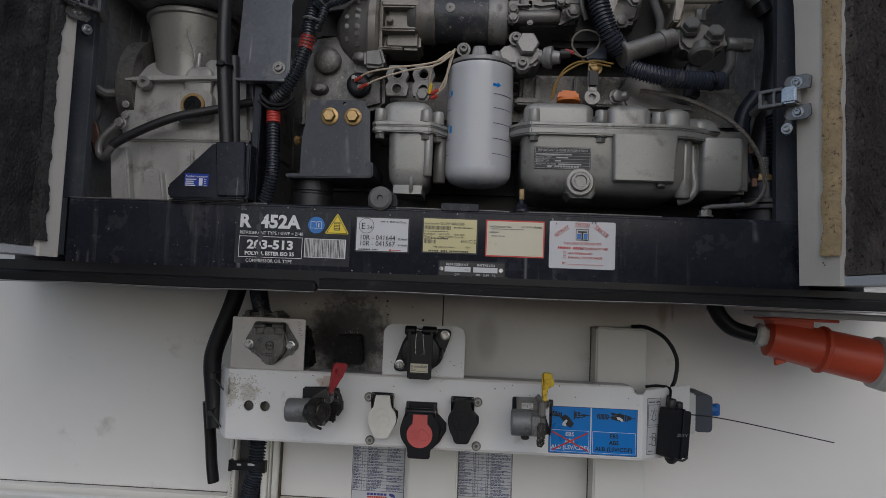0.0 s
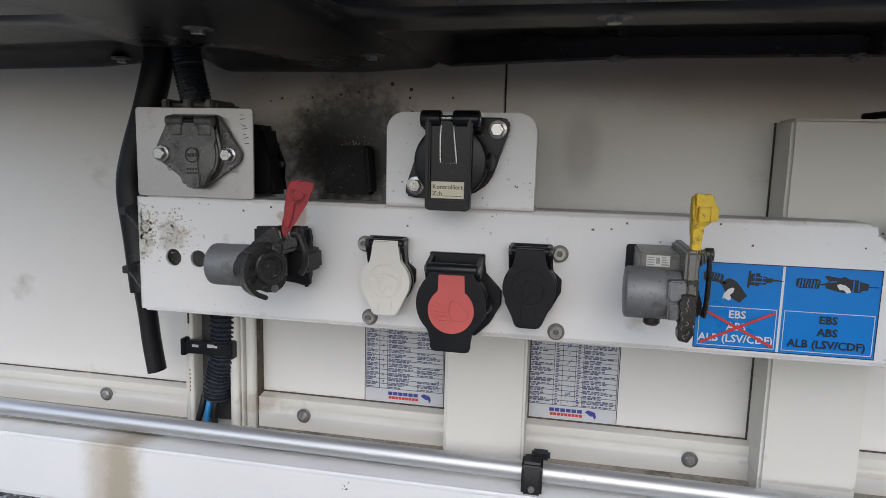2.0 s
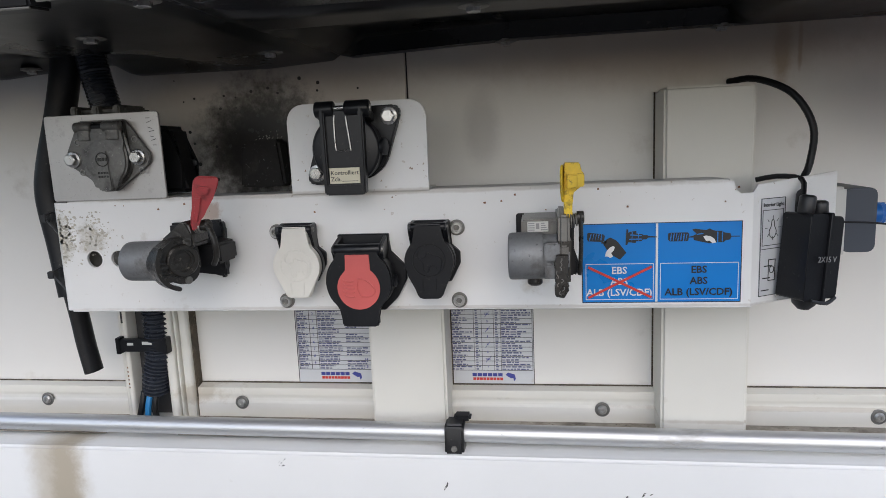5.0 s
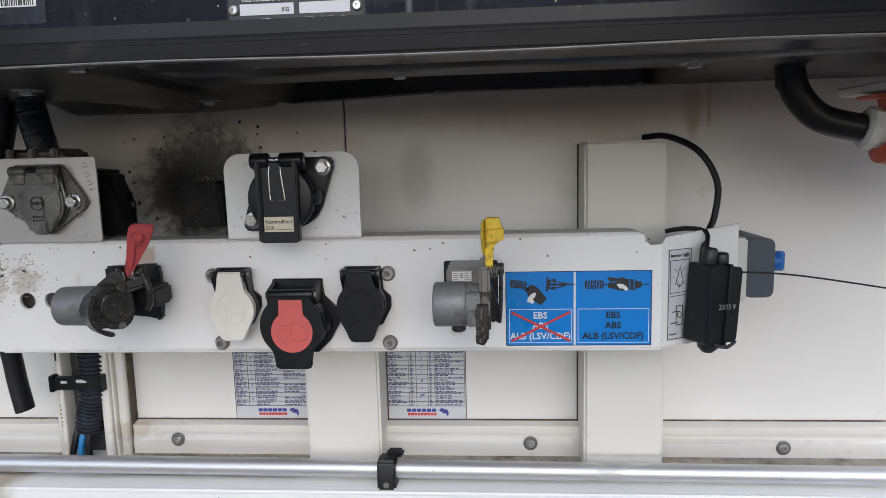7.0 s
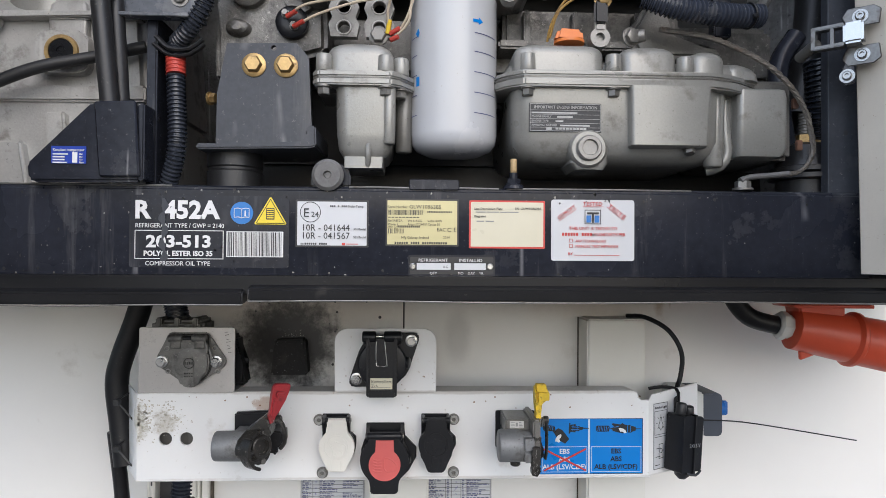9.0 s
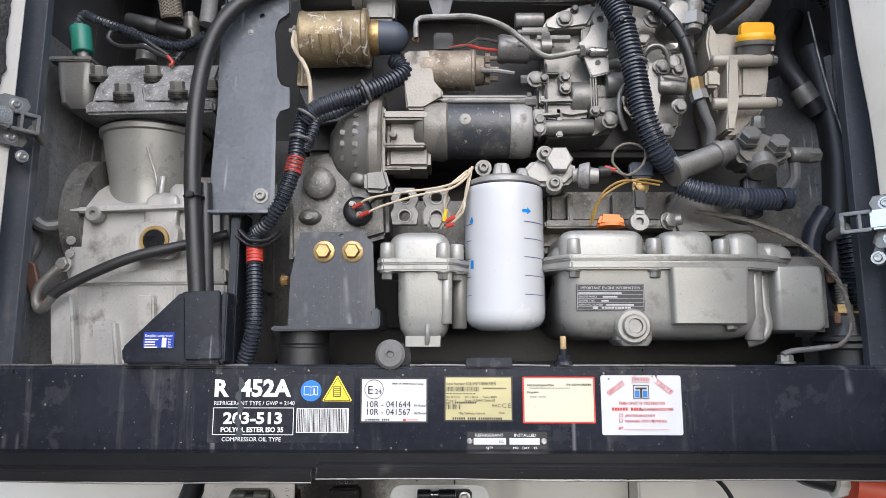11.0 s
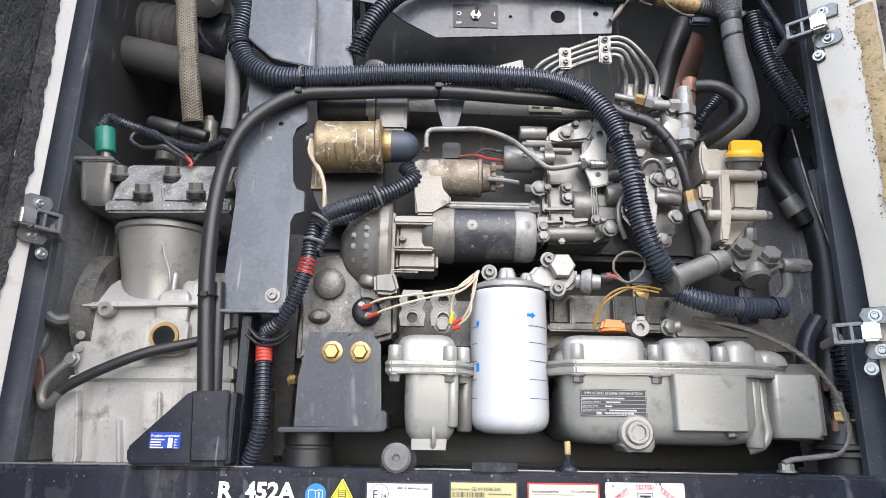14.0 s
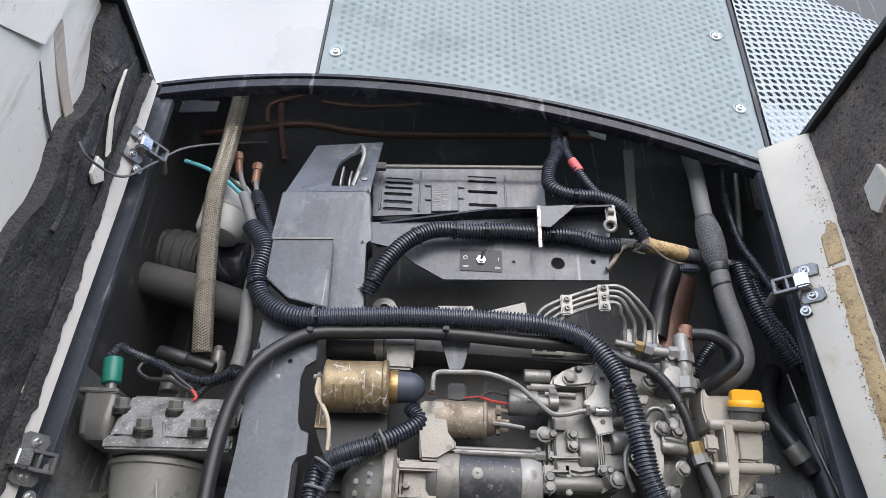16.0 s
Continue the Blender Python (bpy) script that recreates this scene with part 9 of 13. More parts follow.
o = [(-0.426, 2.012), (-0.429, 2.055), (-0.424, 2.178), (-0.427, 2.329), (-0.375, 2.348), (-0.328, 2.358), (-0.325, 2.318), (-0.340, 2.306), (-0.345, 2.287), (-0.339, 2.218), (-0.333, 2.205), (-0.320, 2.200), (-0.319, 2.169), (-0.333, 2.164), (-0.338, 2.152), (-0.335, 2.018), (-0.343, 2.010)]
holed(bm, o, [disc(*(-0.407, 2.307), 0.004, 14), disc(*(-0.365, 2.313), 0.004, 14)], 1.094, 1.099)
prism(bm, [(-0.426, 2.010), (-0.340, 2.010), (-0.341, 2.015), (-0.426, 2.015)], 1.080, 1.097, 0.001, 1)
box(bm, (-0.341, 1.100, 2.019), (-0.335, 1.14, 2.058), 0.001)
plate_ = part("guard_plate", bm, plate_blue, frame_, "blue-grey scratched guard plate")
bm = bm_new()
socket_screw(bm, (-0.355, 1.094, 2.038), (0, -1, 0), 0.0075, 0.006)
part("screw", bm, zinc, plate_, "bright screw")
bm = bm_new()
socket_screw(bm, (-0.381, 1.094, 2.287), (0, -1, 0), 0.003, 0.002)
part("rivet", bm, zinc, plate_)
# upper strip of the plate up to the box
bm = bm_new()
prism(bm, [(-0.422, 2.352), (-0.424, 2.313), (-0.424, 2.393), (-0.363, 2.396), (-0.324, 2.347), (-0.325, 2.318), (-0.398, 2.267)], 1.101, 1.106, 0.001, 1)
part("upper_strip", bm, plate_blue, frame_)
note = thing("compressor_label", (-0.477, 1.065, 1.822), "blue compressor data label with white print", "label")
a_, b_ = (-0.495, 1.823), (-0.454, 1.844)
bm = bm_new()
prism(bm, rounded(a_[0], a_[1], b_[0], b_[1], 0.001, 2), 1.0648, 1.0658)
part("sheet", bm, label_navy, note)
letters("Kenplaat compressor", (a_[0] + 0.002, 1.0643, b_[1] - 0.0062), 0.0052, ink_white, note, width=b_[0] - a_[0] - 0.004)
for i, (w, t_) in enumerate(((0.018, "Bar"), (0.014, "Bar"), (0.014, "Bar"), (0.017, "Rpm"))):
    z = b_[1] - 0.0105 - i * 0.0034
    bars(note, ink_white, [(a_[0] + 0.002, z, a_[0] + 0.002 + w, z + 0.0016)], 1.0643)
    letters(t_, (b_[0] - 0.0075, 1.0643, z), 0.0030, ink_white, note)
bars(note, ink_white, [(a_[0] + 0.025, a_[1] + 0.001, b_[0] - 0.010, b_[1] - 0.0075)], 1.0643, "field")
# long smooth hose up from the gusset and across the bay
bm = bm_new()
sweep(bm, [(-0.431, 1.075, 1.897), (-0.440, 1.072, 1.993), (-0.446, 1.070, 2.074), (-0.446, 1.070, 2.166), (-0.437, 1.070, 2.236), (-0.416, 1.070, 2.290), (-0.382, 1.075, 2.329), (-0.334, 1.080, 2.357), (-0.258, 1.085, 2.366), (-0.172, 1.085, 2.370), (-0.086, 1.085, 2.369), (0.001, 1.090, 2.366), (0.089, 1.100, 2.367), (0.154, 1.120, 2.370)], 0.0115, 14)
long_hose = tagged(part("fuel_hose", bm, rubber), "black smooth hose rising and crossing over the engine", "hose")
bm = bm_new()
sweep(bm, [(-0.423, 1.090, 1.898), (-0.429, 1.088, 1.996), (-0.434, 1.090, 2.054)], 0.0095, 12)
tagged(part("short_hose", bm, rubber), "black short hose beside the long one", "hose")
for p in ((-0.441, 1.070, 2.031), (-0.336, 1.082, 2.358), (-0.118, 1.084, 2.372)):
    bm = bm_new()
    p = Vector(p)
    d = (1, 0, 0) if p.x > -0.4 else (0, 0, 1)
    ring(bm, p, d, 0.0130, 0.0018, 20, 6)
    box(bm, p + Vector((-0.005, -0.019, -0.004)), p + Vector((0.005, -0.012, 0.004)), 0.001)
    part("tie", bm, plastic_black, long_hose, "black cable tie with a square head")

# red-taped corrugated hose beside the upright
for pts, nm in (([(-0.370, 1.120, 1.985), (-0.363, 1.105, 1.941), (-0.359, 1.100, 1.893), (-0.359, 1.100, 1.846), (-0.378, 1.120, 1.795)], "lower"), ([(-0.299, 1.100, 2.159), (-0.304, 1.090, 2.122), (-0.307, 1.085, 2.078), (-0.324, 1.090, 2.029), (-0.345, 1.100, 2.002), (-0.367, 1.120, 1.989)], "upper")):
    bm = bm_new()
    sweep(bm, pts, 0.0118, 14, ribs=0.0052)
    h_ = tagged(part("corrugated_hose", bm, loom_black), "black corrugated hose wound with red tape in one place", "hose", "red-taped hoses")
    bm = bm_new()
    if nm == "lower":
        sweep(bm, [(-0.364, 1.106, 1.965), (-0.362, 1.103, 1.943)], 0.0125, 14, ribs=0.0052, depth=0.08)
    else:
        sweep(bm, [(-0.305, 1.087, 2.092), (-0.309, 1.086, 2.069)], 0.0125, 14, ribs=0.0052, depth=0.08)
    part("red_tape", bm, red_wire, h_, "red tape")
bm = bm_new()
sweep(bm, [(-0.385, 1.100, 1.990), (-0.367, 1.095, 1.974), (-0.343, 1.095, 1.974), (-0.328, 1.100, 1.988)], 0.006, 8, flat=0.5)
sweep(bm, [(-0.389, 1.100, 1.981), (-0.367, 1.097, 1.966), (-0.343, 1.097, 1.968), (-0.326, 1.100, 1.982)], 0.005, 8, flat=0.5)
tagged(part("hose_clamp", bm, rubber), "black rubber lined hose clamp", "clamp")

# ---- engine: lower front ----
eng = thing("engine", (0.1, 1.30, 1.80), "grey-green diesel engine with rocker covers, pump and manifolds", "engine")
# rocker cover with the information plate
bm = bm_new()
xl, zt_ = (0.067, 1.935)
xr, zl = (0.345, 1.840)
loft(bm, [(zl - 0.004, xl + 0.040, xr - 0.030, 1.13, 1.30, 0.02), (zl, xl + 0.016, xr - 0.012, 1.105, 1.32, 0.03), (zl + 0.010, xl + 0.006, xr - 0.004, 1.092, 1.33, 0.03), (zl + 0.026, xl + 0.001, xr, 1.086, 1.34, 0.03), (zt_, xl, xr, 1.084, 1.34, 0.03)], 6)
part("lower_cover", bm, cast_green, eng)
bm = bm_new()
loft(bm, [(1.855, 0.219, 0.315, 1.074, 1.12, 0.004), (1.857, 0.217, 0.316, 1.071, 1.12, 0.005), (1.900, 0.216, 0.318, 1.070, 1.12, 0.005), (1.932, 0.215, 0.320, 1.069, 1.12, 0.005)], 4)
part("raised_box", bm, cast_green, eng)
bm = bm_new()
cyl(bm, (0.338, 1.108, 1.834), (0.340, 1.106, 1.932), 0.0125, 20, bev=0.003)
part("corner_pillar", bm, cast_green, eng)
# two flanges in plan, cut back at the corners, with the gasket line between
FLANGE = [(0.050, 1.300), (0.046, 1.108), (0.058, 1.090), (0.080, 1.073), (0.322, 1.073), (0.345, 1.080), (0.372, 1.096), (0.412, 1.124), (0.414, 1.300)]
for name_, z0_, z1_, grow in (("lower_flange", 1.9305, 1.9420, 0.0), ("gasket", 1.9415, 1.9440, -0.002), ("upper_flange", 1.9435, 1.9510, 0.0005)):
    bm = bm_new()
    prism(bm, [(x, y - grow if y < 1.29 else y) for x, y in FLANGE], z0_, z1_, 0.0022 if name_ != "gasket" else 0, 2, axis="z")
    part(name_, bm, cast_dark if name_ == "gasket" else cast_green, eng)
bm = bm_new()
hump(bm, 0.060, 0.402, 1.098, 1.34, 1.949, 1.974, 0.022)
part("rocker_cover", bm, cast_green, eng)
for x0, x1, y0, top_ in ((0.069, 0.185, 1.080, 1.9875), (0.206, 0.280, 1.080, 1.9865), (0.299, 0.346, 1.084, 1.9840), (0.349, 0.386, 1.098, 1.9725)):
    bm = bm_new()
    hump(bm, x0, x1, y0, 1.30, 1.949, top_, 0.015)
    part("rocker_dome", bm, cast_green, eng)
for px, r_, top_ in (((0.086, 1.0845), 0.0105, 1.974), ((0.1965, 1.0840), 0.0105, 1.974), ((0.290, 1.0850), 0.0105, 1.973), ((0.392, 1.124), 0.0105, 1.964)):
    bm = bm_new()
    cyl(bm, (*px, 1.950), (*px, top_), r_, 20, r1=r_ * 0.94, bev=0.002)
    part("bolt_boss", bm, cast_green, eng)
    bm = bm_new()
    bolt(bm, (*px, 1.9310), (0, 0, -1), 0.0078, 0.0115)
    part("flange_bolt", bm, cast_dark, eng)
bm = bm_new()
bolt(bm, (0.296, 1.085, 1.858), (0, -0.3, -1), 0.0075, 0.011)
part("flange_bolt", bm, cast_dark, eng)
# oil drain boss and hexagon plug
dx, dz = (0.164, 1.853)
bm = bm_new()
lathe(bm, (dx, 1.13, dz), (0, -1, 0), [(0, 0.028), (0.040, 0.0250), (0.047, 0.0240), (0.050, 0.0215)], 36)
loft(bm, [(dz - 0.026, dx - 0.014, dx + 0.022, 1.088, 1.15, 0.006), (dz - 0.018, dx - 0.022, dx + 0.027, 1.085, 1.15, 0.008), (dz + 0.004, dx - 0.020, dx + 0.028, 1.085, 1.15, 0.008)], 5)
part("drain_boss", bm, cast_green, eng)
bm = bm_new()
lathe(bm, (dx, 1.078, dz), (0, -1, 0), [(0, 0.0165), (0.003, 0.016), (0.005, 0.0145), (0.005, 0.0105), (0.001, 0.010)], 28)
lathe(bm, (dx, 1.0775, dz), (0, -1, 0), [(0, 0.010), (0.0012, 0.0098)], 6)
part("drain_plug", bm, cast_grey, eng)
# right-hand block
bm = bm_new()
loft(bm, [(1.846, 0.374, 0.424, 1.110, 1.30, 0.010), (1.849, 0.369, 0.431, 1.101, 1.30, 0.009), (1.858, 0.367, 0.4345, 1.096, 1.30, 0.008), (1.926, 0.367, 0.4335, 1.094, 1.30, 0.007), (1.936, 0.368, 0.4325, 1.096, 1.30, 0.007), (1.938, 0.371, 0.429, 1.100, 1.30, 0.007)], 5)
part("end_block", bm, cast_green, eng)
bm = bm_new()
sweep(bm, [(0.357, 1.118, 1.925), (0.358, 1.116, 1.880), (0.361, 1.116, 1.855), (0.352, 1.118, 1.838), (0.335, 1.124, 1.832)], 0.0075, 14)
part("end_rib", bm, cast_green, eng)
bm = bm_new()
box(bm, (0.326, 1.115, 1.847), (0.450, 1.250, 1.954), 0.006)
part("end_web", bm, cast_dark, eng)
# information plate
a_, b_ = (0.088, 1.874), (0.181, 1.911)
info = thing("engine_plate", ((a_[0] + b_[0]) / 2, 1.084, a_[1]), "black engine information plate with white print", "label")
bm = bm_new()
box(bm, (a_[0], 1.0842, a_[1]), (b_[0], 1.0856, b_[1]), 0.0004, 1)
part("sheet", bm, plate_ink, info)
letters("IMPORTANT ENGINE INFORMATION", (a_[0] + 0.006, 1.0837, b_[1] - 0.0075), 0.0056, ink_worn, info, width=b_[0] - a_[0] - 0.012)
bars(info, ink_worn, [(a_[0] + 0.0015, b_[1] - 0.0095 - i * 0.0055, b_[0] - 0.0015, b_[1] - 0.0091 - i * 0.0055) for i in range(5)] + [(a_[0] + 0.001, a_[1] + 0.001, b_[0] - 0.001, a_[1] + 0.0015), (a_[0] + 0.001, b_[1] - 0.0015, b_[0] - 0.001, b_[1] - 0.001), (a_[0] + 0.001, a_[1] + 0.001, a_[0] + 0.0015, b_[1] - 0.001), (b_[0] - 0.0015, a_[1] + 0.001, b_[0] - 0.001, b_[1] - 0.001)], 1.0838)
letters("ENGINE FAMILY", (a_[0] + 0.003, 1.0837, b_[1] - 0.0188), 0.0036, ink_worn, info)
letters("ENGINE TYPE", (a_[0] + 0.003, 1.0837, b_[1] - 0.0243), 0.0036, ink_worn, info)
letters("APPROVAL NUMBER", (a_[0] + 0.003, 1.0837, b_[1] - 0.0298), 0.0036, ink_worn, info)
bars(info, ink_worn, [(a_[0] + 0.003, b_[1] - 0.0136, a_[0] + 0.062, b_[1] - 0.0116), (a_[0] + 0.036, b_[1] - 0.0188, a_[0] + 0.056, b_[1] - 0.0168), (a_[0] + 0.034, b_[1] - 0.0243, a_[0] + 0.044, b_[1] - 0.0223), (a_[0] + 0.040, b_[1] - 0.0298, a_[0] + 0.078, b_[1] - 0.0278)] + [(a_[0] + 0.034 + i * 0.0045, a_[1] + 0.0030, a_[0] + 0.0376 + i * 0.0045, a_[1] + 0.0058) for i in range(9)] + [(a_[0] + 0.022, a_[1] + 0.0025, a_[0] + 0.029, a_[1] + 0.0062)], 1.0838)

# breather housing at the left
bm = bm_new()
xl, zt_ = (-0.160, 1.927)
xr, zl = (-0.079, 1.843)
loft(bm, [(1.8365, -0.142, -0.102, 1.096, 1.18, 0.012), (1.840, -0.149, -0.094, 1.091, 1.19, 0.016), (1.850, -0.155, -0.088, 1.087, 1.20, 0.018), (1.870, -0.1575, -0.0855, 1.085, 1.20, 0.018), (1.930, -0.159, -0.084, 1.084, 1.20, 0.018)], 6)
sweep(bm, [(-0.117, 1.096, 1.861), (-0.116, 1.085, 1.850), (-0.116, 1.086, 1.838), (-0.117, 1.092, 1.829)], 0.0036, 8)
cyl(bm, (-0.0905, 1.092, 1.856), (-0.0900, 1.090, 1.930), 0.0080, 16, bev=0.002)
part("breather_body", bm, cast_green, eng)
bm = bm_new()
loft(bm, [(1.8255, -0.147, -0.0985, 1.090, 1.17, 0.002), (1.8400, -0.147, -0.0975, 1.090, 1.17, 0.002)], 2)
part("breather_foot", bm, cast_green, eng)
bm = bm_new()
cyl(bm, (-0.0720, 1.125, 1.850), (-0.0715, 1.122, 1.930), 0.011, 18, bev=0.003)
part("side_pillar", bm, cast_dark, eng)
BFLANGE = [(-0.186, 1.20), (-0.186, 1.084), (-0.178, 1.0755), (-0.088, 1.0755), (-0.076, 1.084), (-0.058, 1.112), (-0.058, 1.20)]
for name_, z0_, z1_, grow in (("breather_flange", 1.9280, 1.9370, 0.0), ("gasket", 1.9365, 1.9385, -0.002), ("cap_flange", 1.9380, 1.9465, 0.0005)):
    bm = bm_new()
    prism(bm, [(x, y - grow if y < 1.19 else y) for x, y in BFLANGE], z0_, z1_, 0.0020 if name_ != "gasket" else 0, 2, axis="z")
    part(name_, bm, cast_dark if name_ == "gasket" else cast_green, eng)
bm = bm_new()
hump(bm, -0.1700, -0.0860, 1.083, 1.20, 1.945, 1.9855, 0.018)
part("breather_cap", bm, cast_green, eng)
for px in ((-0.1725, 1.0860), (-0.0950, 1.0860), (-0.0760, 1.1000)):
    bm = bm_new()
    cyl(bm, (*px, 1.945), (*px, 1.9680), 0.0105, 20, r1=0.0098, bev=0.002)
    part("bolt_boss", bm, cast_green, eng)
    bm = bm_new()
    bolt(bm, (*px, 1.9285), (0, 0, -1), 0.0080, 0.0120)
    part("flange_bolt", bm, zinc, eng)

# block behind, with ribs
bm = bm_new()
box(bm, (-0.182, 1.200, 1.972), (0.473, 1.46, 2.057), 0.01)
box(bm, (0.065, 1.170, 2.013), (0.318, 1.40, 2.063), 0.006)
box(bm, (0.057, 1.150, 2.002), (0.292, 1.35, 2.014), 0.003)
for x in (0.096, 0.164, 0.251):
    box(bm, (x - 0.004, 1.150, 2.009), (x + 0.004, 1.20, 2.055), 0.002)
part("cylinder_block", bm, cast_block, eng)
bm = bm_new()
box(bm, (-0.344, 1.280, 1.793), (0.532, 1.48, 1.853), 0.01)
box(bm, (-0.351, 1.300, 1.849), (0.511, 1.48, 2.192), 0.01)
part("oil_pan", bm, black_oily, eng)
bm = bm_new()
prism(bm, [(0.259, 2.062), (0.288, 2.067), (0.293, 2.015), (0.368, 2.003), (0.367, 1.990), (0.250, 1.989), (0.235, 2.023)], 1.14, 1.25, 0.006, 2)
part("thermostat_web", bm, cast_dark, eng)
# lifting eyes
for p, r in (((-0.151, 1.110, 2.026), 0), ((-0.105, 1.110, 2.026), 1)):
    x, z = p[0], p[2]
    bm = bm_new()
    holed(bm, [(x - 0.017, z - 0.026), (x + 0.017, z - 0.026), (x + 0.020, z - 0.010), (x + 0.015, z), (x + 0.020, z + 0.012), (x + 0.014, z + 0.028), (x - 0.014, z + 0.028), (x - 0.020, z + 0.012), (x - 0.015, z), (x - 0.020, z - 0.010)], [disc(x, z + 0.013, 0.0078, 18), disc(x, z - 0.014, 0.0078, 18)], 1.112, 1.125)
    l_ = part("lifting_lug", bm, cast_dark, eng)
    for dz_ in (0.013, -0.014):
        bm = bm_new()
        ring(bm, (x, 1.1118, z + dz_), (0, 1, 0), 0.0092, 0.0012, 18, 6)
        part("eye_rim", bm, cast_grey, l_)
# orange dipstick, small eye, brown bolt
bm = bm_new()
prism(bm, [(0.123, 1.996), (0.129, 2.013), (0.160, 2.011), (0.162, 1.996)], 1.095, 1.112, 0.004, 2)
lathe(bm, (0.145, 1.110, 1.995), (0, 0, 1), [(0, 0.020), (0.004, 0.020)], 20)
tagged(part("dipstick_cap", bm, orange_plastic), "orange plastic dipstick cap", "cap")
bm = bm_new()
x, z = (0.183, 2.001)
lathe(bm, (x, 1.10, z), (0, -1, 0), [(-0.012, 0.0135), (0.004, 0.0130), (0.004, 0.006), (-0.003, 0.0055)], 24)
box(bm, (x - 0.007, 1.094, z + 0.008), (x + 0.007, 1.100, z + 0.040), 0.002)
part("support_eye", bm, cast_grey, eng)
bm = bm_new()
box(bm, (x - 0.009, 1.091, z + 0.016), (x + 0.009, 1.098, z + 0.047), 0.003)
part("black_tab", bm, plastic_black, eng)
bm = bm_new()
bolt(bm, (0.187, 1.100, 2.052), (0, -1, 0), 0.0095, 0.010)
part("brass_bolt", bm, brass, eng)
bm = bm_new()
cyl(bm, (0.220, 1.100, 2.001), (0.241, 1.090, 2.003), 0.008, 12, bev=0.002)
bolt(bm, (0.222, 1.095, 2.001), (0.3, -1, 0), 0.010, 0.010)
part("sender", bm, zinc, eng)

# ---- mount bracket, rubber mounts and studs on the crossbeam ----
mt = thing("engine_mount", (-0.268, 1.120, 1.799), "blue-grey engine mount plate with two brass bolts on a rubber foot", "mount")
bm = bm_new()
holed(bm, [(-0.301, 1.988), (-0.212, 1.990), (-0.196, 1.972), (-0.190, 1.856), (-0.314, 1.854), (-0.313, 1.922)], [disc(*(-0.241, 1.983), 0.0036, 12)], 1.112, 1.120)
part("plate", bm, post_paint, mt)
bm = bm_new()
prism(bm, [(-0.330, 1.853), (-0.198, 1.855), (-0.192, 1.863), (-0.193, 1.877), (-0.182, 1.877), (-0.181, 1.852), (-0.187, 1.849), (-0.330, 1.846)], 1.083, 1.20, 0.002, 2)
part("shelf", bm, post_paint, mt)
for p in ((-0.266, 1.112, 1.960), (-0.225, 1.112, 1.960)):
    bm = bm_new()
    lathe(bm, p, (0, -1, 0), [(0, 0.0155), (0.002, 0.0155), (0.0035, 0.012)], 28)
    lathe(bm, Vector(p) + Vector((0, -0.002, 0)), (0, -1, 0), [(0, 0.0115), (0.007, 0.0112), (0.009, 0.0095)], 6)
    part("brass_bolt", bm, brass, mt, "yellow zinc flange bolt")
x, z = (-0.296, 1.846)
bm = bm_new()
lathe(bm, (x, 1.140, 1.801), (0, 0, 1), [(0, 0.036), (0.022, 0.036), (0.024, 0.034), (0.027, 0.034), (0.029, 0.036), (0.050, 0.036)], 32)
part("rubber_foot", bm, rubber, mt)
bm = bm_new()
x, z = (-0.165, 1.815)
prism(bm, [(x - 0.024, 1.801), (x + 0.026, 1.801), (x + 0.026, z + 0.004), (x + 0.018, z + 0.016), (x - 0.012, z + 0.016), (x - 0.024, z + 0.002)], 1.094, 1.104, 0.003, 2)
st = tagged(part("stop_bracket", bm, black_frame), "black bracket with a round rubber stop on the crossbeam", "bracket")
bm = bm_new()
lathe(bm, (x - 0.001, 1.094, z), (0, -1, 0), [(0, 0.019), (0.014, 0.020), (0.018, 0.016), (0.018, 0.005), (0.014, 0.004)], 28)
part("rubber_stop", bm, grey_hose, st, "worn grey rubber stop")
bm = bm_new()
prism(bm, rounded(-0.064, 1.798, -0.001, 1.811, 0.002, 2), 1.083, 1.10, 0.001, 1)
tagged(part("beam_tab", bm, black_frame), "small black tab welded on the crossbeam", "tab")
stud = thing("beam_stud", (0.070, 1.090, 1.800), "brass tipped stud with a nut on the crossbeam", "stud")
x, z = (0.070, 1.802)
bm = bm_new()
cyl(bm, (x, 1.095, 1.80), (x, 1.095, z + 0.020), 0.0055, 12)
lathe(bm, (x, 1.095, 1.801), (0, 0, 1), [(0, 0.014), (0.004, 0.013), (0.008, 0.008)], 18)
lathe(bm, (x, 1.095, 1.806), (0, 0, 1), [(0, 0.0095), (0.008, 0.0095)], 6)
part("nut", bm, black_frame, stud)
bm = bm_new()
cyl(bm, (x, 1.095, z + 0.020), (x, 1.095, z + 0.038), 0.0042, 14, bev=0.001)
part("brass_tip", bm, tape_tan, stud)
# right mount: stacked rubber discs with a threaded stud
rm = thing("rubber_mount", (0.47, 1.15, 1.80), "stacked black rubber mount with a brass nut", "mount")
x, z = (0.489, 1.835)
bm = bm_new()
lathe(bm, (x, 1.15, 1.80), (0, 0, 1), [(0, 0.036), (0.022, 0.037), (0.024, 0.048), (0.030, 0.048), (0.032, 0.040), (0.034, 0.046), (0.040, 0.046), (0.042, 0.038), (0.070, 0.032), (0.074, 0.026)], 32)
part("rubber", bm, rubber, rm)
bm = bm_new()
lathe(bm, (x, 1.15, 1.874), (0, 0, 1), [(0, 0.024), (0.003, 0.024)], 28)
lathe(bm, (x, 1.15, 1.877), (0, 0, 1), [(0, 0.013), (0.010, 0.013)], 6)
part("brass_nut", bm, brass, rm)
bm = bm_new()
sweep(bm, [(x, 1.15, 1.885), (x, 1.15, 1.918)], 0.009, 12, ribs=0.004, depth=0.12)
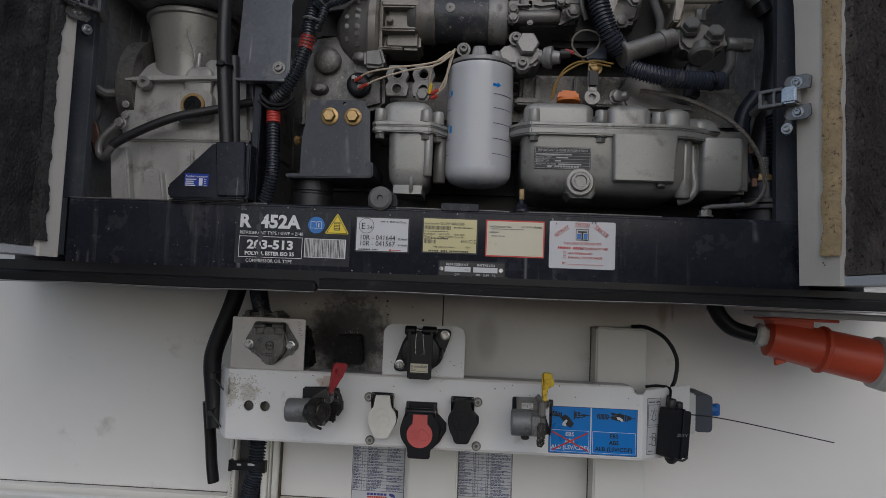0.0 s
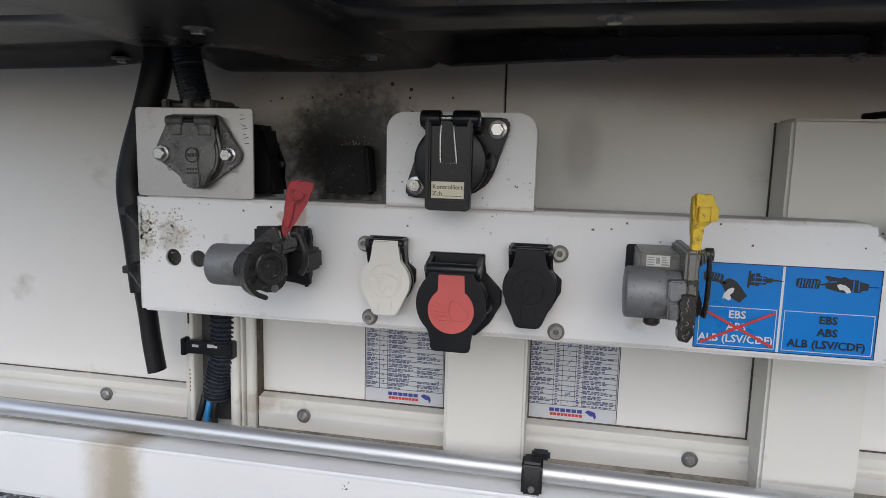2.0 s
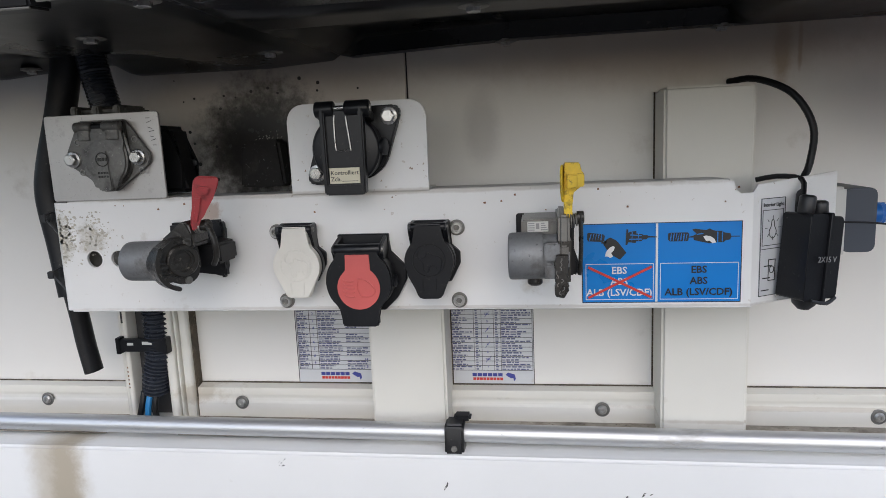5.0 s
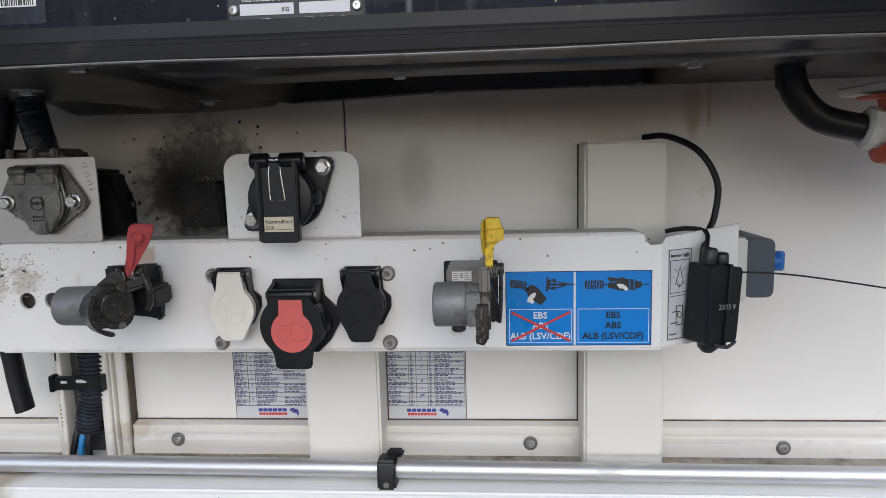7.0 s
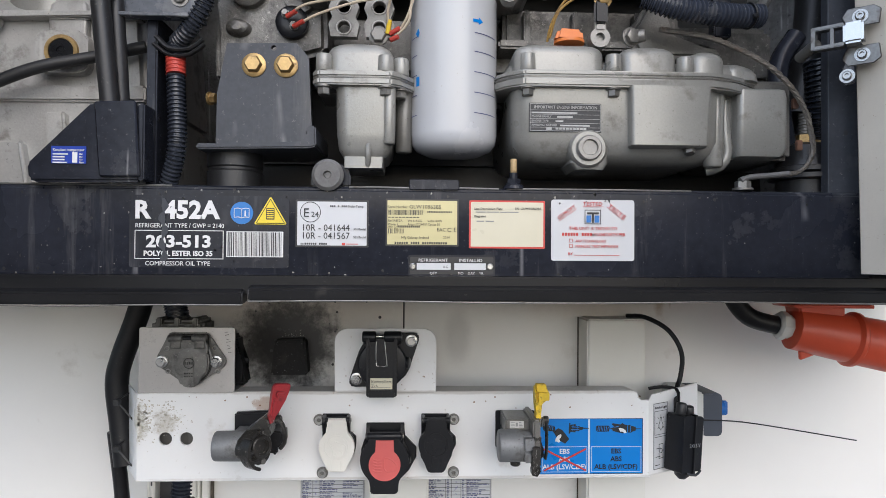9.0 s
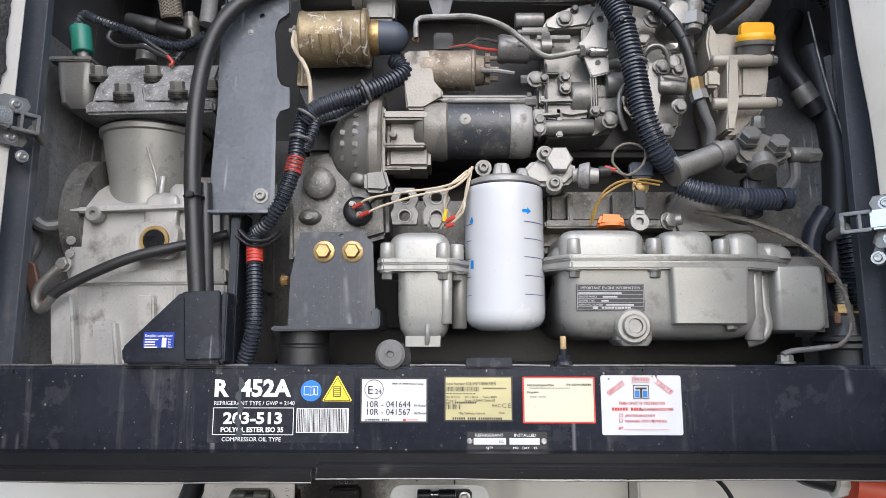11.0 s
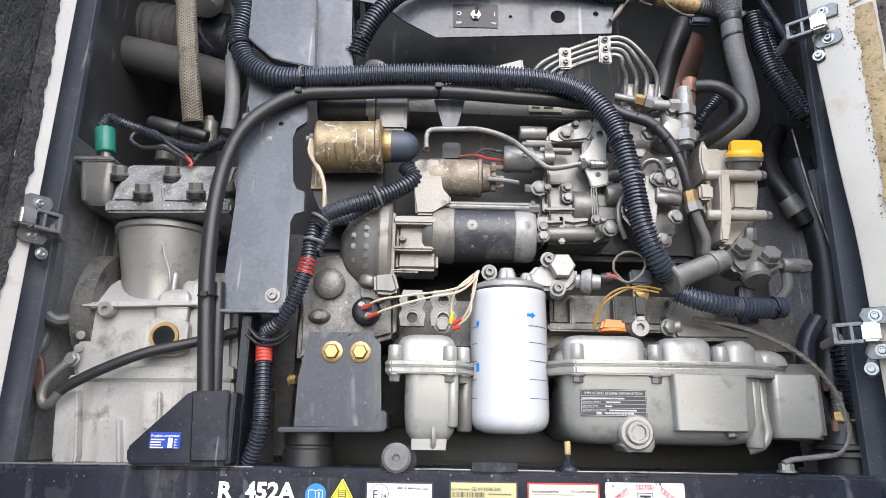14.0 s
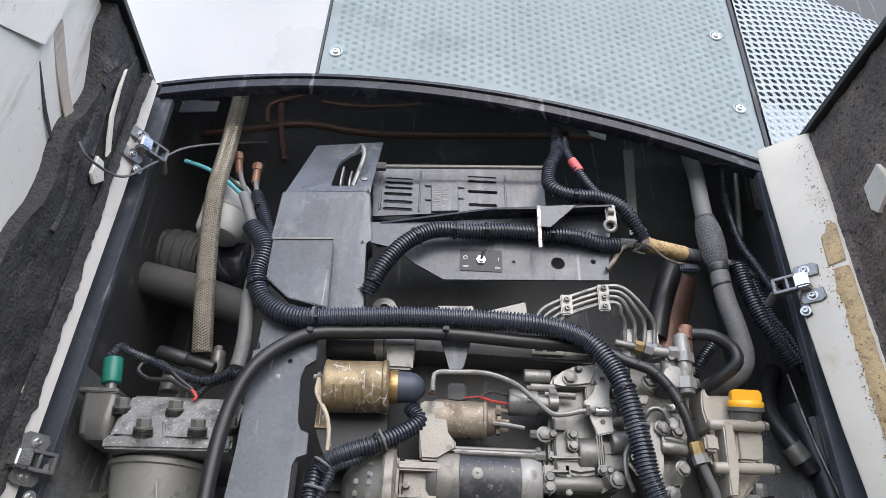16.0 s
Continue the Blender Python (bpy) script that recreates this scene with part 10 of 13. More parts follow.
part("thread", bm, zinc, rm)
bm = bm_new()
way = [(0.267, 1.110, 2.018), (0.332, 1.100, 2.004), (0.395, 1.100, 1.978), (0.433, 1.100, 1.949), (0.457, 1.100, 1.915), (0.467, 1.100, 1.883), (0.469, 1.100, 1.853), (0.450, 1.098, 1.829), (0.410, 1.095, 1.823), (0.380, 1.092, 1.820)]
for k in range(3):
    pts = [Vector(p) + Vector((0.0014 * math.cos(i * 2.1 + k * 2.094), 0.0014 * math.sin(i * 2.1 + k * 2.094), 0.0014 * math.cos(i * 2.1 + k * 2.094))) for i, p in enumerate(spline(way, 0.010))]
    sweep(bm, pts, 0.0026, 6, step=0.005)
cb = tagged(part("earth_strap", bm, strap_braid), "dirty twisted braid earth strap arching down to the crossbeam", "cable")
bm = bm_new()
sweep(bm, [(0.434, 1.096, 1.826), (0.410, 1.095, 1.823), (0.380, 1.092, 1.820), (0.366, 1.090, 1.815)], 0.0048, 10, flat=0.8)
part("lug_sleeve", bm, grey_hose, cb, "grey sleeve at the lug")
bm = bm_new()
bolt(bm, (0.372, 1.095, 1.803), (0, 0, 1), 0.010, 0.012)
part("strap_bolt", bm, zinc, cb)
bm = bm_new()
sweep(bm, [(0.518, 1.160, 1.995), (0.520, 1.160, 1.935), (0.525, 1.170, 1.885), (0.529, 1.170, 1.810)], 0.022, 12, ribs=0.007)
tagged(part("corrugated_loom", bm, loom_black), "black corrugated loom at the side of the bay", "loom")
bm = bm_new()
sweep(bm, [(0.477, 1.150, 2.028), (0.452, 1.150, 1.985), (0.454, 1.150, 1.917), (0.468, 1.150, 1.851), (0.472, 1.140, 1.830)], 0.014, 12)
tagged(part("side_pipe", bm, black_frame), "black bent pipe at the side of the engine", "pipe")
for p in ((0.452, 1.110, 1.922), (0.457, 1.110, 1.866)):
    bm = bm_new()
    box(bm, Vector(p) - Vector((0.004, 0.002, 0.007)), Vector(p) + Vector((0.004, 0.004, 0.007)), 0.001)
    tagged(part("rusty_tab", bm, copper), "small brown tab beside the engine end block", "tab", "rusty tabs")

# ---- oil filter ----
fx, fz = (-0.006, 1.848)
flt = thing("oil_filter", (fx, 1.135, fz), "white spin-on oil filter with blue print", "filter")
H = 2.054 - fz
bm = bm_new()
lathe(bm, (fx, 1.135, fz), (0, 0.0, 1), [(0, 0.020), (0.001, 0.036), (0.007, 0.050), (0.015, 0.0560), (0.026, 0.0580), (H - 0.008, 0.0575), (H - 0.004, 0.0585), (H, 0.0575), (H + 0.002, 0.053)], 56)
can_ = part("can", bm, filter_white, flt)
bm = bm_new()
lathe(bm, (fx, 1.135, fz + H - 0.002), (0, 0, 1), [(0, 0.0560), (0.003, 0.0575), (0.0036, 0.0575), (0.006, 0.0560)], 56)
part("gasket", bm, rubber, flt, "black seal ring")
bm = bm_new()
lathe(bm, (fx, 1.135, fz + H + 0.003), (0, 0, 1), [(0, 0.0560), (0.004, 0.0565), (0.008, 0.0545), (0.013, 0.0440), (0.018, 0.0300), (0.020, 0.010)], 56)
head_ = part("filter_head", bm, cast_grey, flt)
for dx, w, h, y_ in ((-0.004, 0.0125, 0.036, 1.105), (0.026, 0.0095, 0.030, 1.110), (-0.030, 0.008, 0.022, 1.118)):
    bm = bm_new()
    loft(bm, [(fz + H + 0.004, fx + dx - w - 0.004, fx + dx + w + 0.004, y_ - 0.010, y_ + 0.05, 0.006), (fz + H + h - 0.010, fx + dx - w, fx + dx + w, y_ - 0.004, y_ + 0.05, 0.006), (fz + H + h - 0.002, fx + dx - w + 0.002, fx + dx + w - 0.002, y_ - 0.001, y_ + 0.05, 0.006), (fz + H + h, fx + dx - w + 0.005, fx + dx + w - 0.005, y_ + 0.003, y_ + 0.046, 0.005)], 5)
    part("head_lug", bm, cast_grey, head_)
    bm = bm_new()
    box(bm, (fx + dx - 0.0012, y_ - 0.010, fz + H + 0.008), (fx + dx + 0.0012, y_ + 0.01, fz + H + h - 0.006), 0.0008)
    part("lug_rib", bm, cast_grey, head_)


def on_can(u, z):
    """A point on the filter's face: u along its girth in metres, z above its foot."""
    a = u / 0.058
    return Vector((fx + 0.0583 * math.sin(a), 1.135 - 0.0583 * math.cos(a), fz + z))


def can_mark(pts, material, name):
    bm = bm_new()
    bm.faces.new([bm.verts.new(on_can(u, z)) for u, z in pts])
    part(name, bm, material, can_)


can_mark([(0.022, 0.168), (0.030, 0.168), (0.030, 0.171), (0.037, 0.166), (0.030, 0.161), (0.030, 0.164), (0.022, 0.164)], sheet_blue, "blue_arrow")
can_mark([(-0.062, 0.155), (-0.056, 0.161), (-0.053, 0.155), (-0.056, 0.149)], sheet_blue, "blue_arrow")
can_mark([(-0.060, 0.086), (-0.053, 0.086), (-0.053, 0.098), (-0.060, 0.098)], sheet_blue, "blue_mark")
for i, z in enumerate((0.150, 0.126, 0.100, 0.074, 0.048)):
    for u0, u1 in ((0.024, 0.066), (-0.074, -0.058)):
        bm = bm_new()
        pts = [on_can(u0 + (u1 - u0) * k / 4, z) for k in range(5)]
        up = Vector((0, 0, 0.0012))
        for a, b in zip(pts, pts[1:]):
            bm.faces.new([bm.verts.new(q) for q in (a, b, b + up, a + up)])
        part("print_line", bm, ink_violet, can_)

# ---- engine: front plate, bell housing and starter ----
bm = bm_new()
prism(bm, [(-0.324, 2.012), (-0.312, 2.047), (-0.312, 2.108), (-0.256, 2.117), (-0.179, 2.109), (-0.175, 1.987), (-0.323, 1.945)], 1.135, 1.30, 0.008, 3)
lathe(bm, (-0.292, 1.128, 2.015), (0, -1, 0), [(-0.01, 0.018), (0.004, 0.014), (0.008, 0.008)], 16, squash=0.7)
lathe(bm, (-0.211, 1.128, 2.055), (0, -1, 0), [(-0.01, 0.022), (0.002, 0.02)], 16)
part("flywheel_housing", bm, cast_block, eng)
bm = bm_new()
lathe(bm, (-0.279, 1.125, 2.065), (0, -1, 0), [(-0.02, 0.024), (0.002, 0.0235), (0.006, 0.019), (0.008, 0.010)], 32)
part("blank_cap", bm, cast_block, eng, "round dark blanking cap")
# dome of the bell housing, opening to the right
bx0, bz0 = (-0.260, 2.128)
bm = bm_new()
R_ = 0.078
prof = [(0, 0.030), (0.012, 0.048), (0.028, 0.062), (0.045, 0.071), (0.064, R_ - 0.003), (0.070, R_)]
lathe(bm, (-0.267, 1.165, 2.125), (1, 0, 0), prof, 40)
part("bell_dome", bm, cast_dark, eng)
bm = bm_new()
lathe(bm, (-0.205, 1.165, 2.125), (1, 0, 0), [(0, 0.084), (0.004, 0.087), (0.016, 0.087), (0.020, 0.083)], 40)
part("bell_flange", bm, cast_starter, eng)
# raised cast letters shown as bars
bm = bm_new()
cx_, cz_ = -0.267, 2.125
for n_, s_, rad, w in ((6, 0.046, 0.0712, 0.0066), (4, 0.026, 0.0606, 0.0060)):
    for i in range(n_):
        a = radians(-30 + i * (72 / n_) + (2 if i % 2 else 0))
        p = Vector((cx_ + s_, 1.165 - math.cos(a) * rad, cz_ - math.sin(a) * rad))
        box(bm, (-w * 0.9, -0.0016, -0.0042), (w * 0.9, 0.0016, 0.0042), 0.0012, m=Matrix.Translation(p) @ pose(0, 0, 0, math.degrees(a), 0, 0) @ pose(0, 0, 0, 0, 0, 24))
tagged(part("cast_mark", bm, cast_dark, eng), kind="stuff")
bm = bm_new()
prism(bm, [(-0.209, 2.076), (-0.179, 2.080), (-0.170, 2.050), (-0.178, 2.043), (-0.208, 2.045)], 1.095, 1.18, 0.006, 3)
cyl(bm, (-0.219, 1.120, 2.058), (-0.215, 1.120, 2.075), 0.016, 16, bev=0.004)
part("housing_foot", bm, cast_dark, eng)

start = thing("starter_motor", (-0.041, 1.150, 2.106), "starter motor with a cast nose and dark body", "starter")
bm = bm_new()
prism(bm, [(-0.155, 2.258), (-0.151, 2.264), (-0.113, 2.264), (-0.112, 2.212), (-0.096, 2.205), (-0.095, 2.188), (-0.117, 2.185), (-0.121, 2.172), (-0.150, 2.172), (-0.154, 2.222)], 1.106, 1.16, 0.005, 3)
box(bm, (-0.179, 1.122, 2.087), (-0.114, 1.19, 2.176), 0.006, 3)
part("nose", bm, cast_starter, start, "tan cast nose housing")
bm = bm_new()
x0, z0 = (-0.139, 2.150)
lathe(bm, (x0, 1.145, z0), (1, 0, 0), [(0, 0.030), (0.006, 0.036), (0.022, 0.0425), (0.042, 0.0455), (0.046, 0.0455)], 36)
part("nose_cone", bm, cast_dark, start)
# open frame of the nose: bars round two windows
for x0_, z0_, x1_, z1_ in ((*(-0.184, 2.155), *(-0.112, 2.168)), (*(-0.183, 2.113), *(-0.120, 2.120)), (*(-0.183, 2.079), *(-0.141, 2.084)), (*(-0.187, 2.048), *(-0.180, 2.175))):
    bm = bm_new()
    box(bm, (x0_, 1.102, z0_), (x1_, 1.135, z1_), 0.003, 2)
    part("nose_bar", bm, cast_starter, start)
bm = bm_new()
lathe(bm, (-0.169, 1.112, 2.135), (0, -1, 0), [(-0.01, 0.006), (0.004, 0.005)], 14)
part("nose_boss", bm, cast_starter, start)
sx0, sz0 = (-0.093, 2.152)
bm = bm_new()
sx1 = 0.003
lathe(bm, (sx0, 1.145, sz0), (1, 0, 0), [(-0.022, 0.030), (-0.018, 0.040), (0, 0.0435), (sx1 - sx0, 0.0435), (sx1 - sx0 + 0.001, 0.041)], 40)
part("body", bm, starter_black, start, "dark oily motor body")
bm = bm_new()
lathe(bm, (sx0 - 0.034, 1.145, sz0), (1, 0, 0), [(0, 0.036), (0.004, 0.0425), (0.012, 0.0455), (0.036, 0.0455), (0.038, 0.0440)], 40)
part("front_shell", bm, cast_starter, start)
bm = bm_new()
cyl(bm, (sx0 - 0.020, 1.116, sz0 + 0.041), (sx1 + 0.028, 1.116, sz0 + 0.041), 0.0042, 12)
lathe(bm, (sx1 + 0.026, 1.116, sz0 + 0.041), (1, 0, 0), [(0, 0.0075), (0.006, 0.0075), (0.007, 0.006), (0.007, 0)], 6)
part("through_bolt", bm, cast_dark, start)
bm = bm_new()
box(bm, (sx0 - 0.018, 1.120, sz0 + 0.030), (sx1 + 0.004, 1.150, sz0 + 0.044), 0.003)
part("top_rail", bm, starter_black, start)
bm = bm_new()
sx2 = 0.040
lathe(bm, (sx1, 1.145, sz0), (1, 0, 0), [(0, 0.0425), (0.004, 0.0445), (sx2 - sx1 - 0.012, 0.0445), (sx2 - sx1 - 0.004, 0.041), (sx2 - sx1, 0.030)], 12)
part("end_cap", bm, cast_grey, start)
bm = bm_new()
lathe(bm, (sx0 + 0.030, 1.1020, sz0 + 0.002), (0, -1, 0), [(0, 0.0088), (0.0015, 0.0085), (0.002, 0.006), (0.002, 0.002), (0.001, 0.001)], 20)
part("body_screw", bm, cast_dark, start)
bm = bm_new()
cyl(bm, (-0.098, 1.115, 2.188), (0.039, 1.115, 2.187), 0.0045, 10)
cyl(bm, (0.026, 1.115, 2.187), (0.042, 1.115, 2.187), 0.008, 6)
part("through_bolt", bm, zinc, start)
bm = bm_new()
o0, z0 = (-0.115, 2.244)
o1 = -0.048
lathe(bm, (o0 - 0.02, 1.135, z0), (1, 0, 0), [(0, 0.026), (0.006, 0.030), (0.02, 0.0305), (0.030, 0.0305), (0.031, 0.0298), (o1 - o0 + 0.014, 0.0298), (o1 - o0 + 0.015, 0.0312), (o1 - o0 + 0.019, 0.0318), (o1 - o0 + 0.021, 0.030)], 40)
part("solenoid", bm, can_brown, start, "brownish solenoid can")
bm = bm_new()
lathe(bm, (o1, 1.135, z0), (1, 0, 0), [(0.002, 0.024), (0.014, 0.022), (0.016, 0.018)], 24)
for dz, dy in ((0.014, -0.012), (-0.006, -0.018), (-0.016, -0.006)):
    cyl(bm, (o1 + 0.010, 1.135 + dy, z0 + dz), (o1 + 0.036, 1.135 + dy, z0 + dz), 0.004, 10)
    lathe(bm, (o1 + 0.016, 1.135 + dy, z0 + dz), (1, 0, 0), [(0, 0.0085), (0.007, 0.0085)], 6)
part("terminal", bm, can_brown, start, "brown tarnished terminals")
bm = bm_new()
sweep(bm, [(-0.038, 1.110, 2.233), (-0.017, 1.105, 2.230), (0.010, 1.105, 2.226)], 0.0035, 8)
part("terminal_lug", bm, zinc, start)

# ---- gold can (air heater solenoid) ----
can2 = thing("fuel_solenoid", (-0.257, 1.110, 2.236), "dull gold metal can with a dark domed end", "solenoid")
gx0, gz0 = (-0.307, 2.279)
gx1 = -0.206
bm = bm_new()
gw = gx1 - gx0
lathe(bm, (gx0, 1.105, gz0), (1, 0, 0.03), [(0, 0.036), (0.002, 0.0415), (0.005, 0.0425), (0.008, 0.0410), (0.010, 0.0405), (gw - 0.009, 0.0405), (gw - 0.007, 0.0430), (gw - 0.002, 0.0432), (gw, 0.0415), (gw + 0.002, 0.030)], 52)
can_b = part("can", bm, gold_can, can2)
bm = bm_new()
for i in range(5):
    # short raised flutes round the lower half stand in for reflections of parts below
    line = [(gx0 + 0.020 + i * 0.0145 + 0.0006 * k, 1.105 - 0.0405 * math.cos(radians(q)), gz0 + 0.0015 - 0.0405 * math.sin(radians(q))) for k, q in enumerate((16, 26, 36, 46, 54))]
    sweep(bm, line, 0.0042, 8, step=0.004, flat=0.55)
part("reflection_flute", bm, gold_can, can_b)
bm = bm_new()
lathe(bm, (gx1 + 0.002, 1.105, gz0 + 0.004), (1, 0, 0.0), [(0, 0.0255), (0.001, 0.0262), (0.013, 0.0262), (0.014, 0.0255)], 36)
part("brass_collar", bm, brass, can2)
bm = bm_new()
lathe(bm, (gx1 + 0.013, 1.105, gz0 + 0.004), (1, 0, 0.0), [(0, 0.0250), (0.020, 0.0245), (0.030, 0.0225), (0.038, 0.0175), (0.044, 0.0105), (0.046, 0.003)], 36)
part("dome", bm, box_slate, can2, "slate plastic dome end")
bm = bm_new()
cyl(bm, (gx0, 1.10, gz0 + 0.012), (gx0 - 0.018, 1.10, gz0 + 0.012), 0.005, 10)
lathe(bm, (gx0 - 0.006, 1.10, gz0 + 0.012), (-1, 0, 0), [(0, 0.009), (0.006, 0.009)], 6)
part("terminal", bm, zinc, can2)
bm = bm_new()
sweep(bm, [(-0.315, 1.090, 2.286), (-0.315, 1.085, 2.261), (-0.299, 1.085, 2.234), (-0.290, 1.090, 2.210), (-0.289, 1.095, 2.176)], 0.003, 8)
sweep(bm, [(-0.314, 1.090, 2.284), (-0.308, 1.087, 2.253), (-0.293, 1.087, 2.222), (-0.288, 1.100, 2.183)], 0.003, 8)
part("lead_wire", bm, cream_wire, can2)
bm = bm_new()
prism(bm, [(-0.324, 2.278), (-0.206, 2.288), (-0.200, 2.175), (-0.294, 2.161), (-0.319, 2.216)], 1.145, 1.16, 0.002, 1)
part("bracket", bm, black_dark, can2)
bm = bm_new()
box(bm, (-0.320, 1.138, 2.222), (-0.300, 1.146, 2.261), 0.001)
part("tag", bm, gold_can, can2)

# ---- injection pump group ----
pump = thing("injection_pump", (0.091, 1.150, 2.143), "cast injection pump with fittings, bolts and levers", "pump")
bm = bm_new()
prism(bm, [(0.058, 2.265), (0.070, 2.293), (0.146, 2.322), (0.155, 2.228), (0.165, 2.146), (0.130, 2.139), (0.053, 2.136), (0.041, 2.177)], 1.13, 1.30, 0.008, 3)
prism(bm, [(0.049, 2.219), (0.088, 2.219), (0.122, 2.210), (0.125, 2.165), (0.095, 2.160), (0.048, 2.169)], 1.116, 1.16, 0.006, 3)
part("pump_body", bm, cast_dark, pump)
bm = bm_new()
cyl(bm, (0.093, 1.130, 2.195), (0.134, 1.130, 2.196), 0.026, 28, bev=0.004)
part("governor_drum", bm, cast_dark, pump)
bm = bm_new()
cyl(bm, (0.039, 1.120, 2.147), (0.128, 1.120, 2.149), 0.012, 18, bev=0.003)
part("rack_tube", bm, cast_dark, pump)
for a, b_ in (((0.047, 1.110, 2.181), (0.098, 1.125, 2.194)), ((0.038, 1.112, 2.159), (0.080, 1.130, 2.174)), ((0.071, 1.112, 2.131), (0.081, 1.130, 2.174)), ((0.122, 1.120, 2.194), (0.169, 1.150, 2.215)), ((0.121, 1.120, 2.172), (0.168, 1.150, 2.194)), ((0.113, 1.112, 2.257), (0.129, 1.135, 2.305)), ((0.057, 1.114, 2.230), (0.079, 1.135, 2.262))):
    bm = bm_new()
    box(bm, a, b_, 0.002)
    part("housing_rib", bm, cast_dark, pump)
bm = bm_new()
prism(bm, [(0.055, 2.295), (0.056, 2.312), (0.076, 2.323), (0.089, 2.332), (0.133, 2.340), (0.137, 2.329), (0.123, 2.301), (0.075, 2.298)], 1.106, 1.16, 0.005, 3)
part("top_arm", bm, cast_grey, pump)
bm = bm_new()
cyl(bm, (0.013, 1.115, 2.315), (0.057, 1.115, 2.315), 0.0115, 20, bev=0.002)
part("boost_cylinder", bm, zinc, pump)
for p, r in (((0.087, 1.105, 2.312), 0.010), ((0.085, 1.105, 2.219), 0.007), ((0.085, 1.105, 2.202), 0.007), ((0.150, 1.110, 2.155), 0.010), ((0.225, 1.120, 2.320), 0.010), ((0.210, 1.120, 2.286), 0.006), ((0.046, 1.110, 2.141), 0.008), ((0.042, 1.110, 2.219), 0.010)):
    bm = bm_new()
    bolt(bm, p, (0, -1, 0), r, 0.009)
    part("bolt", bm, cast_dark, pump)
bm = bm_new()
prism(bm, rounded(0.076, 2.197, 0.095, 2.230, 0.007, 4), 1.108, 1.12, 0.002, 1)
part("link_plate", bm, cast_dark, pump)
for p, r in (((0.230, 1.105, 2.234), 0.008), ((0.230, 1.105, 2.135), 0.008), ((0.127, 1.104, 2.167), 0.006), ((0.054, 1.106, 2.218), 0.006), ((0.046, 1.106, 2.154), 0.007), ((0.102, 1.106, 2.327), 0.005), ((0.138, 1.108, 2.168), 0.005), ((0.205, 1.108, 2.195), 0.006)):
    bm = bm_new()
    bolt(bm, p, (0, -1, 0), r, 0.008)
    part("bolt", bm, cast_greasy, pump)
for x0 in (0.1220, 0.1256, 0.1293):
    bm = bm_new()
    x1 = x0 + 0.0016
    box(bm, (x0, 1.104, 2.161), (x1, 1.15, 2.220), 0.0006)
    part("drum_rib", bm, cast_dark, pump)
for z_, x0, x1 in ((2.185, 0.049, 0.096), (2.164, 0.047, 0.076)):
    bm = bm_new()
    prism(bm, [(x0, z_ - 0.001), (x0 + 0.004, z_ + 0.0022), (x1, z_ + 0.0016), (x1, z_ - 0.0016), (x0 + 0.004, z_ - 0.0030)], 1.106, 1.13, 0.0008, 1)
    part("cast_rib", bm, cast_dark, pump)
bm = bm_new()
sweep(bm, [(0.060, 1.120, 2.252), (0.058, 1.110, 2.231), (0.057, 1.108, 2.193), (0.058, 1.110, 2.160)], 0.0020, 6)
part("case_seam", bm, cast_oily, pump)
bm = bm_new()
sweep(bm, [(0.203, 1.120, 2.241), (0.201, 1.100, 2.251), (0.208, 1.095, 2.262), (0.221, 1.095, 2.265), (0.231, 1.095, 2.258), (0.238, 1.100, 2.242)], 0.0026, 8)
part("leak_pipe", bm, zinc, pump, "thin bent grey pipe")
# eye with a bracket plate
ex, ez = (0.140, 2.310)
bm = bm_new()
lathe(bm, (ex, 1.105, ez), (0, -1, 0), [(-0.014, 0.013), (0.004, 0.0125), (0.004, 0.0055), (-0.004, 0.005)], 22)
prism(bm, [(0.128, 2.303), (0.152, 2.303), (0.145, 2.275), (0.149, 2.239), (0.151, 2.225), (0.123, 2.218), (0.115, 2.243), (0.105, 2.272), (0.119, 2.280)], 1.100, 1.106, 0.002, 2)
part("bracket_eye", bm, cast_grey, pump)
# raised black disc stands in for the dark of a hole
bm = bm_new()
lathe(bm, (0.133, 1.099, 2.240), (0, -1, 0), [(0, 0.004), (0.0006, 0.004)], 12)
part("bracket_hole_disc", bm, black_dark, pump)
# stop solenoid
sx_, sz_ = (-0.013, 2.272)
bm = bm_new()
L_ = 0.053 - sx_
lathe(bm, (sx_, 1.12, sz_), (1, 0, -0.03), [(0, 0.019), (0.004, 0.0215), (0.012, 0.0215), (0.012, 0.0205), (L_ * 0.7, 0.0205), (L_ * 0.72, 0.016), (L_, 0.014)], 32)
sol = part("stop_solenoid", bm, zinc, pump, "satin round stop solenoid")
bm = bm_new()
for i in range(3):
    p = Vector((sx_ + 0.028, 1.0993, sz_ - 0.006 + i * 0.005))
    box(bm, p, p + Vector((0.010, 0.0008, 0.003)))
part("label_spot", bm, ink_black, sol)
bm = bm_new()
box(bm, (-0.110, 1.120, 2.269), (-0.081, 1.135, 2.300), 0.003)
part("plug_housing", bm, plastic_black, pump)
for k, m_ in enumerate((wire_dusty, red_wire, zinc)):
    bm = bm_new()
    sweep(bm, [(-0.085, 1.120, 2.274), (-0.059, 1.115, 2.276), (-0.042, 1.115, 2.286) if k != 1 else (-0.042, 1.115, 2.271), (-0.012, 1.115, 2.281) if k != 1 else (-0.012, 1.115, 2.267)], 0.0022, 6)
    part("solenoid_wire", bm, m_, pump)
bm = bm_new()
cyl(bm, (0.045, 1.110, 2.284), (0.095, 1.110, 2.284), 0.0045, 10)
cyl(bm, (0.052, 1.110, 2.284), (0.064, 1.110, 2.284), 0.009, 6)
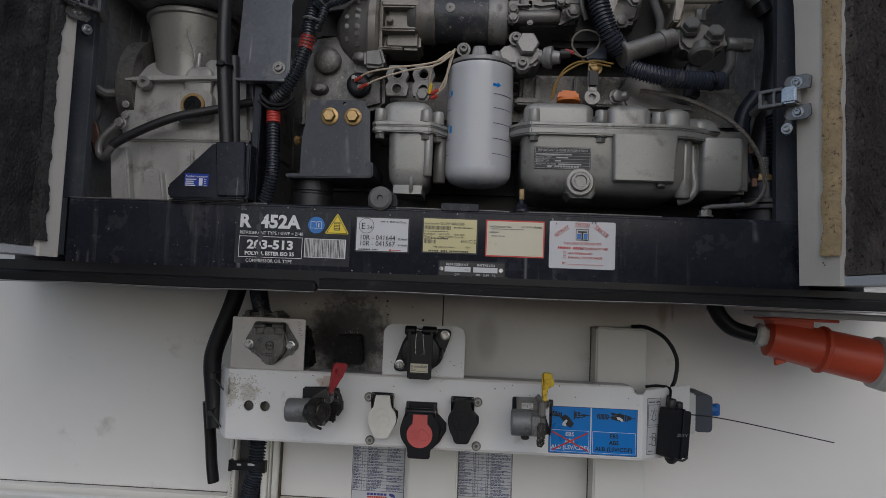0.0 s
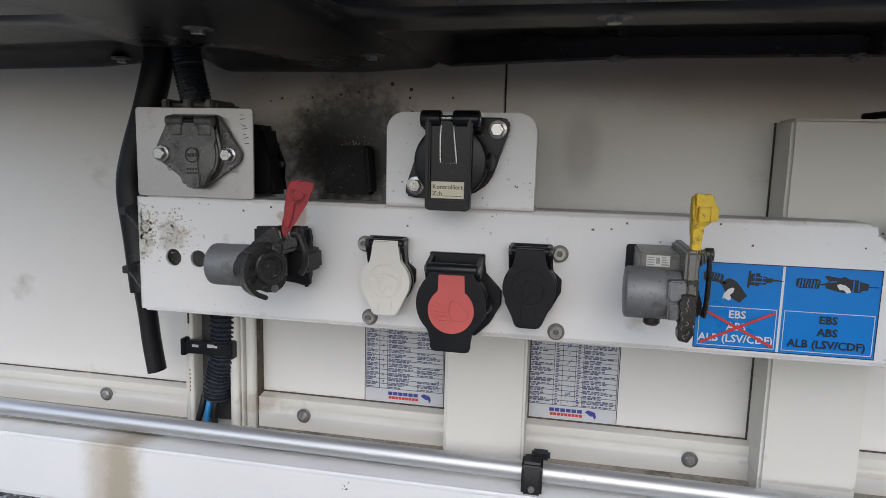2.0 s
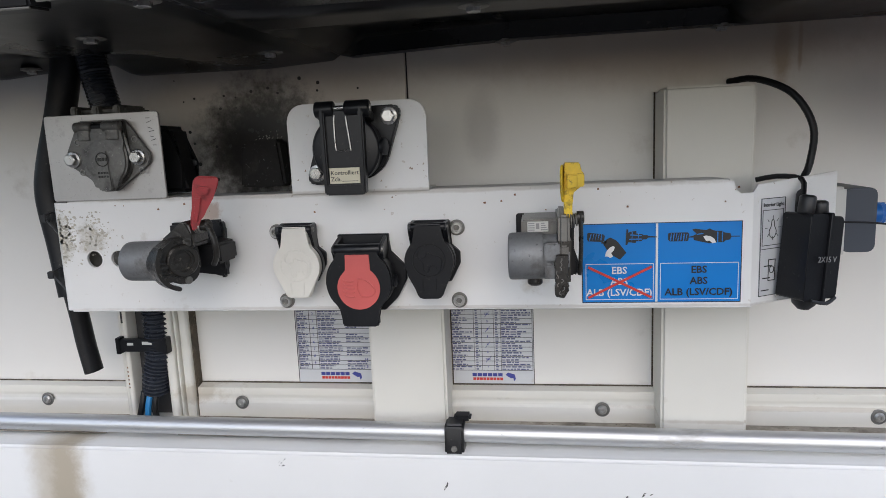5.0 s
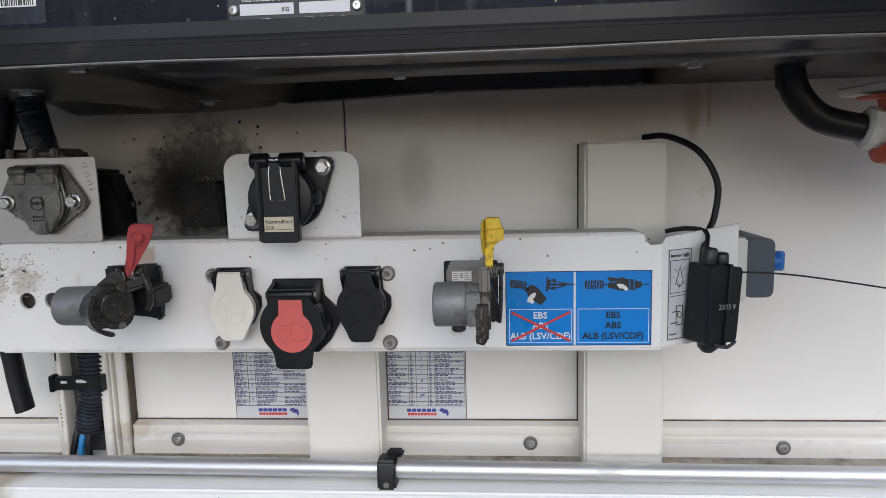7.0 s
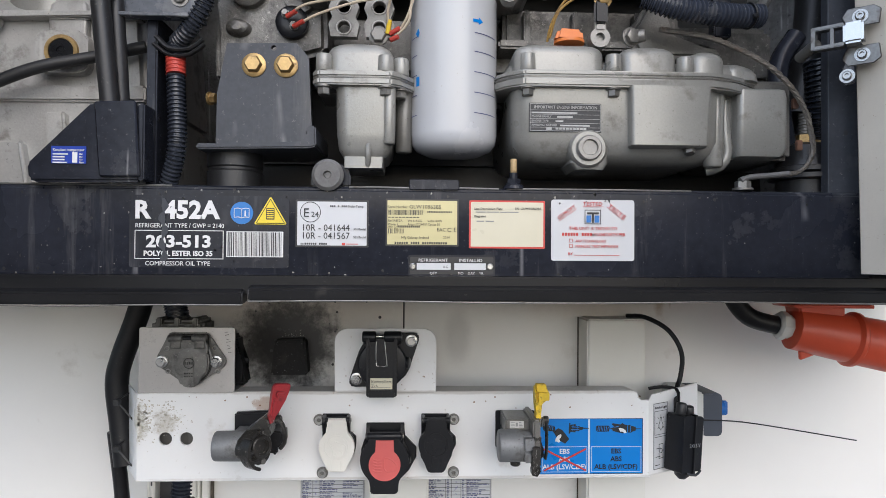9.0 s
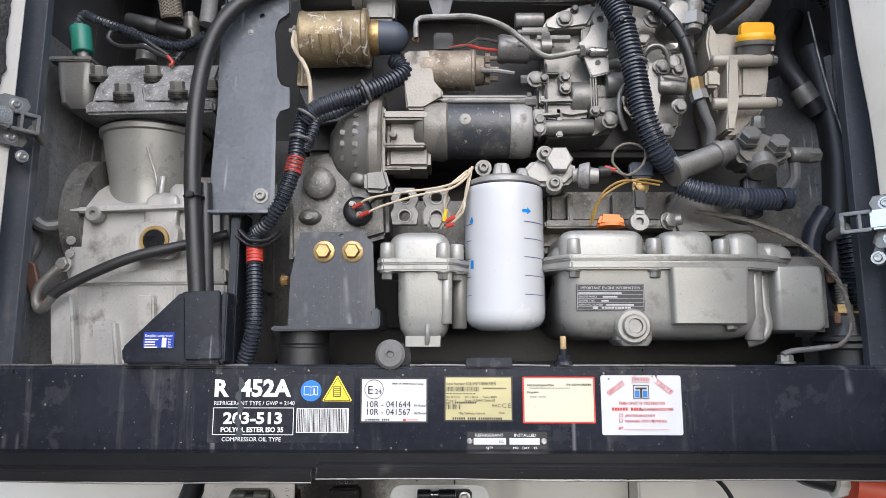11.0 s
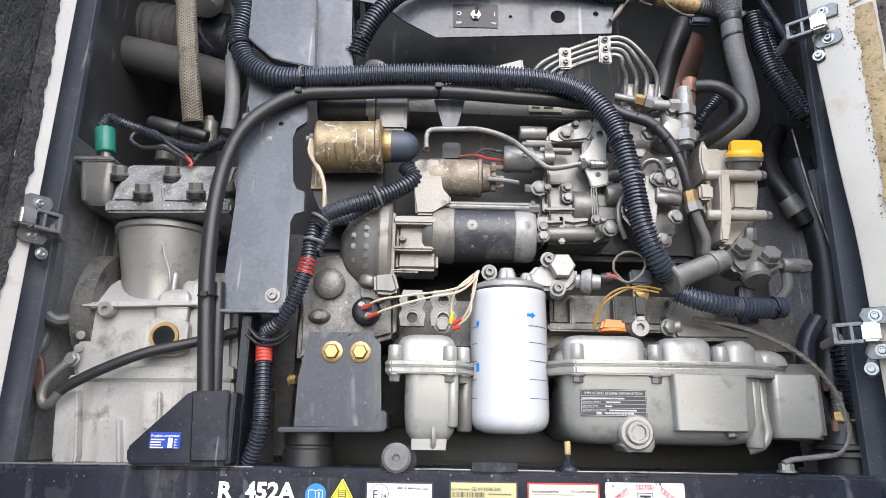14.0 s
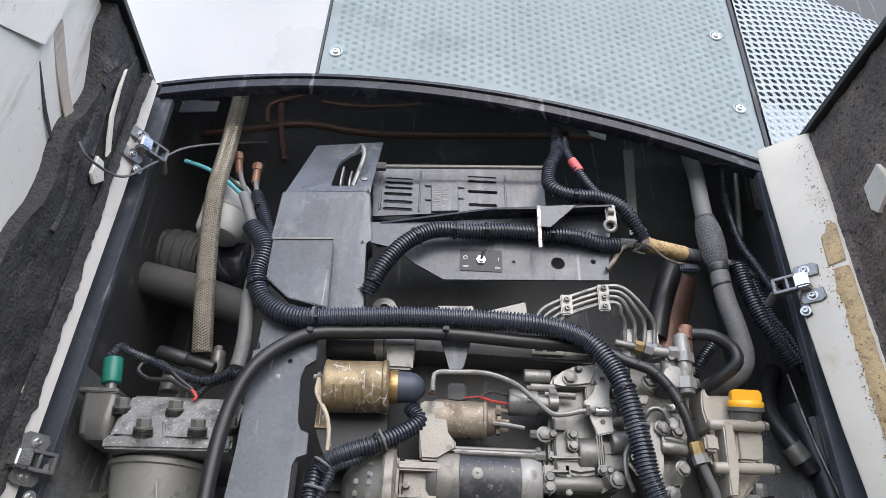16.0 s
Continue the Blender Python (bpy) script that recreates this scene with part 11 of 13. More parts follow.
cyl(bm, (0.023, 1.110, 2.295), (0.062, 1.110, 2.295), 0.006, 10)
cyl(bm, (0.051, 1.110, 2.270), (0.066, 1.110, 2.270), 0.012, 12)
part("plunger_rod", bm, zinc, pump)
# steel fuel pipe
bm = bm_new()
sweep(bm, [(-0.135, 1.085, 2.273), (-0.135, 1.082, 2.292), (-0.128, 1.082, 2.302), (-0.094, 1.082, 2.304), (-0.052, 1.082, 2.304), (-0.009, 1.083, 2.291), (0.024, 1.086, 2.267), (0.051, 1.088, 2.246), (0.075, 1.090, 2.247), (0.105, 1.092, 2.254), (0.149, 1.100, 2.259)], 0.0042, 10, step=0.005)
fp_ = tagged(part("fuel_pipe", bm, zinc), "bent bright steel fuel pipe", "pipe")
bm = bm_new()
cyl(bm, (0.104, 1.092, 2.254), (0.111, 1.094, 2.255), 0.009, 6)
cyl(bm, (0.120, 1.094, 2.255), (0.146, 1.096, 2.256), 0.0065, 12)
part("pipe_nut", bm, steel, fp_)
bm = bm_new()
sweep(bm, [(-0.136, 1.090, 2.277), (-0.133, 1.092, 2.271), (-0.140, 1.094, 2.275)], 0.004, 8)
part("pipe_end", bm, copper, fp_)

# fittings between the pump and the tank
fit_ = thing("fuel_fittings", (0.244, 1.160, 2.156), "cluster of cast fuel pump fittings and unions", "fittings")
bm = bm_new()
prism(bm, [(0.195, 2.366), (0.308, 2.367), (0.293, 2.280), (0.268, 2.154), (0.219, 2.142), (0.178, 2.195)], 1.145, 1.32, 0.008, 3)
part("base_casting", bm, cast_dark, fit_)
bm = bm_new()
lathe(bm, (0.256, 1.115, 2.318), (0, -1, 0), [(-0.03, 0.020), (0.0, 0.0195), (0.004, 0.015)], 26)
cyl(bm, (0.259, 1.120, 2.332), (0.258, 1.120, 2.360), 0.013, 18, bev=0.002)
part("round_union", bm, cast_grey, fit_)
bm = bm_new()
cyl(bm, (0.281, 1.115, 2.296), (0.286, 1.115, 2.401), 0.013, 18, bev=0.002)
cyl(bm, (0.281, 1.113, 2.304), (0.282, 1.113, 2.323), 0.016, 6)
cyl(bm, (0.284, 1.113, 2.350), (0.285, 1.113, 2.366), 0.0165, 6)
part("riser", bm, cast_grey, fit_)
bm = bm_new()
cyl(bm, (0.225, 1.105, 2.366), (0.271, 1.105, 2.363), 0.0085, 14, bev=0.001)
cyl(bm, (0.255, 1.105, 2.363), (0.271, 1.105, 2.363), 0.012, 6)
cyl(bm, (0.216, 1.105, 2.370), (0.229, 1.105, 2.366), 0.012, 6)
part("union_arm", bm, cast_grey, fit_)
bm = bm_new()
cyl(bm, (0.199, 1.102, 2.372), (0.213, 1.102, 2.369), 0.0105, 6)
part("brass_nut", bm, brass, fit_)
bm = bm_new()
cyl(bm, (0.166, 1.100, 2.376), (0.200, 1.100, 2.370), 0.006, 12)
part("nipple", bm, zinc, fit_)
bm = bm_new()
cyl(bm, (0.224, 1.115, 2.210), (0.265, 1.115, 2.206), 0.0105, 16, bev=0.002)
cyl(bm, (0.230, 1.113, 2.205), (0.231, 1.113, 2.226), 0.007, 10)
part("lever_shaft", bm, zinc, fit_)
bm = bm_new()
prism(bm, [(0.209, 2.245), (0.226, 2.249), (0.231, 2.222), (0.226, 2.177), (0.212, 2.141), (0.202, 2.150), (0.210, 2.195), (0.203, 2.217)], 1.112, 1.13, 0.004, 2)
part("lever", bm, cast_grey, fit_)
for p, r in (((0.230, 1.108, 2.235), 0.009), ((0.253, 1.108, 2.174), 0.008), ((0.232, 1.110, 2.137), 0.009), ((0.253, 1.110, 2.232), 0.007)):
    bm = bm_new()
    bolt(bm, p, (0, -1, 0), r, 0.009)
    part("bolt", bm, cast_dark, fit_)
bm = bm_new()
lathe(bm, (0.247, 1.108, 2.244), (0, -1, 0), [(-0.008, 0.011), (0.004, 0.0105), (0.006, 0.008)], 20)
part("banjo", bm, cast_grey, fit_)
bm = bm_new()
sweep(bm, [(0.203, 1.108, 2.251), (0.209, 1.100, 2.261), (0.226, 1.100, 2.265), (0.240, 1.105, 2.256), (0.247, 1.108, 2.246)], 0.0035, 8)
part("small_pipe", bm, zinc, fit_)
bm = bm_new()
prism(bm, [(0.238, 2.277), (0.267, 2.282), (0.270, 2.268), (0.237, 2.263)], 1.115, 1.13, 0.003, 2)
part("data_tag", bm, steel, fit_)
bm = bm_new()
z0 = 2.399
for x0 in (0.200, 0.237):
    box(bm, (x0 - 0.013, 1.12, z0 - 0.014), (x0 + 0.013, 1.15, z0 + 0.014), 0.003)
part("delivery_block", bm, cast_grey, fit_)
bm = bm_new()
sweep(bm, [(0.154, 1.100, 2.358), (0.182, 1.095, 2.341), (0.218, 1.090, 2.325), (0.246, 1.090, 2.293), (0.262, 1.090, 2.256), (0.271, 1.095, 2.223), (0.275, 1.100, 2.211)], 0.0088, 12)
tagged(part("wrapped_hose", bm, rubber), "black wrapped fuel hose", "hose")
bm = bm_new()
cyl(bm, (0.274, 1.098, 2.215), (0.277, 1.100, 2.196), 0.0105, 6)
hb = tagged(part("hose_union", bm, brass), "brass hexagon hose union", "union")
bm = bm_new()
cyl(bm, (0.277, 1.100, 2.196), (0.280, 1.100, 2.182), 0.0125, 6)
part("steel_nut", bm, cast_grey, hb)
bm = bm_new()
sweep(bm, [(0.280, 1.100, 2.182), (0.289, 1.105, 2.160), (0.298, 1.110, 2.140), (0.298, 1.120, 2.121)], 0.0070, 12)
part("down_pipe", bm, grey_hose, hb)

for p, d in (((0.197, 1.093, 2.338), (1, 0, -0.6)), ((0.223, 1.090, 2.317), (0.8, 0, -0.8)), ((0.241, 1.090, 2.297), (0.6, 0, -0.9)), ((0.257, 1.090, 2.273), (0.4, 0, -1)), ((0.267, 1.092, 2.247), (0.2, 0, -1))):
    bm = bm_new()
    ring(bm, p, d, 0.0088, 0.0012, 18, 6)
    tagged(part("tape_band", bm, plastic_black), "black tape band round the fuel hose", "tape", "hose tape bands")
for p, r, h, d in (((0.042, 1.115, 2.220), 0.007, 0.022, (-1, 0, 0)), ((0.129, 1.112, 2.167), 0.006, 0.010, (0, -1, 0)), ((0.203, 1.112, 2.280), 0.008, 0.009, (0, -1, 0)), ((0.228, 1.110, 2.238), 0.009, 0.010, (0, -1, 0)), ((0.253, 1.112, 2.177), 0.009, 0.009, (0, -1, 0)), ((0.231, 1.112, 2.139), 0.009, 0.009, (0, -1, 0)), ((0.263, 1.108, 2.268), 0.007, 0.010, (0, -1, 0)), ((0.221, 1.112, 2.315), 0.011, 0.011, (0, -1, 0)), ((0.047, 1.112, 2.139), 0.009, 0.010, (-1, 0, 0)), ((0.258, 1.108, 2.354), 0.006, 0.010, (0, -1, 0))):
    bm = bm_new()
    bolt(bm, p, d, r, h)
    part("bolt", bm, cast_dark, fit_)
for a, b_, r in (((0.155, 1.118, 2.295), (0.173, 1.118, 2.295), 0.010), ((0.148, 1.115, 2.244), (0.174, 1.115, 2.248), 0.008), ((0.147, 1.118, 2.213), (0.178, 1.118, 2.215), 0.018), ((0.016, 1.112, 2.294), (0.047, 1.112, 2.294), 0.005), ((0.043, 1.112, 2.282), (0.096, 1.112, 2.281), 0.003), ((0.229, 1.110, 2.222), (0.263, 1.110, 2.216), 0.005), ((0.273, 1.115, 2.338), (0.299, 1.115, 2.338), 0.007), ((0.271, 1.115, 2.316), (0.302, 1.115, 2.317), 0.008)):
    bm = bm_new()
    cyl(bm, a, b_, r, 14, bev=0.001)
    part("stub_pipe", bm, cast_dark, fit_)
bm = bm_new()
lathe(bm, (0.262, 1.110, 2.324), (0, -1, 0), [(-0.02, 0.020), (0.0, 0.020), (0.003, 0.018), (0.004, 0.010)], 28)
part("round_cover", bm, cast_grey, fit_)
bm = bm_new()
sweep(bm, [(0.171, 1.105, 2.138), (0.162, 1.100, 2.163), (0.163, 1.100, 2.190), (0.174, 1.105, 2.210)], 0.004, 8)
part("small_pipe", bm, cast_dark, fit_)

# ---- coolant tank with the yellow cap ----
tank = thing("filler_housing", (0.356, 1.150, 2.171), "pale cast filler housing with a yellow plastic cap", "housing")
bm = bm_new()
prism(bm, [(0.311, 2.304), (0.350, 2.307), (0.406, 2.271), (0.395, 2.191), (0.388, 2.177), (0.350, 2.135), (0.325, 2.135), (0.318, 2.176), (0.309, 2.204)], 1.135, 1.24, 0.006, 3)
prism(bm, [(0.333, 2.312), (0.428, 2.314), (0.422, 2.278), (0.331, 2.277)], 1.150, 1.24, 0.008, 3)
part("casting", bm, cast_tan, tank)
bm = bm_new()
prism(bm, [(0.351, 2.246), (0.393, 2.243), (0.394, 2.231), (0.387, 2.198), (0.378, 2.193), (0.347, 2.194)], 1.118, 1.16, 0.004, 3)
part("front_pocket", bm, cast_tan, tank)
bm = bm_new()
prism(bm, [(0.325, 2.253), (0.334, 2.254), (0.336, 2.242), (0.341, 2.239), (0.337, 2.189), (0.333, 2.164), (0.329, 2.136), (0.316, 2.136), (0.320, 2.169)], 1.100, 1.20, 0.003, 3)
part("joint_flange", bm, cast_tan, tank)
bm = bm_new()
prism(bm, [(0.310, 2.310), (0.314, 2.294), (0.320, 2.261), (0.313, 2.240), (0.305, 2.240), (0.300, 2.274), (0.303, 2.298)], 1.112, 1.18, 0.003, 2)
part("rib", bm, cast_tan, tank)
bm = bm_new()
prism(bm, [(0.291, 2.229), (0.313, 2.229), (0.312, 2.203), (0.290, 2.203)], 1.100, 1.15, 0.004, 3)
part("square_pad", bm, cast_tan, tank)
for a, b in (((0.304, 1.110, 2.247), (0.393, 1.110, 2.248)), ((0.301, 1.110, 2.180), (0.394, 1.110, 2.181))):
    bm = bm_new()
    cyl(bm, a, b, 0.0088, 20, bev=0.003)
    part("bolt_boss", bm, cast_tan, tank)
    bm = bm_new()
    bolt(bm, b, (1, 0, 0), 0.0068, 0.008)
    part("side_bolt", bm, zinc, tank)
kx, kz = (0.374, 2.284)
tilt = Vector((0, -0.34, 1)).normalized()
bm = bm_new()
lathe(bm, Vector((kx, 1.115, kz)) - tilt * 0.016, tilt, [(-0.012, 0.022), (0.004, 0.024), (0.006, 0.0285), (0.012, 0.0285)], 36)
part("filler_neck", bm, cast_dark, tank)
bm = bm_new()
lathe(bm, Vector((kx, 1.115, kz)) - tilt * 0.004, tilt, [(0, 0.0275), (0.004, 0.0282), (0.008, 0.0272), (0.011, 0.024)], 40)
wing = bm_new()
prism(wing, rounded(-0.0245, -0.002, 0.0245, 0.0195, 0.006, 5), -0.0055, 0.0055, 0.003, 3)
wing.transform(Matrix.Translation(Vector((kx + 0.001, 1.115, kz)) + tilt * 0.004) @ pose(0, 0, 0, 12, 0, 0))
cap_mesh = bpy.data.meshes.new("wing")
wing.to_mesh(cap_mesh)
wing.free()
bm.from_mesh(cap_mesh)
bpy.data.meshes.remove(cap_mesh)
part("cap", bm, yellow_plastic, tank, "yellow plastic winged cap")
# feed pump with a round head, as a pipe to the left
fpump = thing("hand_pump", (0.352, 1.120, 2.073), "cast fuel lift pump with a slanting plunger barrel", "pump")
bm = bm_new()
lathe(bm, (0.229, 1.080, 2.069), Vector((0.330, 1.100, 2.112)) - Vector((0.229, 1.080, 2.069)), [(-0.004, 0.0205), (-0.002, 0.023), (0.004, 0.023), (0.006, 0.017), (0.070, 0.0165), (0.071, 0.019), (0.080, 0.0195), (0.082, 0.0165), (0.096, 0.016)], 28)
part("plunger_barrel", bm, zinc, fpump)
bm = bm_new()
prism(bm, [(0.324, 2.128), (0.340, 2.137), (0.360, 2.132), (0.397, 2.124), (0.408, 2.109), (0.406, 2.090), (0.381, 2.085), (0.336, 2.083), (0.324, 2.098)], 1.096, 1.15, 0.007, 3)
cyl(bm, (0.408, 1.110, 2.102), (0.437, 1.110, 2.101), 0.0115, 18, bev=0.003)
part("pump_block", bm, cast_dark, fpump)
bm = bm_new()
lathe(bm, (0.365, 1.110, 2.092), (0, -0.5, -1), [(0, 0.022), (0.016, 0.0215), (0.020, 0.018)], 28)
part("bowl", bm, cast_dark, fpump)
for p, r, d in (((0.343, 1.090, 2.122), 0.015, (0, -1, 0.5)), ((0.382, 1.090, 2.110), 0.015, (0, -1, 0.5)), ((0.361, 1.100, 2.145), 0.009, (0, -0.3, 1)), ((0.440, 1.110, 2.101), 0.011, (1, 0, 0))):
    bm = bm_new()
    lathe(bm, p, d, [(-0.006, r * 1.12), (0.0, r * 1.12), (0.0, r * 0.96), (0.010, r * 0.96), (0.012, r * 0.8)], 6)
    part("hex_plug", bm, cast_dark, fpump)
bm = bm_new()
sweep(bm, [(0.417, 1.115, 2.094), (0.419, 1.120, 2.069), (0.410, 1.130, 2.054)], 0.008, 10)
part("outlet_pipe", bm, grey_hose, fpump)
bm = bm_new()
box(bm, (0.346, 1.120, 2.013), (0.370, 1.14, 2.073), 0.002)
part("stay", bm, black_frame, fpump)

# oil filter union block with hex plug, pressure switch and its wire
ub = thing("oil_union", (0.064, 1.130, 2.048), "cast oil union block with a large hexagon plug and pressure switch", "union")
bm = bm_new()
prism(bm, [(0.021, 2.080), (0.038, 2.098), (0.097, 2.094), (0.099, 2.070), (0.083, 2.055), (0.025, 2.059)], 1.11, 1.20, 0.006, 3)
cyl(bm, (0.066, 1.115, 2.066), (0.064, 1.105, 2.047), 0.011, 16, bev=0.003)
part("block", bm, cast_grey, ub)
bm = bm_new()
lathe(bm, (0.072, 1.105, 2.092), (0, -1, 0), [(-0.006, 0.020), (0.009, 0.020), (0.012, 0.0175)], 6)
part("hex_plug", bm, cast_grey, ub)
for p in ((0.052, 1.105, 2.102), (0.064, 1.100, 2.057), (-0.037, 1.105, 2.081)):
    bm = bm_new()
    socket_screw(bm, p, (0, -1, 0), 0.008, 0.010)
    part("screw", bm, cast_dark, ub)
bm = bm_new()
a0, a1 = Vector((0.098, 1.100, 2.069)), Vector((0.120, 1.095, 2.067))
lathe(bm, a0, a1 - a0, [(-0.006, 0.010), (0.0, 0.010), (0.002, 0.016), (0.012, 0.019), (0.016, 0.019), (0.018, 0.012), (0.030, 0.0105)], 24)
part("pressure_switch", bm, cast_grey, ub)
bm = bm_new()
cyl(bm, (0.128, 1.095, 2.073), (0.144, 1.093, 2.074), 0.008, 12)
part("switch_plug", bm, rubber, ub)
bm = bm_new()
cyl(bm, (0.135, 1.090, 2.078), (0.149, 1.088, 2.073), 0.0035, 8)
part("red_crimp", bm, red_wire, ub)
bm = bm_new()
box(bm, (0.174, 1.100, 2.066), (0.207, 1.115, 2.089), 0.003)
tagged(part("plug_connector", bm, box_slate), "grey inline plug connector", "connector")
bm = bm_new()
sweep(bm, [(0.150, 1.090, 2.073), (0.166, 1.085, 2.065), (0.187, 1.082, 2.080), (0.191, 1.082, 2.101), (0.172, 1.085, 2.112), (0.152, 1.085, 2.105), (0.146, 1.090, 2.086), (0.167, 1.090, 2.061)], 0.0019, 8)
tagged(part("looped_wire", bm, wire_dusty), "dusty looped wire by the pressure switch", "wire")
for pts in ([(0.211, 1.090, 2.052), (0.182, 1.085, 2.055), (0.158, 1.085, 2.057), (0.134, 1.090, 2.044), (0.119, 1.100, 2.017), (0.116, 1.110, 1.998)], [(0.216, 1.092, 2.057), (0.183, 1.087, 2.060), (0.154, 1.087, 2.051), (0.127, 1.090, 2.031), (0.118, 1.105, 2.001)]):
    bm = bm_new()
    sweep(bm, pts, 0.0016, 8)
    tagged(part("amber_wire", bm, amber_wire), "yellow-brown wire bending down to the dipstick", "wire", "amber wires")
# cream glow-plug wires with red crimps, and black sender
snd = thing("oil_sender", (-0.224, 1.130, 2.004), "round black sender with two screw terminals", "sender")
x, z = (-0.221, 2.023)
bm = bm_new()
lathe(bm, (x, 1.130, z), (0, -1, 0), [(-0.01, 0.022), (0.004, 0.0215), (0.007, 0.018), (0.008, 0.010)], 28)
part("body", bm, plastic_black, snd)
for dx_, dz_ in ((-0.007, 0.008), (0.004, -0.008)):
    bm = bm_new()
    bolt(bm, (x + dx_, 1.122, z + dz_), (0, -1, 0), 0.0045, 0.010)
    part("terminal", bm, zinc, snd)
for pts in ([(-0.226, 1.115, 2.025), (-0.199, 1.100, 2.036), (-0.150, 1.090, 2.042), (-0.101, 1.090, 2.049), (-0.072, 1.100, 2.062), (-0.055, 1.120, 2.085)], [(-0.215, 1.115, 2.013), (-0.183, 1.100, 2.024), (-0.133, 1.090, 2.037), (-0.085, 1.090, 2.047), (-0.062, 1.100, 2.066), (-0.051, 1.120, 2.087)], [(-0.093, 1.110, 2.009), (-0.093, 1.100, 2.033), (-0.085, 1.100, 2.054), (-0.060, 1.110, 2.079)], [(-0.080, 1.110, 2.005), (-0.068, 1.100, 2.024), (-0.060, 1.100, 2.049), (-0.053, 1.115, 2.086)], [(-0.085, 1.110, 1.999), (-0.067, 1.100, 2.016), (-0.063, 1.100, 2.041), (-0.056, 1.115, 2.083)]):
    bm = bm_new()
    sweep(bm, pts, 0.0018, 8)
    tagged(part("cream_wire", bm, cream_wire), "thin cream wire with crimped end", "wire", "cream wires")
for a, b_, m_ in (((-0.225, 1.113, 2.025), (-0.212, 1.107, 2.030), red_wire), ((-0.216, 1.113, 2.012), (-0.202, 1.106, 2.017), red_wire), ((-0.094, 1.110, 2.004), (-0.091, 1.106, 2.021), yellow_valve), ((-0.091, 1.110, 2.004), (-0.078, 1.105, 2.010), red_wire), ((-0.090, 1.110, 1.996), (-0.080, 1.105, 1.999), red_wire)):
    bm = bm_new()
    cyl(bm, a, b_, 0.0032, 10)
    tagged(part("wire_crimp", bm, m_), "coloured crimp sleeve on a wire end", "crimp", "wire crimps")
bm = bm_new()
bolt(bm, (-0.106, 1.115, 2.002), (0, -1, 0), 0.010, 0.012)
tagged(part("stud_nut", bm, cast_dark), "large nut holding the wire ends", "nut")
bm = bm_new()
bolt(bm, (-0.328, 1.130, 1.920), (1, -0.3, 0), 0.007, 0.010)
tagged(part("brass_screw", bm, brass), "small brass screw in the dark", "screw")

# ---- corrugated looms over the engine ----
def loom(pts, r, pitch, label, name="corrugated_loom", group="engine looms", material=None, ties=()):
    """A corrugated loom; ties: the shares of its length at which a cable tie is pulled tight."""
    bm = bm_new()
    sweep(bm, pts, r, 14, ribs=pitch)
    ob = tagged(part(name, bm, material or loom_black), label, "loom", group)
    line = spline(pts, 0.004)
    for k in ties:
        i = max(1, min(len(line) - 2, int(k * len(line))))
        p, d = line[i], (line[i + 1] - line[i - 1]).normalized()
        bm = bm_new()
        ring(bm, p, d, r + 0.0004, 0.0016, 24, 6)
        side = d.cross(Vector((0, -1, 0))).normalized()
        out = (Vector((0, -1, 0)) + side * 0.35).normalized()
        head = Matrix.Translation(p + out * (r + 0.0025)) @ Vector((0, 0, 1)).rotation_difference(d).to_matrix().to_4x4()
        box(bm, (-0.0028, -0.0022, -0.0032), (0.0028, 0.0022, 0.0032), 0.0006, 1, m=head)
        part("tie", bm, plastic_black, ob, "black cable tie with a square head")
    return ob


loom([(-0.474, 1.095, 2.568), (-0.440, 1.090, 2.519), (-0.443, 1.085, 2.459), (-0.419, 1.080, 2.409), (-0.367, 1.075, 2.384), (-0.294, 1.075, 2.386), (-0.202, 1.075, 2.393), (-0.109, 1.075, 2.395), (-0.015, 1.075, 2.393), (0.059, 1.075, 2.386), (0.114, 1.075, 2.364), (0.145, 1.070, 2.325), (0.162, 1.065, 2.282), (0.176, 1.065, 2.210), (0.185, 1.065, 2.150), (0.204, 1.070, 2.101), (0.227, 1.085, 2.076)], 0.0172, 0.0056, "black corrugated main loom arching over the engine", material=loom_sheen, ties=(0.13, 0.26, 0.78))
loom([(0.238, 1.090, 2.053), (0.266, 1.085, 2.041), (0.309, 1.085, 2.033), (0.355, 1.090, 2.031), (0.400, 1.100, 2.035)], 0.0155, 0.0056, "black corrugated loom running to the bay wall", material=loom_sheen, ties=(0.85,))
loom([(-0.168, 1.120, 2.255), (-0.154, 1.110, 2.232), (-0.178, 1.100, 2.210), (-0.211, 1.090, 2.191), (-0.251, 1.085, 2.175), (-0.280, 1.085, 2.162), (-0.294, 1.090, 2.148)], 0.0135, 0.0054, "black corrugated loom to the starter", ties=(0.55,))
loom([(-0.220, 1.100, 2.183), (-0.248, 1.092, 2.162), (-0.276, 1.090, 2.150), (-0.283, 1.090, 2.131), (-0.293, 1.092, 2.106)], 0.0085, 0.005, "thin black corrugated loom by the starter")
for p, d in (((-0.207, 1.090, 2.194), (1, 0, 0.5)), ((-0.291, 1.088, 2.155), (0.6, 0, 1)), ((-0.299, 1.087, 2.120), (0.2, 0, 1)), ((-0.335, 1.075, 2.386), (1, 0, 0)), ((0.178, 1.066, 2.226), (0.1, 0, 1))):
    bm = bm_new()
    ring(bm, p, d, 0.0150, 0.0022, 24, 6)
    tagged(part("cable_tie", bm, grey_hose), "grey cable tie round a loom", "cable tie", "engine ties")
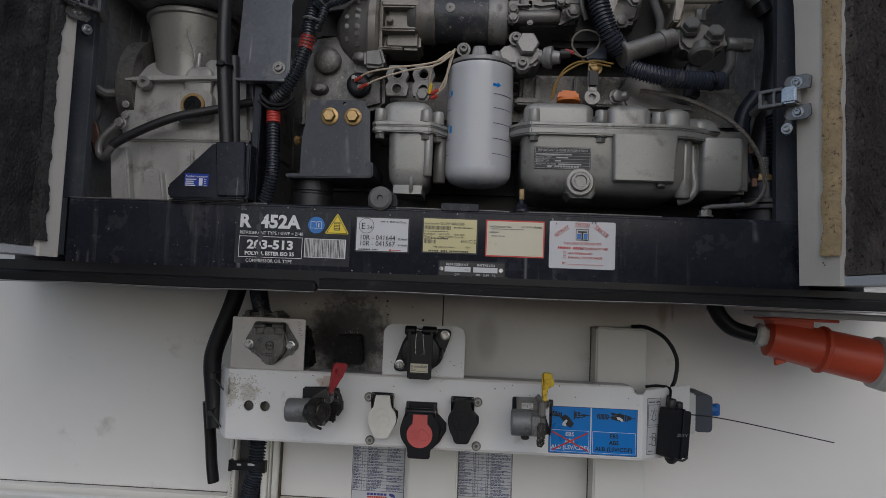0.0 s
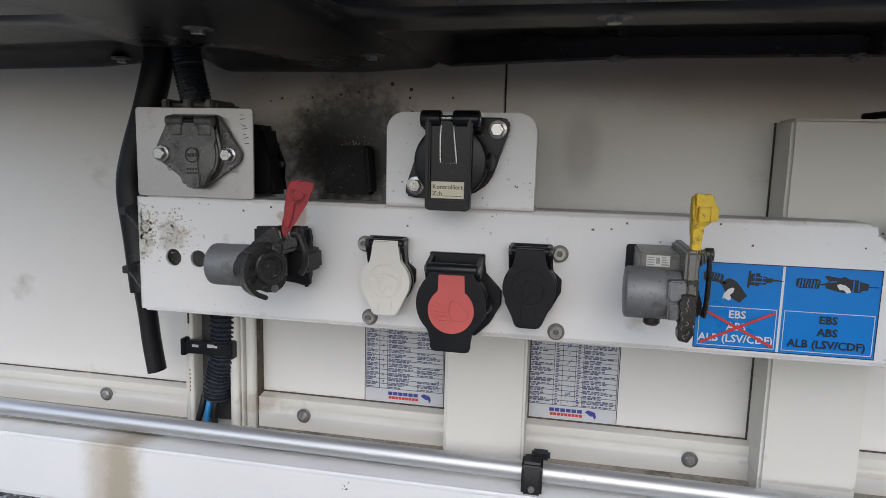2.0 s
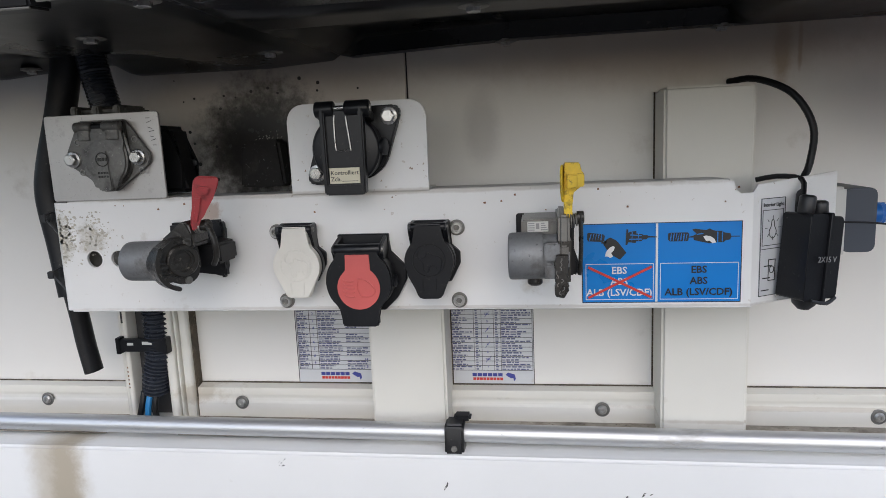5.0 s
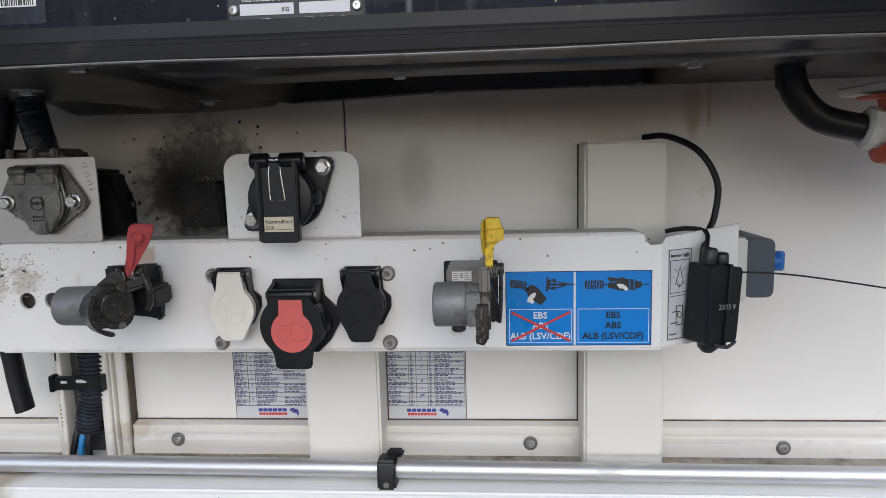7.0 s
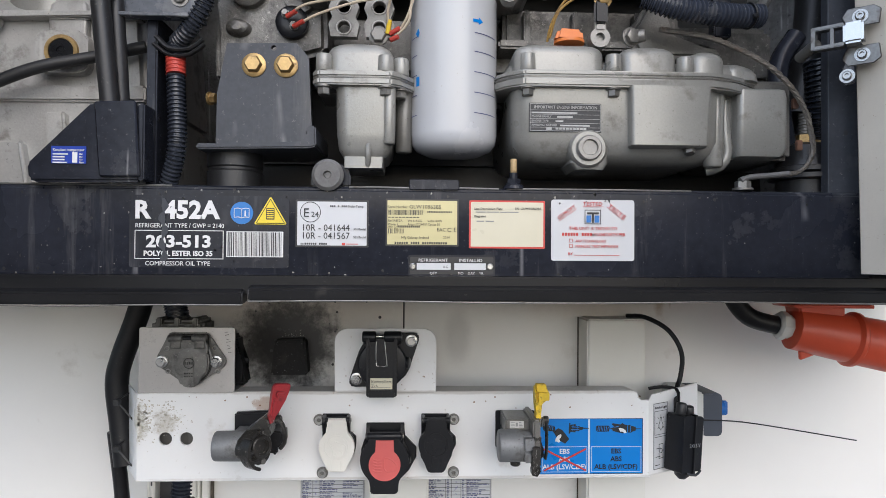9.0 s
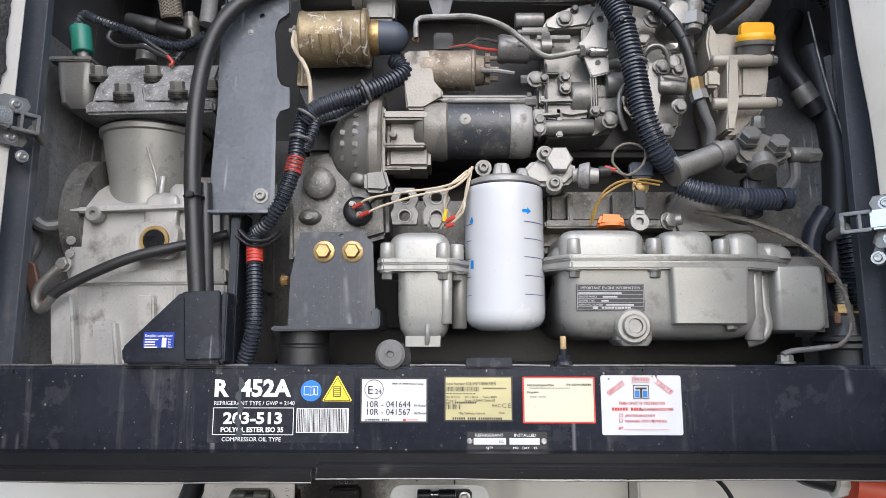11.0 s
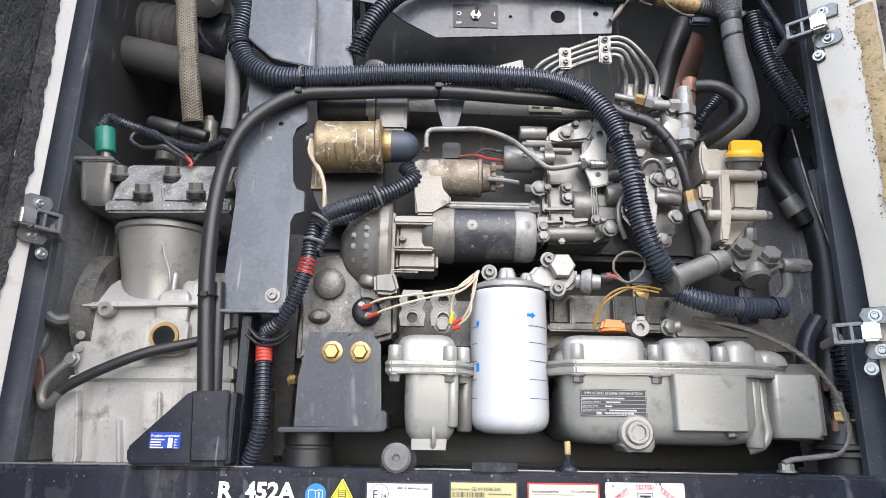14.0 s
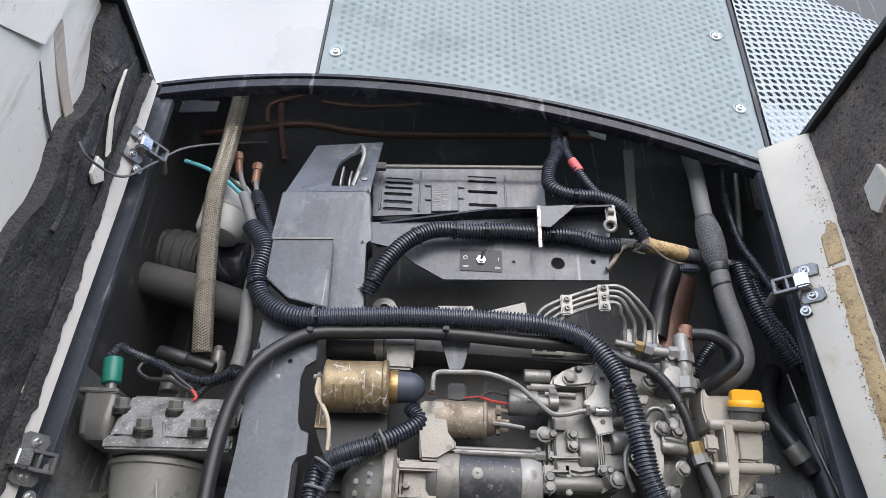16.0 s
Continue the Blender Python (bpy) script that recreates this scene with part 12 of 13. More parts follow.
# inlet manifold bar with a small yellow label, dark hose piece and clamps
man = thing("manifold", (-0.037, 1.200, 2.399), "grey cast inlet manifold with a small pale label", "manifold")
bm = bm_new()
prism(bm, [(-0.229, 2.377), (-0.121, 2.381), (0.014, 2.380), (0.148, 2.366), (0.138, 2.349), (0.004, 2.354), (-0.157, 2.358), (-0.229, 2.350)], 1.13, 1.22, 0.005, 3)
part("runner", bm, cast_dark, man)
bm = bm_new()
box(bm, (0.031, 1.126, 2.360), (0.085, 1.128, 2.379), 0.0003, 1)
mlab = part("label", bm, sheet_cream, man)
bars(mlab, ink_black, [(0.036, 2.365, 0.049, 2.369), (0.056, 2.365, 0.071, 2.369)], 1.1255)
bm = bm_new()
cyl(bm, (-0.316, 1.140, 2.363), (-0.230, 1.140, 2.363), 0.024, 20, bev=0.003)
part("rubber_sleeve", bm, rubber, man)
bm = bm_new()
cyl(bm, (-0.236, 1.140, 2.365), (-0.221, 1.140, 2.365), 0.0255, 24)
part("band_clamp", bm, zinc, man)
bm = bm_new()
cyl(bm, (-0.221, 1.140, 2.363), (-0.167, 1.140, 2.363), 0.024, 20, bev=0.003)
box(bm, (-0.213, 1.115, 2.318), (-0.169, 1.150, 2.359), 0.004)
part("elbow", bm, cast_dark, man)
bm = bm_new()
prism(bm, [(-0.125, 2.368), (-0.075, 2.368), (-0.085, 2.325), (-0.090, 2.316), (-0.110, 2.316), (-0.113, 2.330)], 1.106, 1.111, 0.001, 1)
part("triangle_stay", bm, plate_blue, man)
bm = bm_new()
prism(bm, [(-0.135, 2.445), (-0.067, 2.448), (-0.065, 2.426), (0.023, 2.464), (0.027, 2.431), (-0.133, 2.407)], 1.13, 1.18, 0.004, 2)
lathe(bm, (-0.226, 1.140, 2.436), (0, -1, 0), [(-0.01, 0.022), (0.002, 0.022), (0.002, 0.010), (-0.006, 0.0095)], 28)
part("upper_bracket", bm, cast_dark, man)
bm = bm_new()
box(bm, (-0.323, 1.200, 2.129), (0.319, 1.48, 2.384), 0.01)
part("head_casting", bm, black_dark, man)

# steel injection lines with clamp plates
inj = thing("injection_lines", (0.165, 1.120, 2.391), "four bent steel injection lines in clamp plates", "pipes")
for i in range(4):
    bm = bm_new()
    p0 = Vector((0.033, 1.110, 2.401)) + Vector((0.012 * i, 0, -0.006 * i))
    pts = [p0, Vector((0.047, 1.100, 2.431)) + Vector((0.006 * i, 0, -0.011 * i)), Vector((0.095, 1.090, 2.453)) + Vector((0, 0, -0.0105 * i)), Vector((0.156, 1.090, 2.476)) + Vector((0, 0, -0.0105 * i)), Vector((0.190, 1.090, 2.473)) + Vector((-0.004 * i, 0, -0.0105 * i)), Vector((0.222, 1.095, 2.441)) + Vector((-0.014 * i, 0, -0.004 * i)), Vector((0.241, 1.110, 2.417)) + Vector((-0.017 * i, 0, 0)), Vector((0.240, 1.120, 2.385)) + Vector((-0.017 * i, 0, 0))]
    sweep(bm, pts, 0.0038, 8, step=0.006)
    part("line", bm, zinc, inj)
for n_, x0, z0, hh in ((2, 0.085, 2.433, 0.019), (3, 0.150, 2.450, 0.025)):
    bm = bm_new()
    box(bm, (x0 - 0.010, 1.080, z0 - hh), (x0 + 0.010, 1.086, z0 + hh), 0.002)
    pl = part("clamp_plate", bm, zinc, inj)
    for k in range(n_):
        bm = bm_new()
        socket_screw(bm, (x0, 1.080, z0 + (k - (n_ - 1) / 2) * 0.017), (0, -1, 0), 0.0045, 0.005)
        part("screw", bm, cast_dark, pl)
for x0 in (0.192, 0.239):
    bm = bm_new()
    cyl(bm, (x0, 1.12, 2.355), (x0, 1.12, 2.381), 0.013, 6)
    part("line_nut", bm, cast_grey, inj)
bm = bm_new()
cyl(bm, (0.286, 1.120, 2.336), (0.299, 1.120, 2.420), 0.012, 16)
lathe(bm, (0.295, 1.120, 2.393), (0, 0, 1), [(0, 0.018), (0.012, 0.018), (0.014, 0.012), (0.022, 0.012)], 6)
tagged(part("leak_off_union", bm, copper), "brownish fuel union on the injection rail", "union")
bm = bm_new()
sweep(bm, [(0.305, 1.110, 2.403), (0.334, 1.100, 2.397), (0.364, 1.100, 2.377), (0.368, 1.100, 2.352), (0.350, 1.120, 2.334), (0.325, 1.150, 2.319)], 0.0105, 12)
tagged(part("return_hose", bm, rubber), "black looping return hose with a clip", "hose")
bm = bm_new()
sweep(bm, [(0.367, 1.150, 2.415), (0.329, 1.150, 2.370), (0.318, 1.170, 2.346)], 0.010, 12, ribs=0.005)
tagged(part("corrugated_loom", bm, loom_black), "short black corrugated loom behind the union", "loom")

# ---- upper bay: sheet metal boxes, controller, switch panel ----
ubx = thing("duct_box", (-0.342, 1.120, 2.428), "folded grey steel guard boxes over the belt", "guard")
bm = bm_new()
prism(bm, [(-0.433, 2.651), (-0.270, 2.663), (-0.258, 2.551), (-0.268, 2.548), (-0.258, 2.413), (-0.337, 2.409), (-0.435, 2.525), (-0.436, 2.549)], 1.100, 1.16, 0.002, 2)
part("front_sheet", bm, plate_blue, ubx)
bm = bm_new()
q = [Vector((-0.427, 1.100, 2.650)), Vector((-0.270, 1.100, 2.663)), Vector((-0.263, 1.180, 2.852)), Vector((-0.403, 1.180, 2.832))]
holed(bm, [(0, 0), (1, 0), (1, 1), (0, 1)], [[(0.52, 0.10), (0.80, 0.10), (0.815, 0.14), (0.80, 0.50), (0.75, 0.76), (0.70, 0.82), (0.58, 0.76), (0.49, 0.60), (0.475, 0.50), (0.50, 0.14)]], 0.0, 0.004)
for v in bm.verts:
    a, d, c = v.co.x, v.co.y, v.co.z
    v.co = (q[0].lerp(q[1], a)).lerp(q[3].lerp(q[2], a), c) + Vector((0, d, -d))
part("sloping_lid", bm, plate_blue, ubx)
bm = bm_new()
prism(bm, [(-0.426, 2.533), (-0.322, 2.539), (-0.316, 2.403), (-0.383, 2.418), (-0.425, 2.454)], 1.076, 1.1003, 0.0015, 2)
small = part("small_box", bm, plate_blue, ubx, "blue-grey scratched cover box")
bm = bm_new()
prism(bm, [(-0.425, 2.533), (-0.321, 2.539), (-0.321, 2.535), (-0.425, 2.529)], 1.0735, 1.0765, 0.0008, 1)
part("top_fold", bm, cast_dark, small, "worn bare fold of the cover")
for dx, dz in [(-0.273, 2.549), (-0.269, 2.455), (-0.273, 2.662)]:
    bm = bm_new()
    socket_screw(bm, (dx, 1.100, dz), (0, -1, 0), 0.0035, 0.004)
    part("screw", bm, cast_dark, ubx)
bm = bm_new()
zk = 2.699
for a, h in ((0.0, 0.050), (0.017, 0.040)):
    x0 = -0.332 + a
    prism(bm, [(1.130, zk - 0.02), (1.127, zk + 0.010), (1.140, zk + h), (1.150, zk + h), (1.156, zk - 0.02)], x0 - 0.002, x0 + 0.002, 0.0005, 1, axis="x")
sweep(bm, [(-0.306, 1.120, 2.686), (-0.298, 1.118, 2.720), (-0.291, 1.118, 2.763), (-0.299, 1.120, 2.789), (-0.313, 1.130, 2.778)], 0.005, 10)
bolt(bm, (-0.285, 1.120, 2.701), (0, -1, 0.4), 0.007, 0.006)
part("latch", bm, zinc, ubx)

ctl = thing("control_box", (-0.132, 1.200, 2.658), "black ribbed control box with slots behind a bracket", "control box")
bm = bm_new()
slots = [rounded(xa, za, xb, zb, min(0.004, (zb - za) * 0.49), 4) for xa, za, xb, zb in ((-0.249, 2.751, -0.194, 2.755), (-0.250, 2.739, -0.193, 2.745), (-0.250, 2.726, -0.193, 2.732), (-0.250, 2.710, -0.193, 2.718), (-0.249, 2.691, -0.191, 2.699), (-0.249, 2.673, -0.191, 2.681), (-0.080, 2.766, -0.021, 2.770), (-0.080, 2.753, -0.021, 2.759), (-0.080, 2.726, -0.019, 2.734), (-0.078, 2.693, -0.020, 2.701))]
holed(bm, [(-0.268, 2.657), (0.079, 2.696), (0.077, 2.796), (-0.278, 2.777)], slots, 1.176, 1.180)
part("front_sheet", bm, plate_blue, ctl)
bm = bm_new()
prism(bm, [(-0.278, 2.777), (0.077, 2.793), (0.079, 2.696), (-0.268, 2.657)], 1.198, 1.30, 0.004, 2)
part("case", bm, black_dark, ctl)
bm = bm_new()
prism(bm, [(-0.156, 2.742), (-0.101, 2.747), (-0.098, 2.677), (-0.152, 2.672)], 1.1705, 1.1762, 0.001, 1)
for (xa, za), (xb, zb) in (((-0.168, 2.736), (-0.087, 2.749)), ((-0.166, 2.701), (-0.153, 2.709)), ((-0.100, 2.709), (-0.087, 2.717))):
    box(bm, (xa, 1.1720, za), (xb, 1.1762, zb), 0.0012)
plate_ = part("nameplate", bm, plate_blue, ctl)
for i in range(11):
    for xa, w in ((0.004, 0.012), (0.021, 0.011 - 0.004 * (i % 3 == 1))):
        if (i * 7 + int(xa * 1000)) % 4:
            bm = bm_new()
            box(bm, (-0.153 + xa, 1.1697, 2.728 - i * 0.0045), (-0.153 + xa + w, 1.1706, 2.728 - i * 0.0045 + 0.0016))
            part("raised_line", bm, cast_dark, plate_)
for xa, w in ((-0.179, 0.004), (-0.259, 0.005), (-0.004, 0.004)):
    bm = bm_new()
    prism(bm, [(xa, 2.672), (xa + w, 2.673), (xa + w - 0.001, 2.776), (xa - 0.001, 2.775)], 1.1735, 1.1762, 0.001, 1)
    part("press_rib", bm, plate_blue, ctl)
bm = bm_new()
cyl(bm, (-0.275, 1.150, 2.761), (0.077, 1.150, 2.781), 0.0045, 10)
cyl(bm, (-0.270, 1.150, 2.761), (-0.249, 1.150, 2.762), 0.009, 6)
tagged(part("tie_rod", bm, cast_dark), "thin dark tie rod above the control box", "rod")

sp = thing("switch_panel", (-0.048, 1.120, 2.495), "grey steel bracket panel with a toggle switch and a round hole", "panel")
bm = bm_new()
holed(bm, [(-0.265, 2.603), (0.191, 2.651), (0.173, 2.505), (-0.124, 2.490), (-0.181, 2.522), (-0.214, 2.550), (-0.261, 2.560)], [disc(*(0.083, 2.535), 0.0125, 28), disc(*(0.002, 2.533), 0.0032, 12), disc(*(0.148, 2.542), 0.005, 12)], 1.118, 1.122)
part("sheet", bm, plate_blue, sp)
bm = bm_new()
q = [Vector((-0.265, 1.120, 2.603)), Vector((0.191, 1.120, 2.653)), Vector((0.181, 1.075, 2.642)), Vector((0.041, 1.075, 2.627)), Vector((-0.040, 1.095, 2.635))]
vs = [bm.verts.new(v) for v in q] + [bm.verts.new(v + Vector((0, 0, -0.004))) for v in q]
bm.faces.new(vs[:5])
bm.faces.new(vs[5:][::-1])
for i in range(5):
    j = (i + 1) % 5
    bm.faces.new((vs[i], vs[j], vs[5 + j], vs[5 + i]))
part("shelf", bm, black_frame, sp)
bm = bm_new()
q = [Vector((0.042, 1.072, 2.627)), Vector((0.114, 1.072, 2.635)), Vector((0.064, 1.072, 2.583)), Vector((0.040, 1.072, 2.584))]
vs = [bm.verts.new(v) for v in q] + [bm.verts.new(v + Vector((0, 0.004, 0))) for v in q]
for f in ((0, 1, 2, 3), (7, 6, 5, 4), (0, 4, 5, 1), (1, 5, 6, 2), (2, 6, 7, 3), (3, 7, 4, 0)):
    bm.faces.new([vs[i] for i in f])
part("gusset", bm, plate_blue, sp)
bm = bm_new()
box(bm, (0.0405, 1.070, 2.538), (0.0468, 1.075, 2.628), 0.001)
part("strap", bm, strap_steel, sp, "bright steel strap rusty at its foot")
a_, b_ = (-0.096, 2.510), (-0.019, 2.555)
bm = bm_new()
prism(bm, rounded(a_[0], a_[1], b_[0], b_[1], 0.001, 2), 1.1165, 1.118)
swp = part("switch_plate", bm, black_frame, sp, "dark switch plate")
tx, tz = (a_[0] + b_[0]) / 2, (a_[1] + b_[1]) / 2
bm = bm_new()
lathe(bm, (tx, 1.1165, tz), (0, -1, 0), [(0, 0.009), (0.004, 0.009), (0.004, 0.006), (0.008, 0.006)], 6)
sweep(bm, [(tx, 1.110, tz), (tx + 0.004, 1.095, tz + 0.010)], 0.003, 8)
part("toggle", bm, steel, swp, "steel toggle")
bm = bm_new()
ring(bm, (a_[0] + 0.010, 1.1160, tz + 0.004), (0, 1, 0), 0.0035, 0.0008, 18, 5)
part("zero_mark", bm, ink_white, swp)
letters("OFF", (a_[0] + 0.005, 1.1160, a_[1] + 0.006), 0.006, ink_white, swp)
letters("I", (b_[0] - 0.008, 1.1160, tz), 0.010, ink_white, swp)
letters("ON", (b_[0] - 0.013, 1.1160, a_[1] + 0.006), 0.006, ink_white, swp)
bm = bm_new()
cyl(bm, (0.173, 1.080, 2.629), (0.184, 1.080, 2.629), 0.008, 14)
ring(bm, (0.175, 1.080, 2.597), (0, 1, 0.3), 0.010, 0.004, 20, 8)
box(bm, (0.170, 1.080, 2.603), (0.189, 1.090, 2.646), 0.002)
tagged(part("shackle", bm, zinc), "small steel shackle at the end of the shelf", "shackle")

loom([(-0.253, 1.100, 2.445), (-0.242, 1.090, 2.473), (-0.220, 1.085, 2.511), (-0.188, 1.085, 2.548), (-0.143, 1.090, 2.575), (-0.082, 1.095, 2.579), (-0.009, 1.100, 2.587), (0.054, 1.100, 2.585), (0.116, 1.100, 2.582), (0.158, 1.105, 2.573), (0.196, 1.110, 2.574)], 0.0155, 0.0056, "black corrugated loom across the switch panel", ties=(0.04, 0.27, 0.42, 0.53, 0.76))
loom([(0.109, 1.160, 2.887), (0.096, 1.120, 2.798), (0.074, 1.100, 2.737), (0.073, 1.090, 2.688), (0.110, 1.090, 2.669), (0.163, 1.090, 2.667), (0.204, 1.090, 2.647), (0.230, 1.100, 2.614), (0.246, 1.110, 2.590)], 0.0138, 0.0056, "black corrugated loom bending past the control box", ties=(0.12, 0.62))
rl = loom([(0.127, 1.160, 2.881), (0.114, 1.120, 2.807), (0.128, 1.100, 2.744), (0.146, 1.095, 2.703), (0.162, 1.090, 2.674)], 0.0085, 0.0055, "thin black corrugated loom with red tape")
bm = bm_new()
sweep(bm, [(0.121, 1.103, 2.764), (0.134, 1.098, 2.733)], 0.0095, 12, ribs=0.0055, depth=0.06)
part("red_tape", bm, red_lid, rl, "faded red tape")
bm = bm_new()
sweep(bm, [(0.196, 1.140, 2.597), (0.238, 1.150, 2.603), (0.273, 1.160, 2.609), (0.311, 1.170, 2.608), (0.352, 1.180, 2.609), (0.383, 1.185, 2.606), (0.423, 1.190, 2.597), (0.449, 1.190, 2.589)], 0.0125, 14, ribs=0.0054, depth=0.08)
tw = tagged(part("taped_loom", bm, grey_hose), "grey and tan taped cable bundle behind the netted hose", "loom")
bm = bm_new()
sweep(bm, [(0.267, 1.158, 2.612), (0.280, 1.160, 2.609), (0.316, 1.168, 2.607), (0.348, 1.176, 2.606)], 0.0148, 14, ribs=0.009, depth=0.05)
part("tan_tape", bm, tape_tan, tw, "dusty tan tape")
bm = bm_new()
sweep(bm, [(0.436, 1.185, 2.590), (0.464, 1.180, 2.572), (0.488, 1.170, 2.553), (0.502, 1.150, 2.522)], 0.0125, 12, ribs=0.006, depth=0.10)
part("black_tape", bm, rubber, tw, "black tape")
for pts, r in (([(0.237, 1.140, 2.599), (0.206, 1.125, 2.577), (0.184, 1.110, 2.541), (0.170, 1.110, 2.524)], 0.0042), ([(0.228, 1.130, 2.585), (0.237, 1.125, 2.594), (0.267, 1.140, 2.596), (0.290, 1.150, 2.583), (0.316, 1.160, 2.575), (0.337, 1.165, 2.576)], 0.0022), ([(0.260, 1.130, 2.629), (0.255, 1.130, 2.603), (0.240, 1.128, 2.582), (0.229, 1.128, 2.577), (0.253, 1.140, 2.578)], 0.0022)):
    bm = bm_new()
    sweep(bm, pts, r, 8)
    tagged(part("loose_wire", bm, wire_dusty), "dusty loose wire round the taped bundle", "wire", "loose wires")
bm = bm_new()
box(bm, (0.339, 1.185, 2.574), (0.378, 1.199, 2.591), 0.003)
box(bm, (0.345, 1.182, 2.576), (0.369, 1.196, 2.585), 0.001)
tagged(part("plug_connector", bm, box_slate), "dark inline plug connector behind the netted hose", "connector")

# big grey pipe at the right with a wrapped middle
pipe = thing("exhaust_pipe", (0.394, 1.180, 2.333), "grey large hose with a netted middle section", "hose")
bm = bm_new()
sweep(bm, [(0.407, 1.200, 2.910), (0.404, 1.190, 2.862), (0.402, 1.175, 2.803), (0.394, 1.160, 2.733), (0.389, 1.150, 2.666)], 0.0165, 20)
part("upper_hose", bm, grey_hose, pipe)
bm = bm_new()
mid = spline([(0.389, 1.150, 2.670), (0.389, 1.145, 2.634), (0.390, 1.143, 2.600), (0.392, 1.143, 2.563)], 0.006)
rows, girth = [], []
for i, p in enumerate(mid):
    k = i / (len(mid) - 1)
    r_ = 0.0165 + 0.0075 * math.sin(math.pi * min(1.0, k * 0.9 + 0.06)) ** 0.8
    girth.append(r_)
    rows.append([bm.verts.new(p + Vector((math.cos(a), math.sin(a), 0)) * r_) for a in [math.pi * j / 12 for j in range(24)]])
for a, b in zip(rows, rows[1:]):
    for j in range(24):
        bm.faces.new((a[j], a[(j + 1) % 24], b[(j + 1) % 24], b[j]))
net_ = part("netted_sleeve", bm, sleeve_net, pipe, "dark netted sleeve")
bm = bm_new()
for i in range(1, len(rows) - 1):
    for j in range(24):
        p, a = mid[i], math.pi * (j + 0.5 * (i % 2)) / 12
        r_ = girth[i]
        e1, e2, e3 = Vector((-math.sin(a), math.cos(a), 0)), Vector((0, 0, 1)), Vector((math.cos(a), math.sin(a), 0))
        c = p + e3 * (r_ - 0.0004)
        vs = [bm.verts.new(c + e1 * u + e2 * w + e3 * h) for u, w, h in ((-0.0022, 0, 0), (0, -0.0027, 0), (0.0022, 0, 0), (0, 0.0027, 0), (0, 0, 0.0016))]
        for k in range(4):
            bm.faces.new((vs[k], vs[(k + 1) % 4], vs[4]))
tagged(part("net_knot", bm, grey_hose, net_), kind="stuff")
bm = bm_new()
sweep(bm, [(0.392, 1.143, 2.565), (0.392, 1.143, 2.517), (0.396, 1.145, 2.481), (0.402, 1.147, 2.454), (0.408, 1.150, 2.417), (0.411, 1.155, 2.385), (0.403, 1.165, 2.361), (0.382, 1.180, 2.347), (0.358, 1.200, 2.340)], 0.0175, 22, ribs=0.0048, depth=0.018)
part("lower_hose", bm, grey_hose, pipe)
for p, q in (((0.389, 1.150, 2.675), (0.390, 1.150, 2.663)), ((0.391, 1.143, 2.560), (0.392, 1.143, 2.546)), ((0.391, 1.143, 2.521), (0.392, 1.143, 2.516))):
    bm = bm_new()
    cyl(bm, p, q, 0.0188, 26, bev=0.001)
    part("band", bm, rubber, pipe)
loom([(0.476, 1.200, 2.859), (0.457, 1.180, 2.737), (0.461, 1.170, 2.634), (0.475, 1.150, 2.559), (0.480, 1.130, 2.507)], 0.0075, 0.005, "thin black corrugated loom at the side of the bay")
loom([(0.434, 1.150, 2.569), (0.446, 1.150, 2.498), (0.464, 1.150, 2.442), (0.505, 1.160, 2.378)], 0.0155, 0.0056, "black corrugated loom pair at the bay side")
loom([(0.459, 1.160, 2.540), (0.475, 1.160, 2.470), (0.496, 1.160, 2.426), (0.527, 1.170, 2.367)], 0.0140, 0.0056, "black corrugated loom pair at the bay side")
bm = bm_new()
sweep(bm, [(0.517, 1.220, 2.862), (0.492, 1.220, 2.681)], 0.006, 8)
tagged(part("steel_rod", bm, cast_dark), "thin steel rod at the bay side", "rod")
bm = bm_new()
prism(bm, [(0.282, 2.927), (0.306, 2.929), (0.290, 2.694), (0.271, 2.693)], 1.25, 1.26)
tagged(part("flat_stay", bm, cast_dark), "upright flat steel stay", "stay")
bm = bm_new()
cyl(bm, (0.388, 1.320, 2.622), (0.303, 1.300, 2.371), 0.035, 20)
tagged(part("rusty_pipe", bm, copper_dull), "rusty brown upright pipe behind the engine", "pipe")
bm = bm_new()
sweep(bm, [(0.365, 1.280, 2.640), (0.327, 1.280, 2.545), (0.305, 1.280, 2.468)], 0.022, 14)
tagged(part("dark_pipe", bm, rubber), "dark sloping pipe behind the engine", "pipe")

# left upper bay: braided hose, expansion bottle, air hose
bm = bm_new()
sweep(bm, [(-0.595, 1.200, 2.965), (-0.586, 1.180, 2.817), (-0.580, 1.160, 2.684), (-0.566, 1.160, 2.554), (-0.547, 1.160, 2.437), (-0.538, 1.180, 2.354)], 0.0165, 18)
bh = tagged(part("braided_hose", bm, braid_core), "tan braided steel hose", "hose")
bm = bm_new()
sweep(bm, [(-0.598, 1.205, 2.987), (-0.594, 1.200, 2.939)], 0.0185, 18)
part("ferrule", bm, grey_hose, bh, "grey end ferrule")
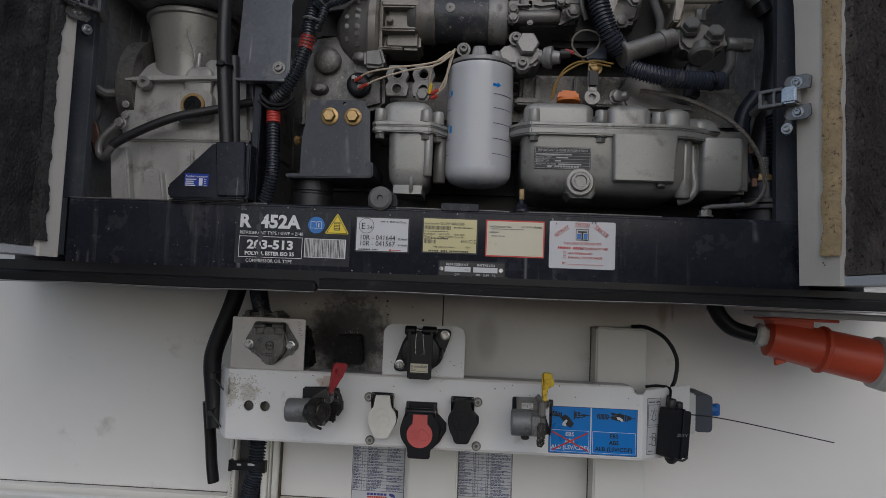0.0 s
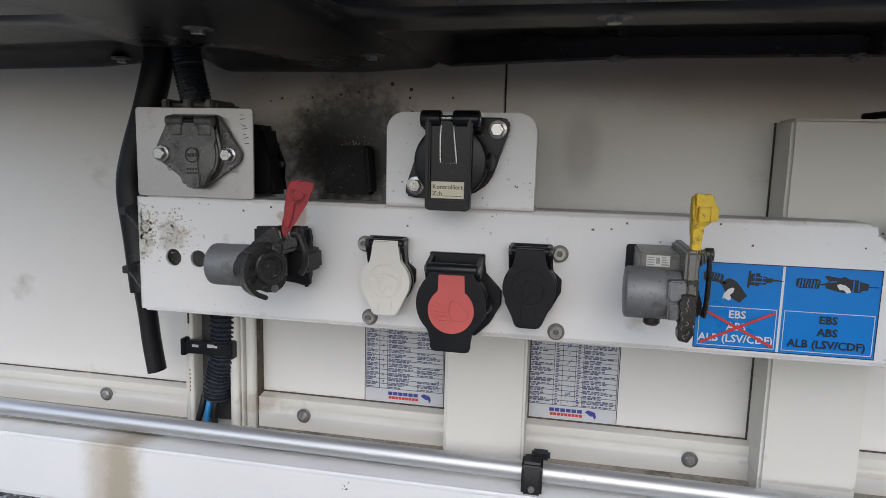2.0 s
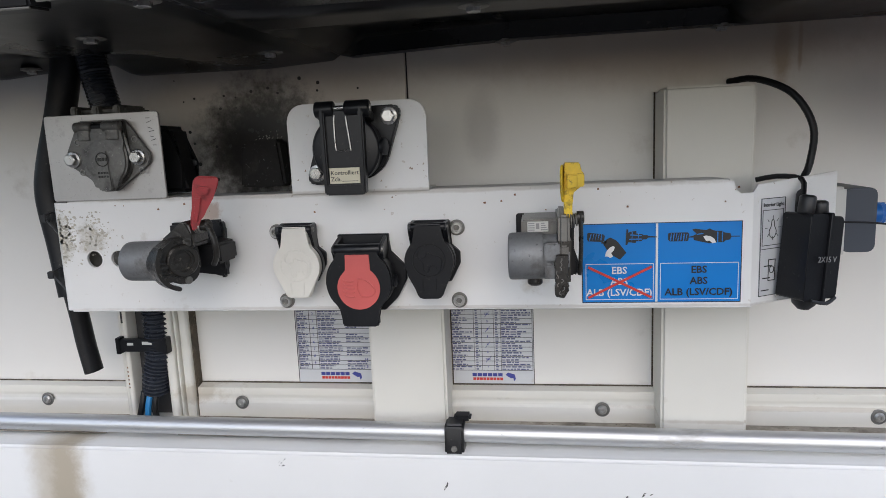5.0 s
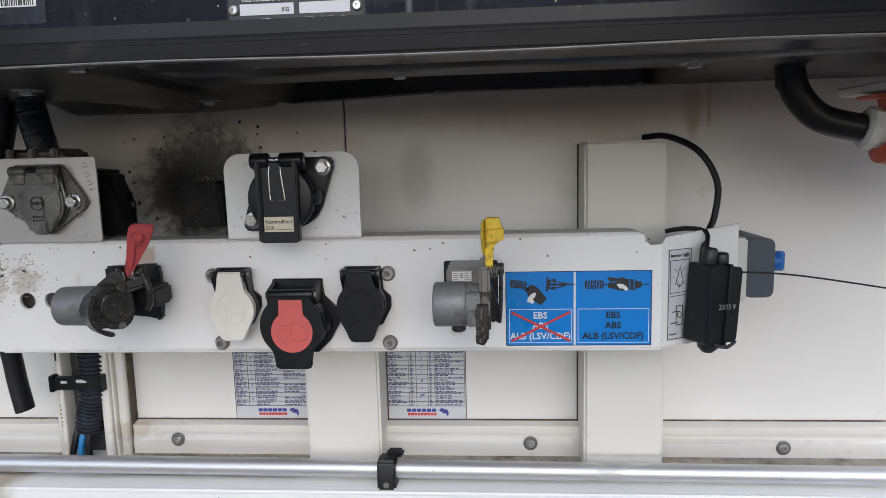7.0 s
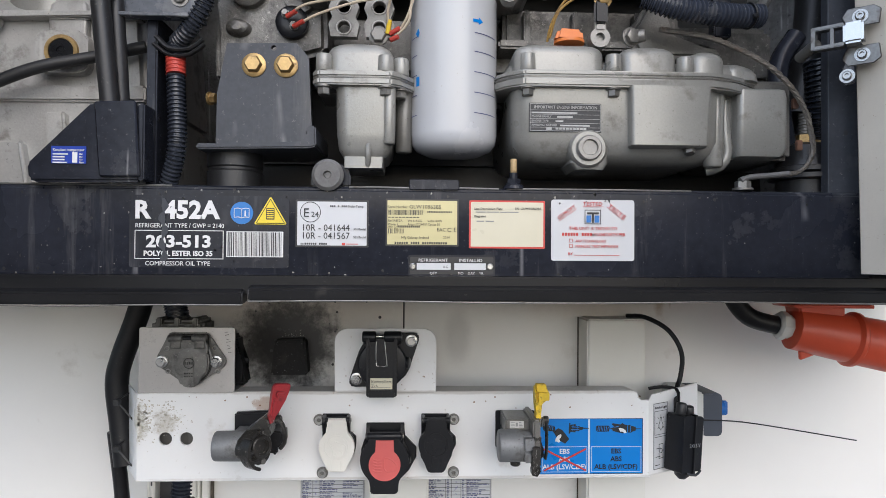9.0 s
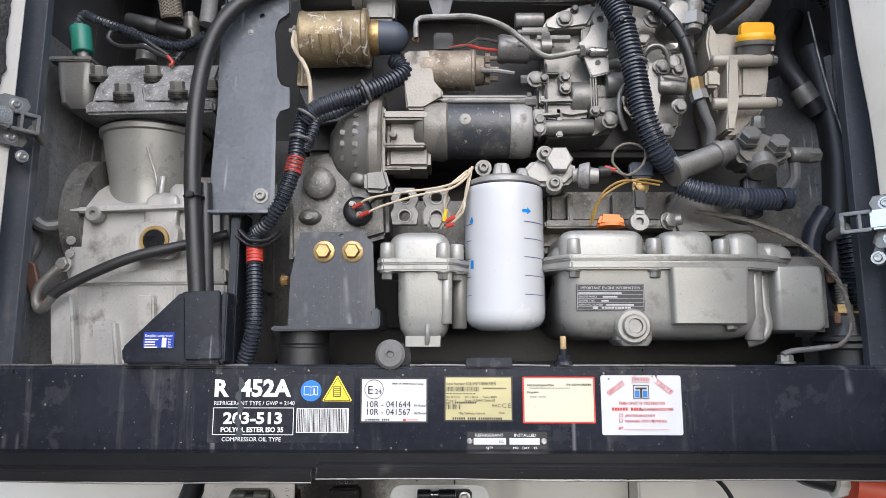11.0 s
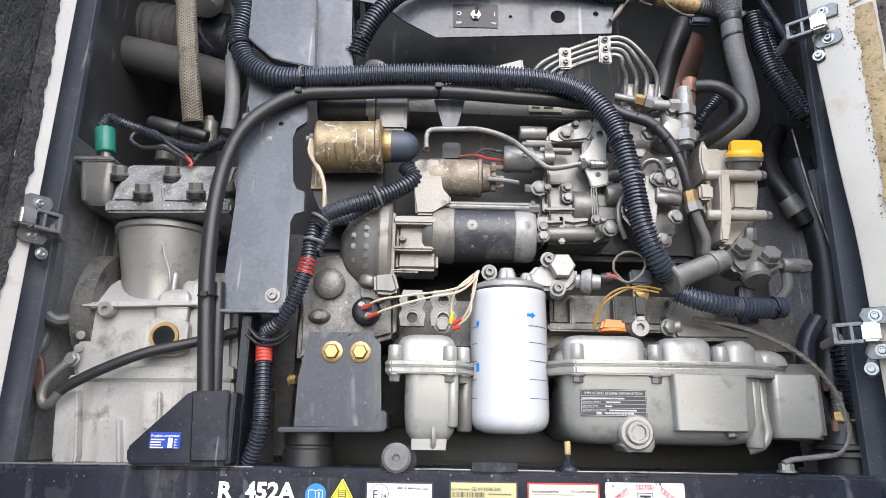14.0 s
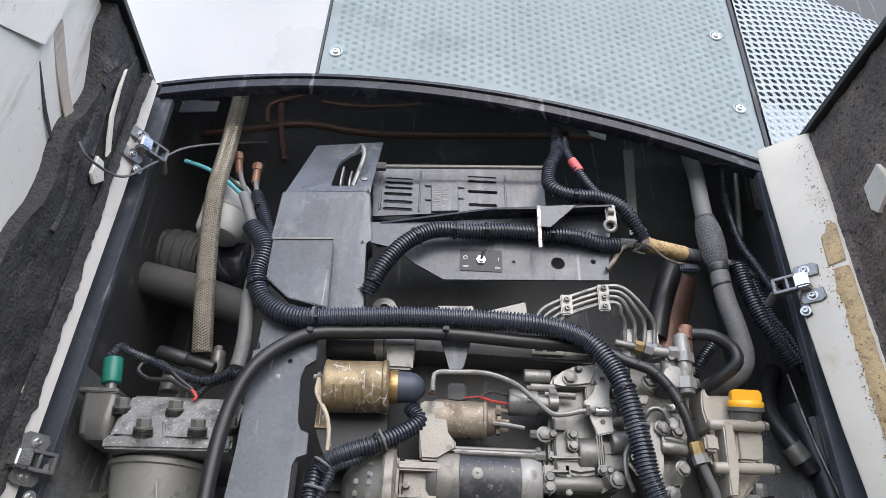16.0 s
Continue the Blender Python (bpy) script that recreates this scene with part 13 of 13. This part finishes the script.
# woven ribbons of the braid, over and under one another
strands = bm_new()
line = spline([(-0.595, 1.200, 2.965), (-0.586, 1.180, 2.817), (-0.580, 1.160, 2.684), (-0.566, 1.160, 2.554), (-0.547, 1.160, 2.437), (-0.538, 1.180, 2.354)], 0.0025)
for k_ in range(16):
    for s_ in (-1, 1):
        row = []
        for i, p in enumerate(line):
            a = s_ * i * 0.19 + k_ * math.pi / 8
            r_ = 0.0171 + 0.0005 * s_ * math.cos(16 * 0.19 * i / 2 + k_ * math.pi)
            row.append([strands.verts.new(p + Vector((math.cos(a + d), math.sin(a + d), 0)) * (r_ + h)) for d, h in ((-0.120, -0.0004), (0, 0.0005), (0.120, -0.0004))])
        for a, b in zip(row, row[1:]):
            for i in range(2):
                strands.faces.new((a[i], a[i + 1], b[i + 1], b[i]))
tagged(part("braid", strands, braid_wire, bh), kind="stuff")
bm = bm_new()
lathe(bm, (-0.586, 1.240, 2.622), Vector((-0.572, 1.240, 2.805)) - Vector((-0.589, 1.240, 2.622)), [(0, 0.020), (0.008, 0.040), (0.020, 0.047), (0.062, 0.047), (0.064, 0.049), (0.070, 0.049), (0.072, 0.047), (0.112, 0.045), (0.128, 0.037), (0.136, 0.020)], 36)
bt_ = tagged(part("expansion_bottle", bm, box_pale), "pale plastic round bottle behind the braided hose", "bottle")
for p, q in (((-0.556, 1.200, 2.759), (-0.565, 1.200, 2.796)), ((-0.520, 1.200, 2.739), (-0.522, 1.200, 2.772))):
    bm = bm_new()
    cyl(bm, p, q, 0.008, 10)
    cyl(bm, Vector(q), Vector(q) + (Vector(q) - Vector(p)) * 0.5, 0.011, 6)
    part("brass_fitting", bm, copper, bt_)
bm = bm_new()
sweep(bm, [(-0.666, 1.180, 2.773), (-0.615, 1.170, 2.749), (-0.569, 1.170, 2.721), (-0.524, 1.165, 2.678), (-0.495, 1.150, 2.635)], 0.0045, 8)
tagged(part("teal_wire", bm, teal_wire), "blue-green wire with a moulded tip", "wire", "upper wires")
bm = bm_new()
sweep(bm, [(-0.591, 1.180, 2.756), (-0.551, 1.170, 2.715), (-0.516, 1.165, 2.685), (-0.492, 1.150, 2.642)], 0.0045, 8)
tagged(part("dark_wire", bm, rubber), "dark wire joining the upper loom", "wire", "upper wires")
bm = bm_new()
sweep(bm, [(-0.553, 1.190, 2.759), (-0.531, 1.170, 2.709), (-0.508, 1.160, 2.675)], 0.005, 8)
sweep(bm, [(-0.516, 1.190, 2.736), (-0.501, 1.170, 2.690), (-0.483, 1.150, 2.643)], 0.005, 8)
tagged(part("fuel_tube", bm, grey_hose), "dark tubes from the brass fittings", "tube")
loom([(-0.498, 1.160, 2.683), (-0.469, 1.140, 2.623), (-0.442, 1.120, 2.561), (-0.437, 1.100, 2.507), (-0.445, 1.095, 2.476)], 0.0125, 0.006, "black corrugated loom descending beside the guard box", ties=(0.2, 0.7))
bm = bm_new()
sweep(bm, [(-0.523, 1.160, 2.681), (-0.486, 1.140, 2.597), (-0.461, 1.120, 2.524), (-0.458, 1.110, 2.439), (-0.449, 1.105, 2.353)], 0.0105, 12)
sweep(bm, [(-0.457, 1.105, 2.436), (-0.447, 1.100, 2.351), (-0.449, 1.100, 2.302)], 0.012, 12)
tagged(part("grey_cable", bm, grey_hose), "dark grey cable beside the guard box", "cable")
air = thing("air_hose", (-0.760, 1.360, 2.552), "black ribbed rubber air hose and duct in the shade", "hose")
bm = bm_new()
cyl(bm, (-0.887, 1.360, 2.657), (-0.774, 1.360, 2.649), 0.055, 28)
part("duct", bm, hose_dusty, air)
bm = bm_new()
sweep(bm, [(-0.786, 1.360, 2.649), (-0.711, 1.360, 2.646), (-0.635, 1.360, 2.636)], 0.062, 28, ribs=0.022, depth=0.08)
part("bellows", bm, hose_dusty, air)
bm = bm_new()
cyl(bm, (-0.637, 1.340, 2.617), (-0.539, 1.340, 2.611), 0.058, 28, bev=0.006)
part("elbow", bm, black_frame, air)
bm = bm_new()
sweep(bm, [(-0.859, 1.300, 2.568), (-0.753, 1.300, 2.560), (-0.631, 1.300, 2.534), (-0.509, 1.300, 2.496)], 0.036, 20)
part("lower_duct", bm, hose_dusty, air)
# copper pipes under the top rail
for pts, r in (([(-0.768, 1.360, 2.993), (-0.647, 1.360, 3.016), (-0.483, 1.360, 3.050), (-0.339, 1.360, 3.032), (-0.168, 1.360, 3.035), (0.120, 1.360, 3.055), (0.251, 1.360, 3.055)], 0.009), ([(-0.575, 1.360, 3.044), (-0.581, 1.360, 3.105), (-0.526, 1.360, 3.141), (-0.457, 1.360, 3.181)], 0.007), ([(-0.456, 1.380, 3.150), (-0.351, 1.380, 3.141), (-0.203, 1.380, 3.158), (-0.144, 1.380, 3.183)], 0.006), ([(-0.553, 1.360, 3.113), (-0.540, 1.360, 3.030), (-0.515, 1.360, 2.930)], 0.008)):
    bm = bm_new()
    sweep(bm, pts, r, 10, step=0.012)
    tagged(part("copper_pipe", bm, copper_dull), "tarnished copper pipe under the top rail", "pipe", "copper pipes")
bm = bm_new()
prism(bm, [(-0.756, 2.976), (-0.647, 2.977), (-0.647, 2.946), (-0.752, 2.935)], 1.215, 1.22, 0.001, 1)
tagged(part("roof_bracket", bm, plate_blue), "blue-grey bracket in the top corner", "bracket")
bm = bm_new()
prism(bm, [(0.169, 2.885), (0.209, 2.872), (0.207, 2.856), (0.176, 2.866)], 1.138, 1.142)
tagged(part("pale_tab", bm, box_pale), "small pale tab under the top rail", "tab")
# bowden cable from the left door to the bay
bm = bm_new()
sweep(bm, [(-0.715, 0.90, 2.60), (-0.70, 0.93, 2.575), (-0.690, 1.020, 2.607), (-0.666, 1.060, 2.669), (-0.643, 1.120, 2.759), (-0.578, 1.200, 2.845), (-0.538, 1.280, 2.918)], 0.0023, 8)
tagged(part("stay_cable", bm, grey_hose), "thin grey stay cable from the open door", "cable")
# hoses and dark shapes at the right of the engine
bm = bm_new()
sweep(bm, [(0.539, 1.300, 2.421), (0.497, 1.270, 2.351), (0.487, 1.240, 2.295), (0.497, 1.220, 2.251), (0.521, 1.220, 2.206)], 0.016, 14)
hs = tagged(part("coolant_hose", bm, rubber), "dark curved coolant hose with a metal ferrule", "hose")
bm = bm_new()
cyl(bm, (0.491, 1.218, 2.250), (0.507, 1.218, 2.225), 0.0185, 18)
part("ferrule", bm, zinc, hs)
bm = bm_new()
sweep(bm, [(0.507, 1.200, 2.374), (0.518, 1.190, 2.254), (0.534, 1.180, 2.149)], 0.0018, 6)
tagged(part("thin_cable", bm, zinc), "thin bright cable at the bay side", "cable")
bm = bm_new()
sweep(bm, [(0.534, 1.240, 2.327), (0.545, 1.220, 2.167), (0.530, 1.200, 2.048), (0.502, 1.190, 1.921)], 0.026, 14)
tagged(part("side_duct", bm, rubber), "black rubber duct at the bay side", "duct")
